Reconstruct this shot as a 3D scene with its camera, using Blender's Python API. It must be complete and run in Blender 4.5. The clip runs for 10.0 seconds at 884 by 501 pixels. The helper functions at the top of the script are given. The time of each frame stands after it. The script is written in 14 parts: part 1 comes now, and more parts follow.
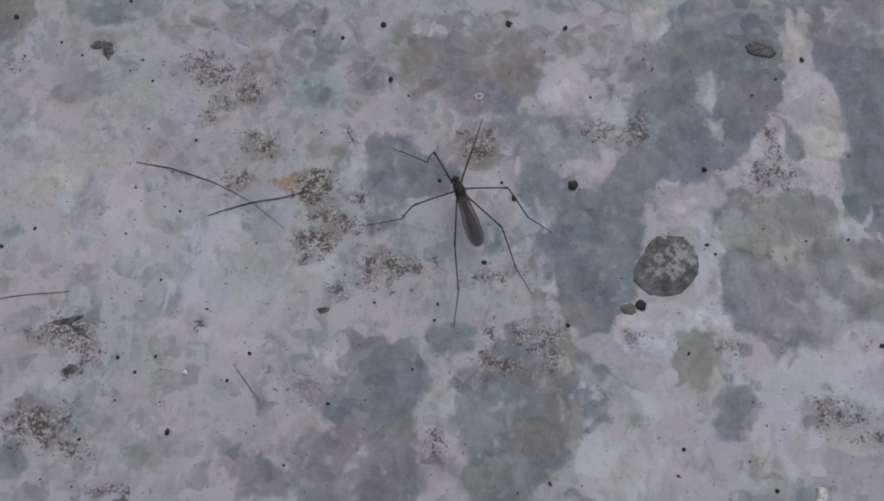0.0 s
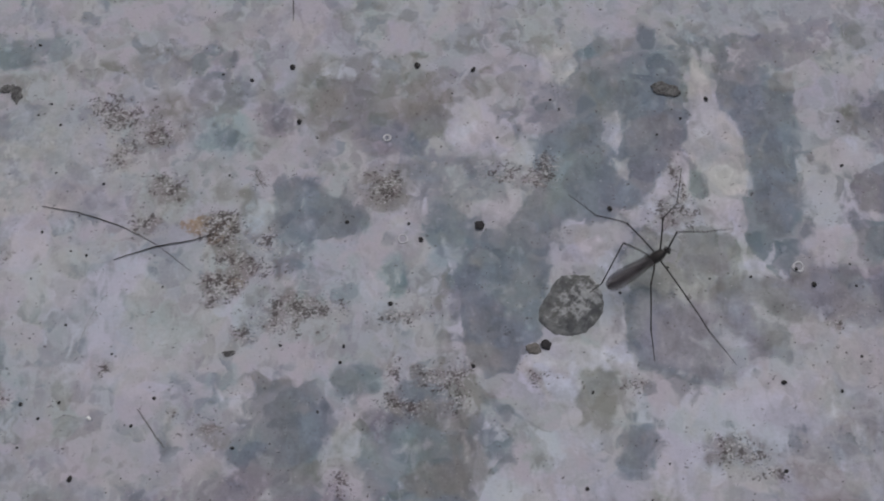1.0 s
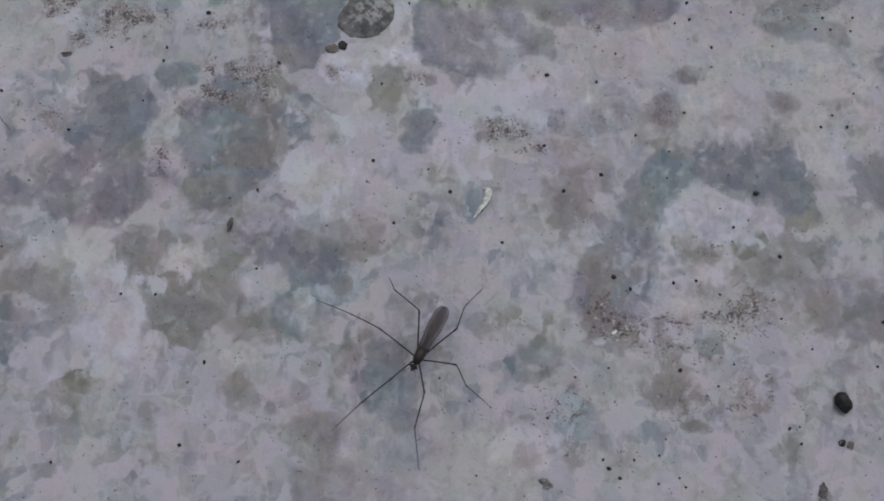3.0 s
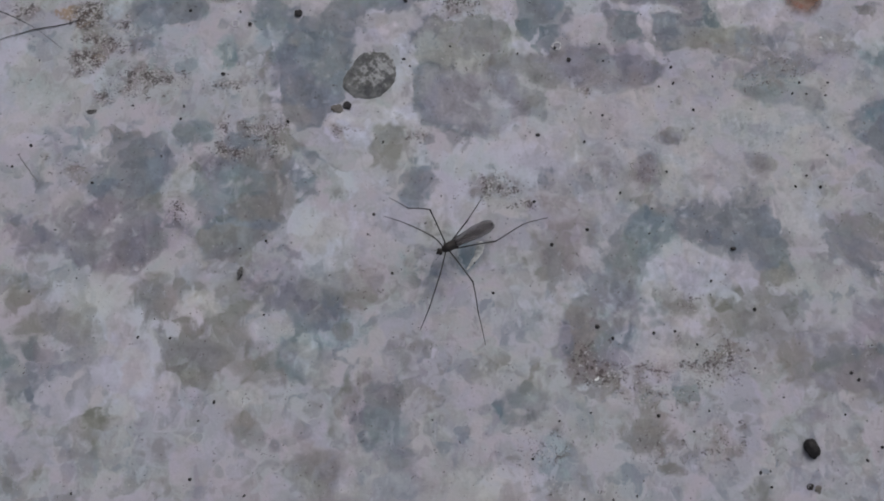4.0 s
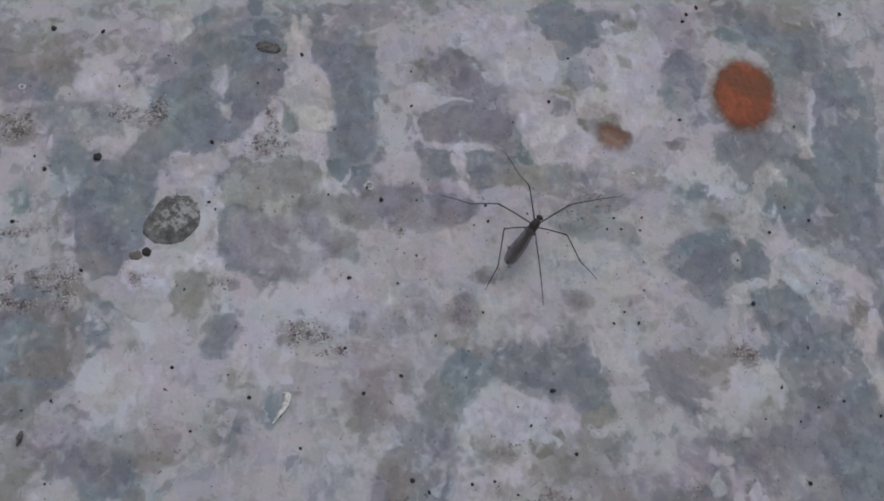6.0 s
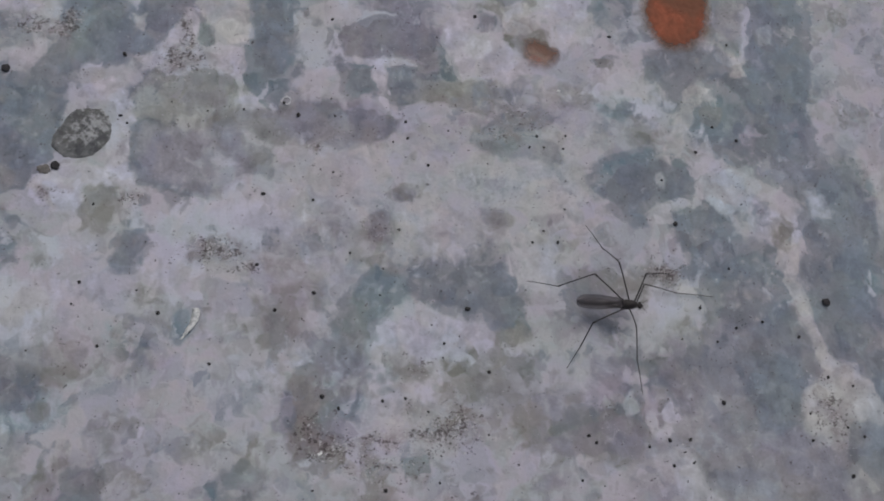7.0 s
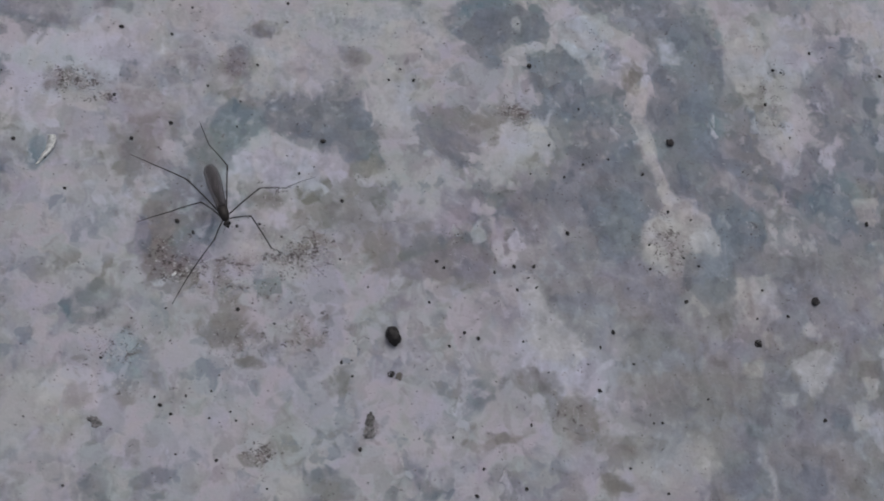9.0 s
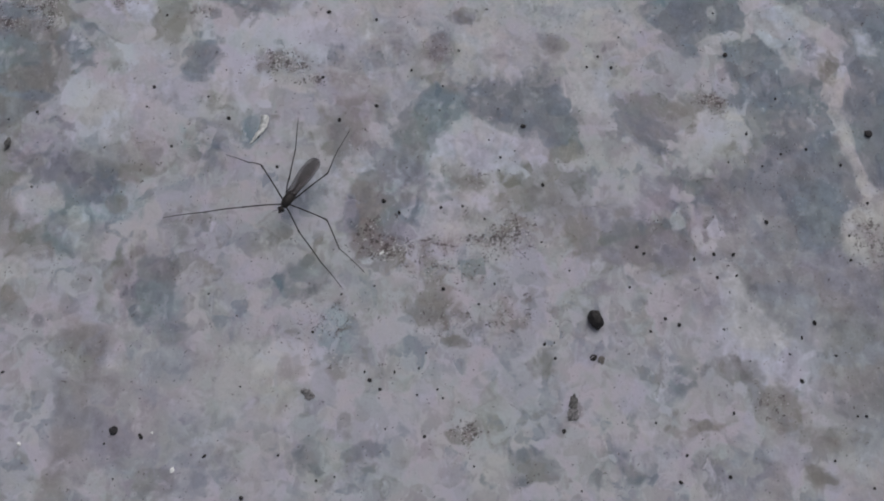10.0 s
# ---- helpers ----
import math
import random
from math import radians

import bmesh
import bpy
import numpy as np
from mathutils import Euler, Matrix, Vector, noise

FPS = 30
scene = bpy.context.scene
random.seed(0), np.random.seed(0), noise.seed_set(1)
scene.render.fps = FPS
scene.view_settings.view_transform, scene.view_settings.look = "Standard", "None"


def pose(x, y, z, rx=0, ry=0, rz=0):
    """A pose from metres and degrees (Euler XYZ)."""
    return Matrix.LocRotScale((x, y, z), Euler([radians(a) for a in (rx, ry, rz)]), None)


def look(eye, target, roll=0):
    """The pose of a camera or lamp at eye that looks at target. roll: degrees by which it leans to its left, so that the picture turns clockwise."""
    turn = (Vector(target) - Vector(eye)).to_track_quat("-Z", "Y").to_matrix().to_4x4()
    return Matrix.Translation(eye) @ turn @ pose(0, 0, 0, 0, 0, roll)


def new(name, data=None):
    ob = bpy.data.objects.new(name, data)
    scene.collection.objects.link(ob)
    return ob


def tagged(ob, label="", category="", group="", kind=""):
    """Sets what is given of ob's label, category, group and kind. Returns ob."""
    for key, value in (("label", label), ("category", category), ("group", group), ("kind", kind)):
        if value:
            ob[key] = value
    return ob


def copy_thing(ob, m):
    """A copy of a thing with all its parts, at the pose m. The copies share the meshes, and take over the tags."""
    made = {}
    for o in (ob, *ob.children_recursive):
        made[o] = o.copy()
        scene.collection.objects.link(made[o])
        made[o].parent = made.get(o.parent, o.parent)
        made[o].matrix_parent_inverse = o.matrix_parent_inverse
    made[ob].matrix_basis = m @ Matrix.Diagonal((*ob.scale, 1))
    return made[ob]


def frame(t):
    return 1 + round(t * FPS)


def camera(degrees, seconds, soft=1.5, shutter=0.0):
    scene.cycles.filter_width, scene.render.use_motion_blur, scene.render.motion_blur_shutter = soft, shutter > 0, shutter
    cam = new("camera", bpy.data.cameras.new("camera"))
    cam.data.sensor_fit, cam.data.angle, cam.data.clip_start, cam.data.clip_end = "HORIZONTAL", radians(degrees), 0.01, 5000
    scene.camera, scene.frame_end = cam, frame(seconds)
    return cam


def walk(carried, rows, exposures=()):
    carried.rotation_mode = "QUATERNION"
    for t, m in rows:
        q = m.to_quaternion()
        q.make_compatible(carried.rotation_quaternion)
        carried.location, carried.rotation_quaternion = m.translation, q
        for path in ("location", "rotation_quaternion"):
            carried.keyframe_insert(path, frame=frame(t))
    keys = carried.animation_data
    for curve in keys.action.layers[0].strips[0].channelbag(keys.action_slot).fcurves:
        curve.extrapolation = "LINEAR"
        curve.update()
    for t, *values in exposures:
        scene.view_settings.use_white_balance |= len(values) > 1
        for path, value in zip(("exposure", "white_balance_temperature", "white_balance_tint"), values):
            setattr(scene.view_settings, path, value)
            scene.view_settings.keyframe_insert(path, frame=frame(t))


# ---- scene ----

# ---------------------------------------------------------------- camera
cam = camera(50.0, 10.0, soft=1.9, shutter=0.15)
walk(cam, [
    (0, pose(0.00019, 0.00017, 0.17163, 14.390, 0.039, 0.161)),
    (0.2, pose(0.00154, 0.00107, 0.17248, 14.937, -0.152, 0.129)),
    (0.4, pose(0.00224, 0.00154, 0.17435, 15.448, -0.111, 0.176)),
    (0.5, pose(0.00196, 0.00113, 0.17437, 15.445, -0.368, 0.156)),
    (0.7, pose(0.00290, 0.00139, 0.17464, 15.424, -0.759, -0.036)),
    (0.9, pose(0.00919, 0.00344, 0.17361, 14.913, -0.869, -0.290)),
    (1, pose(0.01433, 0.00374, 0.17355, 15.606, -0.877, -0.710)),
    (1.2, pose(0.01719, -0.00038, 0.17301, 15.940, -1.536, -1.074)),
    (1.4, pose(0.02153, -0.00107, 0.17371, 15.339, -1.734, -1.439)),
    (1.5, pose(0.02328, -0.00792, 0.17275, 15.598, -1.977, -1.441)),
    (1.7, pose(0.03289, -0.01304, 0.17136, 14.427, -1.950, -1.580)),
    (1.8, pose(0.03693, -0.01685, 0.17096, 14.890, -1.837, -1.610)),
    (2, pose(0.04034, -0.02170, 0.17274, 13.200, -2.419, -1.855)),
    (2.2, pose(0.04506, -0.03387, 0.17379, 12.880, -1.862, -1.449)),
    (2.3, pose(0.05118, -0.03178, 0.17500, 11.074, -1.317, -1.327)),
    (2.5, pose(0.05407, -0.03849, 0.17729, 12.413, -1.697, -1.689)),
    (2.7, pose(0.04993, -0.05313, 0.18126, 12.441, -1.803, -1.628)),
    (3.8, pose(0.05528, -0.05165, 0.20672, 12.059, 0.091, -0.963)),
    (4, pose(0.05559, -0.04765, 0.20520, 12.947, -0.538, -0.637)),
    (4.2, pose(0.06298, -0.04731, 0.20333, 13.843, -1.284, -0.712)),
    (4.3, pose(0.06369, -0.04746, 0.20320, 14.243, -1.968, -0.825)),
    (4.5, pose(0.06609, -0.05151, 0.20315, 14.983, -2.453, -0.837)),
    (4.6, pose(0.06825, -0.04844, 0.20334, 14.706, -2.649, -0.892)),
    (4.8, pose(0.07095, -0.04414, 0.20397, 15.887, -2.918, -1.358)),
    (5, pose(0.06980, -0.03980, 0.20432, 17.365, -3.635, -1.993)),
    (5.2, pose(0.07526, -0.03582, 0.20450, 17.202, -3.556, -1.997)),
    (5.4, pose(0.07604, -0.03303, 0.20355, 18.641, -4.746, -2.842)),
    (5.5, pose(0.07778, -0.03482, 0.20250, 19.008, -4.733, -2.946)),
    (5.7, pose(0.07775, -0.03733, 0.20098, 19.847, -4.777, -3.299)),
    (6.8, pose(0.09091, -0.04989, 0.19170, 20.983, -5.847, -4.147)),
    (7, pose(0.09574, -0.04638, 0.19477, 17.065, -5.549, -3.465)),
    (7.2, pose(0.10193, -0.05941, 0.19218, 18.198, -5.585, -3.395)),
    (7.3, pose(0.10777, -0.06162, 0.19265, 16.867, -6.318, -3.526)),
    (7.5, pose(0.11951, -0.06299, 0.19492, 14.333, -7.285, -3.756)),
    (7.7, pose(0.12141, -0.06830, 0.19530, 14.233, -7.984, -4.142)),
    (7.9, pose(0.12242, -0.07395, 0.19662, 14.001, -7.718, -3.867)),
    (8, pose(0.12200, -0.07456, 0.19693, 13.498, -7.784, -3.859)),
    (8.2, pose(0.12436, -0.07331, 0.19878, 12.906, -8.048, -3.896)),
    (8.3, pose(0.12361, -0.07091, 0.19924, 12.346, -8.711, -4.025)),
    (8.5, pose(0.12299, -0.07461, 0.19950, 13.475, -8.352, -4.029)),
    (8.6, pose(0.12211, -0.07411, 0.19959, 13.299, -8.302, -4.017)),
    (8.8, pose(0.11927, -0.07233, 0.19940, 13.208, -8.649, -4.016)),
    (9, pose(0.11506, -0.07166, 0.19845, 13.360, -8.445, -3.873)),
    (9.2, pose(0.10348, -0.07024, 0.19812, 14.400, -7.982, -3.962)),
    (9.4, pose(0.09721, -0.07498, 0.19553, 15.082, -6.201, -2.779)),
    (9.5, pose(0.09278, -0.07356, 0.19494, 13.854, -5.941, -2.388)),
    (9.7, pose(0.08775, -0.06894, 0.19572, 12.790, -5.877, -2.097)),
    (9.8, pose(0.08619, -0.07091, 0.19553, 13.570, -5.733, -2.121)),
    (10, pose(0.08466, -0.07753, 0.19437, 14.152, -5.224, -1.806)),
])

# ---------------------------------------------------------------- light
scene.view_settings.exposure = 0.05
world = bpy.data.worlds.new("overcast_sky")
scene.world = world
world.use_nodes = True
sky = world.node_tree.nodes.new("ShaderNodeTexSky")
sky.sky_type = "NISHITA"
sky.sun_disc = False
sky.sun_elevation = radians(52)
sky.sun_rotation = radians(20)
sky.altitude = 200
sky.dust_density = 4.0
cloud = world.node_tree.nodes.new("ShaderNodeHueSaturation")
cloud.inputs["Saturation"].default_value = 0.42
world.node_tree.links.new(sky.outputs["Color"], cloud.inputs["Color"])
world.node_tree.links.new(cloud.outputs["Color"], world.node_tree.nodes["Background"].inputs["Color"])
world.node_tree.nodes["Background"].inputs["Strength"].default_value = 0.075

sun = new("sun", bpy.data.lights.new("sun", "SUN"))
sun.data.energy = 0.8
sun.data.angle = radians(42)
sun.data.color = (1.0, 0.97, 0.95)
sun.matrix_world = look((0.25, 0.75, 1.2), (0, 0, 0))

# ---------------------------------------------------------------- materials


class Nodes:
    """Short calls for building a node material."""

    def __init__(self, name, rough=0.8, spec=0.3, metal=0.0):
        self.mat = bpy.data.materials.new(name)
        self.mat.use_nodes = True
        self.tree = self.mat.node_tree
        self.shader = self.tree.nodes["Principled BSDF"]
        self.shader.inputs["Roughness"].default_value = rough
        self.shader.inputs["Specular IOR Level"].default_value = spec
        self.shader.inputs["Metallic"].default_value = metal

    def put(self, socket, value):
        if isinstance(value, bpy.types.NodeSocket):
            self.tree.links.new(value, socket)
        elif isinstance(value, (tuple, list)) and len(value) == 3 and socket.type == "RGBA":
            socket.default_value = (*value, 1)
        else:
            socket.default_value = value

    def set(self, name, value):
        self.put(self.shader.inputs[name], value)

    def math(self, op, a, b=0.0, clamp=False):
        n = self.tree.nodes.new("ShaderNodeMath")
        n.operation, n.use_clamp = op, clamp
        self.put(n.inputs[0], a)
        self.put(n.inputs[1], b)
        return n.outputs[0]

    def step(self, value, low, high):
        n = self.tree.nodes.new("ShaderNodeMapRange")
        n.interpolation_type = "SMOOTHSTEP"
        self.put(n.inputs["Value"], value)
        self.put(n.inputs["From Min"], low)
        self.put(n.inputs["From Max"], high)
        return n.outputs["Result"]

    def mix(self, f, a, b, kind="MIX"):
        n = self.tree.nodes.new("ShaderNodeMix")
        n.data_type, n.blend_type = "RGBA", kind
        self.put(n.inputs[0], f)
        self.put(n.inputs[6], a)
        self.put(n.inputs[7], b)
        return n.outputs[2]

    def place(self, stretch=(1, 1, 1), turn=0.0, shift=(0, 0, 0)):
        c = self.tree.nodes.new("ShaderNodeTexCoord")
        m = self.tree.nodes.new("ShaderNodeMapping")
        m.inputs["Scale"].default_value = stretch
        m.inputs["Rotation"].default_value = (0, 0, radians(turn))
        m.inputs["Location"].default_value = shift
        self.tree.links.new(c.outputs["Object"], m.inputs["Vector"])
        return m.outputs["Vector"]

    def noise(self, where, scale, detail=5.0, rough=0.6, warp=0.0):
        n = self.tree.nodes.new("ShaderNodeTexNoise")
        self.put(n.inputs["Vector"], where)
        n.inputs["Scale"].default_value = scale
        n.inputs["Detail"].default_value = detail
        n.inputs["Roughness"].default_value = rough
        n.inputs["Distortion"].default_value = warp
        return n.outputs["Fac"]

    def cells(self, where, scale, feature="F1", spread=1.0):
        n = self.tree.nodes.new("ShaderNodeTexVoronoi")
        n.feature = feature
        self.put(n.inputs["Vector"], where)
        n.inputs["Scale"].default_value = scale
        n.inputs["Randomness"].default_value = spread
        return n.outputs["Distance"], n.outputs["Color"]

    def field(self, name):
        n = self.tree.nodes.new("ShaderNodeAttribute")
        n.attribute_name = name
        return n.outputs["Fac"]

    def bump(self, height, distance, strength=1.0):
        n = self.tree.nodes.new("ShaderNodeBump")
        self.put(n.inputs["Height"], height)
        n.inputs["Distance"].default_value = distance
        n.inputs["Strength"].default_value = strength
        self.set("Normal", n.outputs["Normal"])

    def random(self):
        return self.tree.nodes.new("ShaderNodeObjectInfo").outputs["Random"]


def concrete_material():
    """Old whitewashed concrete: washes of lilac, beige and sea-green lime over slate and olive coats, dark algae grains."""
    n = Nodes("weathered_limewashed_concrete", 0.85, 0.25)
    # wandering coordinates, so that the dabs get uneven outlines
    fray = n.tree.nodes.new("ShaderNodeTexNoise")
    n.put(fray.inputs["Vector"], n.place())
    fray.inputs["Scale"].default_value, fray.inputs["Detail"].default_value = 210, 4
    fray.inputs["Roughness"].default_value = 0.48
    spread = n.tree.nodes.new("ShaderNodeVectorMath")
    spread.operation = "MULTIPLY_ADD"
    n.put(spread.inputs[0], fray.outputs["Color"])
    spread.inputs[1].default_value = (0.0075, 0.0075, 0.0)
    n.put(spread.inputs[2], n.place())
    ragged = spread.outputs["Vector"]

    def dabs(scale, soft):
        v = n.tree.nodes.new("ShaderNodeTexVoronoi")
        v.feature = "SMOOTH_F1"
        n.put(v.inputs["Vector"], ragged)
        v.inputs["Scale"].default_value = scale
        v.inputs["Smoothness"].default_value = soft
        sep = n.tree.nodes.new("ShaderNodeSeparateColor")
        n.put(sep.inputs["Color"], v.outputs["Color"])
        return sep.outputs["Red"], sep.outputs["Green"], sep.outputs["Blue"]

    d1, d2, d3 = dabs(150, 0.5)
    e1, e2, e3 = dabs(340, 0.45)
    edge = n.noise(n.place(), 270, 3, 0.5, 0.5)
    soft = n.noise(n.place(shift=(3, 1, 0)), 85, 3, 0.5, 0.6)
    mid = n.noise(n.place(shift=(6, 3, 1)), 230, 4, 0.55, 0.8)
    fine = n.noise(n.place(shift=(1, 5, 2)), 1300, 3, 0.6)
    grain = n.noise(n.place(shift=(7, 2, 4)), 5200, 2, 0.6)
    veil = n.noise(n.place((1, 0.5, 1), 25, (2, 9, 0)), 330, 4, 0.55, 0.8)

    def lean(*pairs):
        """A sum of noises about zero, each with its weight."""
        total = 0.0
        for f, k in pairs:
            total = n.math("ADD", n.math("MULTIPLY", n.math("SUBTRACT", f, 0.5), k), total)
        return total

    def lay(col, amount, low, high, paint, opacity):
        return n.mix(n.math("MULTIPLY", n.step(amount, low, high), opacity), col, paint)

    def between(low, f, high):
        return n.math("ADD", n.math("MULTIPLY", f, high - low), low)

    # lime ground coat in washes of lilac, cream and sea green
    col = n.mix(n.step(lean((d1, 0.7), (soft, 2.6), (e1, 0.4)), -0.4, 0.4), (0.462, 0.448, 0.512), (0.472, 0.468, 0.492))
    col = lay(col, lean((d3, 0.8), (soft, -2.4), (mid, 0.8)), 0.05, 0.5, (0.415, 0.45, 0.49), 0.8)
    col = lay(col, lean((d2, 0.9), (mid, 2.0), (e3, 0.4)), -0.12, 0.30, (0.385, 0.388, 0.405), between(0.45, e1, 0.9))
    col = lay(col, lean((e2, 0.8), (veil, 2.2), (d1, 0.5)), 0.0, 0.36, (0.335, 0.315, 0.355), between(0.4, e3, 0.85))
    col = lay(col, lean((d3, 0.9), (edge, 1.5), (e3, 0.6)), 0.16, 0.50, (0.265, 0.262, 0.25), between(0.25, d2, 0.8))
    col = lay(col, lean((e1, 0.8), (mid, -1.6), (soft, 1.5)), 0.18, 0.50, (0.245, 0.27, 0.305), between(0.3, d1, 0.8))
    # olive-grey patches
    g = n.math("ADD", n.field("umber"), lean((d1, 0.35), (edge, 0.9), (e2, 0.4), (fine, 0.12)))
    tone = n.mix(n.step(lean((e3, 0.8), (veil, 1.8), (d2, 0.3)), -0.35, 0.35), (0.19, 0.19, 0.172), (0.295, 0.28, 0.275))
    col = lay(col, g, 0.22, 0.68, tone, between(0.45, e1, 0.9))
    # slate-blue patches
    b = n.math("ADD", n.field("slate"), lean((d2, 0.35), (edge, 0.9), (e1, 0.4), (fine, 0.12)))
    tone = n.mix(n.step(lean((e2, 0.7), (soft, 2.0), (d3, 0.6)), -0.5, 0.5), (0.155, 0.182, 0.208), (0.218, 0.224, 0.255))
    tone = n.mix(n.step(lean((d1, 0.8), (veil, 1.3), (mid, 0.8)), 0.0, 0.6), tone, (0.168, 0.222, 0.252))
    col = lay(col, b, 0.24, 0.68, tone, between(0.45, e3, 0.92))
    # thin glazes of sea green and mauve
    glaze = n.math("ADD", n.field("teal"), lean((d3, 0.4), (mid, 1.2), (e1, 0.3)))
    col = n.mix(n.math("MULTIPLY", n.step(glaze, 0.15, 0.85), 0.8), col, n.mix(1.0, col, (0.80, 0.945, 0.955), "MULTIPLY"))
    glaze = n.math("ADD", n.field("mauve"), lean((d1, 0.4), (veil, 1.2), (e3, 0.3)))
    col = n.mix(n.math("MULTIPLY", n.step(glaze, 0.15, 0.85), 0.8), col, n.mix(1.0, col, (0.83, 0.785, 0.85), "MULTIPLY"))
    # chalky wiped lime over the rest
    c = n.math("ADD", n.math("MULTIPLY", n.field("chalk"), 0.8), lean((e3, 0.6), (veil, 1.5), (d3, 0.5), (fine, 0.15)))
    col = lay(col, c, 0.26, 0.74, n.mix(d1, (0.585, 0.565, 0.625), (0.565, 0.572, 0.605)), between(0.45, d2, 0.95))
    # brushed layers with outlines of their own, worn through in places
    tone = n.tree.nodes.new("ShaderNodeAttribute")
    tone.attribute_name = "tone"
    cover = n.field("cover")
    even = n.tree.nodes.new("ShaderNodeVectorMath")
    even.operation = "SCALE"
    n.put(even.inputs[0], tone.outputs["Vector"])
    n.put(even.inputs["Scale"], n.math("DIVIDE", 1.0, n.math("MAXIMUM", cover, 0.02)))
    light = n.math("ADD", 1.03, lean((d1, 0.2), (e2, 0.28), (mid, 0.8), (veil, 0.7), (fine, 0.25)))
    layer = n.tree.nodes.new("ShaderNodeVectorMath")
    layer.operation = "SCALE"
    n.put(layer.inputs[0], even.outputs["Vector"])
    n.put(layer.inputs["Scale"], light)
    ragged_edge = n.step(n.math("ADD", cover, lean((edge, 1.7), (e1, 0.5), (veil, 0.8), (fine, 0.7))), 0.08, 0.5)
    worn = n.math("MULTIPLY", n.math("MULTIPLY", cover, ragged_edge), n.math("ADD", 1.04, lean((e3, 0.4), (mid, 0.9))), True)
    col = n.mix(worn, col, layer.outputs["Vector"])
    # thin wisps of lime left on the darker coats
    wisp = lean((n.noise(n.place((1, 0.6, 1), -30, (4, 4, 8)), 420, 5, 0.6, 0.5), 1.8), (e2, 0.4))
    col = lay(col, wisp, 0.24, 0.46, (0.49, 0.485, 0.52), 0.32)
    # the coats drift between lilac, cream and sea green
    drift = n.noise(n.place(shift=(13, 2, 6)), 55, 3, 0.5)
    col = n.mix(1.0, col, n.mix(n.step(lean((drift, 2.5), (d1, 0.6), (e2, 0.3)), -0.4, 0.4), (1.014, 0.986, 1.022), (0.970, 1.014, 1.006)), "MULTIPLY")
    col = n.mix(1.0, col, n.mix(n.step(lean((soft, 2.5), (d2, 0.6), (e3, 0.4)), -0.4, 0.4), (1.034, 1.008, 0.962), (0.972, 0.995, 1.038)), "MULTIPLY")
    # ochre rust
    o = n.math("ADD", n.field("ochre"), n.math("MULTIPLY", lean((edge, 2.6), (fine, 4.0), (e1, 0.4)), n.step(n.field("ochre"), 0.02, 0.3)))
    col = lay(col, o, 0.35, 1.15, (0.31, 0.195, 0.105), 0.62)
    # dark algae: a brown-grey film and fine ragged grains, thick in clusters
    k = n.field("speckle")
    film = n.mix(n.step(lean((e2, 0.8), (mid, 1.4)), -0.3, 0.3), (0.225, 0.182, 0.185), (0.225, 0.21, 0.20))
    col = lay(col, n.math("ADD", k, lean((edge, 2.0), (e1, 0.5), (fine, 1.1))), 0.35, 1.1, film, 0.56)
    rough = n.noise(n.place(shift=(9, 9, 9)), 1900, 4, 0.6, 0.3)
    clump = n.noise(n.place(shift=(5, 9, 2)), 480, 3, 0.6)
    dark = n.math("ADD", n.math("MULTIPLY", k, 0.42), lean((rough, 1.9), (clump, 1.5)))
    col = lay(col, dark, 0.36, 0.56, (0.058, 0.045, 0.046), 0.74)
    pale = n.math("ADD", n.math("MULTIPLY", k, 0.3), lean((n.noise(n.place(shift=(2, 7, 9)), 1900, 3, 0.6), 2.1), (clump, -0.5)))
    col = lay(col, pale, 0.39, 0.52, (0.54, 0.525, 0.54), 0.75)
    dist, _ = n.cells(n.place(shift=(8, 1, 3)), 330)
    col = lay(col, n.math("SUBTRACT", 0.5, dist), 0.42, 0.455, (0.08, 0.075, 0.075), 0.7)
    # grain of the surface
    shade = lean((fine, 0.3), (grain, 0.22))
    col = n.mix(1.0, col, n.mix(n.math("ADD", shade, 0.5, True), (0.8, 0.8, 0.8), (1.2, 1.2, 1.2)), "MULTIPLY")
    n.set("Base Color", col)
    n.set("Roughness", n.math("ADD", n.math("MULTIPLY", fine, 0.3), 0.6))
    relief = n.math("ADD", lean((edge, 0.7), (fine, 0.35), (rough, 0.25)), n.math("MULTIPLY", n.step(dark, 0.36, 0.5), 0.08))
    n.bump(relief, 0.00035, 0.45)
    return n.mat


def plain_material(name, dark, light, rough=0.7, spec=0.3, scale=2500, bump=0.00005):
    """A mottled surface between two colours, with a fine relief."""
    n = Nodes(name, rough, spec)
    w = n.place()
    f = n.noise(w, scale, 5, 0.65, 0.5)
    col = n.mix(n.step(f, 0.32, 0.68), dark, light)
    col = n.mix(n.math("MULTIPLY", n.random(), 0.25), col, light)
    n.set("Base Color", col)
    n.bump(f, bump, 0.7)
    return n.mat


def wing_material():
    n = Nodes("smoky_wing_membrane", 0.5, 0.3)
    w = n.place((0.5, 1, 1))
    f = n.noise(w, 1100, 4, 0.65, 0.6)
    n.set("Base Color", n.mix(n.step(f, 0.35, 0.7), (0.046, 0.040, 0.046), (0.152, 0.134, 0.146)))
    n.set("Alpha", n.math("ADD", n.math("MULTIPLY", f, 0.45), 0.24))
    n.bump(f, 0.00003, 0.5)
    return n.mat


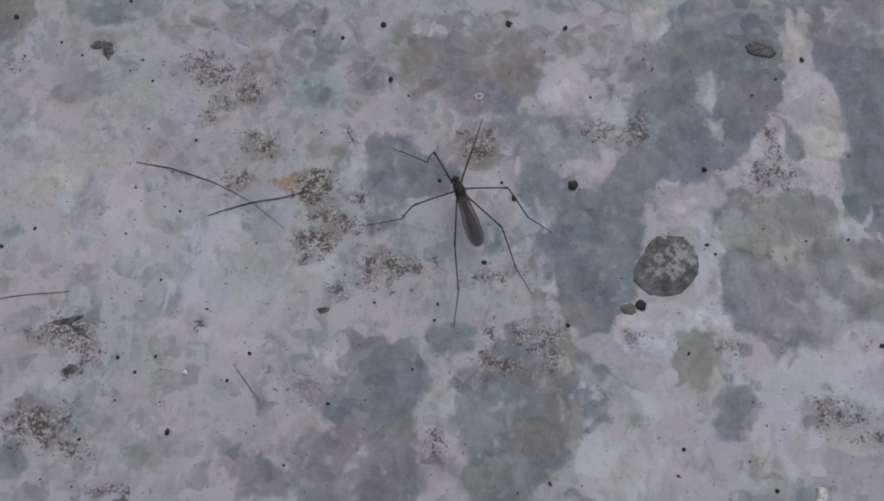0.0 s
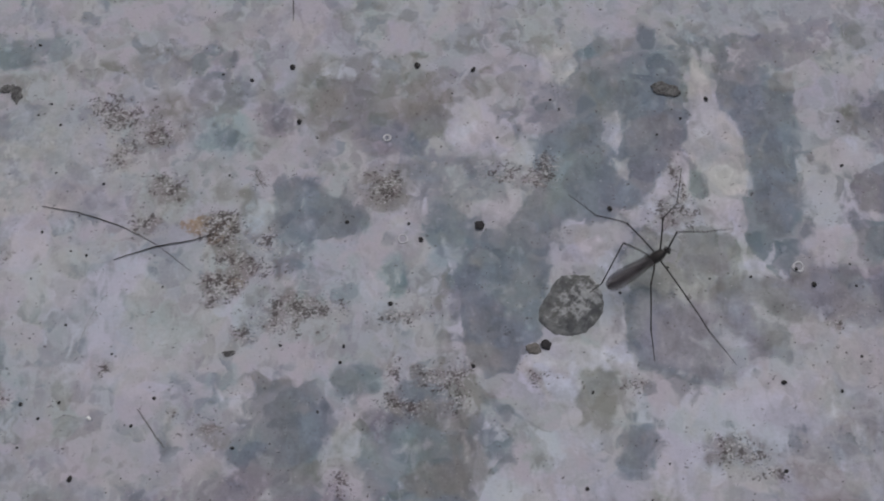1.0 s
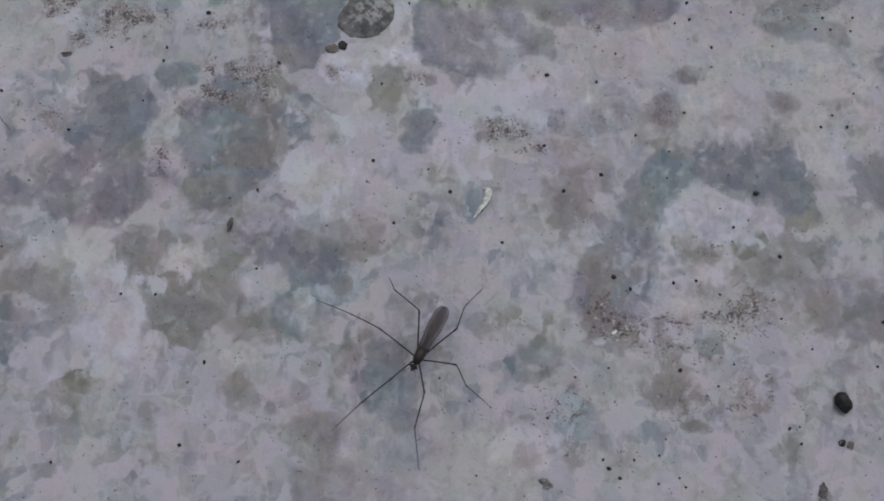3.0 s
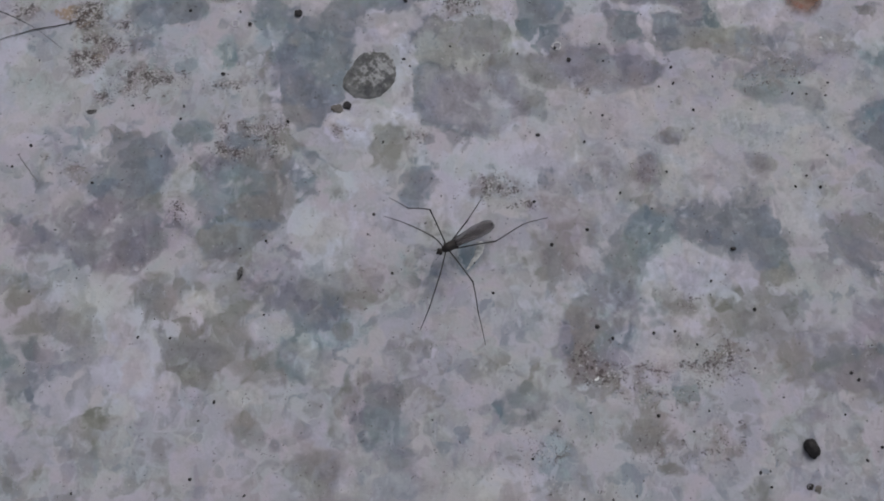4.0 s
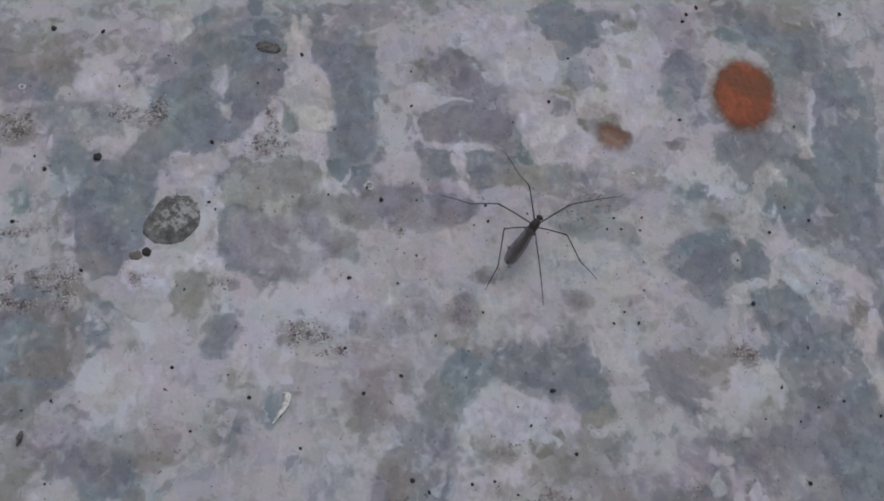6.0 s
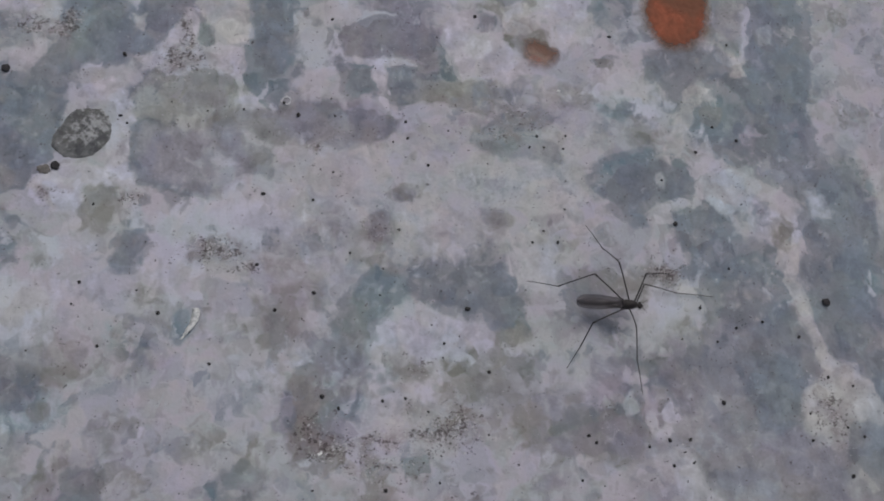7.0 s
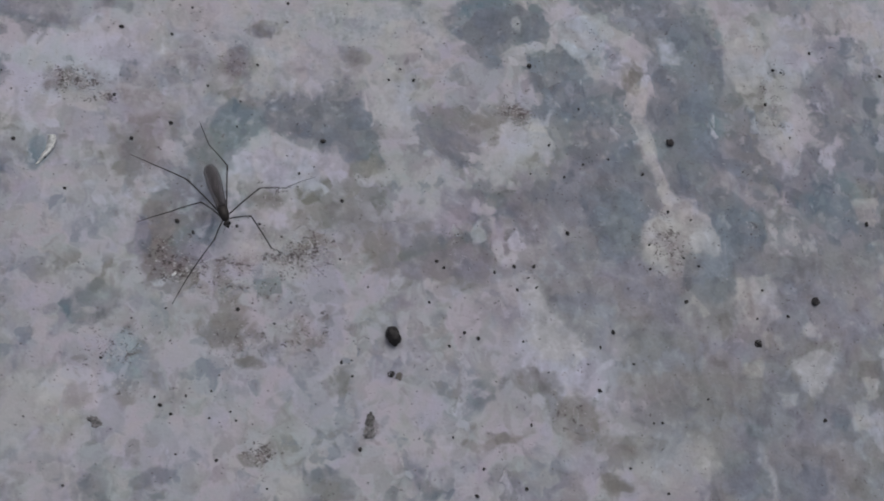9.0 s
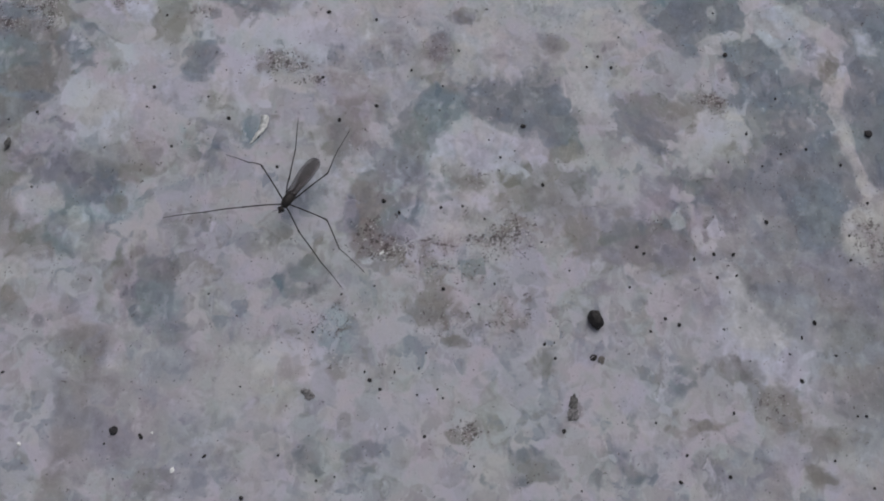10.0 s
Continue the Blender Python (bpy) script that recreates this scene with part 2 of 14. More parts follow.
def rosette_material():
    """Old lichen rosette: dark mottled grey rim, pale crumbly middle."""
    n = Nodes("dark_crusty_rosette", 0.9, 0.15)
    f = n.noise(n.place(), 420, 5, 0.62, 0.5)
    g = n.noise(n.place(shift=(4, 1, 0)), 1000, 3, 0.55, 0.3)
    h = n.noise(n.place(shift=(1, 6, 3)), 230, 3, 0.5)
    c = n.math("ADD", n.field("pale"), n.math("ADD", n.math("MULTIPLY", n.math("SUBTRACT", f, 0.5), 2.2), n.math("MULTIPLY", n.math("SUBTRACT", g, 0.5), 1.7)))
    col = n.mix(n.step(f, 0.34, 0.62), (0.095, 0.098, 0.104), (0.20, 0.202, 0.205))
    col = n.mix(n.math("MULTIPLY", n.step(h, 0.45, 0.65), 0.5), col, (0.135, 0.133, 0.125))
    col = n.mix(n.math("MULTIPLY", n.step(c, 0.34, 0.85), 0.8), col, (0.40, 0.405, 0.415))
    col = n.mix(n.math("MULTIPLY", n.step(g, 0.44, 0.34), 0.35), col, (0.06, 0.058, 0.055))
    n.set("Base Color", col)
    n.bump(n.math("ADD", f, g), 0.0002, 0.7)
    return n.mat


def lichen_material(name, dark, light, fringe=(0.22, 0.20, 0.15), worn=0.0):
    """Powdery lichen that thins out to bare concrete at its rim."""
    n = Nodes(name, 0.9, 0.1)
    f = n.noise(n.place(), 700, 4, 0.55, 0.4)
    g = n.noise(n.place(shift=(2, 1.982, 5)), 95, 4, 0.55, 0.5)
    h = n.noise(n.place(shift=(5, 0, 3)), 3200, 2, 0.6)
    col = n.mix(n.step(f, 0.2, 0.8), dark, light)
    col = n.mix(n.math("MULTIPLY", n.step(g, 0.42, 0.62), 0.75), col, (0.185, 0.092, 0.062))
    col = n.mix(n.math("MULTIPLY", n.step(n.math("ADD", n.math("MULTIPLY", g, 0.85), n.math("MULTIPLY", h, 0.15)), 0.47, 0.36), 0.7), col, (0.42, 0.135, 0.08))
    rim = n.math("ADD", n.field("pale"), n.math("ADD", n.math("MULTIPLY", n.math("SUBTRACT", f, 0.5), 0.16), n.math("MULTIPLY", n.math("SUBTRACT", g, 0.5), 0.18 + 1.1 * worn)))
    col = n.mix(n.math("MULTIPLY", n.step(rim, 0.34, 0.18), 0.7), col, fringe)
    n.set("Base Color", col)
    n.set("Alpha", n.math("MULTIPLY", n.step(rim, 0.13, 0.40 + 0.4 * worn), 1.0 - 0.3 * worn))
    n.bump(n.math("ADD", f, g), 0.00012, 0.14)
    return n.mat


CONCRETE = concrete_material()
SPECK = plain_material("black_algae_grain", (0.009, 0.008, 0.009), (0.035, 0.031, 0.032), 0.6, 0.4, 4000)
GREY_SPECK = plain_material("grey_crust", (0.016, 0.015, 0.017), (0.06, 0.056, 0.06), 0.8, 0.2, 3000)
SEED = plain_material("glossy_black_seed", (0.006, 0.005, 0.006), (0.022, 0.019, 0.02), 0.5, 0.3, 1500)
ROSETTE = rosette_material()
ORANGE = lichen_material("orange_lichen", (0.215, 0.078, 0.048), (0.30, 0.108, 0.066), (0.31, 0.265, 0.185))
ORANGE_PALE = lichen_material("faded_orange_lichen", (0.34, 0.265, 0.23), (0.40, 0.265, 0.215), (0.30, 0.27, 0.235), 0.55)
PAINT = plain_material("white_paint_flake", (0.45, 0.46, 0.46), (0.82, 0.82, 0.80), 0.6, 0.3, 900)
FIBRE = plain_material("dark_plant_fibre", (0.03, 0.026, 0.024), (0.085, 0.072, 0.06), 0.8, 0.2, 3000)
PALE_FIBRE = plain_material("weathered_plant_fibre", (0.11, 0.10, 0.10), (0.20, 0.18, 0.175), 0.9, 0.1, 3000)
FAINT_FIBRE = plain_material("bleached_plant_fibre", (0.21, 0.20, 0.205), (0.32, 0.31, 0.315), 0.9, 0.1, 3000)
HUSK = plain_material("dark_bark_crumb", (0.035, 0.034, 0.036), (0.19, 0.185, 0.185), 0.85, 0.15, 1800, 0.0002)
GREY_CRUMB = plain_material("grey_weathered_crumb", (0.07, 0.068, 0.07), (0.30, 0.29, 0.30), 0.9, 0.1, 1300, 0.0001)
BROWN_CRUMB = plain_material("pale_brown_crumb", (0.11, 0.10, 0.095), (0.21, 0.195, 0.185), 0.9, 0.1, 1500, 0.0001)
PALE_RING = plain_material("pale_lime_crust", (0.42, 0.42, 0.45), (0.60, 0.59, 0.62), 0.85, 0.2, 2500)
MICA = plain_material("white_mineral_grain", (0.7, 0.7, 0.7), (0.85, 0.85, 0.85), 0.25, 0.6, 2000)
CHITIN = plain_material("brown_black_cuticle", (0.010, 0.008, 0.008), (0.03, 0.024, 0.023), 0.6, 0.4, 1600)
BELLY = plain_material("grey_brown_abdomen", (0.016, 0.012, 0.012), (0.045, 0.034, 0.033), 0.65, 0.35, 1200)
LEG = plain_material("dark_leg_cuticle", (0.006, 0.005, 0.005), (0.02, 0.016, 0.015), 0.5, 0.4, 2500)
EYE = plain_material("black_compound_eye", (0.004, 0.004, 0.004), (0.012, 0.011, 0.012), 0.25, 0.5, 6000)
WING = wing_material()

# ---------------------------------------------------------------- helpers


def part(name, bm, material, parent=None, label="", smooth=True):
    """Links a bmesh as one mesh object, under a thing or a part."""
    me = bpy.data.meshes.new(name)
    bm.to_mesh(me)
    bm.free()
    me.materials.append(material)
    for p in me.polygons:
        p.use_smooth = smooth
    ob = new(name, me)
    ob.parent = parent
    return tagged(ob, label)


def tube(points, radii, sides=8, bm=None, flat=1.0):
    """A closed tube along points, with a radius at each."""
    bm = bm or bmesh.new()
    rings = []
    pts = [Vector(p) for p in points]
    for i, p in enumerate(pts):
        along = (pts[min(i + 1, len(pts) - 1)] - pts[max(i - 1, 0)]).normalized()
        side = along.cross(Vector((0, 0, 1)))
        side = side.normalized() if side.length > 1e-4 else Vector((0, 1, 0))
        up = side.cross(along)
        ring = []
        for k in range(sides):
            a = 2 * math.pi * k / sides
            ring.append(bm.verts.new(p + radii[i] * (math.cos(a) * side + flat * math.sin(a) * up)))
        rings.append(ring)
    for a, b in zip(rings, rings[1:]):
        for k in range(sides):
            bm.faces.new((a[k], a[(k + 1) % sides], b[(k + 1) % sides], b[k]))
    bm.faces.new(rings[0][::-1])
    bm.faces.new(rings[-1])
    bmesh.ops.recalc_face_normals(bm, faces=bm.faces)
    return bm


def lump(rx, ry, rz, rough=0.15, seed=0, detail=2, sunk=0.3):
    """An uneven rounded grain that sits a little in its support."""
    bm = bmesh.new()
    bmesh.ops.create_icosphere(bm, subdivisions=detail, radius=1)
    for v in bm.verts:
        d = v.co.normalized()
        k = 1 + rough * 2 * noise.noise(d * 1.3 + Vector((seed * 3.1, seed, 0))) + rough * noise.noise(d * 3.1 + Vector((0, seed, 5)))
        v.co = Vector((d.x * rx * k, d.y * ry * k, d.z * rz * k + rz * (1 - sunk)))
    return bm


def value_noise(x, y, size, seed):
    """Smooth noise from -1 to 1 over arrays of places, with cells of that size."""
    rng = np.random.RandomState(seed)
    grid = rng.uniform(-1, 1, (257, 257))
    u, v = x / size, y / size
    iu, iv = np.floor(u).astype(int), np.floor(v).astype(int)
    fu, fv = u - iu, v - iv
    fu, fv = fu * fu * (3 - 2 * fu), fv * fv * (3 - 2 * fv)
    at = lambda a, b: grid[np.mod(a, 257), np.mod(b, 257)]
    low = at(iu, iv) * (1 - fu) + at(iu + 1, iv) * fu
    high = at(iu, iv + 1) * (1 - fu) + at(iu + 1, iv + 1) * fu
    return low * (1 - fv) + high * fv


# ---------------------------------------------------------------- the concrete surface


def graded(low, high, step, reach):
    """Even steps from low to high, then steps that grow until reach on both sides."""
    inner = np.arange(low, high + step / 2, step)
    out, d = [], step
    while sum(out) < reach:
        d *= 1.6
        out.append(d)
    far = np.cumsum(out)
    return np.concatenate([inner[0] - far[::-1], inner, inner[-1] + far])


gx, gy = graded(-0.098, 0.280, 0.0004, 40.0), graded(-0.098, 0.112, 0.0004, 40.0)
PX, PY = np.meshgrid(gx, gy)
near = (np.abs(PX) < 0.5) & (np.abs(PY) < 0.5)
QX = PX + 0.0012 * value_noise(PX, PY, 0.011, 1) + 0.0009 * value_noise(PX, PY, 0.0042, 2) + 0.0006 * value_noise(PX, PY, 0.0018, 3)
QY = PY + 0.0012 * value_noise(PX, PY, 0.012, 4) + 0.0009 * value_noise(PX, PY, 0.0045, 5) + 0.0006 * value_noise(PX, PY, 0.0019, 6)
WX = PX + 0.0005 * value_noise(PX, PY, 0.005, 21) + 0.0005 * value_noise(PX, PY, 0.0021, 22) + 0.0004 * value_noise(PX, PY, 0.0010, 23)
WY = PY + 0.0005 * value_noise(PX, PY, 0.0052, 24) + 0.0005 * value_noise(PX, PY, 0.0022, 25) + 0.0004 * value_noise(PX, PY, 0.0011, 26)
FIELDS = {name: np.zeros(PX.shape) for name in ("slate", "umber", "chalk", "speckle", "ochre", "teal", "mauve", "cover")}
TONE = np.zeros(PX.shape + (3,))


def window(x0, x1, y0, y1):
    """The part of the grid that covers a rectangle, given in metres."""
    i0, i1 = np.searchsorted(gx, (x0, x1))
    j0, j1 = np.searchsorted(gy, (y0, y1))
    return slice(j0, j1), slice(i0, i1)


def stain(coat, x, y, rx, ry, turn=0, weight=1.0):
    """Adds one patch of a coat: its middle and half axes in millimetres."""
    coat = {"b": "slate", "g": "umber", "l": "chalk", "k": "speckle", "o": "ochre", "t": "teal", "m": "mauve"}[coat]
    c, s = math.cos(radians(turn)), math.sin(radians(turn))
    far = (max(rx, ry) * (3.0 if coat == "speckle" else 1.5) + 3) / 1000
    w = window(x / 1000 - far, x / 1000 + far, y / 1000 - far, y / 1000 + far)
    dx, dy = QX[w] - x / 1000, QY[w] - y / 1000
    d = np.hypot((dx * c + dy * s) / (rx / 1000), (dy * c - dx * s) / (ry / 1000))
    field = FIELDS[coat]
    if coat == "speckle":
        field[w] = np.maximum(field[w], weight * np.exp(-0.9 * d * d))
    else:
        m = np.clip(1.5 - d, 0, 1)
        m = weight * m * m * (3 - 2 * m)
        field[w] = 1 - (1 - np.minimum(field[w], 0.999)) * (1 - np.minimum(m, 0.999))


COATS = {
    "slate": (0.196, 0.220, 0.256), "teal": (0.226, 0.262, 0.276), "mauve": (0.250, 0.239, 0.276), "umber": (0.216, 0.215, 0.216),
    "olive": (0.252, 0.250, 0.242), "brown": (0.256, 0.238, 0.242), "grey": (0.345, 0.342, 0.378), "cream": (0.500, 0.487, 0.497),
    "lilac": (0.500, 0.488, 0.548), "sea": (0.425, 0.458, 0.500), "beige": (0.372, 0.364, 0.362), "dusk": (0.282, 0.282, 0.308),
    "ochre": (0.20, 0.13, 0.065), "peach": (0.46, 0.35, 0.27),
}


def dab(coat, alpha, soft, *outline):
    """Brushes one layer of old paint over the rest: how dense it is, the width of its edge and its outline in millimetres."""
    xs, ys = [p[0] / 1000 for p in outline], [p[1] / 1000 for p in outline]
    far = soft / 1000 + 0.002
    w = window(min(xs) - far, max(xs) + far, min(ys) - far, max(ys) + far)
    px, py = WX[w], WY[w]
    near2, inside = np.full(px.shape, 1.0), np.zeros(px.shape, bool)
    for k in range(len(xs)):
        ax, ay, bx, by = xs[k - 1], ys[k - 1], xs[k], ys[k]
        ex, ey = bx - ax, by - ay
        u = np.clip(((px - ax) * ex + (py - ay) * ey) / max(ex * ex + ey * ey, 1e-12), 0, 1)
        near2 = np.minimum(near2, (px - ax - u * ex) ** 2 + (py - ay - u * ey) ** 2)
        if ay != by:
            inside ^= ((ay > py) != (by > py)) & (px < ex * (py - ay) / ey + ax)
    m = np.clip(0.5 + np.where(inside, 1, -1) * np.sqrt(near2) / (soft / 1000), 0, 1)
    m = alpha * m * m * (3 - 2 * m)
    TONE[w] = TONE[w] * (1 - m[..., None]) + np.array(COATS[coat]) * m[..., None]
    FIELDS["cover"][w] = FIELDS["cover"][w] * (1 - m) + m


def flecks(coat, alpha, count, size, x, y, rx, ry, turn=0):
    """Small loose remains of a coat, scattered round a place; all lengths in millimetres."""
    r = random.Random(int(1000 + x * 7 + y * 13))
    c, s = math.cos(radians(turn)), math.sin(radians(turn))
    for _ in range(count):
        u, v = r.gauss(0, 0.55) * rx, r.gauss(0, 0.55) * ry
        px, py = x + u * c - v * s, y + u * s + v * c
        big = size * r.uniform(0.5, 1.5)
        long, a0 = r.uniform(0.5, 1.0), r.uniform(0, 6.3)
        ring = []
        for k in range(6):
            a, q = k * math.pi / 3, big * r.uniform(0.55, 1.1)
            ring.append((px + q * (math.cos(a) * math.cos(a0) - long * math.sin(a) * math.sin(a0)), py + q * (math.cos(a) * math.sin(a0) + long * math.sin(a) * math.cos(a0))))
        dab(coat, alpha * r.uniform(0.5, 1.0), 0.5 + 0.5 * size, *ring)


stain("b", -67.1, 92.7, 3.9, 3.7, 0, 0.7)
stain("b", -25.2, 86.7, 6.7, 6.1, 0, 0.42)
stain("b", 8.2, 73.0, 5.5, 5.3, 0, 0.42)
stain("b", -9.2, 61.3, 5.9, 6.8, 0, 0.63)
stain("b", -0.5, 56.8, 4.3, 5.6, 0, 0.28)
stain("b", 18.8, 56.9, 3.2, 5.6, 0, 0.7)
stain("b", 9.0, 44.7, 4.2, 4.4, 0, 0.35)
stain("b", 27.0, 45.8, 6.9, 13.1, -10, 0.7)
stain("b", 28.7, 35.0, 7.3, 5.3, 0, 0.56)
stain("b", 30.4, 52.4, 5.3, 6.7, 0, 0.7)
stain("b", 43.9, 64.9, 6.5, 9.2, 0, 0.7)
stain("b", 43.5, 76.6, 8.8, 9.5, 0, 0.56)
stain("b", 55.9, 80.2, 6.6, 10.8, 0, 0.7)
stain("b", 60.0, 91.2, 6.7, 7.4, 0, 0.56)
stain("b", 75.2, 86.3, 4.5, 7.4, 0, 0.7)
stain("b", 80.9, 66.2, 4.3, 15.1, 0, 0.7)
stain("b", 61.2, 38.3, 9.4, 7.5, 0, 0.7)
stain("b", 70.2, 34.1, 6.2, 5.3, 0, 0.49)
stain("b", 64.5, 28.8, 4.1, 2.1, 0, 0.35)
stain("b", 52.2, 15.5, 3.5, 4.5, 0, 0.56)
stain("b", -10.5, 17.4, 7.1, 6.0, 0, 0.7)
stain("b", -13.7, 23.5, 4.1, 4.1, 0, 0.35)
stain("b", 6.7, 17.4, 6.1, 6.0, 0, 0.56)
stain("b", 13.8, 14.4, 6.1, 6.0, 0, 0.7)
stain("b", 7.6, 5.5, 9.0, 5.8, 0, 0.63)
stain("b", -6.3, 7.5, 6.0, 5.9, 0, 0.49)
stain("b", -22.2, 3.5, 8.0, 4.8, 0, 0.42)
stain("b", -32.0, 1.6, 5.0, 3.9, 0, 0.7)
stain("b", 27.9, 14.5, 3.0, 3.0, 0, 0.35)
stain("b", 2.7, 28.7, 5.2, 2.6, 0, 0.42)
stain("b", -76.2, 6.3, 2.0, 3.9, 0, 0.42)
stain("b", -65.1, 58.9, 4.3, 2.8, 0, 0.21)
stain("b", 10.8, 18.8, 9.3, 7.5, -2, 0.7)
stain("b", -9.8, 20.3, 6.2, 6.4, -2, 0.7)
stain("b", -15.3, 7.9, 9.1, 6.2, -2, 0.56)
stain("b", 0.2, 27.7, 4.2, 3.3, -2, 0.7)
stain("b", 29.3, -14.6, 4.0, 4.9, -2, 0.49)
stain("b", 57.8, 37.8, 7.6, 6.9, -2, 0.7)
stain("b", 61.9, 30.9, 6.5, 4.5, -2, 0.7)
stain("b", 92.3, 43.0, 5.6, 4.7, -2, 0.49)
stain("b", 83.7, 46.6, 5.6, 4.7, -2, 0.42)
stain("b", 102.3, 41.6, 5.6, 3.5, -2, 0.42)
stain("b", 81.4, 61.0, 5.7, 7.3, -2, 0.7)
stain("b", 90.5, 62.1, 5.7, 7.4, -2, 0.7)
stain("b", 103.2, 63.2, 6.9, 4.9, -2, 0.7)
stain("b", 103.4, 53.5, 3.4, 4.2, -2, 0.7)
stain("b", 112.5, 53.3, 5.7, 6.0, -2, 0.7)
stain("b", 118.1, 61.8, 4.6, 6.2, -2, 0.7)
stain("b", 133.5, 47.0, 6.9, 4.8, -2, 0.49)
stain("b", 52.7, 16.8, 3.2, 3.2, -2, 0.35)
stain("b", 47.3, 12.6, 2.1, 2.1, -2, 0.28)
stain("b", 53.1, -0.2, 2.1, 4.1, -2, 0.42)
stain("b", 85.6, 14.9, 6.4, 2.2, -2, 0.56)
stain("b", 92.2, 15.9, 4.3, 2.2, -2, 0.49)
stain("b", 92.9, -11.5, 6.2, 11.2, -2, 0.7)
stain("b", 104.0, 4.8, 4.3, 6.4, -2, 0.63)
stain("b", 115.9, 5.6, 7.5, 5.4, -2, 0.7)
stain("b", 119.8, 2.3, 4.3, 3.2, -2, 0.7)
stain("b", -33.7, -25.3, 7.2, 8.5, -1, 0.7)
stain("b", 30.3, -14.9, 4.9, 5.0, -1, 0.7)
stain("b", 28.1, -24.7, 6.1, 4.9, -1, 0.7)
stain("b", 42.7, -36.9, 4.8, 7.1, -1, 0.49)
stain("b", 74.1, -34.8, 6.0, 4.8, -1, 0.35)
stain("b", 20.2, -44.9, 7.1, 4.7, -1, 0.42)
stain("b", 47.5, -46.3, 4.8, 3.5, -1, 0.35)
stain("b", 66.1, 95.2, 8.2, 6.4, -2, 0.35)
stain("b", 82.1, 76.6, 6.7, 9.1, -2, 0.7)
stain("b", 81.8, 64.6, 6.0, 7.3, -2, 0.7)
stain("b", 103.1, 63.7, 5.4, 5.2, -2, 0.7)
stain("b", 102.6, 54.2, 3.3, 3.6, -2, 0.7)
stain("b", 110.7, 55.5, 4.0, 5.1, -2, 0.7)
stain("b", 118.7, 55.4, 5.4, 4.4, -2, 0.7)
stain("b", 87.8, 47.4, 7.8, 3.5, -2, 0.42)
stain("b", 74.8, 36.6, 6.3, 5.4, -2, 0.7)
stain("b", 66.0, 38.2, 6.3, 6.7, -2, 0.7)
stain("b", 89.5, 93.7, 6.9, 5.6, -2, 0.42)
stain("b", 106.8, 79.5, 8.3, 6.2, -2, 0.56)
stain("b", 112.9, 68.8, 4.1, 6.0, -2, 0.49)
stain("b", 136.0, 92.1, 8.6, 8.1, -2, 0.7)
stain("b", 153.1, 90.5, 5.8, 3.3, -2, 0.42)
stain("b", 162.3, 73.0, 7.1, 9.4, -2, 0.7)
stain("b", 178.1, 90.5, 8.9, 6.6, -2, 0.49)
stain("b", 200.4, 82.3, 6.0, 6.6, -2, 0.7)
stain("b", 179.4, 54.5, 7.1, 9.0, -2, 0.7)
stain("b", 202.7, 71.1, 7.4, 9.6, -2, 0.7)
stain("b", 194.8, 52.8, 8.6, 9.1, -2, 0.7)
stain("b", 185.8, 42.7, 7.0, 7.3, -2, 0.7)
stain("b", 164.0, 27.7, 12.1, 6.9, -2, 0.7)
stain("b", 175.9, 18.0, 6.7, 4.0, -2, 0.7)
stain("b", 185.5, 4.5, 10.6, 7.8, -2, 0.7)
stain("b", 177.8, 6.1, 5.3, 5.2, -2, 0.7)
stain("b", 123.5, 5.4, 11.3, 6.3, -2, 0.7)
stain("b", 116.1, 6.9, 5.0, 3.8, -2, 0.7)
stain("b", 130.4, -1.1, 5.0, 4.9, -2, 0.49)
stain("b", 103.3, 2.4, 4.9, 4.9, -2, 0.7)
stain("b", 97.9, -7.1, 6.0, 5.9, -2, 0.7)
stain("b", 91.6, -13.9, 5.9, 4.6, -2, 0.7)
stain("b", 134.4, 36.7, 8.0, 4.2, -2, 0.35)
stain("b", 148.0, -1.7, 8.9, 3.7, -2, 0.35)
stain("b", 153.8, -5.7, 5.1, 2.5, -2, 0.35)
stain("b", 190.6, -9.6, 5.2, 7.5, -2, 0.7)
stain("b", 176.3, -16.3, 7.6, 4.9, -2, 0.56)
stain("b", 158.7, 27.9, 4.0, 5.5, -2, 0.7)
stain("b", 166.8, 24.4, 9.4, 5.7, -3, 0.7)
stain("b", 178.3, 17.2, 6.8, 3.6, -3, 0.7)
stain("b", 211.4, 17.2, 8.5, 14.6, -13, 0.7)
stain("b", 207.2, 5.7, 8.3, 8.5, -3, 0.7)
stain("b", 181.4, -6.4, 7.9, 10.9, -3, 0.7)
stain("b", 191.2, -14.7, 8.0, 8.1, -3, 0.7)
stain("b", 188.6, -26.5, 6.6, 5.2, -3, 0.56)
stain("b", 178.3, 3.3, 6.7, 6.9, -3, 0.56)
stain("b", 219.7, -15.4, 8.3, 9.6, -3, 0.7)
stain("b", 208.2, -29.8, 8.1, 7.9, -3, 0.7)
stain("b", 250.2, 5.3, 8.9, 10.3, -3, 0.7)
stain("b", 236.5, -15.8, 8.5, 8.4, -3, 0.7)
stain("b", 250.1, -20.3, 8.6, 11.2, -3, 0.7)
stain("b", 239.5, -32.3, 8.4, 8.1, -3, 0.7)
stain("b", 258.9, -12.1, 5.9, 11.5, -3, 0.7)
stain("b", 230.8, -25.2, 7.0, 5.4, -3, 0.56)
stain("b", 153.1, -1.8, 7.7, 4.0, -33, 0.42)
stain("b", 207.5, -45.3, 9.3, 7.7, -3, 0.56)
stain("b", 202.6, -62.6, 7.7, 4.9, -3, 0.49)
stain("b", 221.1, -71.0, 10.5, 6.1, -3, 0.56)
stain("b", 239.0, -52.0, 6.9, 7.8, -3, 0.42)
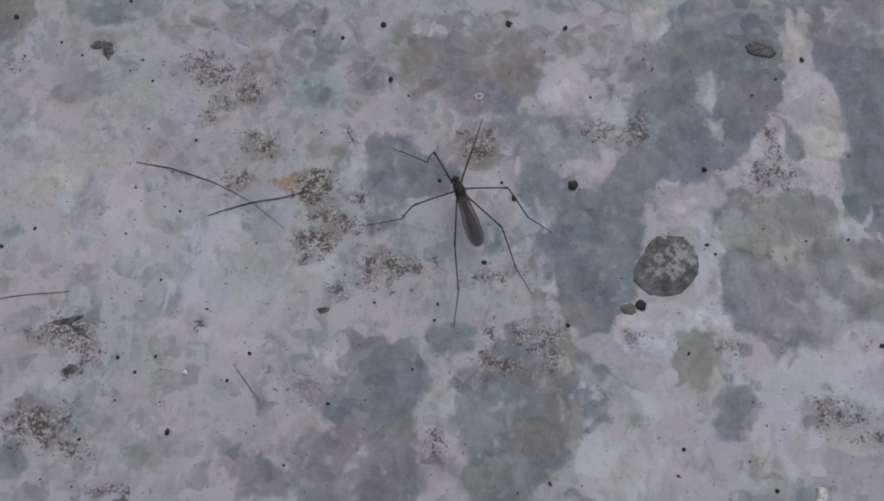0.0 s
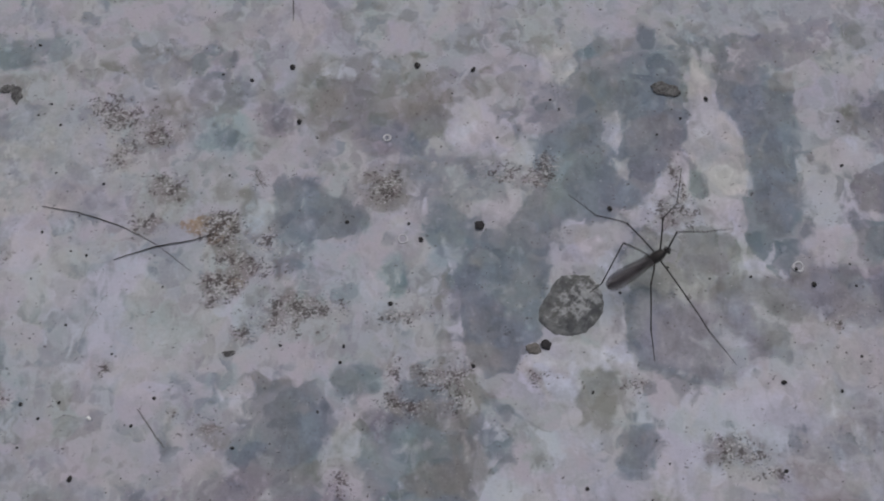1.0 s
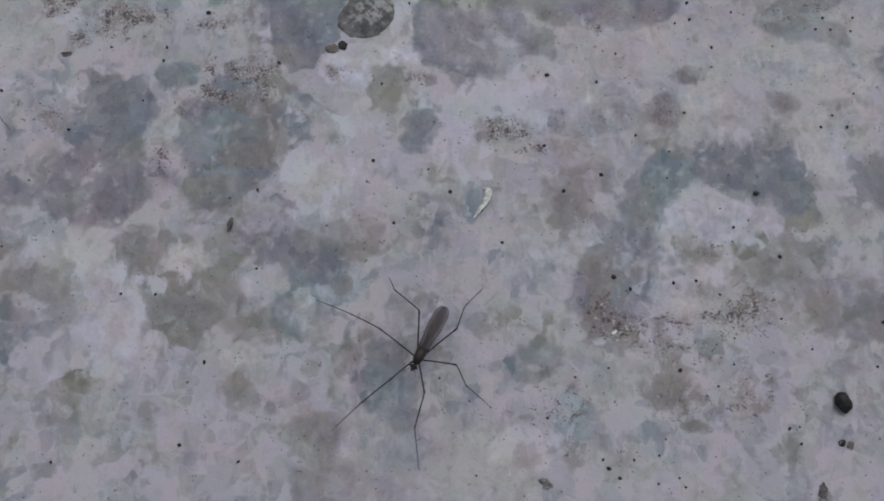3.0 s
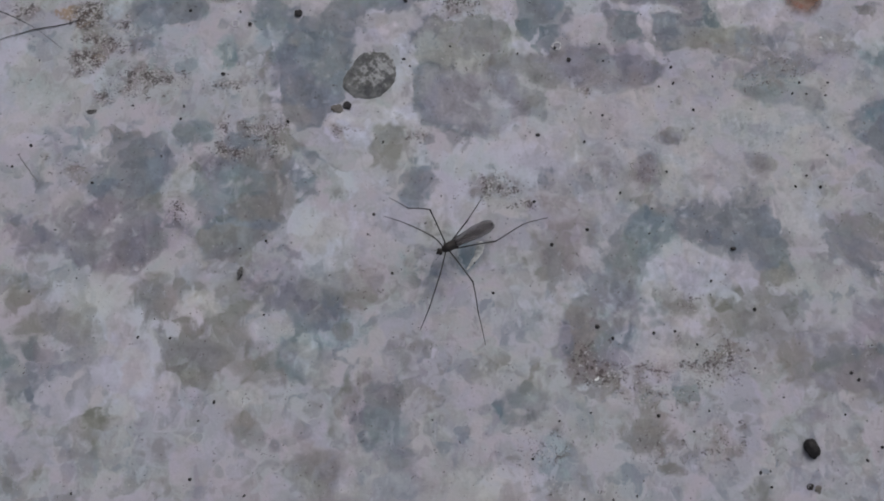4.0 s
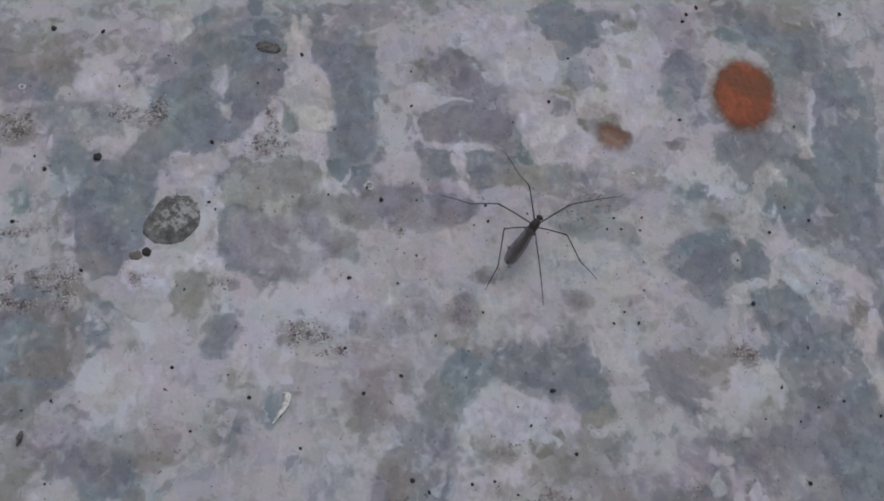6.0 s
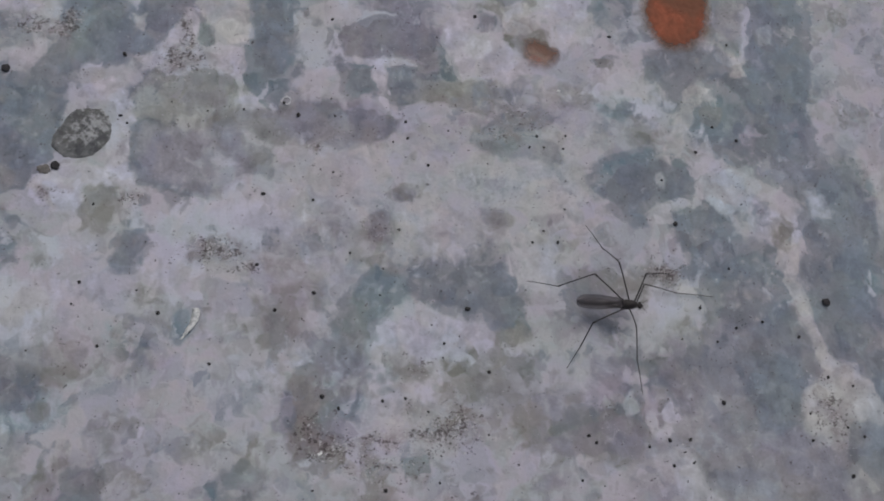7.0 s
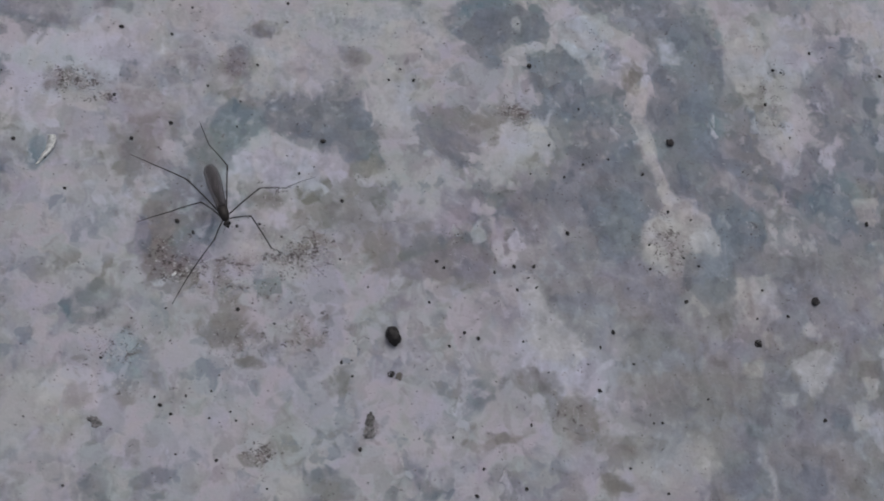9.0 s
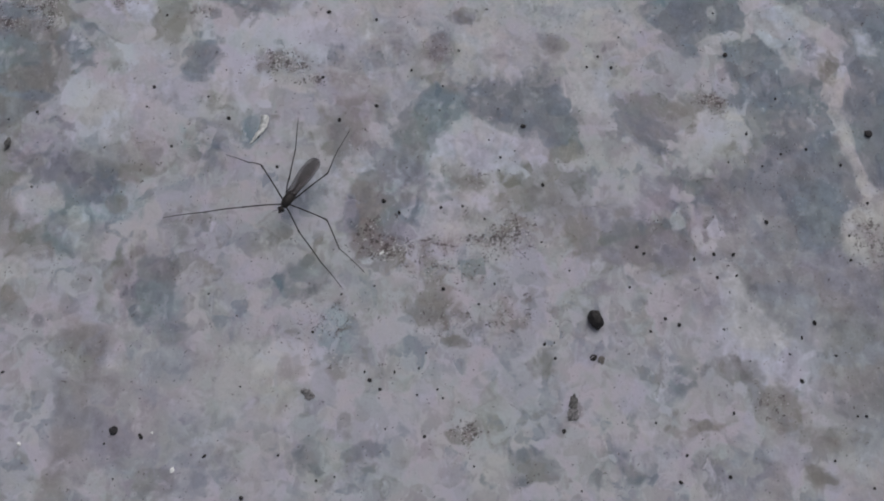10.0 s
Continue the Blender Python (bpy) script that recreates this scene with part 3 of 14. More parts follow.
stain("b", 210.0, -75.2, 6.4, 6.0, -3, 0.42)
stain("b", 147.2, -73.3, 11.7, 6.8, -3, 0.35)
stain("b", 133.2, -75.7, 9.2, 4.5, -3, 0.28)
stain("b", 121.9, -72.7, 5.7, 4.5, -3, 0.42)
stain("b", 92.1, -18.4, 6.9, 8.6, -3, 0.7)
stain("b", 101.5, -1.0, 4.7, 6.4, -3, 0.7)
stain("b", 113.6, 6.7, 4.9, 4.0, -3, 0.7)
stain("b", 124.5, 3.9, 8.6, 6.0, -3, 0.7)
stain("b", 131.9, 2.5, 5.0, 6.7, -3, 0.7)
stain("b", 73.3, -34.5, 4.4, 4.7, -3, 0.28)
stain("b", 79.4, -71.9, 6.3, 4.3, -3, 0.35)
stain("b", 14.5, 21.4, 7.0, 6.7, -1, 0.63)
stain("b", 44.3, -38.6, 4.5, 4.7, -1, 0.7)
stain("b", 48.0, -45.6, 2.8, 2.3, -1, 0.42)
stain("b", 31.8, -14.5, 4.6, 4.9, -1, 0.35)
stain("b", 54.7, -5.7, 3.5, 3.8, -1, 0.49)
stain("b", 52.9, 16.6, 3.6, 2.7, -1, 0.49)
stain("b", 62.6, -45.8, 9.1, 4.6, -1, 0.28)
stain("b", 43.7, -75.4, 5.4, 3.2, -1, 0.56)
stain("b", 28.8, -74.9, 6.3, 4.2, -1, 0.35)
stain("b", 119.3, -74.4, 4.6, 4.4, -1, 0.42)
stain("b", -71.6, 92.7, 4.5, 3.1, 0, 0.5)
stain("b", -29.9, 92.2, 6.2, 3.7, 0, 0.6)
stain("b", -24.0, 84.3, 3.9, 3.0, 0, 0.4)
stain("b", -37.1, 79.4, 4.4, 3.6, 0, 0.4)
stain("b", -22.5, 74.1, 3.8, 2.6, 0, 0.5)
stain("b", -14.4, 80.7, 3.9, 3.6, 0, 0.5)
stain("b", -26.7, 69.4, 3.3, 2.3, 0, 0.3)
stain("b", -51.4, 63.5, 4.3, 4.6, 0, 0.3)
stain("b", -50.9, 56.7, 4.3, 3.4, 0, 0.3)
stain("b", 7.1, 75.3, 6.6, 3.0, 0, 0.5)
stain("b", 15.7, 64.8, 6.5, 4.6, 0, 0.5)
stain("b", 18.8, 55.8, 3.7, 5.1, 0, 0.9)
stain("b", 30.4, 79.0, 2.8, 3.6, 0, 0.6)
stain("b", 42.6, 81.4, 5.5, 6.0, 0, 0.6)
stain("b", 49.7, 88.7, 7.8, 6.1, 0, 0.8)
stain("b", 44.0, 67.2, 5.4, 7.0)
stain("b", 59.0, 77.8, 4.4, 7.2)
stain("b", 54.0, 69.6, 4.4, 7.0, 0, 0.8)
stain("b", 67.9, 66.1, 1.6, 4.1, 0, 0.8)
stain("b", 82.1, 77.9, 4.4, 9.6)
stain("b", 80.3, 60.4, 4.3, 9.2)
stain("b", 76.0, 82.7, 4.4, 6.1, 0, 0.6)
stain("b", 53.8, 51.4, 6.4, 4.4, 0, 0.8)
stain("b", 39.3, 59.2, 3.2, 4.5, 0, 0.6)
stain("b", 34.0, 60.3, 4.3, 4.6, 0, 0.7)
stain("b", 28.2, 49.1, 6.4, 6.6)
stain("b", 25.7, 40.4, 5.2, 5.4)
stain("b", 30.8, 35.1, 4.2, 4.2, 0, 0.7)
stain("b", 58.1, 39.4, 6.3, 4.3)
stain("b", 66.2, 36.2, 6.2, 5.3)
stain("b", 53.7, 36.2, 3.1, 3.2)
stain("b", 67.6, 28.9, 5.2, 3.1, 0, 0.7)
stain("b", 78.1, 40.5, 3.1, 4.3, 0, 0.6)
stain("b", 29.2, 21.0, 1.5, 1.2, 0, 0.5)
stain("b", 26.0, 17.5, 2.5, 2.0, 0, 0.6)
stain("b", 53.3, 16.5, 3.0, 3.5, 0, 0.8)
stain("b", 50.8, 10.6, 2.5, 1.5, 0, 0.7)
stain("b", 6.7, 13.4, 4.0, 7.0, 0, 0.7)
stain("b", 14.8, 13.4, 4.5, 6.0)
stain("b", 9.6, 3.6, 6.0, 3.9, 0, 0.9)
stain("b", 75.8, 9.6, 2.0, 3.0, 0, 0.6)
stain("b", -66.5, 40.1, 2.6, 2.2, 0, 0.4)
stain("b", -21.9, 24.5, 2.6, 2.6, 0, 0.5)
stain("b", -10.5, 18.4, 5.1, 4.5, 0, 0.9)
stain("b", -16.5, 14.3, 2.5, 2.0, 0, 0.6)
stain("b", -31.8, 17.3, 4.1, 3.0, 0, 0.4)
stain("b", -17.3, 4.5, 4.0, 4.9, 0, 0.8)
stain("b", -9.3, 4.5, 5.0, 4.9, 0, 0.7)
stain("b", -34.2, 4.5, 4.0, 2.9, 0, 0.5)
stain("b", -20.1, 1.6, 5.0, 2.9, 0, 0.7)
stain("b", -0.4, 29.7, 3.1, 2.1, 0, 0.7)
stain("b", -76.2, 5.8, 2.0, 3.4, 0, 0.7)
stain("b", -72.7, 1.4, 3.0, 1.9, 0, 0.4)
stain("b", 161.4, 24.3, 5.3, 7.1)
stain("b", 172.5, 28.7, 5.4, 3.6)
stain("b", 177.0, 18.0, 6.7, 3.1)
stain("b", 179.0, 10.2, 8.1, 5.6, -3, 0.7)
stain("b", 183.9, 6.0, 5.4, 3.5, -3, 0.8)
stain("b", 212.0, 21.5, 7.1, 5.9)
stain("b", 210.5, 10.0, 7.0, 8.6)
stain("b", 204.6, -4.1, 5.5, 7.0)
stain("b", 218.0, 2.8, 7.0, 7.1, -3, 0.9)
stain("b", 209.9, -16.5, 8.2, 6.8)
stain("b", 217.0, -24.8, 5.5, 5.4)
stain("b", 240.8, 11.2, 4.4, 4.4, -3, 0.8)
stain("b", 247.5, 15.6, 4.5, 5.3, -3, 0.8)
stain("b", 250.4, 6.7, 5.9, 5.9, -3, 0.8)
stain("b", 252.1, -0.6, 5.9, 7.3, -3, 0.8)
stain("b", 245.7, 23.0, 6.0, 6.1, -3, 0.5)
stain("b", 245.1, -16.0, 8.6, 8.4)
stain("b", 237.9, -7.5, 4.3, 5.7, -3, 0.6)
stain("b", 257.9, -9.3, 5.9, 8.7, -3, 0.8)
stain("b", 248.7, -28.5, 8.5, 4.1)
stain("b", 178.0, -14.3, 6.5, 6.7, -3, 0.9)
stain("b", 190.0, -13.3, 6.7, 5.4)
stain("b", 187.8, -21.2, 6.6, 5.3, -3, 0.9)
stain("b", 170.2, -14.2, 3.2, 6.6, 32, 0.6)
stain("b", 162.4, -15.3, 3.8, 6.6, -3, 0.4)
stain("b", 178.2, -26.2, 5.2, 3.9, -3, 0.7)
stain("b", 190.5, -33.1, 6.5, 5.2, -3, 0.8)
stain("b", 169.5, -37.3, 6.3, 5.0, -3, 0.5)
stain("b", 175.3, -42.6, 5.1, 6.2, -3, 0.5)
stain("b", 198.5, -43.7, 6.5, 5.1, -3, 0.8)
stain("b", 206.2, -35.0, 5.3, 3.9)
stain("b", 227.6, -37.1, 6.9, 6.6, -3, 0.8)
stain("b", 220.0, -42.0, 4.1, 3.9, -3, 0.5)
stain("b", 231.0, -50.3, 4.1, 3.9, -3, 0.8)
stain("b", 190.9, -64.3, 5.1, 3.0, -3, 0.7)
stain("b", 214.9, -68.2, 2.6, 2.4, -3, 0.6)
stain("b", 225.0, -62.6, 8.0, 6.3, -3, 0.5)
stain("b", 238.3, -64.6, 5.4, 7.6, -3, 0.6)
stain("b", 220.5, -74.6, 7.8, 6.1, -3, 0.8)
stain("b", 206.7, -80.9, 7.6, 3.5, -3, 0.7)
stain("b", 166.0, -76.9, 6.0, 4.6, -3, 0.4)
stain("b", 235.1, -82.9, 7.9, 4.8, -3, 0.6)
stain("b", 197.3, -74.3, 7.6, 2.4, -3, 0.3)
stain("b", 72.2, -34.5, 3.8, 4.1, -3, 0.5)
stain("b", 77.7, -35.9, 2.2, 2.3, -3, 0.5)
stain("b", 81.1, -43.0, 3.3, 3.5, -3, 0.3)
stain("b", 144.5, -40.0, 3.6, 6.1, 37, 0.4)
stain("b", 87.8, -69.2, 4.3, 2.7, -3, 0.5)
stain("b", 78.3, -70.7, 3.2, 3.2, -3, 0.5)
stain("b", 120.7, -73.7, 3.4, 3.3, -3, 0.7)
stain("b", 154.3, -57.4, 2.4, 2.4, -3, 0.5)
stain("b", 105.0, 65.2, 8.2, 6.0, -1, 0.8)
stain("b", 99.2, 59.3, 4.1, 3.7, -1, 0.7)
stain("b", 133.1, 85.4, 5.7, 3.2, -1, 0.7)
stain("b", 142.4, 79.1, 2.1, 1.9, -1, 0.5)
stain("b", 131.5, 68.2, 2.8, 3.1, -1, 0.8)
stain("b", 114.7, 66.7, 4.1, 6.1, -1, 0.7)
stain("b", 112.5, 54.8, 5.4, 3.7, -1, 0.9)
stain("b", 100.2, 53.4, 2.7, 3.6, -1, 0.8)
stain("b", 123.5, 56.2, 1.6, 5.9, -1, 0.7)
stain("b", 135.4, 51.8, 5.5, 2.9, -1, 0.7)
stain("b", 132.9, 40.2, 8.1, 3.6, -1, 0.5)
stain("b", 99.5, 40.6, 6.6, 3.5, -1, 0.6)
stain("b", 106.3, 43.3, 4.0, 2.1, -1, 0.6)
stain("b", 165.2, 77.6, 5.8, 6.4, -1, 0.6)
stain("b", 174.7, 54.5, 4.2, 6.0, -1, 0.8)
stain("b", 193.1, 79.2, 4.4, 8.1, -1, 0.6)
stain("b", 179.8, 42.7, 4.2, 3.7, -1, 0.7)
stain("b", 162.6, 28.6, 12.2, 4.9)
stain("b", 190.0, 52.9, 3.5, 6.1, -1, 0.6)
stain("b", 119.2, 5.3, 8.9, 3.9)
stain("b", 127.6, 0.0, 6.4, 5.1, -1, 0.8)
stain("b", 132.2, -5.1, 3.8, 3.1, -1, 0.8)
stain("b", 101.2, 1.8, 5.0, 5.1, -1, 0.9)
stain("b", 95.5, -11.6, 6.1, 4.9, -1, 0.7)
stain("b", 90.2, -21.1, 4.8, 4.7, -1, 0.8)
stain("b", 148.1, -0.4, 6.4, 2.6, -26, 0.6)
stain("b", 155.3, -4.4, 5.1, 1.9, -31, 0.6)
stain("b", 175.7, 17.5, 6.7, 3.4, -1, 0.9)
stain("b", 175.7, 9.4, 4.0, 6.7, -1, 0.8)
stain("b", 181.0, 1.4, 4.0, 7.9, -1, 0.8)
stain("b", 157.5, -15.7, 3.8, 6.2, -1, 0.5)
stain("b", 153.5, -26.5, 6.2, 4.8, -1, 0.8)
stain("b", -13.4, -0.8, 6.3, 4.4, -1, 0.9)
stain("b", 22.6, -10.2, 8.4, 3.7, -1, 0.7)
stain("b", 30.0, -14.7, 3.1, 3.2, -1, 0.6)
stain("b", 53.3, -9.9, 3.2, 2.7, -1, 0.5)
stain("b", 27.0, -22.0, 2.6, 3.1, -1, 0.6)
stain("b", 31.2, -25.2, 4.1, 4.1, -1, 0.5)
stain("b", 44.6, -34.8, 4.1, 5.1, -1, 0.6)
stain("b", 43.5, -40.8, 4.1, 3.0, -1, 0.5)
stain("b", 2.6, -31.5, 4.1, 3.0, -1, 0.5)
stain("b", 63.2, 30.6, 4.5, 5.9, -1, 0.8)
stain("b", 91.1, 44.6, 4.6, 4.9, -1, 0.7)
stain("b", 99.1, 44.5, 4.6, 6.2, -1, 0.7)
stain("b", 84.4, 49.7, 3.5, 3.7, -1, 0.4)
stain("b", 85.8, 13.8, 6.6, 1.7, -1, 0.6)
stain("b", 134.6, 40.2, 5.8, 4.9, -1, 0.6)
stain("b", 128.4, 36.7, 2.3, 2.4, -1, 0.5)
stain("b", 128.7, 7.2, 7.8, 4.6)
stain("b", 108.7, 7.6, 3.3, 2.8, -1, 0.9)
stain("b", 102.7, 2.1, 4.4, 3.4, -1, 0.8)
stain("b", 129.6, 15.2, 5.6, 3.5, -1, 0.3)
stain("b", 81.0, 64.2, 6.8, 10.9, -1, 0.6)
stain("b", 104.8, 64.0, 6.8, 8.5, -1, 0.6)
stain("b", 101.3, 54.5, 4.5, 3.5, -1, 0.6)
stain("b", 116.5, 73.7, 4.6, 7.5, -1, 0.48)
stain("b", 112.5, 54.3, 4.5, 4.8, -1, 0.6)
stain("b", 59.8, 34.6, 4.3, 6.6, -1, 0.42)
stain("b", 87.9, 15.9, 7.4, 3.1, -1, 0.48)
stain("b", 53.3, 17.6, 4.2, 3.1, -1, 0.3)
stain("b", 25.3, 17.2, 4.1, 6.2, -1, 0.24)
stain("b", 19.1, 6.1, 6.1, 7.0, -1, 0.36)
stain("b", -13.5, 19.0, 6.1, 5.1, -1, 0.36)
stain("b", -13.2, 55.1, 6.4, 8.7, -1, 0.42)
stain("b", 17.7, 56.8, 5.2, 5.8, -1, 0.42)
stain("b", 30.0, 45.3, 7.8, 10.0, -1, 0.6)
stain("b", 57.2, 52.7, 6.6, 5.8, -1, 0.48)
stain("b", 62.5, 35.6, 9.1, 5.6, -1, 0.36)
stain("b", 55.0, 17.8, 2.5, 4.0, -1, 0.42)
stain("b", -11.2, 17.8, 7.4, 10.6, -1, 0.6)
stain("b", 13.7, 16.5, 7.4, 6.6, -1, 0.36)
stain("b", -5.8, -15.1, 2.4, 7.3, -1, 0.36)
stain("b", 32.2, -11.7, 4.8, 6.2, -1, 0.36)
stain("b", 46.0, -32.4, 3.6, 5.9, -1, 0.3)
stain("b", 93.3, -14.6, 7.4, 7.5, -1, 0.6)
stain("b", 123.3, 4.5, 10.3, 5.3, -1, 0.54)
stain("b", 113.2, 5.8, 2.6, 2.6, -1, 0.42)
stain("b", 153.5, -2.2, 9.0, 2.6, -26, 0.48)
stain("b", 144.6, -26.1, 7.5, 6.2, -1, 0.48)
stain("b", 166.7, -20.1, 5.1, 7.6, -1, 0.42)
stain("b", 156.8, 27.5, 5.3, 4.2, -1, 0.6)
stain("b", 173.9, 15.1, 4.0, 5.5, -1, 0.6)
stain("b", 95.9, 19.2, 1.9, 2.7, -1, 0.6)
stain("b", 106.2, 19.2, 2.6, 3.4, -1, 0.6)
stain("b", 86.6, 60.3, 6.7, 7.4, -1, 0.48)
stain("b", 107.0, 62.0, 6.8, 4.5, -1, 0.6)
stain("b", 161.4, 26.4, 9.1, 5.5, -3, 0.6)
stain("b", 176.4, 18.0, 5.2, 3.4, -3, 0.6)
stain("b", 189.6, 30.4, 5.4, 8.6, -3, 0.36)
stain("b", 237.9, 36.1, 8.7, 6.0, -3, 0.6)
stain("b", 209.0, 21.8, 8.2, 9.9, -3, 0.54)
stain("b", 212.2, 5.1, 10.8, 8.2, -3, 0.6)
stain("b", 204.4, -2.8, 5.3, 6.7, -3, 0.6)
stain("b", 185.4, 4.3, 9.1, 8.0, -3, 0.6)
stain("b", 188.1, -17.9, 7.7, 7.6, -3, 0.54)
stain("b", 211.8, -16.1, 9.2, 6.5, -3, 0.6)
stain("b", 226.1, -2.0, 4.1, 8.2, -3, 0.36)
stain("b", 240.4, -30.1, 8.1, 7.8, -3, 0.42)
stain("b", 241.6, 7.3, 5.6, 7.1, -3, 0.36)
stain("b", 204.4, -41.0, 5.1, 7.3, -3, 0.3)
stain("b", 231.4, -65.2, 6.4, 7.1, -3, 0.42)
stain("b", 180.6, -39.8, 7.4, 3.6, -3, 0.36)
stain("b", 128.7, 2.9, 7.3, 7.7, -3, 0.6)
stain("b", 114.3, 5.8, 3.6, 2.5, -3, 0.6)
stain("b", 95.5, -6.2, 4.6, 3.7, -3, 0.48)
stain("b", 152.9, -2.8, 7.5, 2.6, -28, 0.36)
stain("b", 87.4, 15.2, 7.0, 2.6, -3, 0.42)
stain("b", 100.3, 17.6, 8.3, 3.2, -3, 0.3)
stain("b", 63.0, 27.0, 6.8, 3.9, -3, 0.36)
stain("b", 76.9, -34.8, 6.5, 6.7, -3, 0.24)
stain("b", 109.1, -44.8, 7.0, 5.9, -2, 0.24)
stain("b", 110.2, -76.6, 6.8, 4.4, -2, 0.24)
stain("b", -51.5, 64.7, 6.5, 4.6, 0, 0.25)
stain("b", -10.2, 61.3, 4.9, 6.3)
stain("b", -0.5, 60.2, 3.2, 6.8, 0, 0.6)
stain("b", 10.4, 69.5, 6.5, 3.5, 0, 0.5)
stain("b", -24.8, 75.3, 3.3, 3.6, 0, 0.4)
stain("b", 41.5, 80.2, 6.6, 9.6, 0, 0.9)
stain("b", 49.4, 83.8, 6.7, 12.1, 0, 0.8)
stain("b", 42.6, 60.3, 6.5, 5.7, 0, 0.7)
stain("b", 33.7, 53.6, 5.3, 6.7, 0, 0.8)
stain("b", 60.4, 81.4, 6.6, 12.1, 0, 0.8)
stain("b", 29.1, 46.9, 6.3, 8.8, 0, 0.8)
stain("b", 49.3, 63.8, 6.5, 6.9, 0, 0.8)
stain("b", 65.8, 67.3, 2.4, 5.8, 0, 0.8)
stain("b", 81.5, 72.0, 4.4, 16.5)
stain("b", 1.6, 28.7, 4.1, 2.6, 0, 0.8)
stain("b", 26.8, 39.3, 7.3, 6.4)
stain("b", 57.1, 39.4, 6.3, 5.4, 0, 0.6)
stain("b", 67.1, 34.1, 7.3, 6.4, 0, 0.7)
stain("b", 53.4, 17.5, 2.2, 4.0, 0, 0.9)
stain("b", 50.9, 11.5, 3.0, 1.5, 0, 0.8)
stain("b", 161.6, 46.1, 5.5, 2.9, -1, 0.6)
stain("b", 99.9, 53.8, 2.4, 3.7)
stain("b", 113.3, 53.1, 4.1, 3.7)
stain("b", 37.4, -21.5, 4.8, 2.4, -1, 0.4)
stain("b", 190.8, -37.9, 12.5, 7.3, -3, 0.4)
stain("b", 231.5, -49.7, 10.4, 14.7, -3, 0.35)
stain("b", 189.6, 30.4, 8.1, 8.6, -3, 0.5)
stain("b", 199.9, 36.1, 8.3, 8.7, -3, 0.6)
stain("b", 210.0, 9.3, 9.5, 19.3, -3, 0.5)
stain("b", 188.8, -1.1, 10.4, 10.6, -3, 0.35)
stain("b", 208.3, 16.2, 8.2, 14.0, -3, 0.5)
stain("b", 225.0, -8.6, 8.1, 8.1, -3, 0.4)
stain("b", 246.2, 1.7, 7.0, 28.0, -3, 0.35)
stain("b", 183.1, 7.0, 7.8, 5.4, -3, 0.5)
stain("b", 189.4, -17.9, 9.0, 6.4, -3, 0.4)
stain("b", 216.1, -31.6, 7.8, 6.3, -3, 0.4)
stain("b", 218.4, -16.3, 6.7, 5.2, -3, 0.5)
# shade of the curled paint flake, put into the slate coat
stain("b", 62.9, -2.8, 1.8, 3.2, -1, 0.7)
stain("b", 48.0, -45.6, 2.2, 1.7, -1, 0.6)
stain("b", 135.8, 90.5, 10.0, 6.5, -2, 0.9)
stain("b", 144.4, 90.5, 7.2, 4.9, -2, 0.5)
stain("b", 191.9, 60.4, 8.6, 15.4, -2, 0.6)
stain("b", 199.6, 48.3, 8.5, 15.0, -2, 0.7)
stain("b", 172.4, 54.7, 7.0, 9.0, -2, 0.4)
stain("b", 149.1, 80.9, 2.9, 2.4, -2, 0.6)
stain("b", 159.4, 57.1, 2.8, 1.8, -2, 0.9)
stain("b", 41.1, 59.2, 6.5, 6.8, -1, 0.35)
stain("b", 222.0, -38.2, 16.3, 10.5, -3, 0.3)
stain("b", 231.2, -22.5, 8.4, 11.0, -3, 0.3)
stain("b", 82.6, 62.2, 4.8, 9.8, -2, 0.8)
stain("b", 103.2, 63.2, 5.2, 4.3, -2, 0.8)
stain("b", 113.6, 63.1, 2.5, 5.0, -2, 0.8)
stain("b", 102.9, 54.1, 3.0, 4.0)
stain("b", 113.1, 53.3, 3.6, 3.1)
stain("b", 122.1, 56.9, 2.5, 5.9, -2, 0.8)
stain("b", 133.1, 53.1, 4.4, 1.7, -2, 0.8)
stain("b", 133.5, 38.8, 4.5, 4.5, -2, 0.8)
stain("b", 86.8, 43.1, 9.4, 4.0, -2, 0.7)
stain("b", 101.2, 42.2, 5.4, 3.3, -2, 0.7)
stain("b", 65.1, 30.3, 6.0, 5.1, -2, 0.8)
stain("b", 84.6, 16.0, 6.4, 2.4, -2, 0.8)
stain("b", 104.3, 17.8, 3.0, 4.2, -2, 0.5)
stain("b", 67.7, 65.0, 1.5, 2.8, -1, 0.9)
stain("b", 74.9, 85.3, 2.3, 10.2, 19, 0.8)
stain("b", 83.0, 67.8, 5.1, 14.6, -1, 0.5)
stain("b", 108.1, 80.0, 5.6, 4.3, -31, 0.8)
stain("b", 105.9, 64.0, 5.5, 3.9, -1, 0.9)
stain("b", 103.5, 54.4, 2.9, 2.8, -1, 0.9)
stain("b", 113.7, 54.3, 3.7, 3.3)
stain("b", 113.8, 62.7, 4.3, 3.4, -1, 0.8)
stain("b", 165.6, 26.5, 8.0, 5.0, -3, 0.7)
stain("b", 179.8, 19.4, 5.7, 2.4, -3, 0.9)
stain("b", 177.9, 13.0, 6.7, 4.2, -3, 0.5)
stain("b", 213.6, 23.0, 4.7, 8.6, -3, 0.9)
stain("b", 219.0, 9.9, 3.4, 8.4, -3, 0.6)
stain("b", 202.7, 2.9, 3.6, 9.9, -3, 0.6)
stain("b", 211.5, -15.2, 5.2, 4.9, -3, 0.9)
stain("b", 214.5, -23.4, 3.8, 7.4, -3, 0.9)
stain("b", 192.2, -17.4, 5.1, 5.1, -3, 0.8)
stain("b", 186.0, -13.2, 5.3, 5.4, -3, 0.4)
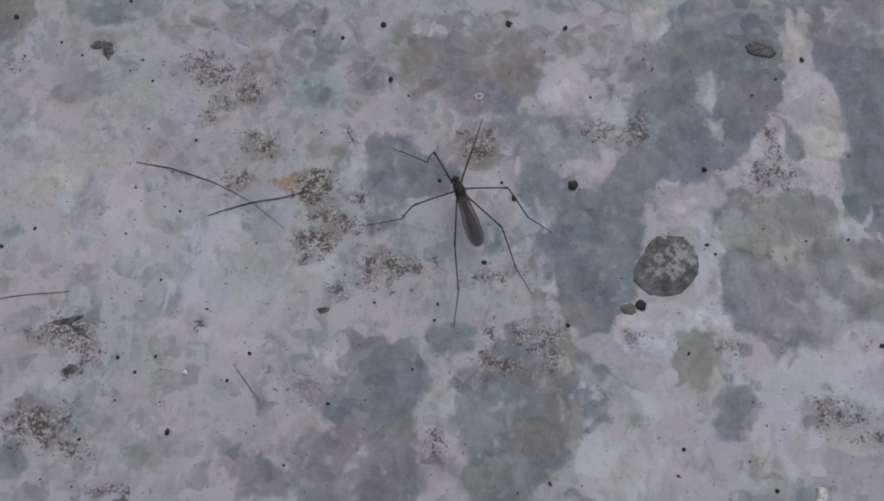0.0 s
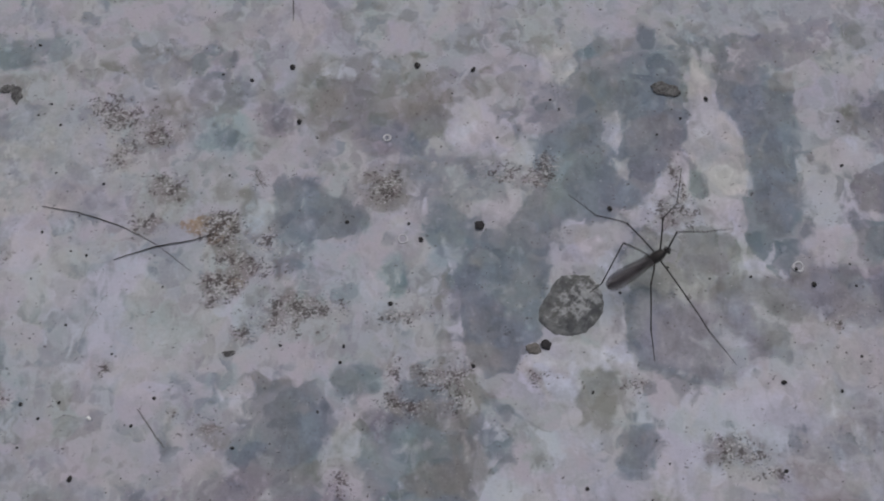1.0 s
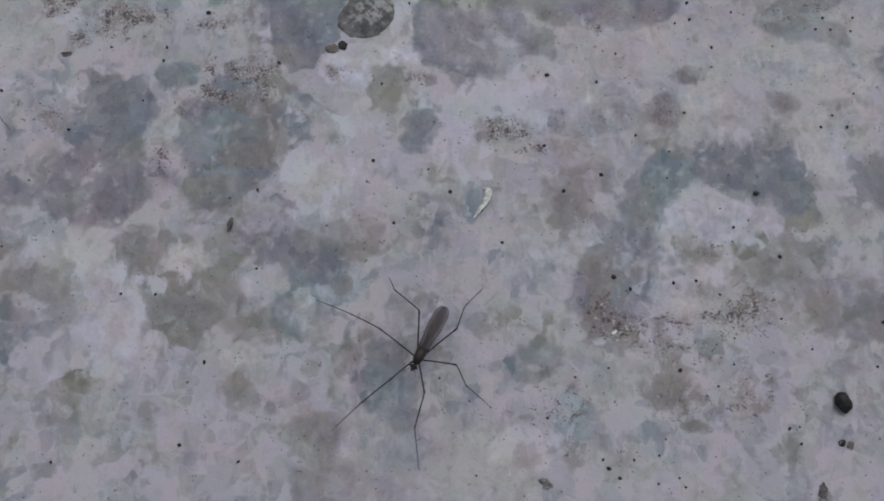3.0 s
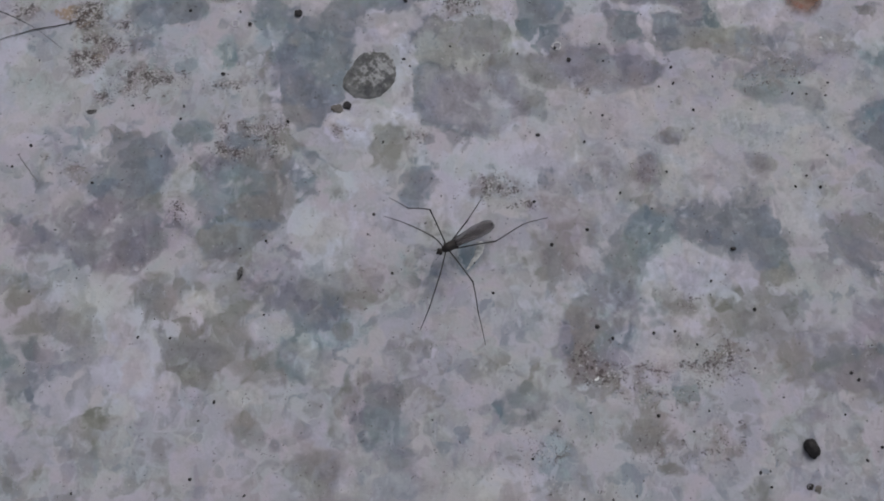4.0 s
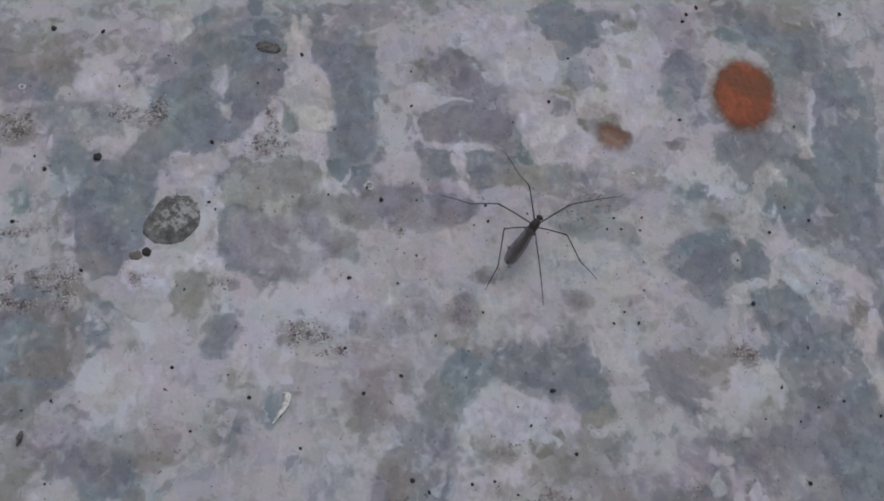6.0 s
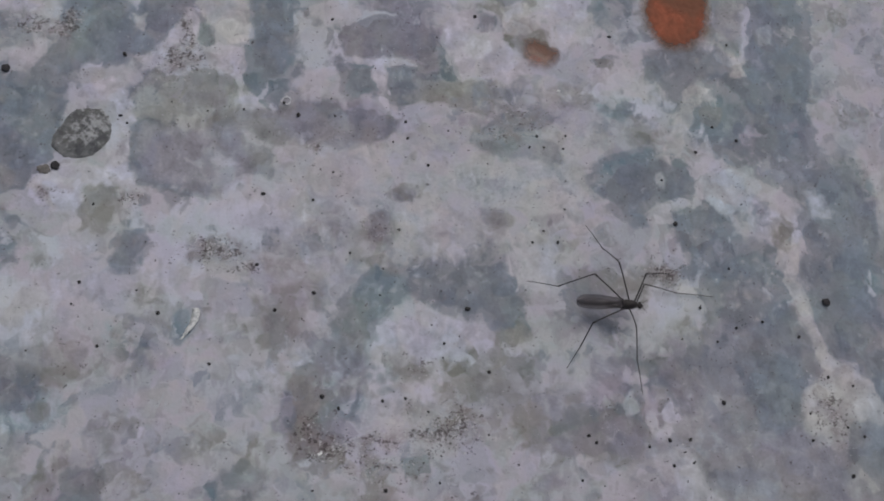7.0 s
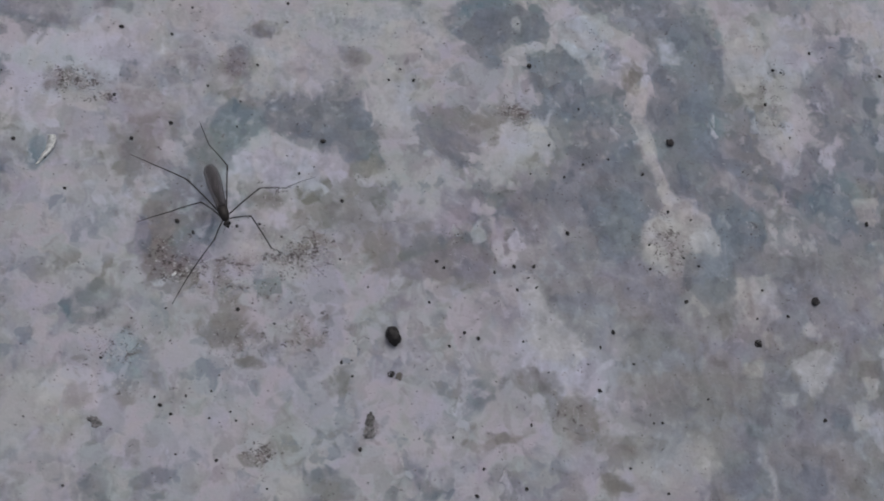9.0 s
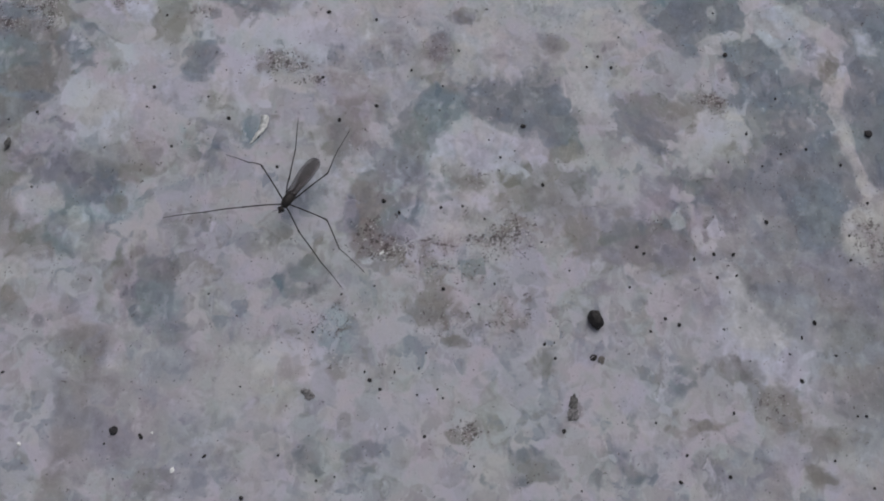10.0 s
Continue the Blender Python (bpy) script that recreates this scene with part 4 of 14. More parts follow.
stain("b", 174.9, -19.5, 6.5, 3.3, -3, 0.5)
stain("b", 247.0, 12.6, 4.1, 5.7, -3, 0.6)
stain("b", 243.4, -17.4, 8.3, 7.7, -3, 0.8)
stain("b", 220.1, -2.9, 8.4, 8.5, -3, 0.4)
stain("b", 254.8, -10.6, 8.8, 5.7, -3, 0.4)
stain("b", 200.5, -37.3, 7.7, 5.9, -3, 0.6)
stain("b", 231.1, -41.2, 6.6, 6.1, -3, 0.6)
stain("b", 238.9, -36.2, 3.9, 5.1, -3, 0.6)
stain("b", 242.3, -64.9, 6.8, 7.0, -3, 0.5)
stain("b", 235.6, -64.5, 2.4, 2.3, -3, 0.8)
stain("b", 198.8, -62.4, 7.7, 4.9, -3, 0.35)
stain("b", 218.5, -79.3, 7.8, 7.2, -3, 0.5)
stain("b", 160.1, -76.4, 7.2, 4.6, -3, 0.3)
stain("b", 103.8, 62.9, 3.1, 3.8, -2, 0.8)
stain("b", 113.9, 54.0, 4.4, 2.9, -2, 0.8)
stain("b", 135.9, 91.3, 7.2, 6.5, -32, 0.9)
stain("b", 162.8, 76.1, 5.5, 5.7, -2, 0.7)
stain("b", 198.9, 82.3, 5.7, 6.3, -2, 0.5)
stain("b", 173.5, 53.2, 5.3, 6.9, -2, 0.6)
stain("b", 201.2, 63.4, 7.0, 11.7, -2, 0.6)
stain("b", 187.4, 44.1, 3.9, 4.1, -2, 0.7)
stain("b", 172.6, 47.3, 2.5, 4.1, -2, 0.6)
stain("b", 135.1, 43.7, 2.0, 2.1, -2, 0.8)
stain("b", 161.1, 26.5, 7.8, 5.8, -2, 0.8)
stain("b", 171.0, 28.9, 5.1, 3.2, -2, 0.8)
stain("b", 175.8, 17.3, 5.7, 3.1)
stain("b", 179.8, 24.6, 2.4, 2.5, -2, 0.8)
stain("b", 126.0, 5.3, 8.6, 4.8, -2, 0.9)
stain("b", 131.5, -2.4, 3.5, 4.7, -2, 0.8)
stain("b", 102.2, 3.6, 3.4, 4.7, -2, 0.4)
stain("b", 150.4, -3.1, 8.6, 2.5, -27, 0.9)
stain("b", 178.2, 0.9, 7.6, 5.9, -2, 0.6)
stain("b", 190.6, -9.6, 3.6, 8.2, -2, 0.7)
stain("b", 98.8, -13.0, 3.3, 3.3, -2, 0.7)
stain("b", 48.6, 68.2, 5.6, 9.7, -1, 0.4)
stain("g", -86.3, 93.3, 4.5, 4.4, 0, 0.7)
stain("g", -39.9, 91.0, 6.7, 3.1, 0, 0.35)
stain("g", -16.2, 84.9, 4.5, 3.6, 0, 0.42)
stain("g", 1.6, 82.5, 7.8, 7.2, 0, 0.7)
stain("g", 14.9, 81.3, 5.5, 4.8, 0, 0.7)
stain("g", 7.1, 64.8, 4.9, 4.0, 20, 0.84)
stain("g", 57.9, 49.2, 9.5, 6.6, 0, 0.7)
stain("g", 75.4, 44.8, 4.2, 3.3, 0, 0.42)
stain("g", 45.7, 24.7, 3.1, 4.6, 0, 0.42)
stain("g", 18.0, 22.5, 6.1, 3.1, 0, 0.7)
stain("g", 18.7, 11.5, 5.0, 5.9, 0, 0.42)
stain("g", -18.0, 1.8, 9.0, 6.1, -2, 0.7)
stain("g", 8.1, 0.0, 6.1, 4.1, -2, 0.7)
stain("g", 25.3, -9.6, 10.1, 5.0, -2, 0.42)
stain("g", 13.3, -11.2, 5.0, 4.0, -2, 0.7)
stain("g", 38.5, -8.9, 6.1, 4.0, -2, 0.63)
stain("g", -0.4, -16.7, 5.9, 4.9, -2, 0.63)
stain("g", 11.5, -20.0, 5.9, 3.9, -2, 0.42)
stain("g", 68.0, 43.4, 12.1, 7.0, -2, 0.7)
stain("g", 82.3, 43.1, 7.8, 4.7, -2, 0.7)
stain("g", 123.9, 53.2, 4.6, 4.9, -2, 0.7)
stain("g", 44.5, 25.7, 4.3, 6.6, -2, 0.42)
stain("g", 110.6, 26.0, 2.8, 1.7, -2, 0.7)
stain("g", 55.0, -3.3, 6.2, 4.1, -2, 0.49)
stain("g", 94.6, 19.1, 2.2, 3.3, -2, 0.7)
stain("g", 104.3, 17.8, 2.7, 3.3, -2, 0.7)
stain("g", 83.1, 10.7, 6.4, 3.2, -2, 0.35)
stain("g", 118.0, -20.4, 6.3, 5.0, -2, 0.56)
stain("g", 108.8, -19.1, 5.2, 4.0, -2, 0.42)
stain("g", 88.8, 2.0, 6.3, 4.2, -2, 0.28)
stain("g", -31.0, -14.3, 7.3, 7.5, -1, 0.56)
stain("g", -20.8, -36.2, 7.2, 3.6, -1, 0.35)
stain("g", 2.5, -24.5, 6.1, 7.3, -1, 0.7)
stain("g", 15.9, -25.8, 7.3, 4.9, -1, 0.49)
stain("g", 51.2, -25.0, 6.1, 3.7, -1, 0.35)
stain("g", 100.4, -39.9, 4.8, 4.7, -1, 0.49)
stain("g", -30.6, -46.6, 4.7, 7.0, -1, 0.42)
stain("g", 71.9, -27.6, 7.3, 4.9, -1, 0.28)
stain("g", 75.6, 85.8, 4.1, 9.3, -2, 0.49)
stain("g", 118.3, 49.7, 10.7, 3.6, -2, 0.56)
stain("g", 87.6, 41.8, 11.6, 3.4, -2, 0.7)
stain("g", 103.5, 95.3, 9.8, 4.8, -2, 0.42)
stain("g", 196.0, 90.5, 9.0, 10.1, -2, 0.7)
stain("g", 189.2, 69.7, 5.8, 9.5, -2, 0.7)
stain("g", 135.0, 42.3, 8.0, 4.2, -2, 0.42)
stain("g", 165.1, 9.1, 7.8, 5.2, -2, 0.35)
stain("g", 126.7, -13.0, 7.3, 4.7, -2, 0.35)
stain("g", 142.7, 62.5, 4.2, 4.5, -2, 0.7)
stain("g", 152.6, -29.1, 7.4, 6.3, -3, 0.7)
stain("g", 164.4, -21.8, 6.4, 7.8, -3, 0.42)
stain("g", 137.9, -27.3, 7.3, 7.5, -3, 0.42)
stain("g", 197.4, -52.4, 10.3, 8.7, -3, 0.7)
stain("g", 217.1, -62.2, 15.8, 6.2, -3, 0.7)
stain("g", 246.4, -57.5, 6.9, 6.4, -3, 0.84)
stain("g", 243.7, -72.5, 8.1, 10.0, -3, 0.56)
stain("g", 181.3, -70.9, 9.9, 4.7, -3, 0.49)
stain("g", 167.9, -55.8, 7.4, 4.8, -3, 0.35)
stain("g", 90.9, -25.7, 4.5, 6.1, -3, 0.7)
stain("g", 128.6, -16.9, 9.7, 6.4, -3, 0.35)
stain("g", 100.0, -40.4, 3.4, 3.5, -3, 0.42)
stain("g", 71.6, -55.0, 5.3, 5.6, -3, 0.21)
stain("g", 180.0, -34.0, 6.4, 6.4, -3, 0.28)
stain("g", 16.5, 9.5, 7.0, 7.8, -1, 0.7)
stain("g", 31.5, -47.6, 6.6, 5.7, -1, 0.56)
stain("g", 44.0, -31.5, 6.8, 3.6, -1, 0.35)
stain("g", 39.6, -8.2, 7.0, 5.0, -1, 0.56)
stain("g", -86.8, 92.7, 3.4, 5.0)
stain("g", -67.6, 86.0, 3.3, 2.4, 0, 0.5)
stain("g", -70.2, 78.1, 6.6, 4.8, 0, 0.35)
stain("g", -38.9, 91.6, 4.5, 2.5, 0, 0.5)
stain("g", -7.3, 82.5, 3.9, 7.2, 0, 0.5)
stain("g", 0.5, 82.5, 3.3, 3.6, 0, 0.7)
stain("g", 14.9, 80.1, 5.0, 4.8, 0, 0.8)
stain("g", 7.0, 64.2, 4.3, 3.4, 20, 1.1)
stain("g", 26.8, 70.7, 3.8, 2.3, 0, 0.5)
stain("g", 62.7, 82.7, 3.3, 4.8, 0, 0.6)
stain("g", 67.8, 77.9, 3.3, 6.0, 0, 0.5)
stain("g", 62.9, 59.3, 3.2, 4.0, 0, 0.9)
stain("g", 70.3, 57.0, 5.4, 5.7, 0, 0.6)
stain("g", 69.5, 49.2, 8.5, 4.4, 0, 0.7)
stain("g", 36.4, 67.2, 3.3, 2.9, 0, 0.9)
stain("g", 25.0, 49.1, 2.1, 3.3, 0, 0.5)
stain("g", 18.5, 45.8, 1.3, 4.4, 0, 0.9)
stain("g", 24.5, 34.0, 3.1, 4.2, 0, 0.5)
stain("g", 45.9, 27.8, 3.1, 3.6, 0, 0.8)
stain("g", 43.4, 20.6, 2.0, 2.5, 0, 0.6)
stain("g", 18.0, 21.5, 4.1, 2.5)
stain("g", 19.9, 15.4, 1.5, 4.0, 0, 0.7)
stain("g", 12.7, 7.5, 5.0, 2.4, 0, 0.7)
stain("g", 3.6, 2.6, 2.5, 1.9, 0, 0.6)
stain("g", 23.8, 12.5, 2.0, 4.0, 0, 0.5)
stain("g", 56.4, 4.7, 3.0, 1.9, 0, 0.5)
stain("g", 33.5, 26.7, 1.5, 1.2, 0, 0.8)
stain("g", -14.8, 26.6, 2.6, 1.2)
stain("g", -9.6, 25.5, 4.1, 4.1, 0, 0.5)
stain("g", -22.7, 17.3, 2.5, 1.5, 0, 0.8)
stain("g", -6.4, 10.4, 3.0, 3.0, 0, 0.5)
stain("g", -67.0, 4.4, 4.0, 2.9, 0, 0.4)
stain("g", 194.5, 15.8, 3.5, 5.8, -3, 0.7)
stain("g", 229.4, 12.7, 4.3, 7.4, -3, 0.5)
stain("g", 220.3, -1.5, 5.6, 7.1, -3, 0.4)
stain("g", 223.7, -7.2, 5.6, 7.0, -3, 0.6)
stain("g", 226.7, -15.6, 2.8, 4.2, -3, 0.6)
stain("g", 252.8, -21.8, 5.8, 2.8, -3, 0.6)
stain("g", 172.2, -6.2, 6.5, 4.0, -3, 0.5)
stain("g", 186.5, -34.2, 5.2, 3.9, -33, 0.7)
stain("g", 193.4, -42.2, 3.2, 2.5, -3, 0.6)
stain("g", 191.0, -52.1, 3.2, 5.0, -3, 0.6)
stain("g", 200.0, -52.5, 5.2, 6.2, -3, 0.5)
stain("g", 210.1, -45.5, 2.0, 3.2, -3, 0.8)
stain("g", 199.1, -59.9, 7.7, 3.1, -3, 0.7)
stain("g", 210.4, -63.0, 10.4, 4.9, -3, 0.9)
stain("g", 242.3, -57.3, 5.5, 3.9, -3, 1.2)
stain("g", 239.0, -52.0, 2.7, 5.2, -3, 0.5)
stain("g", 164.2, -55.6, 3.7, 3.0, -43, 0.8)
stain("g", 170.9, -63.1, 3.1, 4.2, 27, 0.8)
stain("g", 183.8, -71.0, 5.0, 1.8, -3, 0.8)
stain("g", 154.7, -68.0, 4.8, 1.4, -3, 0.7)
stain("g", 182.8, -80.3, 3.7, 2.3, -3, 0.5)
stain("g", 204.0, -81.9, 3.8, 1.4, -3, 0.7)
stain("g", 246.9, -77.6, 4.1, 7.4, -3, 0.8)
stain("g", 91.0, -29.3, 4.5, 3.6)
stain("g", 101.2, -29.7, 3.4, 2.4, -3, 0.7)
stain("g", 100.0, -40.4, 3.4, 2.9, -3, 0.8)
stain("g", 106.7, -47.8, 3.4, 1.7, -3, 0.6)
stain("g", 124.1, -43.9, 2.3, 1.8, -3, 0.5)
stain("g", 80.1, -53.2, 3.2, 1.7, -3, 0.5)
stain("g", 123.7, -54.5, 2.9, 2.9, -3, 0.5)
stain("g", 137.6, -57.6, 2.9, 2.3, -3, 0.5)
stain("g", 106.9, -68.3, 2.2, 1.7, -3, 0.8)
stain("g", 141.2, -76.2, 2.9, 2.2, -3, 0.5)
stain("g", 98.8, 79.0, 4.2, 6.2, -1, 0.5)
stain("g", 111.5, 80.6, 5.6, 6.3, -1, 0.6)
stain("g", 137.5, 72.8, 5.6, 4.7, -1, 0.7)
stain("g", 139.9, 68.2, 2.8, 4.6, -1, 0.7)
stain("g", 120.1, 48.9, 8.1, 1.7, -1, 0.7)
stain("g", 148.8, 48.7, 8.3, 4.4, -1, 0.5)
stain("g", 165.3, 38.5, 4.1, 3.6, -1, 0.5)
stain("g", 110.5, 26.6, 3.9, 1.6, -1, 0.6)
stain("g", 88.7, -26.9, 4.8, 2.3, -1, 0.8)
stain("g", 112.7, -12.1, 3.1, 3.1, -1, 0.8)
stain("g", 104.2, 9.5, 3.8, 2.6, -1, 0.7)
stain("g", 95.8, 18.8, 2.6, 3.3, -1, 0.6)
stain("g", 104.8, 18.6, 5.1, 3.3, -1, 0.7)
stain("g", 130.8, 19.5, 3.9, 2.7, -1, 0.5)
stain("g", 157.6, 3.2, 7.8, 2.0, -21, 0.5)
stain("g", 167.2, 5.6, 3.9, 2.6, -1, 0.6)
stain("g", 145.0, -25.0, 6.2, 4.8, -1, 0.6)
stain("g", 163.9, -15.9, 5.1, 3.7, -1, 0.5)
stain("g", 136.0, -27.1, 3.7, 2.4, -1, 0.6)
stain("g", 6.5, 1.0, 4.2, 3.3, -1, 0.9)
stain("g", -5.6, -9.5, 4.2, 5.3, -1, 0.8)
stain("g", 4.7, -6.6, 2.6, 3.2, -1, 0.6)
stain("g", 40.6, -8.5, 3.2, 4.3, -1, 0.7)
stain("g", 2.0, -17.1, 6.2, 4.2, -1, 0.7)
stain("g", 3.3, -24.4, 5.1, 4.1, -1, 0.9)
stain("g", 10.3, -19.4, 4.1, 4.2, -1, 0.6)
stain("g", 19.8, -26.9, 5.2, 3.1, -1, 0.7)
stain("g", 37.4, -18.1, 2.6, 2.1, -1, 0.5)
stain("g", 15.0, -37.9, 5.1, 3.0, -1, 0.6)
stain("g", -19.7, -16.6, 3.1, 4.2, -1, 0.5)
stain("g", -17.2, -39.0, 3.0, 4.0, -1, 0.6)
stain("g", 49.9, -21.5, 2.6, 2.1, -1, 0.5)
stain("g", 66.8, 37.7, 6.8, 7.2, -1, 0.7)
stain("g", 78.3, 42.4, 4.6, 4.9, -1, 0.9)
stain("g", 126.2, 49.1, 7.0, 2.5, -1, 0.7)
stain("g", 91.7, 19.5, 2.8, 2.9, -1, 0.7)
stain("g", 104.0, 19.2, 2.8, 2.9, -1, 0.7)
stain("g", 91.1, 9.1, 6.6, 3.4, -1, 0.4)
stain("g", 110.3, 26.2, 3.4, 1.8, -1, 0.9)
stain("g", 144.2, 42.6, 5.8, 1.2, -1, 0.6)
stain("g", 127.7, 18.8, 4.5, 2.4, -1, 0.5)
stain("g", 101.3, 12.3, 4.4, 2.3, -1, 0.5)
stain("g", 7.1, 64.8, 4.3, 4.0, 0, 0.6)
stain("g", 0.5, 82.5, 6.7, 6.0, 0, 0.42)
stain("g", 14.9, 81.3, 5.0, 5.4, 0, 0.48)
stain("g", -16.2, 84.9, 6.7, 4.9, 0, 0.3)
stain("g", -34.0, 84.8, 6.7, 7.3, 0, 0.27)
stain("g", -41.1, 91.0, 7.9, 3.1, 0, 0.3)
stain("g", -25.4, 93.5, 10.1, 3.1, 0, 0.21)
stain("g", -54.4, 88.5, 9.0, 4.9, 0, 0.18)
stain("g", -6.2, 91.0, 6.7, 4.9, 0, 0.24)
stain("g", 30.7, 88.7, 6.7, 6.1, 0, 0.27)
stain("g", 9.5, 91.1, 7.9, 3.7, 0, 0.21)
stain("g", 70.9, 52.5, 6.6, 7.0, -1, 0.48)
stain("g", 65.9, 44.6, 6.5, 5.7, -1, 0.42)
stain("g", 86.6, 43.1, 6.6, 4.6, -1, 0.54)
stain("g", 102.2, 44.0, 6.6, 5.7, -1, 0.36)
stain("g", 108.3, 40.5, 6.6, 3.4, -1, 0.36)
stain("g", 104.0, 17.7, 3.2, 3.2, -1, 0.42)
stain("g", 74.8, 12.0, 3.1, 3.1, -1, 0.36)
stain("g", 66.8, 15.3, 3.1, 3.1, -1, 0.36)
stain("g", 45.3, 24.1, 4.2, 5.3, -1, 0.42)
stain("g", 50.9, 11.5, 2.1, 2.0, -1, 0.42)
stain("g", 15.1, 21.5, 6.2, 2.6, -1, 0.48)
stain("g", 10.1, 0.4, 5.0, 3.9, -1, 0.48)
stain("g", -22.6, 59.3, 5.1, 8.8, -1, 0.54)
stain("g", 38.7, 58.4, 6.6, 5.9, -1, 0.36)
stain("g", 45.9, 27.3, 5.1, 4.1, -1, 0.36)
stain("g", 12.3, 19.2, 11.2, 6.7, -1, 0.48)
stain("g", 23.8, 12.5, 3.7, 6.6, -1, 0.3)
stain("g", -4.0, -9.0, 4.8, 6.2, -1, 0.36)
stain("g", 5.3, -21.3, 8.3, 7.2, -1, 0.36)
stain("g", 74.6, -33.9, 4.8, 4.7, -1, 0.3)
stain("g", 85.2, 5.9, 6.3, 7.9, -1, 0.3)
stain("g", 82.4, -7.0, 7.5, 6.3, -1, 0.3)
stain("g", 108.3, -12.2, 5.0, 3.8, -1, 0.42)
stain("g", 125.6, -16.1, 6.3, 5.0, -1, 0.3)
stain("g", 136.1, -24.8, 7.5, 6.2, -1, 0.36)
stain("g", 111.8, 26.0, 3.9, 2.1, -1, 0.48)
stain("g", 142.7, 47.5, 8.2, 4.4, -1, 0.3)
stain("g", 222.1, 7.7, 4.1, 5.6, -3, 0.42)
stain("g", 210.9, -31.4, 7.8, 5.0, -3, 0.36)
stain("g", 215.9, -41.5, 7.7, 4.9, -3, 0.42)
stain("g", 198.7, -55.0, 9.9, 7.1, -3, 0.48)
stain("g", 219.3, -61.0, 12.7, 7.1, -3, 0.36)
stain("g", 168.0, -55.6, 3.6, 3.4, -3, 0.42)
stain("g", 174.5, -62.8, 4.8, 4.5, -3, 0.42)
stain("g", 160.9, 3.5, 10.1, 5.2, -3, 0.36)
stain("g", 92.1, -14.6, 6.8, 7.2, -3, 0.42)
stain("g", 133.0, -7.3, 3.6, 2.5, -3, 0.48)
stain("g", 147.5, -28.7, 10.8, 4.8, -3, 0.54)
stain("g", 132.2, -25.7, 9.4, 6.0, -3, 0.24)
stain("g", 137.3, -17.4, 7.2, 6.1, -3, 0.3)
stain("g", 84.1, 0.2, 6.8, 7.4, -3, 0.3)
stain("g", 111.2, 25.4, 3.6, 2.0, -3, 0.48)
stain("g", 62.6, 37.5, 11.5, 6.6, -3, 0.42)
stain("g", 90.8, 41.6, 12.0, 2.7, -3, 0.42)
stain("g", 130.1, 37.5, 5.0, 5.6, -3, 0.24)
stain("g", 99.8, -39.3, 4.4, 4.5, -3, 0.36)
stain("g", 31.5, -43.9, 6.5, 5.7, -2, 0.3)
stain("g", 99.9, -39.9, 5.8, 3.6, -2, 0.36)
stain("g", 122.9, -52.3, 3.5, 3.5, -2, 0.24)
stain("g", 167.4, -56.0, 7.4, 4.8, -2, 0.36)
stain("g", 174.0, -63.3, 7.4, 3.5, -2, 0.36)
stain("g", 187.5, -55.4, 7.6, 4.8, -2, 0.36)
stain("g", 88.4, -25.2, 3.5, 3.7, -2, 0.54)
stain("g", -86.9, 93.3, 4.5, 6.3, 0, 0.9)
stain("g", -36.1, 81.2, 5.5, 4.8, 0, 0.5)
stain("g", 7.1, 64.8, 4.9, 4.4, 0, 1.4)
stain("g", 65.5, 51.4, 10.6, 5.6, 0, 0.7)
stain("g", 39.1, 55.2, 3.2, 2.2, 0, 0.8)
stain("g", -72.9, 12.2, 7.1, 4.0, 0, 0.6)
stain("g", -15.8, 26.5, 4.1, 1.9, 0, 0.8)
stain("g", -23.7, 17.3, 4.1, 2.0, 0, 0.7)
stain("g", 22.0, 20.5, 1.8, 6.1, 0, 0.8)
stain("g", 17.0, 23.5, 7.2, 2.3, 0, 0.9)
stain("g", -0.4, 17.4, 4.1, 9.1, 0, 0.3)
stain("g", 18.3, 35.0, 1.6, 6.4, 0, 0.6)
stain("g", 75.1, 41.6, 5.2, 4.3, 0, 0.7)
stain("g", 45.1, 23.6, 2.3, 5.1)
stain("g", 56.4, 4.7, 6.0, 2.9, 0, 0.4)
stain("g", 111.8, 26.0, 2.9, 1.9)
stain("g", -0.2, -11.5, 7.1, 7.4, -1, 0.5)
stain("g", 31.9, -33.4, 7.1, 7.0, -1, 0.3)
stain("g", 82.2, -17.0, 2.5, 7.4, -1, 0.4)
stain("g", 109.6, -12.2, 5.0, 3.1, -1, 0.7)
stain("g", 100.7, -41.2, 6.0, 4.7, -1, 0.6)
stain("g", 121.3, -40.3, 6.1, 3.5, -1, 0.4)
stain("g", 200.8, -57.5, 14.9, 7.0, -3, 0.5)
stain("g", 218.9, -63.3, 15.2, 7.0, -3, 0.5)
stain("g", 223.5, 26.0, 8.4, 8.7, -3, 0.3)
stain("g", 171.4, 36.1, 8.0, 5.7, -3, 0.35)
stain("g", 214.3, 40.5, 8.5, 4.5, -3, 0.4)
stain("g", 31.4, -46.9, 4.4, 4.6, -1, 0.9)
stain("g", 25.6, -73.8, 3.2, 4.3, -1, 0.6)
stain("g", 52.9, 15.9, 3.0, 5.4, -1, 0.4)
stain("g", 67.5, 14.0, 3.7, 2.7, -1, 0.5)
stain("g", 81.0, -3.0, 4.2, 3.9, -1, 0.5)
stain("g", 140.8, 64.8, 4.9, 4.2, -2, 0.8)
stain("g", 179.8, 92.1, 10.4, 6.7, -2, 0.7)
stain("g", 192.1, 85.6, 8.9, 9.9, -2, 0.6)
stain("g", 130.6, 38.2, 5.3, 2.1, -2, 0.5)
stain("g", 77.5, 97.6, 11.6, 7.7, -1, 0.35)
stain("g", 57.7, 62.5, 8.8, 4.6, -1, 0.4)
stain("g", 7.5, 64.0, 4.4, 4.0, -1, 0.8)
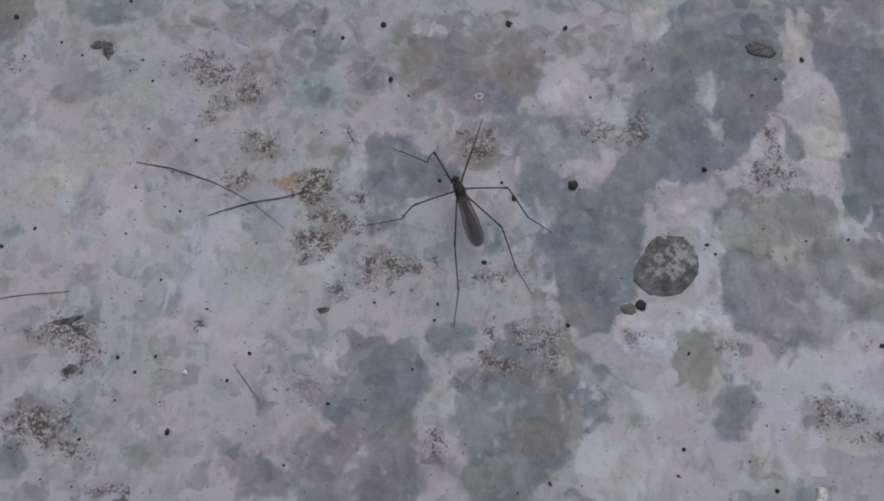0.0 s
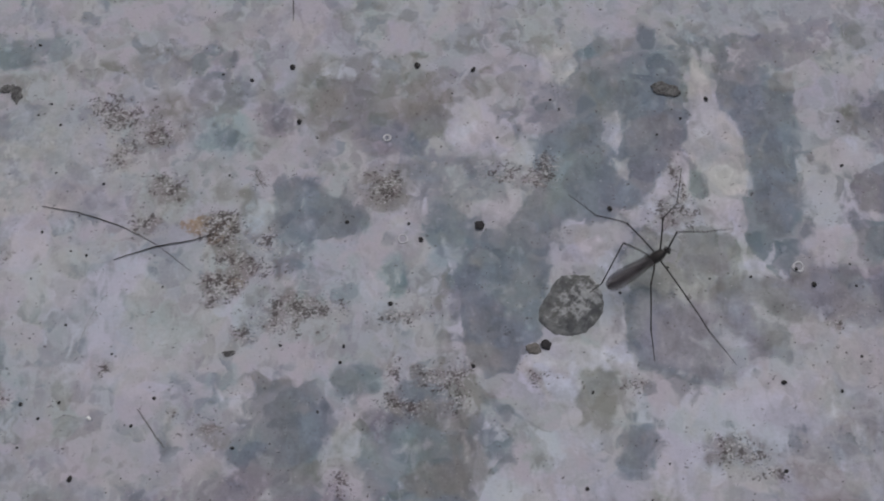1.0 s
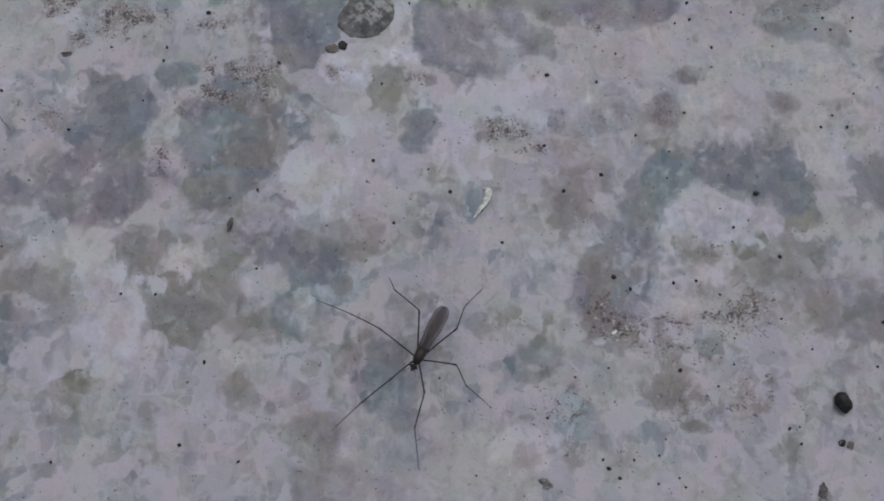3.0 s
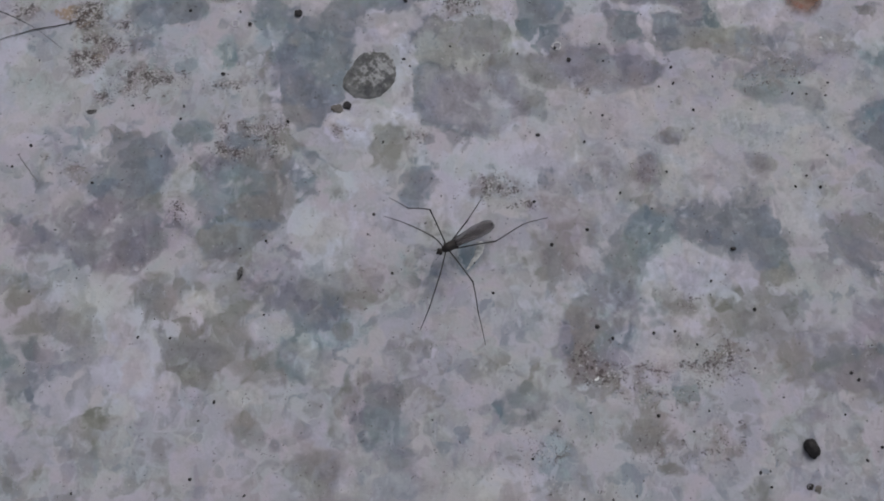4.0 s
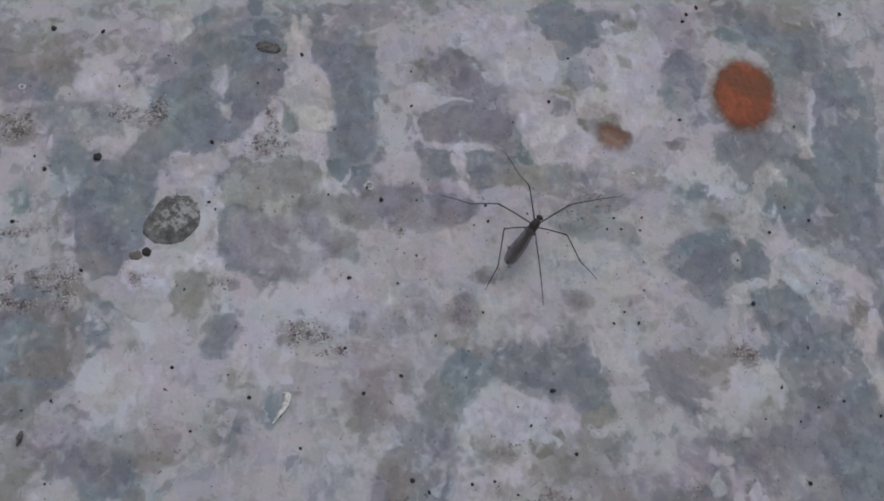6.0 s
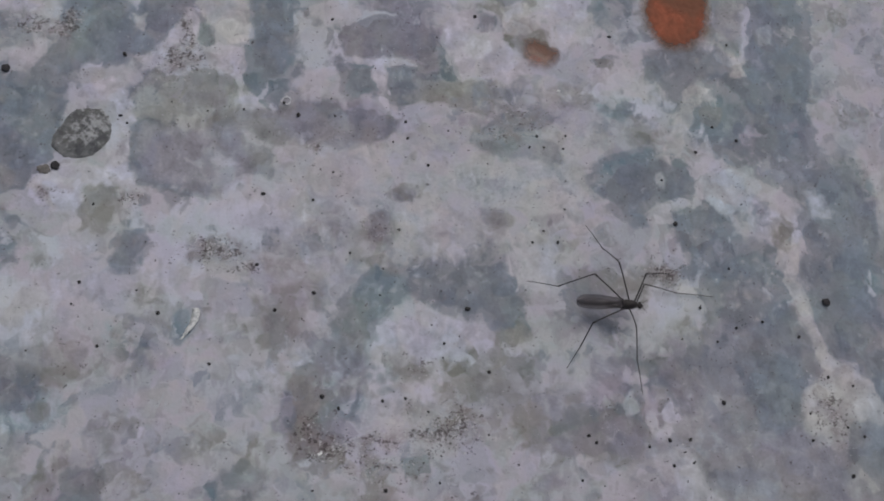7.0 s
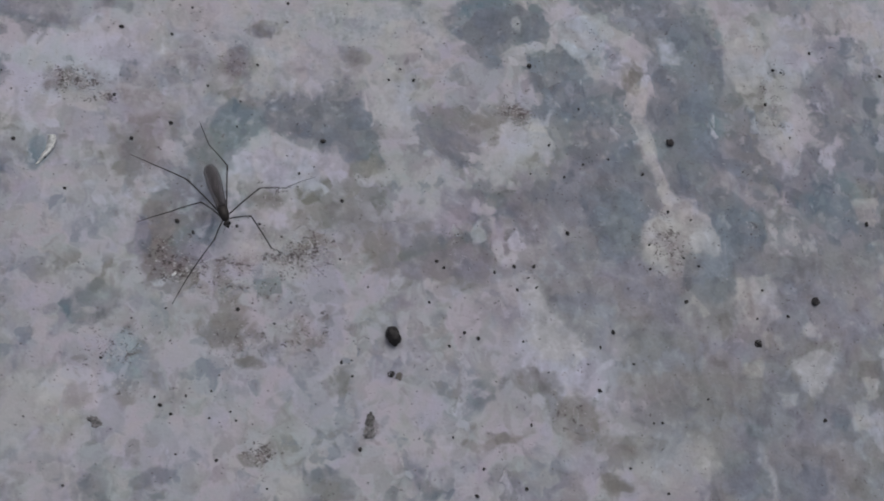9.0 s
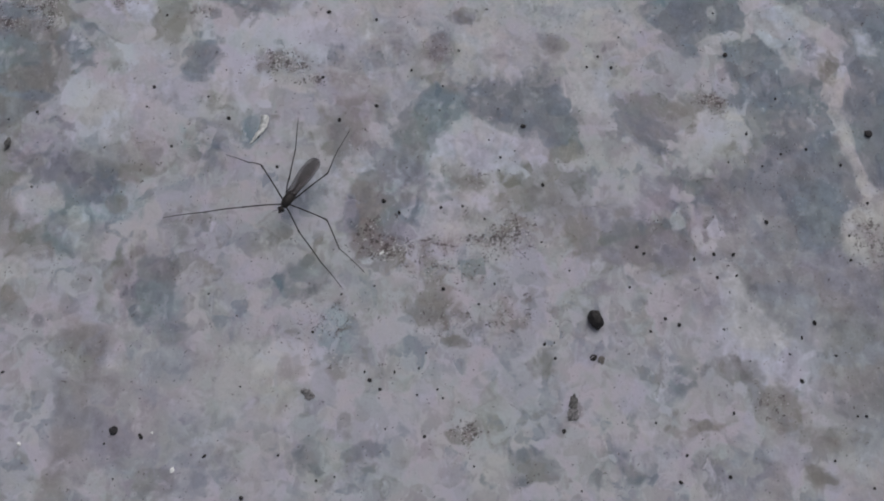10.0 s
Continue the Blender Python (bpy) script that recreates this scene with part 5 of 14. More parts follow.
stain("g", 217.4, -69.6, 15.7, 9.8, -3, 0.45)
stain("g", 240.2, -77.2, 10.7, 7.4, -3, 0.4)
stain("g", 70.3, 56.3, 4.5, 5.4, -2, 0.5)
stain("g", 103.2, 63.2, 4.6, 3.7, -2, 0.5)
stain("g", 121.1, 49.0, 4.6, 2.2, -2, 0.9)
stain("g", 90.8, 37.8, 1.7, 1.3)
stain("g", 106.7, 41.6, 2.2, 1.6)
stain("g", 67.8, 41.1, 6.0, 6.4, -2, 0.7)
stain("g", 75.2, 35.2, 4.9, 2.5, -2, 0.9)
stain("g", 95.2, 19.1, 2.4, 4.2, -2, 0.8)
stain("g", 110.6, 26.0, 2.8, 1.2)
stain("g", 70.7, 49.1, 7.7, 9.2, -1, 0.4)
stain("g", 195.7, 14.3, 2.3, 4.6, -3, 0.9)
stain("g", 194.2, 25.9, 2.1, 2.9, -3, 0.6)
stain("g", 220.1, -22.2, 1.8, 1.8)
stain("g", 230.7, 11.3, 4.3, 4.4, -3, 0.4)
stain("g", 167.4, -54.5, 4.4, 1.3, -53, 0.9)
stain("g", 173.4, -63.3, 3.5, 4.3, -3, 0.7)
stain("g", 193.9, -43.4, 2.6, 2.5, -3, 0.7)
stain("g", 196.3, -51.1, 6.5, 5.0, -3, 0.6)
stain("g", 211.1, -43.6, 1.2, 2.2)
stain("g", 243.6, -57.3, 5.2, 2.8, -3, 0.9)
stain("g", 200.2, -61.2, 10.3, 7.4, -3, 0.45)
stain("g", 233.1, -79.1, 3.7, 4.4, -3, 0.5)
stain("g", 186.4, -70.0, 7.2, 1.5, -3, 0.8)
stain("g", 180.6, -77.9, 3.1, 2.3, -3, 0.6)
stain("g", 158.4, -67.7, 3.6, 0.9, -3, 0.8)
stain("g", 150.3, 91.3, 4.1, 2.9, -2, 0.8)
stain("g", 149.1, 80.9, 1.9, 2.1, -2, 0.8)
stain("g", 140.5, 74.7, 3.5, 3.9, -2, 0.6)
stain("g", 141.5, 64.0, 5.6, 3.5, -32, 0.8)
stain("g", 179.6, 90.5, 7.4, 4.7, -2, 0.6)
stain("g", 189.7, 88.8, 6.0, 6.7, -2, 0.5)
stain("g", 153.5, 49.1, 2.7, 2.9, -2, 0.7)
stain("g", 118.2, 49.0, 6.4, 2.0, -2, 0.8)
stain("g", 128.8, 48.1, 2.7, 2.1, -2, 0.6)
stain("g", 195.8, 16.0, 4.1, 5.4, -2, 0.5)
stain("g", 151.4, 4.4, 5.1, 3.8, -2, 0.4)
stain("g", 165.8, 5.2, 3.9, 3.0, -2, 0.6)
stain("g", 125.2, -15.3, 7.1, 5.4, -2, 0.6)
stain("g", 109.7, -12.3, 4.6, 2.6, -2, 0.8)
stain("g", 132.1, -8.5, 3.0, 2.2, -2, 0.7)
stain("g", 136.8, -0.1, 2.5, 2.5, -2, 0.5)
stain("g", 144.9, 13.6, 5.2, 3.7, -2, 0.4)
stain("g", 6.4, 65.0, 4.9, 4.1)
stain("g", 6.2, 85.8, 12.4, 6.3, -1, 0.45)
stain("g", 50.6, 85.5, 6.3, 5.7, -1, 0.6)
stain("g", 22.1, 86.9, 8.0, 5.1, -1, 0.35)
stain("g", 68.2, 89.2, 4.7, 3.9, -1, 0.4)
stain("k", -44.9, 80.0, 6.6, 4.2)
stain("k", -36.9, 76.4, 4.4, 3.0)
stain("k", -44.3, 70.5, 2.7, 1.8)
stain("k", -34.7, 64.7, 4.3, 3.5)
stain("k", -39.2, 57.9, 2.7, 2.8)
stain("k", -24.1, 56.8, 4.3, 3.9, 0, 1.5)
stain("k", -20.7, 50.1, 6.4, 2.8)
stain("k", -24.2, 44.6, 4.2, 3.3, 0, 1.4)
stain("k", -15.5, 54.0, 2.7, 2.2)
stain("k", -8.9, 41.4, 6.3, 4.3)
stain("k", -13.0, 38.1, 4.2, 3.2)
stain("k", -19.2, 36.0, 2.6, 2.1)
stain("k", 10.0, 39.3, 5.2, 2.1)
stain("k", 8.4, 29.7, 2.1, 2.1)
stain("k", 18.1, 27.7, 5.1, 2.6)
stain("k", 11.9, 23.5, 4.1, 2.1)
stain("k", 20.1, 23.6, 3.1, 2.6)
stain("k", -68.6, 29.5, 5.2, 2.6, 0, 1.3)
stain("k", -65.1, 25.4, 3.6, 2.6)
stain("k", -71.8, 11.2, 6.0, 3.5)
stain("k", -65.3, 7.3, 4.0, 2.5)
stain("k", -64.5, 52.2, 1.6, 1.3)
stain("k", -44.8, 29.6, 1.5, 1.6)
stain("k", -24.8, 18.3, 4.1, 3.0, 0, 0.7)
stain("k", -0.4, 9.4, 2.0, 3.0)
stain("k", 37.5, 67.8, 4.4, 2.9)
stain("k", 61.9, 59.3, 3.8, 4.6)
stain("k", 41.2, 54.7, 3.2, 2.2, 0, 0.6)
stain("k", 68.2, 13.6, 5.0, 3.0, 0, 0.8)
stain("k", 51.9, 25.7, 2.6, 2.6, 0, 0.7)
stain("k", 33.6, 27.7, 2.1, 2.1)
stain("k", -67.8, 22.3, 2.6, 1.5)
stain("k", -55.7, -0.4, 4.0, 1.2)
stain("k", -76.0, 13.2, 2.0, 1.5)
stain("k", 67.4, 14.3, 3.2, 2.7)
stain("k", 73.8, 13.6, 3.2, 1.6)
stain("k", -0.2, 9.5, 2.0, 1.6)
stain("k", 8.7, 24.3, 6.3, 1.6)
stain("k", 50.9, 25.6, 2.1, 1.3)
stain("k", 119.4, -25.4, 5.2, 4.0)
stain("k", 29.9, 67.1, 4.4, 2.4)
stain("k", 69.5, 14.7, 6.1, 3.1)
stain("k", 76.8, 10.7, 4.9, 1.5)
stain("k", 137.8, 43.6, 6.7, 4.3, -2, 0.5)
stain("k", 166.0, 6.5, 3.9, 3.2, -2, 0.5)
stain("k", 68.7, 14.1, 4.9, 2.7)
stain("k", 77.3, 10.1, 3.7, 2.0)
stain("k", 93.9, -28.3, 7.2, 2.5)
stain("k", 115.7, -27.3, 6.1, 3.1)
stain("k", 89.2, -24.6, 3.0, 3.1)
stain("k", 79.7, -43.8, 6.9, 4.7, -1, 0.7)
stain("k", 117.3, -43.2, 7.2, 4.8, -1, 0.5)
stain("k", 108.1, -67.4, 2.9, 2.2)
stain("k", 166.6, 7.5, 4.0, 2.8)
stain("k", 199.4, -26.6, 5.3, 7.9, -1, 0.8)
stain("k", 91.0, -29.3, 4.5, 2.4, -3, 0.8)
stain("k", 103.5, -29.8, 4.6, 2.4, -3, 0.7)
stain("k", 117.5, -27.9, 4.7, 3.1, -3, 0.9)
stain("k", 170.9, -63.1, 3.1, 3.6, -3, 0.6)
stain("k", 130.3, -63.0, 1.7, 2.9, -3, 0.7)
stain("k", 107.5, -67.2, 2.2, 1.3, -3, 0.9)
stain("k", 230.0, 6.9, 2.9, 8.7, -3, 0.6)
stain("k", 197.8, -26.8, 3.3, 5.3, -3, 0.8)
stain("k", 168.0, 6.1, 3.9, 3.4, -3, 0.8)
stain("k", 116.6, -25.4, 3.7, 2.9, -1, 0.9)
stain("k", 112.7, -12.1, 2.5, 2.4, -1, 0.6)
stain("k", 167.2, 5.6, 3.3, 2.0, -1, 0.7)
stain("k", 134.2, 40.2, 8.1, 2.9, -1, 0.5)
stain("k", 7.1, 64.6, 3.9, 3.2)
stain("k", -18.5, 49.0, 5.3, 3.3)
stain("k", -5.7, 41.4, 5.2, 3.2, 0, 0.9)
stain("k", -15.1, 40.3, 4.2, 3.2, 0, 0.8)
stain("k", 17.1, 28.7, 6.2, 2.3, 0, 0.8)
stain("k", -85.1, 82.9, 3.3, 1.5)
stain("k", 62.4, 66.1, 1.6, 4.6)
stain("k", 36.4, 67.2, 3.8, 2.3)
stain("k", -65.1, 25.4, 4.1, 2.1)
stain("k", -72.8, 11.2, 6.0, 4.0, 0, 1.3)
stain("k", -57.7, 0.5, 5.9, 1.4)
stain("k", -30.0, 21.4, 3.1, 1.5, 0, 0.6)
stain("k", 51.9, 25.7, 2.6, 2.1, 0, 0.8)
stain("k", 67.2, 13.6, 6.0, 3.0, 0, 0.7)
stain("k", -17.7, 67.1, 1.5, 2.9, 30, 0.7)
stain("k", 114.5, -26.8, 8.4, 4.9, -2, 0.6)
stain("k", 103.6, -32.8, 8.3, 3.6, -2, 0.6)
stain("k", 93.1, -26.5, 4.7, 3.7, -2, 0.6)
stain("k", 103.7, -29.1, 9.5, 3.7, -2, 0.7)
stain("k", 117.0, -25.7, 4.8, 5.0, -2, 0.8)
stain("k", 97.8, -27.8, 3.5, 2.4, -2, 0.8)
stain("k", 107.1, -35.2, 9.5, 3.6, -2, 0.5)
stain("k", 103.2, -44.7, 7.0, 4.7, -2, 0.45)
stain("k", 79.1, -50.9, 4.5, 3.4, -2, 0.4)
stain("k", 108.3, -67.7, 2.9, 2.2, -2, 0.7)
stain("k", 98.4, -31.2, 5.7, 3.6, -3, 0.5)
stain("k", 115.7, -28.2, 7.0, 4.9, -3, 0.6)
stain("k", -48.0, 80.9, 3.9, 3.0)
stain("k", -42.0, 73.7, 3.3, 2.4)
stain("k", 6.4, 64.0, 3.3, 2.9, -1, 0.7)
stain("k", 90.8, 37.8, 1.5, 1.2)
stain("k", 63.2, 63.8, 1.2, 5.4, -1, 1.1)
stain("k", 63.2, 59.6, 2.2, 2.1, -1, 1.2)
stain("k", 220.1, -22.2, 1.8, 1.8, -3, 0.7)
stain("k", 230.9, 12.7, 4.3, 7.4, -3, 0.5)
stain("k", 232.0, 1.2, 3.6, 3.6, -3, 0.6)
stain("k", 173.4, -63.3, 3.1, 4.3, -3, 0.5)
stain("k", 104.4, 18.7, 2.8, 3.9, -2, 0.5)
stain("k", 165.8, 5.2, 3.6, 2.8, -2, 0.5)
stain("k", 6.4, 64.4, 4.4, 3.6, -1, 1.2)
stain("l", 51.2, 76.6, 2.8, 4.8, 0, 1.05)
stain("l", -50.9, 42.3, 12.6, 7.6, 0, 0.7)
stain("l", -41.9, 31.7, 12.4, 7.4, 0, 0.7)
stain("l", -67.3, 48.9, 10.6, 8.9, 0, 0.7)
stain("l", 25.9, 77.8, 4.4, 6.0, 0, 0.7)
stain("l", 33.3, 70.7, 3.3, 5.9, 0, 0.7)
stain("l", 47.7, 57.0, 6.4, 6.8, 0, 0.7)
stain("l", 67.3, 72.0, 4.4, 7.1, 0, 0.7)
stain("l", 72.0, 75.5, 4.4, 9.5, 0, 0.7)
stain("l", 41.9, 29.8, 6.2, 4.2, 0, 0.7)
stain("l", 73.3, 23.7, 12.3, 6.2, 0, 0.7)
stain("l", 63.7, 8.6, 10.0, 5.9, 0, 0.7)
stain("l", -18.3, -10.2, 8.8, 5.9, -2, 0.7)
stain("l", -4.2, -20.4, 3.9, 5.8, -2, 0.7)
stain("l", 21.2, 24.0, 5.2, 6.5, -2, 0.35)
stain("l", 58.1, 19.9, 8.5, 6.5, -2, 0.7)
stain("l", 73.1, 20.7, 8.6, 6.6, -2, 0.7)
stain("l", 72.8, 33.0, 8.7, 4.5, -2, 0.7)
stain("l", 92.3, 56.0, 3.4, 7.3, -2, 0.7)
stain("l", 129.5, 60.4, 5.8, 7.4, -2, 0.7)
stain("l", 99.7, 62.0, 2.3, 3.7, -2, 0.7)
stain("l", 107.1, -5.8, 6.3, 5.2, -2, 0.7)
stain("l", 109.3, -14.1, 8.4, 5.1, -2, 0.7)
stain("l", 70.0, -12.9, 12.3, 8.1, -2, 0.42)
stain("l", -6.0, -24.4, 8.5, 9.7, -1, 0.7)
stain("l", -15.2, -31.5, 7.2, 7.2, -1, 0.7)
stain("l", 99.4, 70.4, 4.1, 6.0, -2, 0.7)
stain("l", 124.2, 88.9, 8.5, 8.0, -2, 0.7)
stain("l", 126.1, 62.7, 4.1, 7.5, -2, 0.98)
stain("l", 152.1, 82.5, 8.6, 9.6, -2, 0.7)
stain("l", 193.9, 63.4, 5.8, 7.8, -2, 0.7)
stain("l", 185.2, 24.5, 6.8, 5.5, -2, 0.7)
stain("l", 195.6, 28.3, 5.5, 5.6, -2, 0.7)
stain("l", 112.6, -5.3, 8.6, 6.0, -2, 0.7)
stain("l", 136.8, 11.3, 6.4, 6.4, -2, 0.7)
stain("l", 167.3, 48.9, 5.6, 5.9, -2, 0.7)
stain("l", 142.5, 73.1, 7.0, 6.2, -2, 0.7)
stain("l", 191.0, 21.5, 8.3, 7.3, -3, 0.7)
stain("l", 184.7, 27.3, 5.5, 5.8, -3, 0.7)
stain("l", 201.9, -14.9, 3.4, 8.1, 17, 0.7)
stain("l", 197.8, -26.8, 6.6, 7.9, -3, 0.7)
stain("l", 230.8, 2.6, 5.7, 8.7, -3, 0.7)
stain("l", 223.7, 23.0, 5.8, 7.5, -3, 0.7)
stain("l", 233.2, 18.6, 7.3, 12.0, -3, 0.7)
stain("l", 169.0, -42.3, 12.5, 6.2, -3, 0.7)
stain("l", 180.8, -51.6, 7.6, 7.4, -3, 0.7)
stain("l", 115.8, -3.8, 7.2, 5.2, -3, 0.7)
stain("l", 143.0, -64.9, 11.8, 6.9, -3, 0.35)
stain("l", 97.6, -63.2, 11.0, 6.7, -3, 0.35)
stain("l", 233.6, -51.7, 8.2, 5.2, -3, 0.35)
stain("l", 32.0, 3.2, 9.3, 7.7, -1, 0.7)
stain("l", 29.0, -24.2, 3.4, 2.4, -1, 0.7)
stain("l", 70.6, -51.8, 9.1, 5.7, -1, 0.7)
stain("l", -14.6, 61.3, 2.7, 2.3)
stain("l", -17.7, 57.9, 3.2, 2.3, 0, 0.5)
stain("l", -4.0, 88.6, 3.9, 3.1, 0, 0.7)
stain("l", -79.0, 68.1, 6.5, 5.8, 0, 0.6)
stain("l", -58.3, 54.4, 9.6, 6.7, 0, 0.5)
stain("l", -36.4, 46.7, 6.3, 3.3, 0, 0.6)
stain("l", 13.5, 60.3, 3.2, 2.8)
stain("l", 28.6, 61.4, 3.8, 2.9)
stain("l", 32.3, 71.9, 2.7, 2.9)
stain("l", 24.8, 78.4, 5.0, 4.8)
stain("l", 40.8, 88.7, 4.5, 4.9, 0, 0.8)
stain("l", 51.2, 77.2, 2.8, 4.8, 0, 1.5)
stain("l", 72.1, 88.8, 2.8, 4.9, 0, 0.8)
stain("l", 73.0, 74.3, 3.3, 4.2)
stain("l", 61.5, 68.4, 2.7, 4.7, 0, 0.8)
stain("l", 74.4, 66.1, 3.3, 7.0)
stain("l", 45.5, 54.7, 5.3, 3.9)
stain("l", 18.3, 36.1, 2.6, 4.3, 0, 0.8)
stain("l", 48.7, 38.3, 3.1, 6.4)
stain("l", 41.0, 31.9, 5.2, 3.2)
stain("l", 52.1, 27.8, 3.1, 1.6, 0, 0.7)
stain("l", 26.6, 7.5, 3.0, 3.9, 0, 0.6)
stain("l", 40.2, 17.5, 6.1, 6.1, 0, 0.5)
stain("l", 65.1, 23.7, 8.2, 4.1, 0, 0.8)
stain("l", -70.9, 22.3, 4.1, 5.1, 0, 0.6)
stain("l", -13.5, 16.4, 2.0, 1.5, 0, 0.7)
stain("l", -37.5, 27.5, 6.2, 4.2, 0, 0.7)
stain("l", -23.5, 40.3, 4.2, 4.3, 0, 0.7)
stain("l", 183.2, 25.8, 5.5, 4.4)
stain("l", 191.6, 27.3, 4.2, 4.4)
stain("l", 167.9, 21.5, 5.3, 2.1, -3, 0.8)
stain("l", 199.1, 7.2, 3.4, 7.1, -3, 0.7)
stain("l", 203.3, -15.0, 3.4, 4.1)
stain("l", 200.8, -24.3, 6.7, 6.6)
stain("l", 223.7, 23.0, 4.3, 7.5)
stain("l", 232.2, 2.6, 5.7, 7.2, -3, 0.7)
stain("l", 238.5, 24.5, 5.9, 7.6, -3, 0.6)
stain("l", 258.0, 24.6, 6.1, 4.6, -3, 0.6)
stain("l", 230.8, -25.2, 5.6, 4.1, -3, 0.6)
stain("l", 250.4, -18.9, 2.2, 4.2, -3, 0.7)
stain("l", 164.7, -2.0, 6.5, 6.8, -3, 0.7)
stain("l", 172.8, 0.6, 2.6, 5.5, 17, 0.8)
stain("l", 186.1, 1.1, 5.4, 1.7, -13, 0.7)
stain("l", 196.6, -2.5, 2.0, 5.5, 27, 0.8)
stain("l", 164.1, -25.7, 3.8, 5.1, 37, 0.8)
stain("l", 157.9, -7.2, 2.6, 2.0)
stain("l", 168.6, -47.3, 7.5, 8.6, 37)
stain("l", 180.6, -54.0, 7.6, 4.9, -3, 0.8)
stain("l", 208.2, -40.2, 4.0, 7.8, 17, 0.6)
stain("l", 215.2, -37.9, 5.4, 5.2, -3, 0.6)
stain("l", 215.5, -54.6, 2.6, 3.2)
stain("l", 221.4, -51.1, 3.4, 1.5, -3, 0.8)
stain("l", 241.7, -68.6, 3.4, 5.0)
stain("l", 227.2, -57.7, 2.7, 3.8, -3, 0.6)
stain("l", 251.0, -55.2, 5.6, 5.2, -3, 0.7)
stain("l", 211.5, -74.0, 3.9, 1.8, -3, 0.8)
stain("l", 214.7, -79.1, 1.5, 3.6, -3, 0.7)
stain("l", 114.6, -51.7, 6.9, 4.7, -3, 0.4)
stain("l", 125.4, 79.1, 7.1, 6.3, -1, 0.9)
stain("l", 124.1, 63.7, 2.8, 7.6, -1, 1.2)
stain("l", 133.2, 57.7, 5.5, 6.0)
stain("l", 149.7, 68.2, 7.1, 9.3, -1, 0.9)
stain("l", 107.7, 54.8, 1.4, 5.9, -1, 1.2)
stain("l", 111.3, 57.8, 4.8, 0.9)
stain("l", 166.8, 48.6, 7.0, 4.4, -21, 0.7)
stain("l", 183.0, 28.4, 4.1, 5.7, -1, 0.8)
stain("l", 160.6, 54.6, 4.2, 4.5, -1, 0.7)
stain("l", 119.6, -4.9, 6.3, 3.8, -1, 0.8)
stain("l", 105.1, -15.5, 3.7, 7.2, -1, 0.7)
stain("l", 134.8, 7.6, 3.9, 5.2, -1, 0.7)
stain("l", 166.2, -0.8, 7.8, 5.2, -1, 0.7)
stain("l", 166.2, -25.7, 3.8, 6.0, -1, 0.6)
stain("l", -10.8, -29.1, 6.1, 8.1, -1, 0.7)
stain("l", 5.9, -12.0, 4.2, 2.1, -1, 0.6)
stain("l", 13.8, -32.9, 4.1, 3.0, -1, 0.6)
stain("l", 18.6, -17.6, 4.2, 3.2, -1, 0.5)
stain("l", -18.0, -10.3, 4.1, 3.2, -1, 0.7)
stain("l", 81.4, 36.2, 3.4, 3.6, -1, 0.7)
stain("l", 118.0, 12.0, 4.5, 2.3, -1, 0.6)
stain("l", 91.5, 33.7, 6.8, 4.8, -1, 0.6)
stain("l", 74.0, 22.1, 7.8, 4.7, -1, 0.7)
stain("l", 138.2, 11.6, 3.4, 7.0, -1, 0.5)
stain("l", 82.8, 48.9, 3.3, 4.6, -1, 0.6)
stain("l", 92.4, 65.3, 4.5, 9.7, -1, 0.48)
stain("l", 108.2, 55.6, 1.7, 4.8, -1, 0.6)
stain("l", 103.6, 72.5, 4.6, 5.0, -1, 0.6)
stain("l", 69.5, 76.6, 5.7, 5.0, -1, 0.42)
stain("l", 6.8, 45.2, 5.1, 5.7, -1, 0.6)
stain("l", 196.9, 12.2, 4.0, 6.9, -3, 0.6)
stain("l", 198.4, 2.7, 3.3, 8.1, -3, 0.6)
stain("l", 200.3, -23.4, 5.2, 7.6, -3, 0.6)
stain("l", 222.4, 18.8, 4.2, 8.6, -3, 0.48)
stain("l", 228.3, 11.7, 5.6, 8.5, -3, 0.48)
stain("l", 121.1, -8.2, 14.2, 3.7, -3, 0.6)
stain("l", 84.9, 28.2, 16.5, 7.9, -3, 0.36)
stain("l", 114.8, 24.0, 12.2, 8.0, -3, 0.24)
stain("l", 183.7, 24.8, 5.3, 5.6, -3, 0.6)
stain("l", 23.7, 77.8, 4.4, 4.8, 0, 0.7)
stain("l", 61.2, 63.8, 4.3, 3.5)
stain("l", 72.8, 72.0, 3.8, 7.1)
stain("l", 72.6, 81.5, 2.2, 6.0)
stain("l", -18.8, 23.5, 3.6, 3.6, 0, 0.7)
stain("l", 0.6, 17.4, 2.0, 8.1, 0, 0.6)
stain("l", 74.1, 31.5, 5.2, 1.6)
stain("l", 4.7, -12.8, 4.8, 3.7, -1, 0.7)
stain("l", -12.1, -11.4, 5.9, 12.3, -1, 0.5)
stain("l", 104.3, -17.2, 9.9, 6.2, -1, 0.5)
stain("l", 112.4, -7.1, 7.5, 6.4, -1, 0.6)
stain("l", 186.5, 26.2, 4.7, 4.2, -3, 0.8)
stain("l", 44.4, -39.8, 4.5, 3.5, -1, 0.5)
stain("l", 70.6, -58.6, 6.7, 6.8, -1, 0.4)
stain("l", 127.5, 62.7, 5.5, 7.5, -2, 0.8)
stain("l", 188.4, 65.0, 3.6, 9.4, -2, 0.6)
stain("l", 75.5, 55.1, 1.0, 7.2)
stain("l", 108.0, 54.0, 1.1, 5.1, -2, 1.2)
stain("l", 113.0, 57.8, 4.4, 0.6, -2, 1.2)
stain("l", 106.2, 58.3, 3.4, 0.7)
stain("l", 128.5, 61.7, 4.6, 5.6, -2, 0.8)
stain("l", 78.7, 47.3, 2.0, 2.9, -2, 0.8)
stain("l", 78.1, 38.8, 5.0, 0.8, -40, 0.9)
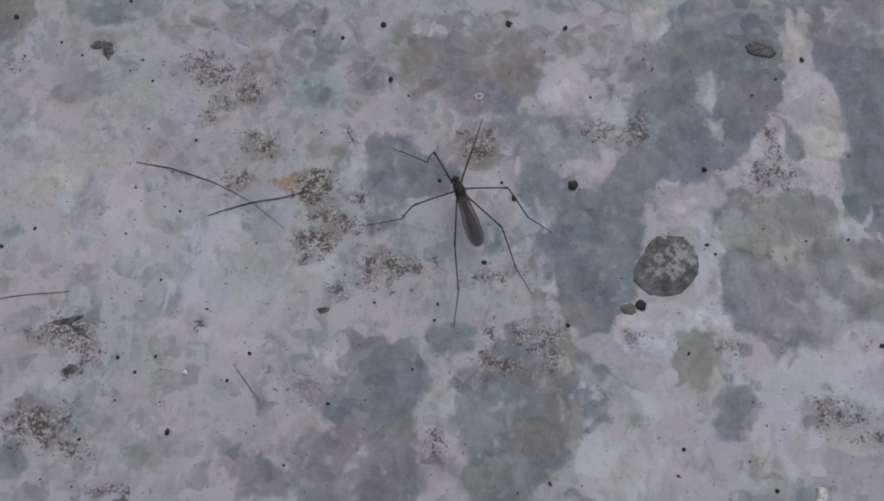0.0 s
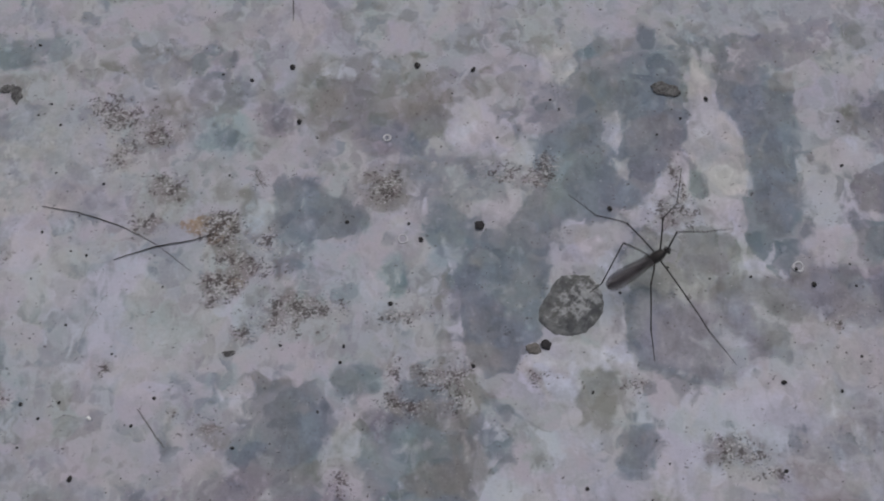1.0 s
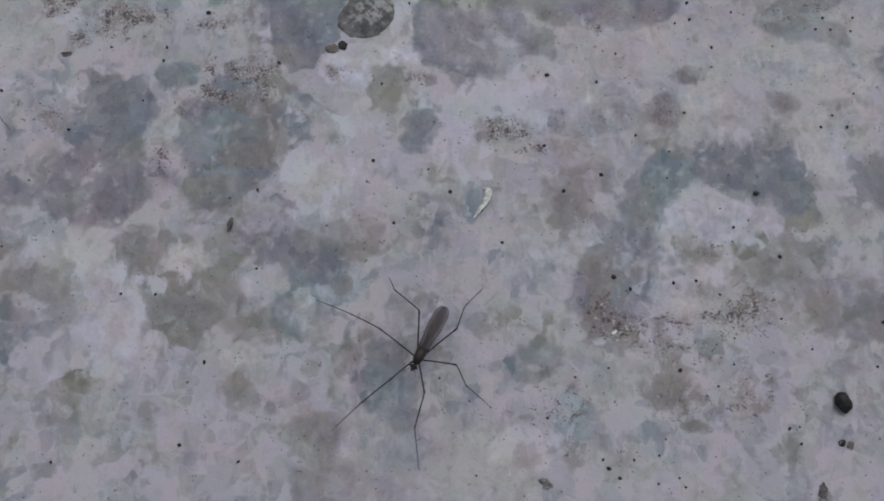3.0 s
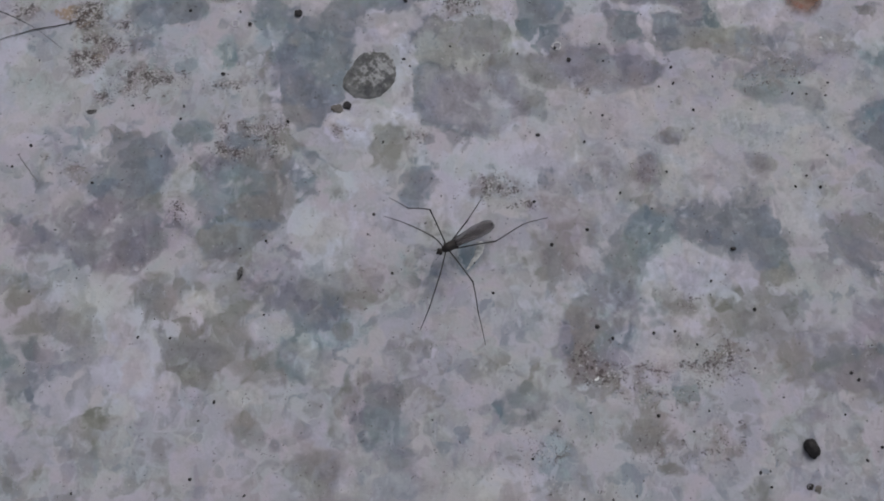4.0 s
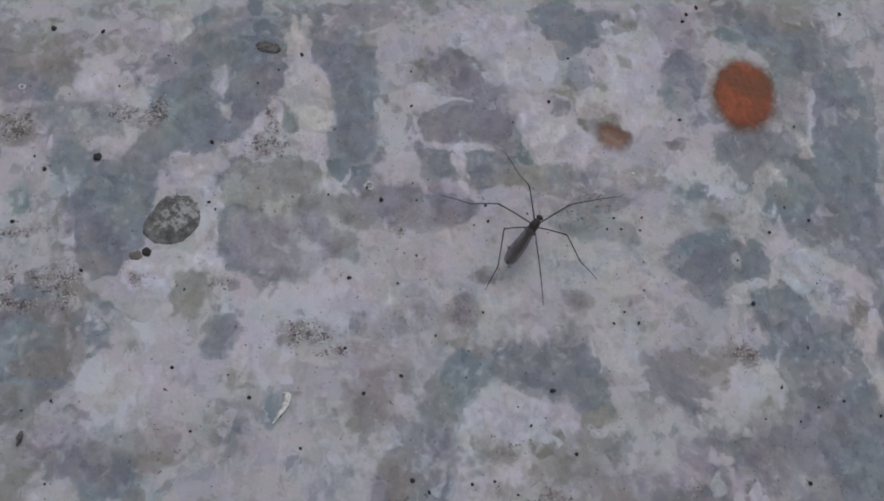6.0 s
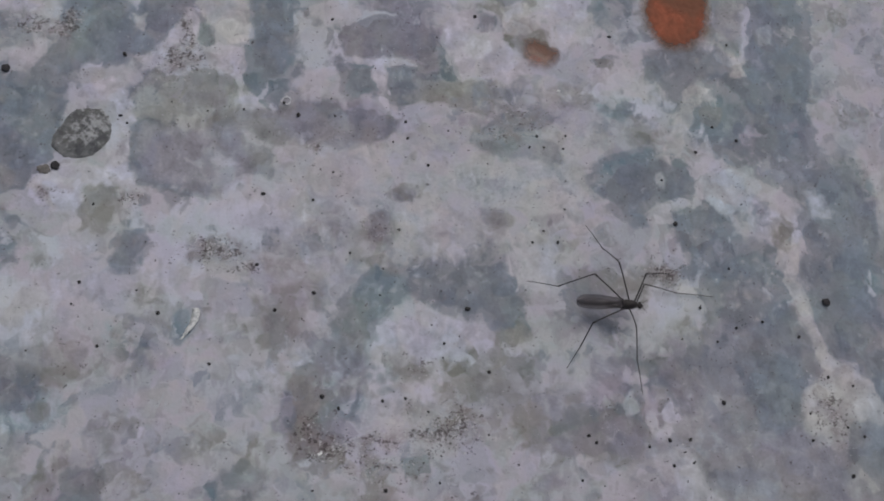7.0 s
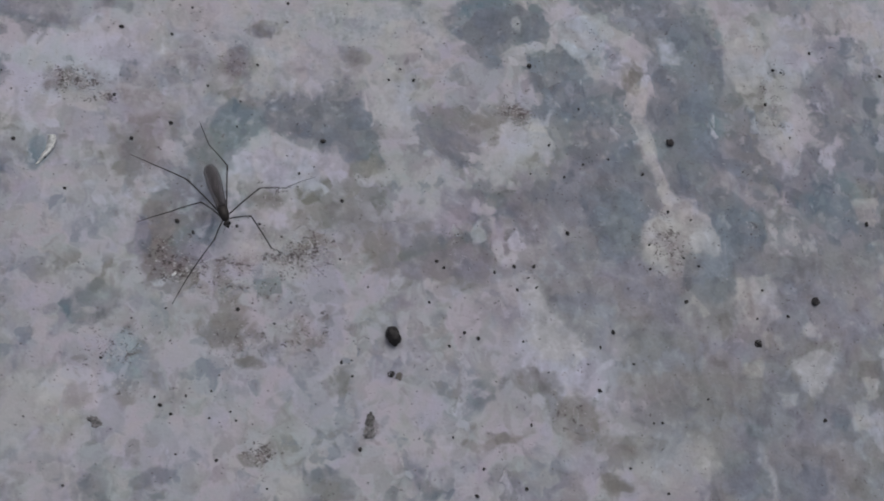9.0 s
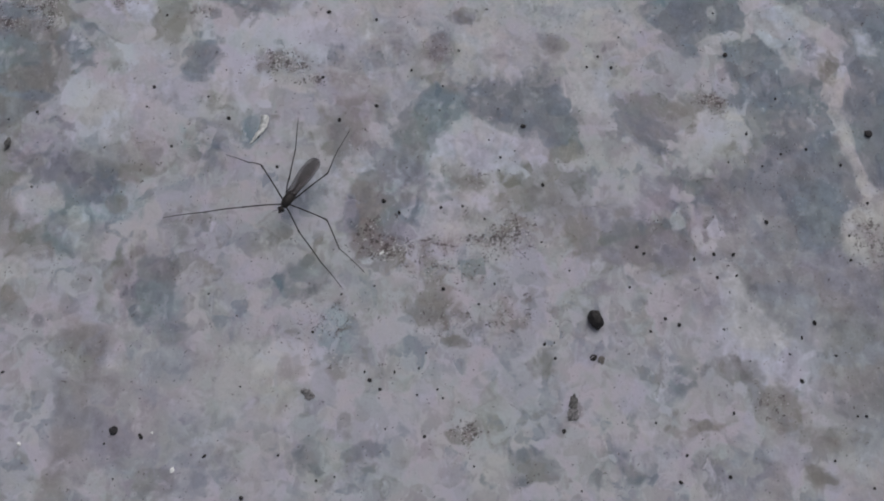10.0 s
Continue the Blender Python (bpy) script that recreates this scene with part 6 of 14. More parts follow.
stain("l", 83.5, 29.9, 13.1, 5.1, -2, 0.5)
stain("l", 73.7, 71.6, 2.5, 8.0, -1, 0.8)
stain("l", 71.4, 85.4, 1.4, 7.0, -1, 0.7)
stain("l", 51.3, 76.7, 2.0, 4.1, -1, 1.2)
stain("l", 52.6, 69.3, 0.9, 1.7)
stain("l", 59.2, 58.5, 3.6, 2.4, -1, 0.8)
stain("l", 58.3, 62.1, 1.6, 3.3, -1, 0.8)
stain("l", 92.3, 64.1, 4.5, 8.5, -1, 0.5)
stain("l", 105.8, 71.3, 4.4, 2.2)
stain("l", 108.1, 55.0, 1.9, 5.3, -1, 1.2)
stain("l", 111.9, 57.9, 4.5, 0.8, -1, 1.2)
stain("l", 181.8, 25.8, 5.5, 4.1, -3, 0.8)
stain("l", 172.0, 22.2, 6.1, 1.1, -3, 0.7)
stain("l", 199.2, -4.0, 11.6, 1.1, -73)
stain("l", 203.0, -17.7, 3.5, 5.1)
stain("l", 203.5, -24.4, 6.0, 4.0, -3, 0.8)
stain("l", 225.1, 23.0, 4.1, 5.4, -3, 0.7)
stain("l", 232.4, -5.9, 4.3, 7.1, -3, 0.5)
stain("l", 242.4, -6.1, 1.6, 2.6, -3, 0.8)
stain("l", 260.8, 23.1, 6.1, 7.7, -3, 0.4)
stain("l", 184.1, -44.3, 3.8, 3.1, -3, 0.4)
stain("l", 168.1, -53.3, 6.8, 5.5, -3, 0.5)
stain("l", 220.6, -38.2, 3.0, 3.7, -3, 0.7)
stain("l", 221.7, -49.2, 2.3, 2.3, -3, 0.8)
stain("l", 215.5, -54.6, 2.4, 2.1, -3, 0.7)
stain("l", 236.3, -51.8, 4.8, 4.5, -3, 0.5)
stain("l", 241.6, -61.1, 1.8, 1.4, -3, 0.6)
stain("l", 244.2, -70.0, 3.8, 4.1, -3, 0.35)
stain("l", 222.4, -71.1, 5.3, 2.4, -3, 0.2)
stain("l", 107.2, 53.4, 1.2, 4.0, -2, 0.9)
stain("l", 112.1, 57.4, 5.6, 0.7)
stain("l", 127.0, 64.2, 2.2, 6.3)
stain("l", 134.2, 61.1, 4.9, 4.8, -2, 0.7)
stain("l", 154.0, 85.6, 7.9, 4.5, -2, 0.5)
stain("l", 190.1, 66.5, 2.8, 5.6, -2, 0.7)
stain("l", 183.4, 53.0, 2.0, 6.8, -2, 0.5)
stain("l", 161.7, 48.9, 8.0, 2.6, -27, 0.7)
stain("l", 116.6, 81.0, 6.3, 5.6, -2, 0.5)
stain("l", 168.4, 21.5, 3.7, 2.4, -2, 0.7)
stain("l", 184.1, 25.9, 6.3, 3.9, -2, 0.7)
stain("l", 114.0, -4.1, 5.6, 2.8, -2, 0.7)
stain("l", 135.3, 8.8, 2.8, 5.9, -2, 0.7)
stain("l", 157.6, -5.8, 5.1, 0.6, -32, 0.8)
stain("l", 170.6, 2.5, 3.6, 3.6, -2, 0.6)
stain("l", 104.6, -15.6, 3.3, 4.2, -2, 0.6)
stain("l", 187.5, 15.0, 4.8, 3.8, -2, 0.4)
stain("m", 60.3, 80.2, 6.6, 10.8, 0, 0.8)
stain("m", 23.8, 44.7, 3.2, 6.5, 0, 0.7)
stain("m", 53.9, 52.5, 6.4, 3.3, 0, 0.6)
stain("m", 8.2, 74.2, 6.6, 3.0, 0, 0.9)
stain("m", -9.2, 61.3, 5.4, 5.7, 0, 0.4)
stain("m", -18.2, 4.5, 9.0, 4.9, 0, 0.8)
stain("m", -4.3, 5.5, 6.0, 4.9, 0, 0.8)
stain("m", -34.2, 4.5, 6.0, 5.8, 0, 0.6)
stain("m", -31.2, 25.5, 6.2, 4.1, 0, 0.3)
stain("m", 75.0, 40.5, 6.3, 6.5, 0, 0.7)
stain("m", -25.3, 88.5, 5.6, 4.9, 0, 0.4)
stain("m", -72.3, 77.5, 4.4, 7.2, 0, 0.5)
stain("m", 6.7, 19.4, 4.1, 3.0)
stain("m", 104.7, 81.3, 4.7, 7.7, -1, 0.8)
stain("m", 76.2, 37.7, 4.3, 4.5, -1, 0.6)
stain("m", 85.6, 5.7, 6.2, 8.1, -1, 0.6)
stain("m", -15.9, 5.9, 7.9, 5.9, -1, 0.6)
stain("m", -25.5, 1.3, 5.9, 3.9, -1, 0.5)
stain("m", 23.8, 39.7, 6.4, 7.0, -1, 0.6)
stain("m", 63.8, 42.7, 10.5, 8.5, -1, 0.6)
stain("m", -13.7, 6.1, 7.3, 6.4, -1, 0.7)
stain("m", 10.8, 3.5, 6.1, 5.1, -1, 0.8)
stain("m", 21.2, -7.9, 8.5, 5.0, -1, 0.7)
stain("m", 57.7, -8.1, 3.7, 3.1, -1, 0.5)
stain("m", 86.9, -23.2, 3.7, 7.3, -1, 0.8)
stain("m", 148.9, 3.1, 5.2, 5.3, -1, 0.8)
stain("m", 160.7, -27.5, 7.5, 6.2, -1, 0.7)
stain("m", 102.1, 42.9, 8.0, 5.7, -1, 0.7)
stain("m", 84.9, 44.2, 7.9, 4.3, -1, 0.6)
stain("m", 117.6, 56.1, 5.4, 7.4)
stain("m", 197.3, 37.6, 8.2, 7.3, -3, 0.7)
stain("m", 185.4, -7.5, 7.7, 5.2, -3, 0.8)
stain("m", 235.5, -11.6, 8.2, 8.1, -3, 0.7)
stain("m", 227.2, -51.9, 7.8, 4.9, -3, 0.7)
stain("m", 172.8, -31.0, 7.4, 7.3, -3, 0.5)
stain("m", 160.6, -0.4, 7.5, 3.9, -3, 0.5)
stain("m", 87.7, -21.5, 4.4, 7.0, -3, 0.7)
stain("m", 96.6, -17.1, 3.4, 4.8, -3, 0.6)
stain("m", 117.6, 38.9, 6.2, 4.1, -3, 0.6)
stain("m", 118.8, -42.6, 11.3, 4.5, -3, 0.3)
stain("m", 43.1, -36.2, 6.6, 5.8, -2, 0.5)
stain("m", 175.5, -39.2, 7.6, 7.5, -2, 0.6)
stain("m", 206.2, -49.8, 5.2, 7.5, -2, 0.6)
stain("m", 149.8, -75.0, 9.5, 4.5, -2, 0.5)
stain("m", 57.4, -71.2, 6.4, 4.3, -2, 0.5)
stain("m", -72.3, 77.5, 5.0, 4.8, 0, 0.5)
stain("m", -0.6, 82.5, 6.7, 7.2, 0, 0.7)
stain("m", 14.9, 80.1, 5.5, 4.8, 0, 0.7)
stain("m", 22.3, 68.3, 6.5, 4.7, 0, 0.6)
stain("m", -73.0, 13.2, 6.1, 3.0, 0, 0.7)
stain("m", 96.8, 44.3, 9.3, 5.8, -1, 0.8)
stain("m", 21.2, -7.9, 7.2, 5.0, -1, 0.7)
stain("m", -4.6, -15.2, 3.6, 7.3, -1, 0.5)
stain("m", 35.8, -11.7, 4.8, 3.7, -1, 0.6)
stain("m", 57.7, -6.9, 7.4, 5.0, -1, 0.4)
stain("m", 43.7, -33.5, 4.7, 7.0, -1, 0.5)
stain("m", 153.8, -22.5, 7.5, 5.0, -1, 0.7)
stain("m", 168.3, -17.6, 3.8, 7.6, -1, 0.8)
stain("m", 229.3, -39.7, 13.2, 15.0, -3, 0.5)
stain("m", 196.1, 39.0, 11.0, 8.8, -3, 0.6)
stain("m", 175.2, -32.3, 8.7, 6.1, -3, 0.6)
stain("m", 218.6, -49.0, 10.3, 7.3, -3, 0.5)
stain("m", 41.8, -32.7, 6.8, 4.8, -1, 0.5)
stain("m", 44.7, -74.4, 6.4, 4.3, -1, 0.7)
stain("m", 51.7, 13.9, 2.4, 3.3, -1, 0.8)
stain("m", 161.4, 87.2, 8.7, 9.8, -2, 0.7)
stain("m", 105.0, 71.9, 8.2, 9.1, -2, 0.7)
stain("m", 116.5, 61.3, 6.8, 8.9, -2, 0.6)
stain("m", 131.5, 61.1, 4.1, 6.0, -2, 0.3)
stain("m", 137.8, 43.6, 8.1, 4.3, -2, 0.6)
stain("m", 215.4, -50.9, 19.6, 7.5, -3, 0.3)
stain("m", 52.0, 59.1, 6.5, 6.9, -1, 0.4)
stain("m", 64.1, 74.2, 6.7, 7.2, -1, 0.4)
stain("m", 239.3, -58.4, 13.7, 12.8, -3, 0.4)
stain("m", 205.1, -10.9, 10.9, 11.0, -3, 0.3)
stain("m", 113.1, 64.3, 2.9, 5.0)
stain("m", 113.1, 53.3, 4.0, 3.4, -2, 0.7)
stain("m", 86.8, 43.1, 10.0, 4.7)
stain("m", 101.2, 42.2, 5.6, 3.5, -2, 0.6)
stain("m", 95.2, 19.1, 2.7, 4.4)
stain("m", 104.3, 17.8, 3.0, 4.2, -2, 0.9)
stain("m", 98.6, 78.8, 3.5, 3.8, -1, 0.6)
stain("m", 113.8, 62.7, 4.6, 3.7)
stain("m", 86.6, 43.1, 6.6, 3.4, -1, 0.8)
stain("m", 181.1, 4.6, 8.0, 5.6, -3, 0.5)
stain("m", 189.5, 20.8, 1.7, 2.2, -3, 0.8)
stain("m", 167.3, -18.0, 3.2, 5.2, -3, 0.8)
stain("m", 240.4, 8.3, 5.8, 4.4, -3, 0.7)
stain("m", 255.6, 2.3, 8.9, 5.9, -3, 0.4)
stain("m", 160.5, -39.5, 2.5, 2.5, -3, 0.6)
stain("m", 174.4, -38.8, 7.6, 3.8, -3, 0.6)
stain("m", 189.6, -64.2, 5.1, 3.6, -3, 0.7)
stain("m", 223.3, -56.3, 9.4, 7.6, -3, 0.6)
stain("m", 210.0, -75.2, 7.7, 6.0, -3, 0.6)
stain("m", 105.3, 78.0, 5.5, 4.6, -2, 0.8)
stain("m", 119.3, 62.7, 4.8, 5.9, -2, 0.7)
stain("m", 164.3, 87.2, 4.4, 6.5, -2, 0.7)
stain("m", 144.7, 44.9, 6.8, 3.6, -2, 0.7)
stain("m", 125.7, 43.2, 4.0, 2.1, -2, 0.6)
stain("m", 104.4, 18.7, 3.2, 4.5, -2, 0.8)
stain("m", 130.0, 19.9, 3.9, 2.6, -2, 0.7)
stain("m", 191.2, 20.2, 2.7, 1.6)
stain("m", 166.0, -17.1, 5.7, 3.6, -42, 0.8)
stain("m", 151.0, -16.4, 5.0, 6.0, -2, 0.6)
stain("m", 60.2, 74.2, 5.7, 7.4, -1, 0.5)
stain("m", 13.0, 74.6, 6.7, 6.1, -1, 0.4)
stain("o", -29.0, 57.3, 3.2, 1.8)
stain("o", -24.1, 56.0, 2.4, 1.7)
stain("o", -22.1, 45.1, 2.1, 1.3, 0, 0.5)
stain("o", -28.4, 57.3, 3.2, 1.8, 0, 0.8)
stain("t", -67.1, 93.4, 4.5, 3.7)
stain("t", -24.9, 78.8, 3.9, 4.2, 0, 0.7)
stain("t", 60.9, 88.7, 6.7, 6.2)
stain("t", 45.2, 68.4, 6.5, 9.3)
stain("t", 47.7, 57.0, 4.3, 3.4)
stain("t", 17.7, 55.8, 3.2, 6.7)
stain("t", 22.9, 49.1, 4.2, 6.6)
stain("t", 28.9, 40.4, 6.3, 6.5, 0, 0.6)
stain("t", 67.9, 32.0, 8.3, 4.2)
stain("t", 83.5, 80.3, 3.3, 9.7)
stain("t", 9.0, 46.9, 3.2, 4.4)
stain("t", 1.6, 28.7, 4.1, 2.1)
stain("t", -46.4, 38.0, 12.5, 6.4, 0, 0.5)
stain("t", -60.5, 31.6, 8.3, 6.3, 0, 0.4)
stain("t", -9.5, 17.4, 5.1, 5.0, 0, 0.4)
stain("t", 11.7, 13.4, 6.0, 8.0, 0, 0.6)
stain("t", -3.6, 44.6, 6.3, 2.2, 0, 0.4)
stain("t", -76.2, 6.3, 3.0, 5.9, 0, 0.8)
stain("t", -15.7, 65.9, 3.3, 3.5, 0, 0.4)
stain("t", 26.9, 14.5, 3.0, 4.0, 0, 0.6)
stain("t", 80.2, 55.9, 5.6, 4.7, -1, 0.7)
stain("t", 55.2, 48.1, 4.4, 6.9, -1, 0.6)
stain("t", 96.6, 17.8, 4.2, 3.2, -1, 0.8)
stain("t", 104.1, 3.2, 5.2, 5.1, -1, 0.9)
stain("t", 15.1, 17.4, 6.2, 4.1, -1, 0.6)
stain("t", -2.5, 28.2, 5.2, 4.2, -1, 0.6)
stain("t", -4.1, 53.7, 7.7, 7.2, -1, 0.5)
stain("t", 48.4, 31.4, 5.1, 5.5, -1, 0.4)
stain("t", 0.3, 29.9, 5.0, 4.1, -1, 0.5)
stain("t", 2.1, -26.0, 4.7, 3.6, -1, 0.5)
stain("t", 27.9, -22.7, 5.9, 6.0, -1, 0.7)
stain("t", 52.7, -4.3, 4.9, 5.1, -1, 0.5)
stain("t", 46.2, -40.5, 4.7, 4.6, -1, 0.5)
stain("t", 98.0, -19.6, 3.7, 3.7, -1, 0.7)
stain("t", 104.1, 3.2, 3.8, 6.5, -1, 0.7)
stain("t", 167.7, 28.9, 9.4, 4.3, -1, 0.9)
stain("t", 136.4, 37.3, 5.4, 4.3, -1, 0.6)
stain("t", 78.4, 50.0, 8.0, 8.7, -1, 0.4)
stain("t", 165.7, 30.5, 7.9, 2.8, -3, 0.6)
stain("t", 186.7, 40.5, 4.1, 4.4, -3, 0.8)
stain("t", 203.3, 30.4, 2.7, 8.6, -3, 0.6)
stain("t", 106.0, 0.9, 5.9, 6.3, -3, 0.7)
stain("t", 82.5, -46.2, 4.3, 4.4, -3, 0.6)
stain("t", 28.0, -20.7, 6.6, 6.0, -2, 0.6)
stain("t", -24.7, 74.1, 5.5, 3.0, 0, 0.7)
stain("t", -23.0, 25.5, 4.1, 4.1, 0, 0.6)
stain("t", 161.6, 46.1, 5.5, 2.9)
stain("t", 37.3, -19.1, 4.8, 4.9, -1, 0.8)
stain("t", 210.0, 9.3, 8.1, 16.6, -3, 0.7)
# the paint flake's shade again, as a glaze of teal
stain("t", 62.9, -2.8, 2.1, 3.2)
stain("t", 80.8, -45.0, 4.6, 4.7, -1, 0.6)
stain("t", 51.8, 12.5, 2.4, 2.7)
stain("t", 197.6, 52.8, 8.6, 15.2, -2, 0.7)
stain("t", 182.7, 41.3, 4.2, 4.4, -2, 0.8)
stain("t", 102.9, 54.1, 3.4, 4.2)
stain("t", 122.2, 58.1, 2.9, 6.1)
stain("t", 133.5, 38.8, 4.5, 4.7)
stain("t", 82.8, 65.4, 5.1, 13.3, -1, 0.8)
stain("t", 103.5, 54.4, 3.1, 3.0)
stain("t", 165.6, 26.5, 8.0, 5.0, -3, 0.6)
stain("t", 181.8, 25.8, 5.5, 4.1, -3, 0.4)
stain("t", 213.6, 23.0, 5.0, 8.9, -3, 0.6)
stain("t", 243.4, -17.4, 8.6, 8.4, -3, 0.7)
stain("t", 176.5, -43.9, 7.6, 3.7, -3, 0.5)
stain("t", 199.5, -34.7, 7.9, 5.2, -3, 0.5)
stain("t", 123.4, 96.2, 5.7, 3.3, -2, 0.6)
stain("t", 179.6, 90.5, 7.4, 5.0, -2, 0.5)
stain("t", 198.9, 82.3, 6.0, 6.6, -2, 0.6)
stain("t", 187.4, 44.1, 4.2, 4.4)
stain("t", 161.1, 26.5, 8.0, 6.2)
stain("t", 104.6, 2.3, 4.9, 6.1, -2, 0.8)
stain("t", 187.0, 5.8, 6.6, 3.9)
stain("t", 190.6, -9.6, 3.9, 8.8)


dab("cream", 0.4, 8, (-91.2, 78.7), (-44.9, 80.0), (-41.5, 60.1), (-62.7, 56.7), (-87.2, 46.6))
dab("lilac", 0.35, 6, (37.1, 17.5), (64.3, 15.6), (63.8, -0.9), (31.3, -1.0))
dab("grey", 0.3, 6, (-78.8, 11.2), (-40.6, 11.3), (-39.7, -2.3), (-77.2, -2.4))
dab("grey", 0.35, 6, (1.6, 73.0), (43.4, 75.4), (39.4, 61.5), (3.8, 60.2))
dab("cream", 0.5, 3, (-82.6, 61.2), (-73.0, 62.3), (-69.2, 56.6), (-71.9, 52.2), (-77.3, 52.1), (-82.1, 56.6))
dab("umber", 0.7, 1.5, (-90.1, 97.1), (-82.1, 95.8), (-83.2, 90.8), (-85.5, 86.5), (-88.7, 85.3))
dab("teal", 0.6, 1.5, (-76.5, 97.1), (-55.0, 97.1), (-55.8, 92.8), (-60.2, 90.9), (-66.9, 90.3), (-72.7, 92.1))
dab("mauve", 0.5, 1.5, (-76.2, 77.5), (-71.5, 80.5), (-67.0, 79.9), (-65.5, 75.2), (-69.7, 73.4), (-74.1, 73.4), (-77.0, 74.5))
dab("mauve", 0.4, 2, (-86.7, 77.5), (-82.1, 75.7), (-79.5, 72.8), (-80.7, 68.1), (-85.5, 67.5))
dab("grey", 0.6, 1.5, (-65.1, 83.5), (-57.2, 82.4), (-53.6, 78.8), (-59.1, 77.5), (-64.2, 78.7))
dab("grey", 0.7, 1, (-42.2, 90.9), (-37.9, 94.1), (-33.3, 92.2), (-32.5, 87.9), (-37.4, 86.0), (-41.5, 88.5))
dab("teal", 0.55, 0.8, (-32.1, 92.2), (-27.7, 94.7), (-23.7, 92.2), (-24.2, 89.1), (-28.6, 87.5), (-31.9, 87.9))
dab("olive", 0.5, 1, (-33.0, 87.3), (-23.0, 88.5), (-20.6, 83.7), (-22.7, 80.0), (-28.2, 79.4), (-31.7, 81.8))
dab("olive", 0.55, 1.5, (-42.2, 81.2), (-38.4, 82.4), (-33.9, 81.2), (-31.5, 77.6), (-33.5, 73.5), (-39.0, 74.0), (-42.0, 77.6))
dab("mauve", 0.55, 1, (-20.0, 81.8), (-13.9, 83.1), (-10.6, 80.1), (-11.6, 75.9), (-16.0, 75.3), (-19.3, 76.5))
dab("teal", 0.3, 1.5, (-27.0, 76.4), (-21.6, 77.6), (-20.3, 72.9), (-24.6, 71.1), (-28.0, 72.9))
dab("teal", 0.35, 1, (-30.1, 70.5), (-23.6, 71.7), (-20.2, 69.4), (-22.3, 66.5), (-28.8, 67.0))
dab("brown", 0.6, 1.5, (-7.9, 86.1), (-0.2, 88.6), (1.6, 78.9), (-5.0, 79.5), (-7.8, 82.5))
dab("slate", 0.75, 0.9, (-14.7, 65.3), (-10.3, 67.7), (-7.0, 64.8), (-0.5, 62.5), (2.7, 59.1), (1.6, 55.1), (-6.9, 54.3), (-12.3, 55.7), (-14.5, 59.6))
dab("sea", 0.5, 1, (-20.0, 61.3), (-15.7, 62.5), (-14.0, 59.1), (-15.5, 55.7), (-19.8, 56.8))
dab("mauve", 0.3, 2, (-58.3, 67.5), (-49.7, 69.9), (-43.5, 67.0), (-43.7, 61.8), (-51.2, 60.1), (-56.8, 62.4))
dab("sea", 0.4, 2.5, (-54.2, 56.7), (-41.3, 56.7), (-36.7, 52.3), (-40.7, 47.8), (-51.4, 48.9), (-56.0, 53.3))
dab("olive", 0.7, 1, (11.6, 82.5), (17.2, 83.7), (20.4, 80.1), (19.2, 75.4), (13.7, 74.8), (11.0, 78.3))
dab("olive", 0.5, 1, (1.6, 84.9), (7.2, 84.3), (9.4, 81.3), (4.9, 80.1))
dab("lilac", 0.7, 1, (18.2, 78.9), (23.8, 80.7), (28.1, 77.8), (27.9, 73.0), (22.4, 71.8), (18.6, 74.2))
dab("mauve", 0.5, 1, (0.5, 77.1), (9.3, 76.5), (10.4, 72.4), (3.8, 71.8), (0.5, 73.0))
dab("slate", 0.5, 1.5, (12.6, 71.2), (23.5, 71.3), (29.9, 68.4), (29.7, 62.6), (23.2, 62.0), (16.8, 64.8), (12.5, 67.1))
dab("sea", 0.5, 0.6, (18.5, 68.9), (22.4, 70.1), (23.4, 66.6), (19.5, 65.4))
dab("olive", 0.7, 1, (3.8, 66.5), (8.2, 68.3), (11.4, 66.0), (10.3, 62.0), (5.9, 60.2), (3.2, 62.5))
dab("lilac", 0.5, 1, (4.9, 60.2), (15.6, 60.3), (15.0, 55.7), (4.8, 55.7))
dab("cream", 0.7, 0.8, (29.0, 71.9), (32.4, 74.2), (34.5, 71.9), (33.8, 68.9), (29.9, 67.8))
dab("cream", 0.75, 0.8, (38.3, 94.9), (44.6, 96.1), (45.3, 89.9), (41.8, 87.5), (38.6, 90.5))
dab("grey", 0.5, 1.5, (28.7, 93.6), (37.7, 93.6), (38.5, 87.5), (35.0, 83.8), (28.4, 86.2))
dab("slate", 0.5, 0.8, (27.1, 81.4), (30.5, 83.8), (30.9, 80.2), (28.7, 77.8))
dab("slate", 0.5, 0.6, (30.9, 78.4), (33.1, 79.0), (33.6, 76.6), (31.3, 75.4))
dab("lilac", 0.6, 0.8, (33.6, 77.8), (38.1, 79.6), (36.8, 75.4), (32.9, 74.8))
dab("slate", 0.75, 1, (38.0, 76.6), (43.6, 79.0), (49.3, 81.4), (53.9, 84.4), (58.2, 82.6), (59.6, 85.7), (66.2, 84.5), (66.8, 79.1), (67.3, 71.9), (62.9, 71.9), (60.9, 67.3), (56.7, 61.5), (54.5, 61.5), (51.0, 58.1), (44.5, 56.9), (39.5, 62.6), (36.4, 67.2), (35.6, 71.9))
dab("mauve", 0.45, 1, (54.6, 77.8), (65.9, 81.5), (65.1, 71.9), (61.0, 68.4), (56.7, 62.7), (55.0, 68.4))
dab("slate", 0.6, 1.5, (47.5, 88.7), (57.9, 93.7), (68.2, 94.9), (68.8, 88.8), (60.8, 86.9), (57.1, 82.6), (49.4, 82.6))
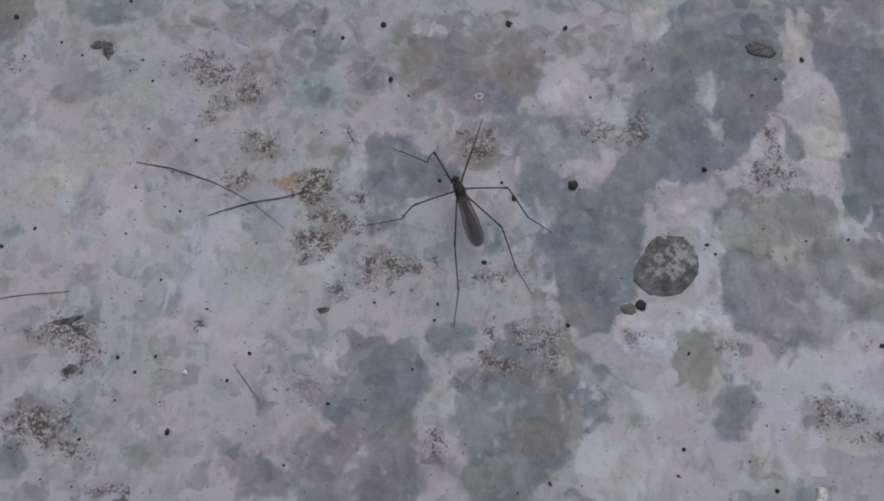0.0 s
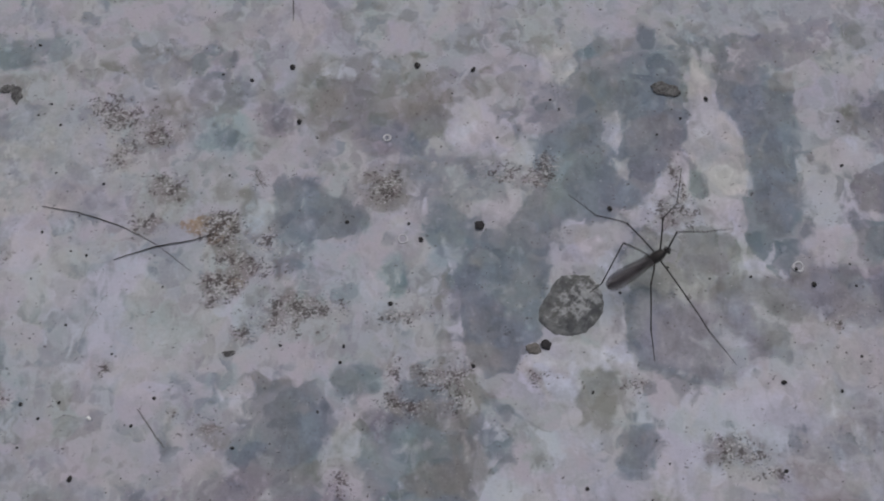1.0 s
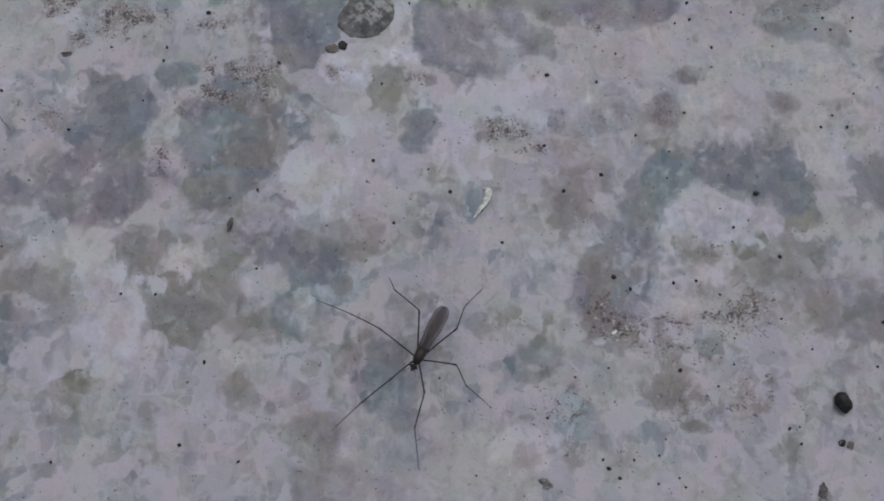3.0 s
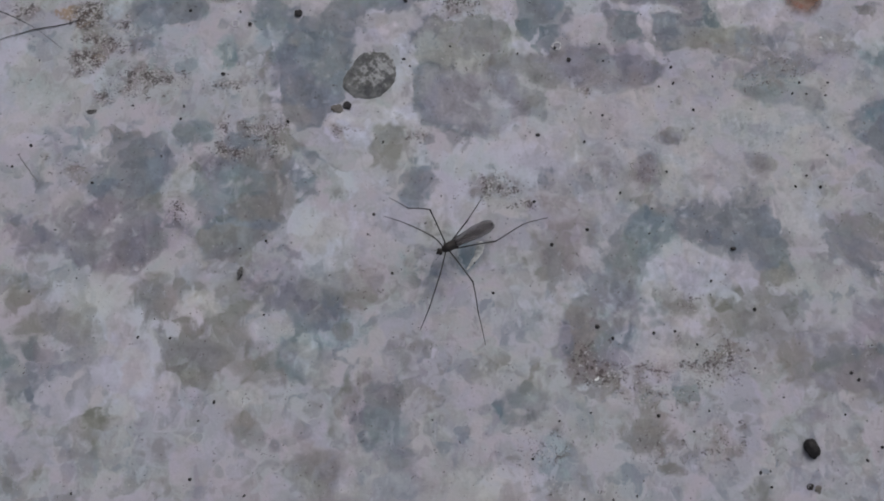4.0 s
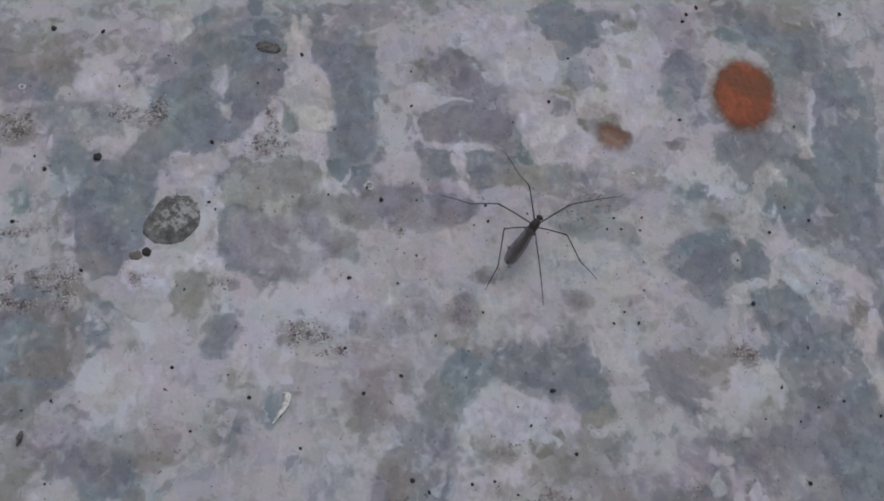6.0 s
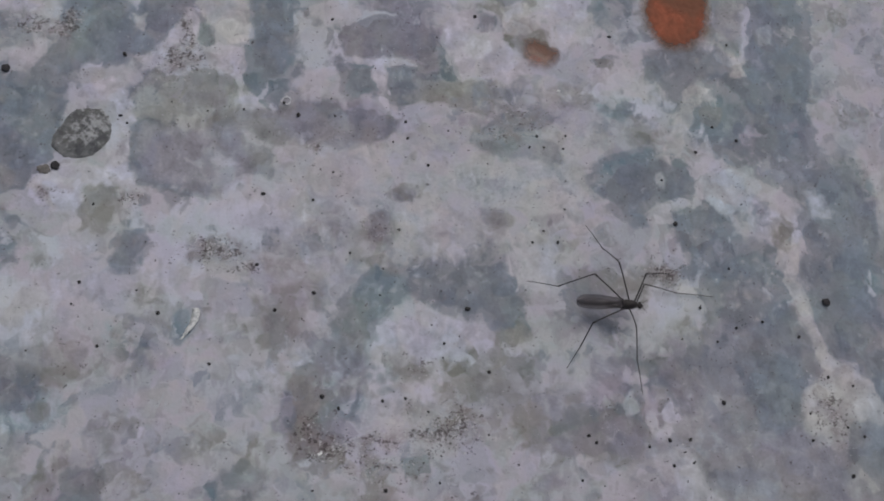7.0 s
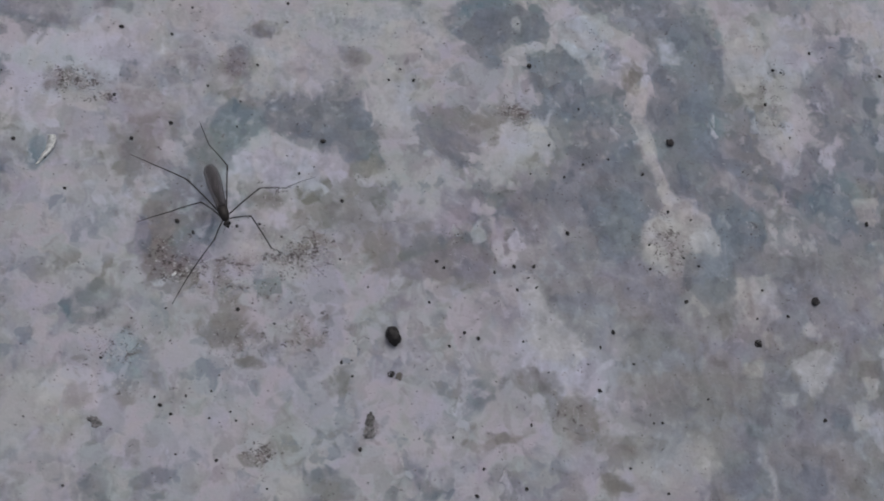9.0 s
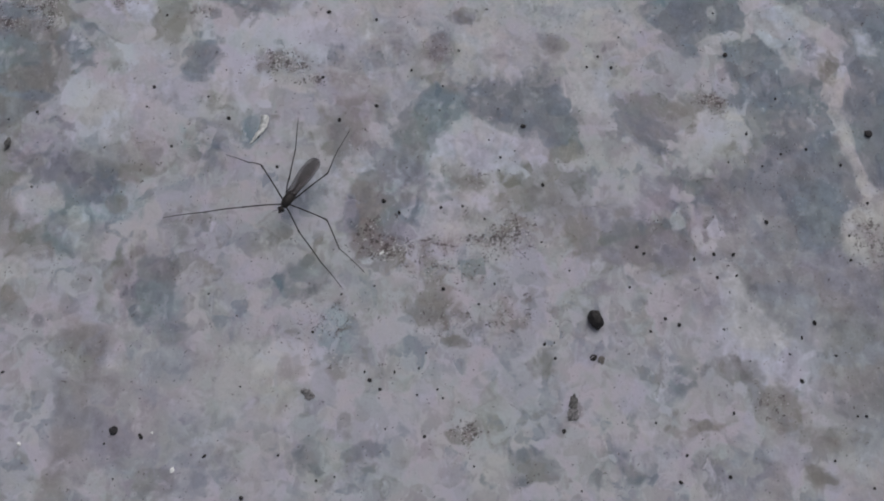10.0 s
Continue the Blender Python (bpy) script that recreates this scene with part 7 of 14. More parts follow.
dab("teal", 0.6, 1.2, (40.0, 72.5), (48.7, 71.9), (47.9, 59.2), (41.4, 58.1), (37.2, 61.5))
dab("lilac", 0.85, 0.5, (49.2, 79.6), (52.8, 80.5), (54.1, 76.0), (51.8, 72.3), (49.5, 74.3))
dab("cream", 0.7, 0.6, (50.8, 71.3), (54.7, 71.3), (54.1, 66.7), (52.2, 67.2))
dab("cream", 0.75, 0.8, (68.6, 93.1), (71.6, 88.8), (72.7, 82.7), (75.6, 79.1), (77.4, 74.3), (77.9, 68.5), (76.3, 63.8), (73.0, 63.3), (70.1, 67.3), (67.5, 67.9), (65.7, 73.1), (68.0, 80.3), (67.4, 86.3))
dab("lilac", 0.75, 0.8, (60.8, 66.7), (64.0, 71.9), (65.9, 68.4), (66.0, 63.8), (68.5, 61.5), (70.9, 63.8), (76.1, 62.1), (76.7, 57.0), (74.2, 53.7), (68.1, 57.0), (62.6, 54.7), (58.4, 55.9), (55.4, 59.2), (55.6, 61.5))
dab("brown", 0.5, 0.8, (59.7, 59.2), (62.9, 65.0), (64.7, 61.5), (64.5, 58.7), (60.6, 57.0))
dab("teal", 0.7, 0.6, (65.9, 68.4), (68.6, 67.9), (68.7, 63.3), (66.9, 61.5), (65.8, 64.4))
dab("slate", 0.75, 1, (72.1, 88.8), (79.7, 86.3), (88.6, 86.4), (85.1, 55.9), (78.8, 57.0), (78.0, 61.6), (78.6, 72.0), (76.6, 77.9), (73.7, 81.5))
dab("slate", 0.6, 1, (74.1, 97.5), (87.6, 97.5), (86.8, 90.0), (80.0, 88.8), (74.5, 90.0))
dab("lilac", 0.7, 0.6, (76.6, 95.0), (79.5, 95.2), (78.0, 91.2), (76.3, 91.9))
dab("olive", 0.55, 1.2, (48.0, 97.4), (57.1, 97.4), (54.5, 92.4), (50.0, 92.4))
dab("olive", 0.5, 1, (83.3, 88.8), (89.0, 90.0), (88.5, 85.1), (84.1, 85.7))
dab("beige", 0.6, 1.5, (51.6, 50.3), (56.2, 55.8), (62.5, 53.6), (72.0, 52.5), (74.8, 49.2), (73.3, 44.8), (66.7, 41.6), (58.5, 43.7), (52.3, 45.9))
dab("slate", 0.6, 1, (30.7, 60.3), (38.3, 61.5), (39.0, 53.6), (36.6, 49.1), (31.4, 51.3), (29.5, 55.8))
dab("beige", 0.5, 0.8, (38.1, 56.4), (43.5, 57.5), (45.5, 55.3), (43.2, 53.0), (38.4, 53.3))
dab("slate", 0.85, 0.8, (21.3, 49.1), (24.1, 54.6), (29.3, 52.4), (34.6, 50.8), (38.8, 49.1), (36.1, 41.5), (36.0, 36.1), (32.3, 33.5), (30.5, 28.7), (25.3, 27.7), (22.4, 31.9), (20.4, 37.1))
dab("olive", 0.5, 1.2, (20.9, 34.0), (25.6, 35.0), (28.6, 31.9), (27.4, 28.2), (23.3, 29.8))
dab("teal", 0.6, 1, (15.1, 59.1), (22.1, 59.7), (23.0, 54.6), (19.8, 52.4), (16.0, 53.5))
dab("lilac", 0.7, 0.8, (24.3, 60.3), (29.8, 63.7), (31.8, 60.3), (30.6, 56.9), (25.2, 55.8))
dab("sea", 0.6, 0.8, (17.1, 54.6), (21.9, 52.4), (21.3, 49.1), (17.6, 50.2))
dab("lilac", 0.8, 0.9, (31.6, 31.4), (38.0, 34.5), (46.3, 34.0), (50.4, 40.4), (48.2, 48.0), (43.6, 49.7), (39.9, 49.7), (41.6, 53.0), (47.6, 55.3), (51.1, 51.4), (52.8, 44.8), (51.8, 38.3), (52.2, 33.0), (54.2, 28.3), (48.1, 29.8), (43.4, 29.3), (41.5, 23.6), (35.4, 23.6), (31.5, 27.7))
dab("slate", 0.75, 0.8, (51.1, 43.7), (53.3, 44.8), (59.4, 42.6), (67.8, 41.6), (75.1, 41.6), (82.8, 35.2), (82.1, 29.9), (76.1, 31.0), (74.3, 33.6), (70.0, 32.0), (68.5, 27.8), (63.2, 25.7), (58.2, 27.8), (54.2, 28.8), (52.0, 34.0), (52.8, 38.3))
dab("mauve", 0.6, 1, (73.9, 40.5), (80.0, 38.4), (80.0, 34.1), (74.3, 34.1))
dab("mauve", 0.5, 1, (75.7, 47.0), (79.8, 46.5), (83.8, 44.3), (83.2, 39.5), (77.2, 41.6))
dab("lilac", 0.7, 0.6, (75.1, 52.0), (80.1, 49.2), (81.9, 45.9), (77.6, 45.4), (75.7, 47.6))
dab("sea", 0.7, 0.5, (75.2, 42.9), (78.3, 41.8), (82.5, 37.8), (82.3, 36.0), (76.9, 39.2))
dab("olive", 0.7, 0.8, (43.4, 29.3), (48.1, 29.8), (48.0, 25.7), (44.9, 20.6), (42.8, 18.5), (41.5, 23.6))
dab("slate", 0.75, 0.7, (50.9, 18.5), (55.5, 19.6), (56.5, 16.5), (54.0, 12.5), (51.8, 10.1), (48.8, 10.6), (48.5, 12.5), (51.1, 14.0))
dab("olive", 0.4, 1.5, (64.4, 16.6), (69.4, 15.6), (75.3, 14.6), (74.9, 10.6), (67.9, 10.6), (64.7, 13.6))
dab("slate", 0.55, 0.8, (54.9, 27.6), (57.6, 26.7), (56.9, 24.2), (54.4, 24.7))
dab("teal", 0.5, 2, (1.6, 17.4), (6.7, 20.5), (13.9, 19.5), (17.9, 17.4), (16.7, 11.5), (11.7, 8.5), (6.7, 9.4), (2.7, 13.4))
dab("umber", 0.7, 1, (9.7, 10.4), (13.7, 12.4), (20.8, 13.4), (22.7, 10.5), (21.6, 7.5), (14.6, 6.5), (10.6, 7.5))
dab("umber", 0.6, 1.2, (6.8, 23.5), (15.0, 24.1), (22.1, 22.5), (23.0, 18.5), (17.9, 18.0), (8.8, 20.5))
dab("umber", 0.6, 1, (17.9, 17.4), (22.0, 18.5), (23.9, 15.5), (22.7, 9.5), (19.7, 8.5))
dab("slate", 0.75, 1, (5.6, 4.6), (9.6, 7.0), (19.6, 7.2), (20.6, 6.1), (17.6, 3.6), (14.5, 0.7), (10.5, -1.7), (5.6, -1.7), (4.1, 1.7))
dab("slate", 0.6, 0.8, (23.5, 18.5), (27.0, 18.5), (27.9, 15.5), (29.9, 13.0), (26.8, 12.5), (24.9, 14.5))
dab("cream", 0.4, 0.6, (20.9, 18.5), (22.0, 18.5), (21.8, 13.0), (20.8, 13.0))
dab("slate", 0.75, 1, (-15.7, 21.4), (-12.7, 25.5), (-6.6, 27.6), (-3.5, 23.5), (-2.9, 18.4), (-5.4, 14.4), (-8.4, 11.4), (-13.5, 12.4), (-17.5, 12.8), (-19.6, 15.3), (-16.6, 18.4))
dab("teal", 0.6, 0.8, (-3.0, 30.2), (2.7, 29.7), (2.7, 25.6), (-1.4, 25.6), (-3.5, 27.6))
dab("mauve", 0.7, 1, (-27.3, 6.4), (-22.4, 9.4), (-18.4, 8.4), (-16.3, 4.5), (-18.1, -2.2), (-25.9, -2.3))
dab("slate", 0.75, 0.9, (-14.3, 7.4), (-8.4, 9.4), (-4.3, 7.5), (-3.8, 2.6), (-4.3, -2.2), (-16.1, -2.2), (-16.2, 3.5))
dab("mauve", 0.4, 1.5, (-38.2, 4.4), (-32.3, 7.4), (-27.2, 4.5), (-26.9, -2.3), (-36.8, -2.3))
dab("umber", 0.5, 1, (-10.4, 11.4), (-5.4, 13.4), (-4.4, 10.4), (-8.4, 8.4))
dab("sea", 0.5, 0.6, (-16.6, 15.3), (-13.0, 14.4), (-13.4, 11.4), (-15.5, 11.9))
dab("sea", 0.4, 1, (-26.1, 25.5), (-20.0, 27.6), (-18.8, 23.4), (-22.9, 22.4))
dab("sea", 0.4, 2.5, (-48.6, 39.1), (-40.5, 43.4), (-35.1, 41.3), (-29.8, 40.2), (-27.5, 36.0), (-31.5, 31.7), (-41.9, 32.7), (-49.3, 33.8))
dab("mauve", 0.5, 1, (-69.8, 41.2), (-64.6, 41.8), (-63.7, 38.5), (-67.3, 37.4))
dab("mauve", 0.5, 1, (-47.5, 23.4), (-43.4, 23.4), (-44.1, 19.3), (-47.2, 19.3))
dab("brown", 0.4, 1.5, (-77.0, 13.2), (-73.0, 13.7), (-66.6, 10.2), (-63.4, 8.3), (-65.2, 6.3), (-70.3, 7.3), (-75.7, 10.2))
dab("olive", 0.5, 1.2, (-55.4, 8.3), (-48.5, 9.3), (-47.3, 6.4), (-52.1, 4.4), (-55.2, 5.4))
dab("teal", 0.6, 1, (-79.0, 8.2), (-74.4, 8.2), (-73.4, 3.4), (-78.3, 2.4))
dab("mauve", 0.5, 1, (-75.7, 1.4), (-68.8, 2.4), (-69.4, -1.9), (-75.3, -1.9))
dab("olive", 0.5, 0.8, (-24.8, 18.3), (-20.7, 18.4), (-21.6, 15.3), (-24.2, 16.3))
dab("mauve", 0.4, 0.8, (26.7, 22.0), (30.3, 22.6), (30.6, 19.5), (27.6, 19.5))
dab("cream", 0.45, 8, (81.6, 38.7), (156.1, 43.6), (151.7, 11.3), (106.7, 11.1), (84.8, 16.1))
dab("cream", 0.3, 8, (99.0, 59.6), (158.2, 58.8), (156.1, 43.6), (115.3, 44.2))
dab("grey", 0.3, 8, (-26.1, -13.3), (-10.6, -13.7), (-9.6, -31.2), (-24.8, -30.8))
dab("mauve", 0.6, 1.2, (-24.4, 7.2), (-7.5, 6.8), (-3.1, 4.5), (-3.9, -2.1), (-9.0, -5.2), (-16.3, -5.0), (-23.7, -2.7))
dab("sea", 0.5, 1, (-23.5, 1.7), (-16.8, 2.6), (-14.5, -0.7), (-18.5, -2.8))
dab("teal", 0.5, 1, (-7.3, 3.5), (-2.1, 4.4), (-2.9, 0.1), (-7.2, 0.2))
dab("cream", 0.4, 2, (-2.1, 5.6), (3.8, 2.7), (6.7, -3.4), (2.5, -4.4), (-1.8, -2.1))
dab("umber", 0.75, 0.6, (4.5, 4.3), (8.5, 5.9), (16.0, 5.1), (19.4, 4.0), (14.2, -0.3), (9.6, -2.9), (6.6, -1.2), (3.6, 2.7))
dab("mauve", 0.6, 0.8, (22.5, 1.7), (26.7, 0.5), (27.8, -2.8), (24.6, -1.6))
dab("mauve", 0.65, 1.2, (14.2, -6.8), (21.6, -8.1), (30.0, -7.2), (32.1, -11.6), (28.0, -15.7), (21.6, -13.4), (16.4, -11.2))
dab("umber", 0.55, 1, (31.1, -6.2), (36.4, -5.2), (40.6, -6.4), (44.9, -5.4), (45.9, -11.9), (42.7, -12.9), (36.4, -10.6), (32.1, -11.6))
dab("umber", 0.5, 1, (33.2, -15.8), (38.5, -16.0), (39.5, -20.2), (34.3, -20.1))
dab("slate", 0.6, 0.8, (26.9, -13.6), (33.2, -14.8), (33.2, -17.9), (28.0, -17.8))
dab("umber", 0.6, 1, (-9.9, -7.3), (-6.8, -6.3), (-2.6, -7.5), (-1.4, -10.7), (-3.3, -14.9), (-1.0, -19.1), (4.1, -19.3), (8.3, -19.4), (13.5, -20.6), (12.6, -24.7), (8.5, -27.6), (6.6, -30.6), (0.4, -28.4), (-1.8, -24.3), (-6.3, -16.9), (-9.2, -11.6))
dab("olive", 0.5, 1.5, (-1.0, -20.2), (8.3, -19.4), (12.5, -23.6), (8.6, -30.7), (2.5, -30.5), (-1.8, -25.3))
dab("cream", 0.5, 1, (0.6, -8.6), (7.9, -8.8), (9.1, -14.2), (2.9, -14.0))
dab("cream", 0.5, 1, (21.7, -15.5), (25.9, -17.8), (23.8, -19.8), (17.6, -19.6), (15.4, -15.4))
dab("grey", 0.5, 1.5, (8.8, -4.5), (13.1, -6.8), (14.3, -11.1), (10.1, -13.1), (7.9, -8.8))
dab("sea", 0.6, 0.8, (0.5, -30.5), (4.6, -31.6), (5.8, -35.7), (1.7, -34.5))
dab("teal", 0.5, 1, (22.8, -21.9), (28.0, -19.9), (32.2, -21.1), (32.2, -28.3), (28.1, -28.2), (23.9, -26.0))
dab("sea", 0.5, 0.7, (25.4, -19.8), (30.1, -17.9), (31.1, -21.0), (28.0, -23.0))
dab("teal", 0.5, 1.5, (40.5, -32.6), (45.6, -31.8), (50.7, -36.0), (49.6, -41.0), (44.5, -43.8), (41.4, -39.7))
dab("umber", 0.4, 1, (42.5, -31.7), (48.8, -29.8), (50.8, -33.9), (44.6, -34.8))
dab("brown", 0.5, 1, (19.8, -26.9), (23.9, -26.0), (25.0, -31.2), (20.9, -31.1))
dab("olive", 0.4, 1, (11.9, -35.8), (17.9, -35.0), (20.1, -41.1), (15.1, -42.9), (11.0, -39.8))
dab("olive", 0.4, 1, (-22.6, -18.6), (-15.4, -19.8), (-15.1, -24.9), (-22.2, -24.8))
dab("olive", 0.5, 1, (-21.4, -35.9), (-15.4, -36.0), (-13.8, -44.9), (-20.8, -44.7))
dab("cream", 0.5, 1, (11.7, -30.8), (18.8, -30.0), (20.0, -34.1), (13.9, -34.9))
dab("lilac", 0.5, 1.5, (-15.6, -16.7), (-7.2, -19.0), (-1.6, -29.4), (-5.4, -35.3), (-14.5, -34.1), (-15.1, -24.9))
dab("mauve", 0.3, 1.5, (44.7, -18.2), (53.2, -18.5), (55.1, -24.8), (49.9, -26.7), (44.7, -23.5))
dab("brown", 0.5, 1.5, (79.5, -0.7), (88.3, 0.2), (90.2, -4.3), (85.6, -8.6), (80.2, -7.3))
dab("umber", 0.5, 0.8, (51.4, 1.0), (54.7, 1.0), (54.5, -5.6), (51.8, -4.5))
dab("umber", 0.4, 1, (50.2, -6.6), (57.7, -5.7), (58.7, -10.1), (51.2, -12.0))
dab("lilac", 0.5, 2, (90.5, 0.1), (93.7, 0.1), (94.5, -5.5), (89.8, -10.8), (85.3, -12.9), (82.7, -21.4), (79.4, -22.3), (78.9, -12.7), (85.6, -8.6))
dab("brown", 0.7, 0.8, (85.3, -12.9), (89.5, -14.1), (92.5, -17.4), (92.3, -21.6), (88.9, -23.6), (89.7, -27.8), (87.7, -25.7), (86.0, -19.3))
dab("teal", 0.45, 1, (99.6, 4.4), (104.0, 4.3), (105.8, -0.2), (101.8, -9.0), (102.5, -13.3), (98.0, -16.4), (96.5, -21.7), (93.0, -25.8), (90.8, -27.9), (90.1, -21.6), (92.7, -15.2), (92.0, -9.8), (95.7, -3.3))
dab("mauve", 0.5, 0.8, (88.9, -23.6), (96.4, -22.8), (97.1, -28.0), (89.6, -28.9))
dab("cream", 0.35, 2.5, (102.3, -16.5), (110.0, -14.6), (118.6, -15.9), (118.8, -24.4), (110.9, -28.4), (101.4, -27.1), (99.7, -21.8))
dab("lilac", 0.5, 1.8, (105.4, -4.6), (116.7, -1.6), (127.3, -5.2), (124.9, -7.3), (119.2, -9.4), (114.4, -13.6), (109.2, -11.3), (106.2, -8.0))
dab("umber", 0.7, 0.6, (105.1, -9.0), (108.2, -10.2), (108.0, -12.4), (112.5, -11.4), (113.4, -13.6), (108.9, -14.8), (104.8, -12.3))
dab("olive", 0.6, 1, (127.3, -5.2), (135.2, -4.2), (137.0, -7.6), (132.3, -9.7))
dab("olive", 0.35, 2, (120.7, -15.9), (128.7, -12.9), (136.7, -18.5), (138.1, -24.9), (130.6, -24.7), (124.4, -22.5))
dab("teal", 0.8, 0.7, (107.4, -31.4), (112.8, -30.6), (112.8, -34.7), (108.2, -35.1))
dab("olive", 0.75, 0.7, (98.4, -38.4), (102.6, -38.5), (103.2, -43.6), (101.0, -45.5), (98.0, -43.4))
dab("olive", 0.4, 1, (115.2, -38.9), (123.3, -42.1), (122.9, -46.2), (115.5, -45.9))
dab("mauve", 0.5, 0.8, (134.8, -34.3), (140.0, -35.5), (142.3, -38.6), (136.4, -38.5))
dab("teal", 0.45, 0.8, (86.2, -33.9), (90.3, -35.1), (89.9, -41.2), (86.8, -40.1))
dab("teal", 0.65, 0.8, (84.8, 14.7), (93.7, 15.7), (94.7, 13.6), (87.9, 11.2), (84.6, 11.5))
dab("umber", 0.6, 0.8, (94.0, 20.6), (97.5, 21.7), (99.5, 18.1), (107.1, 15.7), (105.9, 14.0), (95.8, 14.2), (93.8, 17.1))
dab("mauve", 0.6, 0.8, (101.9, 20.4), (106.5, 21.5), (106.7, 16.8), (102.7, 16.3))
dab("umber", 0.75, 0.4, (108.4, 26.9), (113.0, 25.5), (112.3, 24.0), (108.5, 25.0))
dab("olive", 0.5, 1, (127.8, 19.9), (133.6, 21.0), (134.3, 17.4), (129.7, 16.4))
dab("mauve", 0.5, 1, (139.2, 19.7), (146.1, 20.2), (146.3, 17.8), (140.0, 17.3))
dab("slate", 0.55, 1.2, (61.6, 37.8), (69.1, 38.9), (70.0, 32.8), (68.6, 25.8), (63.0, 25.9), (61.3, 28.2))
dab("umber", 0.7, 0.7, (69.1, 38.9), (75.9, 38.2), (81.4, 35.0), (80.1, 32.7), (74.5, 32.8), (68.9, 34.1))
dab("umber", 0.6, 1, (69.4, 46.2), (86.5, 45.9), (84.9, 37.4), (80.4, 37.5), (76.0, 41.2), (69.2, 41.3))
dab("lilac", 0.7, 0.4, (75.4, 41.4), (77.7, 41.8), (82.6, 36.8), (81.4, 36.2))
dab("mauve", 0.45, 1.5, (86.7, 48.4), (91.4, 49.6), (106.1, 45.6), (108.0, 40.7), (102.1, 37.7), (95.2, 38.4), (86.3, 42.2))
dab("olive", 0.6, 1, (118.4, 53.0), (133.7, 52.7), (131.9, 47.7), (124.7, 45.3), (120.2, 46.7))
dab("slate", 0.5, 1, (126.1, 36.7), (132.2, 39.1), (141.5, 38.9), (147.0, 36.4), (146.4, 32.1), (140.7, 32.8), (129.4, 34.8))
dab("mauve", 0.55, 1, (135.2, 45.2), (142.3, 45.7), (146.6, 42.5), (143.9, 40.1), (136.0, 42.1))
dab("mauve", 0.6, 1, (81.3, 96.9), (98.2, 101.8), (96.4, 93.7), (89.4, 90.5), (82.5, 92.1))
dab("lilac", 0.65, 1, (100.6, 93.7), (110.7, 96.9), (120.4, 93.7), (125.7, 88.9), (128.1, 84.1), (124.6, 76.3), (116.0, 73.3), (113.8, 81.0), (105.8, 85.7))
dab("slate", 0.85, 0.8, (126.2, 95.3), (138.0, 97.8), (143.3, 93.7), (144.8, 87.3), (138.1, 84.9), (131.2, 87.3), (128.6, 90.5))
dab("brown", 0.6, 0.8, (146.6, 90.5), (155.0, 93.8), (154.4, 88.9), (147.0, 88.1))
dab("lilac", 0.65, 1, (144.6, 85.7), (157.1, 87.2), (158.9, 79.3), (156.0, 68.4), (149.6, 62.4), (146.2, 68.5), (145.7, 76.2))
dab("slate", 0.55, 0.8, (133.0, 76.3), (138.9, 79.4), (141.2, 74.7), (136.7, 71.6))
dab("olive", 0.6, 0.7, (141.4, 76.2), (145.7, 77.0), (144.4, 71.6), (140.2, 71.6))
dab("mauve", 0.6, 0.7, (129.6, 70.2), (133.8, 70.1), (134.1, 66.3), (129.8, 64.9))
dab("lilac", 0.85, 0.5, (122.5, 68.7), (127.0, 71.7), (129.0, 64.1), (128.3, 53.8), (125.3, 53.0), (122.5, 59.8))
dab("lilac", 0.85, 0.5, (129.0, 64.1), (137.1, 62.5), (140.5, 55.1), (137.5, 53.0), (129.4, 53.8))
dab("olive", 0.6, 0.7, (136.3, 67.8), (142.0, 69.3), (145.8, 65.5), (146.8, 62.4), (143.6, 58.7), (140.9, 58.8), (138.5, 62.5))
dab("olive", 0.6, 0.6, (147.8, 82.5), (151.3, 81.7), (151.6, 78.5), (148.1, 78.5))
dab("slate", 0.5, 1, (159.1, 80.8), (167.8, 80.8), (170.0, 76.1), (166.4, 71.4), (159.5, 73.0))
dab("mauve", 0.5, 0.8, (162.9, 87.2), (170.7, 90.5), (171.2, 84.0), (165.1, 82.4))
dab("umber", 0.7, 0.4, (157.5, 58.6), (161.5, 57.0), (160.5, 55.3), (157.2, 56.3))
dab("grey", 0.5, 1, (155.8, 100.4), (161.7, 100.4), (158.5, 87.2), (155.1, 88.9))
dab("slate", 0.6, 1.2, (176.8, 92.1), (190.0, 90.5), (196.3, 83.9), (201.9, 82.3), (199.2, 75.9), (190.9, 79.1), (188.6, 82.3), (180.2, 85.6))
dab("lilac", 0.7, 0.7, (204.2, 93.8), (210.3, 93.8), (207.4, 87.2), (203.6, 87.2))
dab("olive", 0.5, 1.5, (186.2, 77.5), (191.8, 75.9), (189.0, 68.1), (185.0, 62.0), (183.9, 68.2))
dab("cream", 0.7, 0.8, (190.1, 74.4), (195.7, 72.7), (193.9, 63.4), (187.8, 62.0), (187.5, 68.1))
dab("slate", 0.7, 1, (197.0, 75.9), (214.8, 79.0), (206.0, 38.0), (194.8, 38.2), (191.1, 48.5), (186.9, 53.0), (192.2, 54.4), (195.6, 65.0))
dab("sea", 0.6, 0.6, (198.0, 65.7), (201.9, 67.2), (200.8, 61.8), (197.8, 61.1))
dab("cream", 0.7, 0.7, (187.8, 62.0), (191.6, 58.9), (193.3, 52.9), (189.1, 52.9), (186.6, 58.9))
dab("mauve", 0.6, 1, (171.8, 59.9), (183.3, 60.5), (183.7, 54.5), (178.9, 51.6), (172.4, 54.6))
dab("cream", 0.55, 1, (177.3, 50.1), (183.7, 54.5), (186.0, 51.5), (180.0, 45.7), (177.4, 38.6), (171.0, 28.9), (168.9, 33.1), (174.4, 41.5))
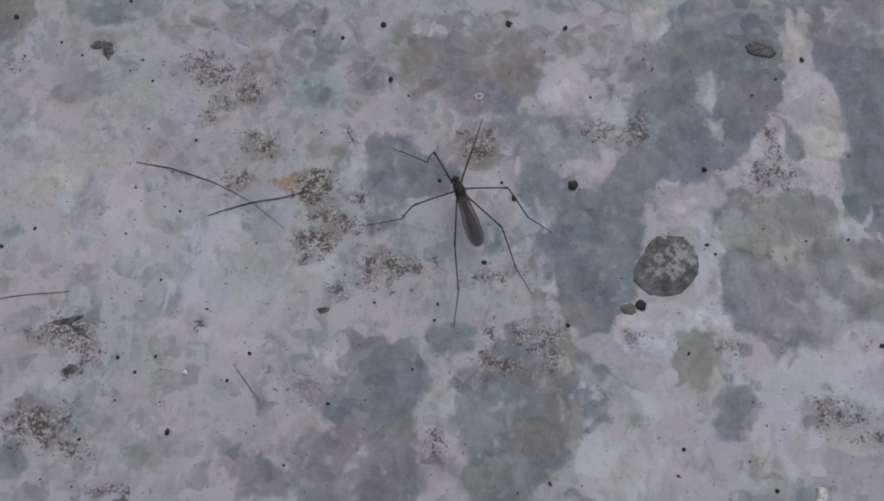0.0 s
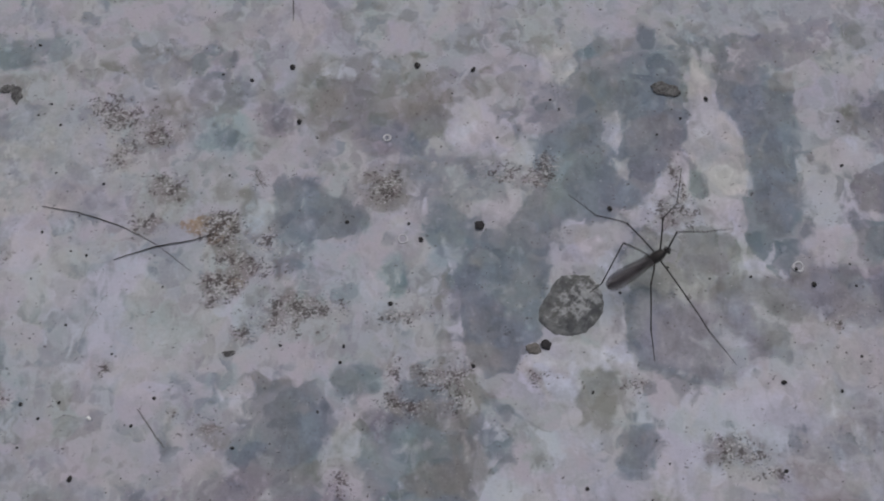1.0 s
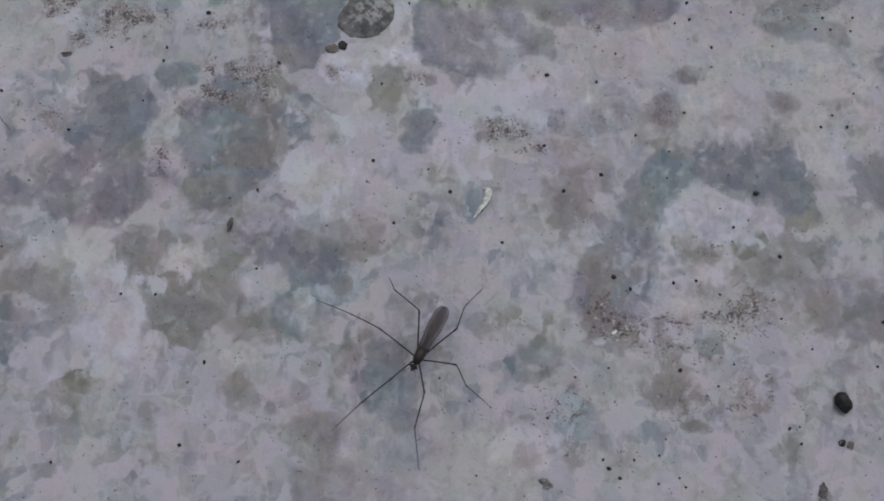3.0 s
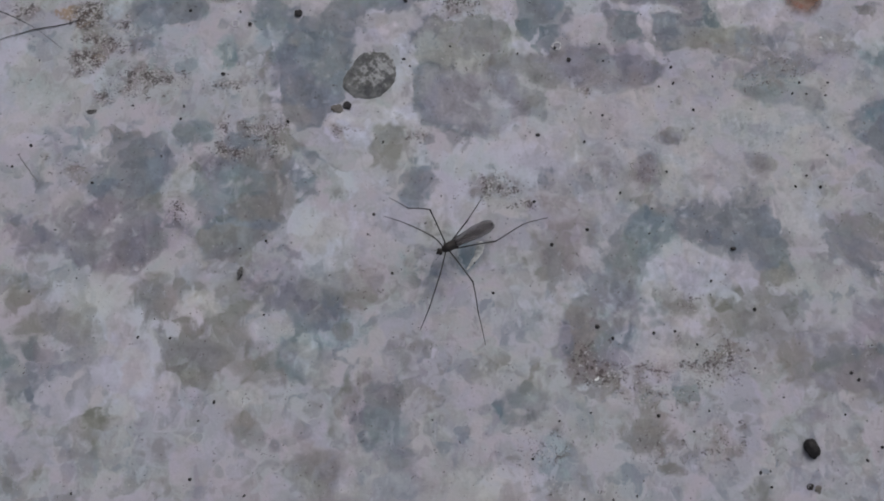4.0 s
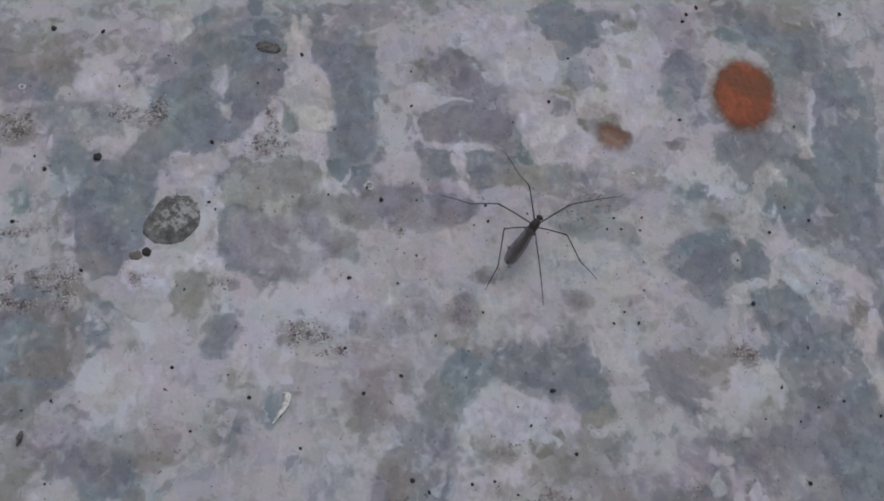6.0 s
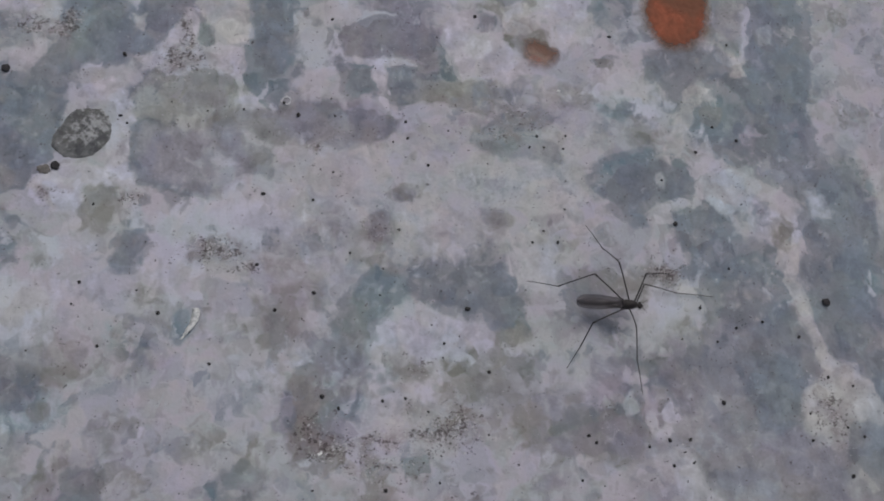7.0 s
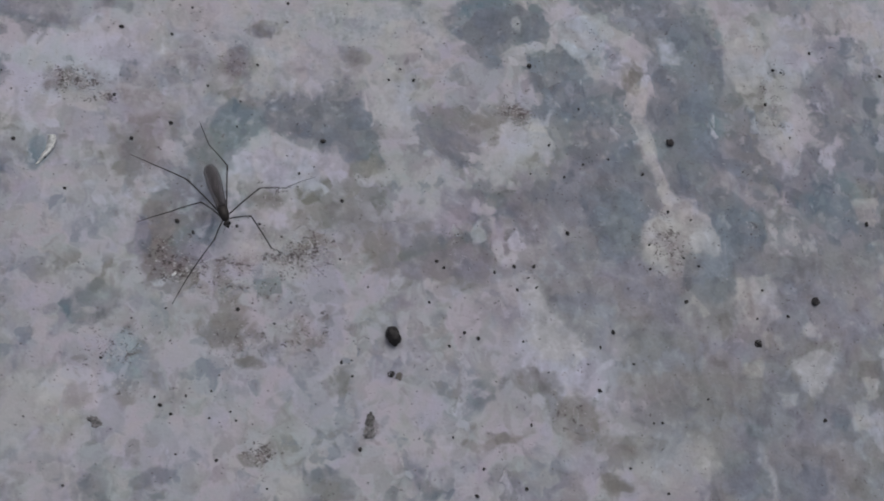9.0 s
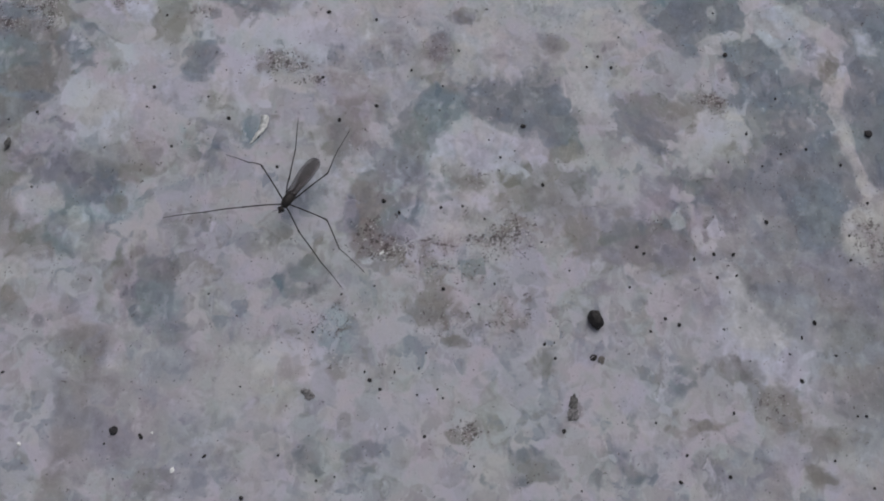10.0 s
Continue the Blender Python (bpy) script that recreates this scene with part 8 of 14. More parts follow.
dab("umber", 0.6, 0.7, (180.7, 45.7), (186.4, 46.3), (184.6, 39.9), (179.8, 40.7))
dab("slate", 0.6, 0.8, (161.5, 47.5), (165.5, 46.7), (164.4, 43.8), (161.0, 43.9))
dab("mauve", 0.65, 0.7, (101.4, 81.9), (109.6, 81.0), (113.6, 77.9), (115.8, 70.3), (110.3, 70.3), (105.0, 71.9), (101.1, 76.5))
dab("mauve", 0.75, 0.7, (99.3, 67.4), (106.2, 70.3), (115.7, 68.8), (114.3, 59.9), (106.9, 58.5), (98.9, 60.0), (97.1, 63.7))
dab("slate", 0.7, 0.5, (100.1, 56.5), (105.1, 56.8), (104.8, 51.0), (100.7, 50.5), (99.3, 54.3))
dab("slate", 0.7, 0.5, (108.1, 56.7), (114.1, 56.9), (114.4, 51.2), (108.1, 50.4))
dab("lilac", 0.8, 0.4, (105.6, 59.4), (108.0, 59.3), (107.4, 49.8), (105.3, 49.9))
dab("lilac", 0.75, 0.4, (98.9, 59.5), (115.0, 59.0), (114.8, 57.2), (98.8, 57.6))
dab("lilac", 0.5, 0.8, (97.6, 75.0), (102.4, 74.2), (102.1, 68.9), (98.0, 68.2))
dab("slate", 0.7, 1, (80.7, 72.1), (87.4, 73.5), (87.3, 61.6), (85.5, 54.5), (80.3, 54.5))
dab("mauve", 0.5, 0.8, (115.7, 68.8), (119.4, 64.2), (120.1, 55.4), (115.4, 55.5))
dab("olive", 0.5, 1, (115.0, 51.1), (125.2, 52.4), (127.5, 48.1), (116.7, 46.8))
dab("slate", 0.5, 0.8, (127.9, 52.4), (137.2, 50.8), (138.4, 48.6), (128.9, 48.1), (127.2, 45.2))
dab("teal", 0.5, 0.8, (127.9, 38.2), (137.4, 39.4), (136.9, 35.3), (127.6, 35.5))
dab("umber", 0.55, 0.6, (133.9, 45.1), (138.1, 45.8), (137.7, 42.2), (134.3, 42.3))
dab("mauve", 0.6, 1, (80.1, 46.1), (87.8, 46.0), (90.2, 41.8), (85.0, 40.5), (80.0, 42.0))
dab("slate", 0.6, 1, (180.8, 38.5), (194.8, 38.2), (205.4, 35.2), (202.4, 21.3), (192.5, 27.0), (182.6, 32.8))
dab("slate", 0.85, 0.7, (156.0, 27.9), (161.9, 31.2), (170.2, 32.4), (175.3, 30.2), (177.1, 24.7), (168.5, 22.2), (164.0, 19.0), (158.6, 18.5), (157.9, 22.5), (153.0, 25.3))
dab("slate", 0.8, 0.7, (170.8, 19.4), (180.4, 20.5), (182.3, 16.4), (178.7, 11.3), (174.3, 8.8), (171.2, 14.1))
dab("lilac", 0.7, 0.6, (167.2, 22.2), (171.2, 22.1), (170.3, 16.8), (166.4, 16.9))
dab("sea", 0.7, 0.7, (178.9, 27.4), (187.3, 28.5), (189.3, 24.4), (182.0, 21.8), (178.2, 23.3))
dab("slate", 0.6, 1.2, (178.0, 7.4), (186.2, 8.4), (188.1, 4.4), (189.7, -0.7), (197.4, -2.3), (192.2, -26.5), (188.1, -21.6), (184.4, -14.2), (179.2, -7.9), (176.4, -1.5), (176.0, 3.6))
dab("slate", 0.5, 0.8, (188.8, 21.6), (194.2, 21.5), (193.1, 16.1), (189.1, 16.2))
dab("cream", 0.6, 0.8, (195.8, 16.0), (199.4, 10.6), (198.1, 4.1), (192.3, 5.6))
dab("slate", 0.8, 0.7, (111.8, 8.3), (116.0, 8.4), (117.8, 5.3), (120.0, 8.0), (131.5, 9.1), (134.3, 6.3), (134.3, -2.5), (129.9, -6.0), (126.3, -4.6), (125.3, -2.1), (118.1, 0.6), (113.2, 2.0))
dab("teal", 0.45, 1, (101.1, 6.1), (106.0, 4.7), (106.8, -1.4), (104.1, -5.0), (99.9, -3.6), (100.2, 1.2))
dab("mauve", 0.45, 1.2, (88.1, -13.8), (93.2, -5.7), (99.3, -3.6), (101.4, -9.6), (99.7, -17.7), (94.9, -19.8), (90.2, -18.4))
dab("sea", 0.35, 0.6, (96.7, -8.3), (99.2, -6.0), (99.2, -16.5), (97.5, -15.3))
dab("lilac", 0.5, 2, (102.8, -6.1), (110.5, -1.6), (117.7, -3.1), (123.8, -4.5), (126.0, -7.0), (120.8, -10.4), (113.4, -11.3), (106.1, -11.0))
dab("olive", 0.6, 0.7, (106.1, -12.2), (113.4, -11.3), (114.3, -14.9), (108.2, -15.8))
dab("olive", 0.5, 1, (127.4, -5.9), (133.7, -5.5), (134.6, -8.6), (129.5, -9.6))
dab("olive", 0.4, 1, (121.6, -15.2), (129.1, -13.1), (131.0, -17.9), (125.9, -20.0), (121.2, -18.7))
dab("brown", 0.5, 1, (80.2, -0.4), (86.2, 0.5), (87.8, -4.3), (84.7, -7.8), (80.0, -7.6))
dab("cream", 0.4, 1, (138.7, -15.9), (146.2, -15.0), (146.8, -19.8), (139.3, -20.6))
dab("olive", 0.5, 1, (142.5, 4.7), (149.2, 7.0), (161.9, 5.3), (162.4, 0.2), (158.2, -2.1), (154.5, -0.7), (152.6, -5.6), (147.8, -3.0), (144.5, 0.9))
dab("cream", 0.5, 1, (162.8, 2.8), (172.3, 5.0), (174.0, -0.2), (165.9, -2.4))
dab("slate", 0.55, 0.7, (147.8, -3.0), (156.4, -5.8), (159.8, -8.4), (149.9, -6.7))
dab("lilac", 0.55, 1, (137.0, 12.6), (141.0, 13.7), (142.8, 7.2), (140.6, -0.2), (136.8, -0.1), (135.0, 6.2))
dab("mauve", 0.6, 0.8, (101.9, 20.1), (107.1, 21.2), (107.3, 14.8), (102.8, 14.3))
dab("slate", 0.45, 0.8, (81.8, 15.6), (94.2, 15.2), (99.1, 13.7), (86.6, 12.6))
dab("mauve", 0.5, 0.8, (126.3, 22.0), (132.8, 21.8), (131.1, 17.9), (127.3, 18.0))
dab("mauve", 0.5, 0.7, (108.8, 27.8), (113.8, 26.3), (112.3, 23.7), (108.6, 24.5))
dab("dusk", 0.5, 6, (165.3, -8.8), (220.0, -5.9), (210.9, -48.8), (165.1, -46.2))
dab("slate", 0.25, 6, (173.3, -14.0), (218.4, -13.5), (210.9, -48.8), (172.2, -46.6))
dab("dusk", 0.55, 8, (155.6, -28.0), (268.9, -29.2), (256.3, -92.9), (187.0, -87.6), (180.6, -54.0), (154.6, -42.9))
dab("grey", 0.4, 5, (201.2, 37.8), (251.2, 38.4), (243.3, 8.2), (200.8, 10.0))
dab("slate", 0.75, 0.8, (203.0, 28.9), (214.6, 30.4), (216.5, 23.0), (220.0, 17.1), (217.8, 11.3), (213.8, 2.8), (203.9, 1.5), (197.4, 4.4), (200.8, 10.0), (200.1, 15.7), (206.2, 20.1))
dab("lilac", 0.4, 0.7, (202.5, 24.4), (207.2, 23.0), (208.0, 17.9), (203.8, 17.9))
dab("sea", 0.75, 0.7, (178.0, 28.7), (190.5, 30.3), (192.8, 25.9), (188.1, 20.1), (181.1, 18.7), (178.8, 22.9))
dab("slate", 0.5, 1, (173.2, 13.0), (181.9, 13.0), (189.8, 10.1), (187.7, 3.1), (179.4, 0.5), (173.3, 6.1))
dab("olive", 0.6, 0.8, (193.4, 18.6), (198.8, 17.2), (196.6, 10.1), (192.7, 11.5))
dab("cream", 0.65, 0.6, (196.8, 8.6), (199.4, 10.0), (197.5, 3.0), (200.1, -9.5), (203.4, -16.3), (200.3, -17.6), (196.5, -6.0), (194.5, 3.1))
dab("slate", 0.75, 0.8, (198.9, 3.0), (213.6, 1.4), (215.5, -5.6), (224.9, -8.6), (224.3, -12.7), (213.6, -9.7), (208.7, -15.1), (203.3, -15.0), (200.3, -8.1))
dab("grey", 0.6, 0.5, (212.5, -7.0), (216.3, -9.8), (223.7, -16.9), (220.7, -18.1), (214.6, -12.5))
dab("slate", 0.8, 0.8, (208.9, -13.8), (214.5, -13.2), (220.7, -18.1), (223.1, -20.9), (223.9, -25.0), (220.2, -31.6), (212.1, -31.3), (211.8, -23.3), (209.6, -19.2))
dab("slate", 0.6, 1, (179.6, -11.7), (191.3, -13.3), (196.2, -17.5), (194.2, -24.1), (188.6, -26.5), (181.0, -23.7))
dab("cream", 0.75, 0.8, (194.5, -21.4), (203.3, -15.0), (210.8, -20.6), (211.9, -27.3), (210.4, -33.8), (198.2, -34.7), (193.7, -28.0))
dab("mauve", 0.5, 0.8, (162.5, -13.3), (167.6, -14.1), (173.5, -20.8), (170.0, -24.6), (165.8, -20.6), (162.9, -16.6))
dab("mauve", 0.5, 1, (148.7, -11.0), (157.5, -12.5), (158.4, -17.8), (153.2, -20.2), (148.4, -16.2))
dab("cream", 0.45, 0.8, (219.4, 23.0), (230.1, 27.5), (230.1, 17.1), (226.1, 9.8), (221.9, 9.9), (219.8, 15.7))
dab("cream", 0.5, 1, (226.7, 4.1), (232.7, 5.4), (232.6, -4.5), (227.7, -8.7), (224.3, -3.0))
dab("mauve", 0.55, 0.8, (241.1, 12.7), (247.7, 17.1), (252.9, 12.6), (250.4, 6.7), (242.8, 5.3))
dab("slate", 0.5, 0.8, (249.2, 26.1), (257.7, 23.1), (258.2, 17.0), (249.5, 18.5))
dab("slate", 0.45, 1, (242.1, 1.0), (251.2, 2.3), (252.6, -6.3), (246.3, -9.0))
dab("umber", 0.5, 1, (247.3, -11.9), (260.6, -10.7), (266.3, -12.3), (265.2, -17.9), (250.6, -17.6))
dab("slate", 0.5, 1, (239.6, -14.5), (250.6, -17.6), (247.8, -25.8), (240.4, -26.9))
dab("cream", 0.5, 0.7, (246.3, -17.4), (253.8, -16.2), (251.1, -23.1), (247.0, -21.6))
dab("lilac", 0.5, 1, (257.1, 2.3), (262.8, 0.7), (260.0, -6.4), (254.3, -4.9))
dab("cream", 0.4, 1.5, (252.0, 33.7), (275.1, 33.9), (273.1, 23.1), (260.5, 21.6), (253.7, 26.1))
dab("umber", 0.4, 1, (225.7, 7.0), (232.9, 6.9), (233.5, 1.1), (225.9, -1.6))
dab("slate", 0.7, 0.8, (206.8, -30.3), (214.9, -30.6), (215.2, -37.9), (209.3, -41.6), (207.2, -37.6))
dab("cream", 0.55, 0.8, (213.7, -39.2), (223.5, -37.0), (223.9, -43.5), (219.3, -47.2), (214.0, -46.9), (213.2, -43.0))
dab("mauve", 0.5, 0.8, (221.2, -43.4), (227.6, -46.3), (225.1, -53.8), (221.4, -51.1))
dab("umber", 0.75, 0.6, (241.3, -54.7), (246.6, -56.2), (250.1, -60.3), (249.4, -64.0), (244.6, -60.0), (240.7, -58.5))
dab("cream", 0.7, 0.4, (243.3, -59.2), (246.3, -59.4), (245.3, -63.8))
dab("cream", 0.7, 0.7, (249.9, -53.8), (258.5, -52.9), (257.3, -59.4), (251.7, -59.1))
dab("cream", 0.7, 0.4, (212.6, -57.0), (218.4, -53.5), (217.2, -57.2), (215.1, -57.8))
dab("sea", 0.6, 0.7, (226.0, -56.4), (233.2, -54.2), (230.8, -60.5), (227.0, -59.0))
dab("sea", 0.6, 0.5, (220.3, -49.8), (224.1, -51.2), (222.5, -53.1), (220.0, -51.7))
dab("mauve", 0.55, 0.7, (225.8, -48.8), (233.8, -50.4), (231.8, -54.2), (226.6, -52.6))
dab("umber", 0.5, 1, (188.2, -41.9), (194.7, -42.2), (196.6, -48.6), (190.0, -49.5))
dab("umber", 0.5, 1, (190.7, -54.5), (204.9, -55.3), (203.9, -62.7), (193.8, -60.8))
dab("slate", 0.5, 0.8, (195.4, -35.9), (203.0, -38.7), (199.9, -42.4), (196.2, -41.0))
dab("mauve", 0.35, 1.5, (205.5, -60.3), (219.2, -57.3), (226.2, -63.9), (217.7, -67.2), (207.5, -65.3))
dab("slate", 0.45, 1.5, (206.2, -74.9), (215.4, -74.3), (216.0, -87.4), (207.1, -86.8), (204.1, -80.7))
dab("slate", 0.45, 1.5, (217.8, -75.7), (229.4, -77.7), (227.6, -88.3), (217.3, -87.5))
dab("sea", 0.5, 0.5, (215.6, -74.3), (216.9, -74.4), (218.0, -82.9), (216.5, -82.8))
dab("umber", 0.5, 0.8, (201.5, -81.7), (206.7, -80.9), (204.6, -86.6), (200.9, -86.3))
dab("olive", 0.5, 0.7, (234.0, -81.6), (239.1, -83.2), (237.4, -85.5), (233.6, -84.0))
dab("brown", 0.4, 1.2, (171.2, -60.7), (174.7, -62.2), (174.2, -68.1), (170.5, -67.8), (168.5, -63.0))
dab("lilac", 0.5, 1.5, (166.0, -48.4), (179.8, -49.0), (180.0, -60.1), (172.5, -59.6), (166.8, -54.5))
dab("mauve", 0.5, 0.8, (102.9, 19.5), (107.1, 20.1), (107.7, 16.1), (103.4, 14.8))
dab("mauve", 0.4, 0.8, (127.5, 18.7), (132.6, 19.4), (133.0, 14.6), (128.0, 13.3))
dab("slate", 0.6, 0.6, (146.9, 1.0), (151.8, -1.8), (156.6, -6.6), (151.6, -5.5), (147.4, -1.7))
dab("mauve", 0.45, 1, (139.2, -1.6), (145.5, -1.0), (147.7, -7.0), (141.4, -8.2))
dab("sea", 0.6, 0.6, (154.3, -21.5), (157.0, -19.7), (157.9, -24.2), (154.7, -24.8))
dab("mauve", 0.35, 2, (134.3, 0.5), (140.7, 2.1), (158.4, 0.1), (158.0, -5.2), (146.7, -3.0))
dab("grey", 0.35, 8, (33.5, -44.2), (61.4, -43.5), (77.4, -80.7), (23.9, -79.0), (26.7, -57.6))
dab("grey", 0.3, 6, (152.6, -30.1), (202.5, -30.5), (199.6, -49.4), (165.2, -53.6), (151.1, -46.1))
dab("grey", 0.5, 1.5, (19.8, -20.5), (33.4, -21.8), (34.9, -29.0), (30.5, -30.2), (25.8, -26.6))
dab("sea", 0.6, 0.5, (27.3, -24.8), (29.6, -24.4), (30.3, -26.6), (28.3, -27.2))
dab("mauve", 0.5, 1, (41.7, -30.3), (46.2, -29.1), (48.0, -32.7), (41.9, -34.1))
dab("teal", 0.6, 1, (40.8, -35.0), (47.6, -35.1), (46.7, -42.1), (42.2, -42.0))
dab("umber", 0.5, 1.5, (26.0, -47.5), (30.2, -44.2), (35.7, -45.4), (36.0, -51.1), (30.7, -53.2), (26.3, -51.5))
dab("lilac", 0.5, 0.8, (33.8, -49.9), (39.2, -48.9), (40.5, -52.3), (35.0, -52.8))
dab("teal", 0.4, 1.5, (13.4, -38.2), (20.0, -39.4), (19.2, -44.0), (13.9, -45.0))
dab("teal", 0.45, 0.8, (46.2, -44.4), (50.7, -44.5), (50.3, -47.9), (46.7, -47.9))
dab("olive", 0.35, 2, (65.0, -53.9), (74.0, -53.0), (75.1, -60.9), (67.3, -63.0), (63.9, -58.4))
dab("umber", 0.5, 1.2, (42.5, -73.2), (48.9, -72.3), (50.2, -76.7), (44.9, -79.1), (41.6, -76.4))
dab("olive", 0.5, 1.2, (23.5, -73.7), (28.7, -72.8), (29.1, -78.6), (23.8, -78.4))
dab("teal", 0.5, 1, (71.6, -33.0), (77.4, -33.0), (77.4, -37.8), (71.6, -37.8))
dab("brown", 0.55, 0.8, (86.2, -25.8), (91.6, -24.6), (91.5, -28.3), (88.0, -28.5))
dab("olive", 0.6, 1, (97.9, -36.9), (104.4, -38.2), (103.1, -43.0), (98.9, -42.9))
dab("olive", 0.5, 1, (78.5, -50.8), (84.3, -50.9), (83.1, -53.7), (79.1, -53.1))
dab("umber", 0.6, 0.8, (119.4, -72.2), (122.8, -72.9), (124.3, -76.8), (120.3, -77.4), (117.5, -74.4))
dab("mauve", 0.4, 1, (132.1, -37.9), (138.4, -36.2), (141.8, -39.9), (140.3, -43.5), (134.3, -42.2))
dab("mauve", 0.6, 1, (137.7, -28.7), (146.7, -26.2), (155.7, -23.7), (159.0, -28.9), (156.0, -33.9), (151.1, -32.6), (143.6, -32.5), (138.7, -32.4))
dab("grey", 0.6, 1, (134.6, -19.8), (142.1, -19.8), (140.5, -24.9), (135.6, -23.6))
dab("mauve", 0.6, 1, (170.2, -31.5), (180.8, -29.0), (186.6, -34.2), (185.9, -39.2), (178.1, -40.4), (170.8, -37.8))
dab("slate", 0.65, 1, (182.7, -23.9), (192.4, -20.0), (192.8, -26.6), (188.4, -30.4), (183.3, -29.1))
dab("lilac", 0.6, 1, (159.9, -33.3), (166.4, -31.5), (171.6, -41.5), (178.3, -49.0), (177.1, -58.6), (170.9, -58.5), (166.6, -52.4), (163.5, -46.3))
dab("olive", 0.55, 1, (165.4, -52.4), (170.2, -53.7), (172.2, -57.3), (167.0, -59.6))
dab("olive", 0.5, 1, (172.8, -63.3), (176.8, -61.0), (177.1, -68.1), (173.3, -69.1))
dab("olive", 0.55, 0.6, (154.2, -65.2), (162.5, -67.1), (160.0, -68.2), (154.1, -66.9))
dab("umber", 0.4, 1.2, (181.9, -69.4), (193.0, -69.6), (191.3, -73.1), (182.8, -71.7))
dab("umber", 0.5, 0.8, (178.6, -75.6), (182.2, -76.3), (183.0, -79.2), (179.3, -79.6))
dab("cream", 0.5, 1, (193.5, -21.4), (200.3, -20.1), (202.0, -26.6), (198.4, -33.0), (193.0, -34.3))
dab("teal", 0.4, 1, (151.8, -52.2), (157.8, -53.5), (156.3, -57.0), (151.5, -55.7))
dab("mauve", 0.55, 1.2, (-30.0, 7.5), (-18.8, 12.7), (-5.9, 11.1), (-6.9, 4.5), (-10.5, -0.7), (-14.1, -4.5), (-23.0, -3.0), (-24.6, 2.2))
dab("olive", 0.5, 1.2, (-35.9, -15.6), (-26.1, -13.2), (-17.4, -12.1), (-15.7, -21.0), (-23.1, -20.8), (-32.0, -18.2))
dab("mauve", 0.5, 1, (-31.8, -20.7), (-25.7, -19.5), (-24.1, -25.8), (-28.9, -27.0))
dab("umber", 0.5, 1.2, (-41.0, -44.9), (-33.9, -42.7), (-29.9, -47.5), (-32.0, -52.2), (-40.3, -53.2))
dab("mauve", 0.4, 1, (-24.2, -42.8), (-15.7, -43.0), (-15.4, -47.7), (-22.7, -47.6))
dab("slate", 0.5, 0.8, (-30.9, -34.3), (-26.1, -31.9), (-25.2, -36.8), (-29.5, -36.7))
dab("umber", 0.5, 1.2, (27.9, -44.9), (35.2, -45.0), (35.2, -54.5), (30.5, -55.5), (28.0, -49.6))
flecks("sea", 0.85, 30, 0.7, 96.4, -12.9, 5.4, 7.2, 30)
flecks("teal", 0.6, 14, 0.8, 93.9, -16.3, 5.3, 4.7, 0)
flecks("sea", 0.45, 14, 0.6, 103.9, 1.1, 3.7, 5.5, 60)
flecks("sea", 0.4, 10, 0.6, 124.7, 5.3, 8.8, 3.8, 0)
flecks("brown", 0.6, 12, 0.8, 110.2, -13.5, 4.2, 2.4, 0)
flecks("slate", 0.5, 14, 0.9, 136.5, 43.7, 8.1, 4.1, 0)
flecks("slate", 0.5, 14, 0.8, 142.2, 46.4, 10.9, 5.4, 0)
flecks("mauve", 0.5, 12, 1, 154.4, 46.2, 8.3, 8.3, 0)
flecks("sea", 0.4, 12, 0.8, 196.2, 45.4, 8.5, 14.2, 0)
flecks("slate", 0.5, 16, 1, 167.0, 47.4, 8.4, 8.4, 0)
flecks("teal", 0.5, 10, 0.9, 174.2, 48.7, 4.2, 8.4, 0)
flecks("sea", 0.5, 12, 0.8, 184.5, -0.6, 7.9, 7.9, 0)
flecks("cream", 0.5, 14, 1, 88.2, 58.7, 5.3, 10.6, 0)
flecks("lilac", 0.5, 10, 0.9, 112.1, 76.4, 6.9, 6.9, 0)
flecks("slate", 0.4, 12, 0.8, 120.6, 45.4, 10.7, 4.0, 0)
flecks("sea", 0.5, 14, 0.6, 57.9, 36.2, 6.2, 6.2, 0)
flecks("lilac", 0.5, 16, 0.7, 62.5, 28.8, 7.2, 2.6, 0)
flecks("sea", 0.45, 12, 0.7, 31.0, 41.5, 6.3, 6.3, 0)
flecks("slate", 0.45, 16, 0.8, 25.6, 67.2, 7.6, 3.3, 0)
flecks("lilac", 0.5, 14, 0.7, 21.2, 67.2, 5.4, 3.8, 0)
flecks("cream", 0.5, 12, 0.7, 35.3, 67.2, 5.4, 4.3, 0)
flecks("mauve", 0.4, 14, 1, -24.7, 71.7, 13.1, 8.8, 0)
flecks("lilac", 0.4, 20, 1.2, -70.5, 81.1, 15.5, 11.1, 0)
flecks("mauve", 0.35, 20, 1.2, -54.6, 22.3, 20.4, 8.2, 0)
flecks("sea", 0.4, 14, 1, -32.7, 56.7, 12.9, 8.6, 0)
flecks("slate", 0.5, 10, 0.8, 26.9, 15.5, 4.0, 4.0, 0)
flecks("lilac", 0.5, 12, 0.7, 11.9, 27.7, 12.4, 4.1, 0)
flecks("slate", 0.4, 14, 0.9, 49.1, 77.8, 11.0, 11.0, 0)
flecks("cream", 0.45, 10, 0.8, 8.3, 88.6, 13.4, 6.7, 0)
flecks("mauve", 0.4, 12, 1.1, -16.3, 88.5, 13.4, 5.6, 0)
flecks("lilac", 0.5, 14, 1.1, -22.2, 3.5, 11.9, 5.0, 0)
flecks("lilac", 0.5, 14, 0.9, 11.8, 15.4, 7.1, 6.1, 0)
flecks("olive", 0.4, 12, 0.9, 22.7, 42.5, 3.2, 8.4, 0)
flecks("brown", 0.5, 8, 0.7, 51.9, 25.7, 2.6, 2.6, 0)
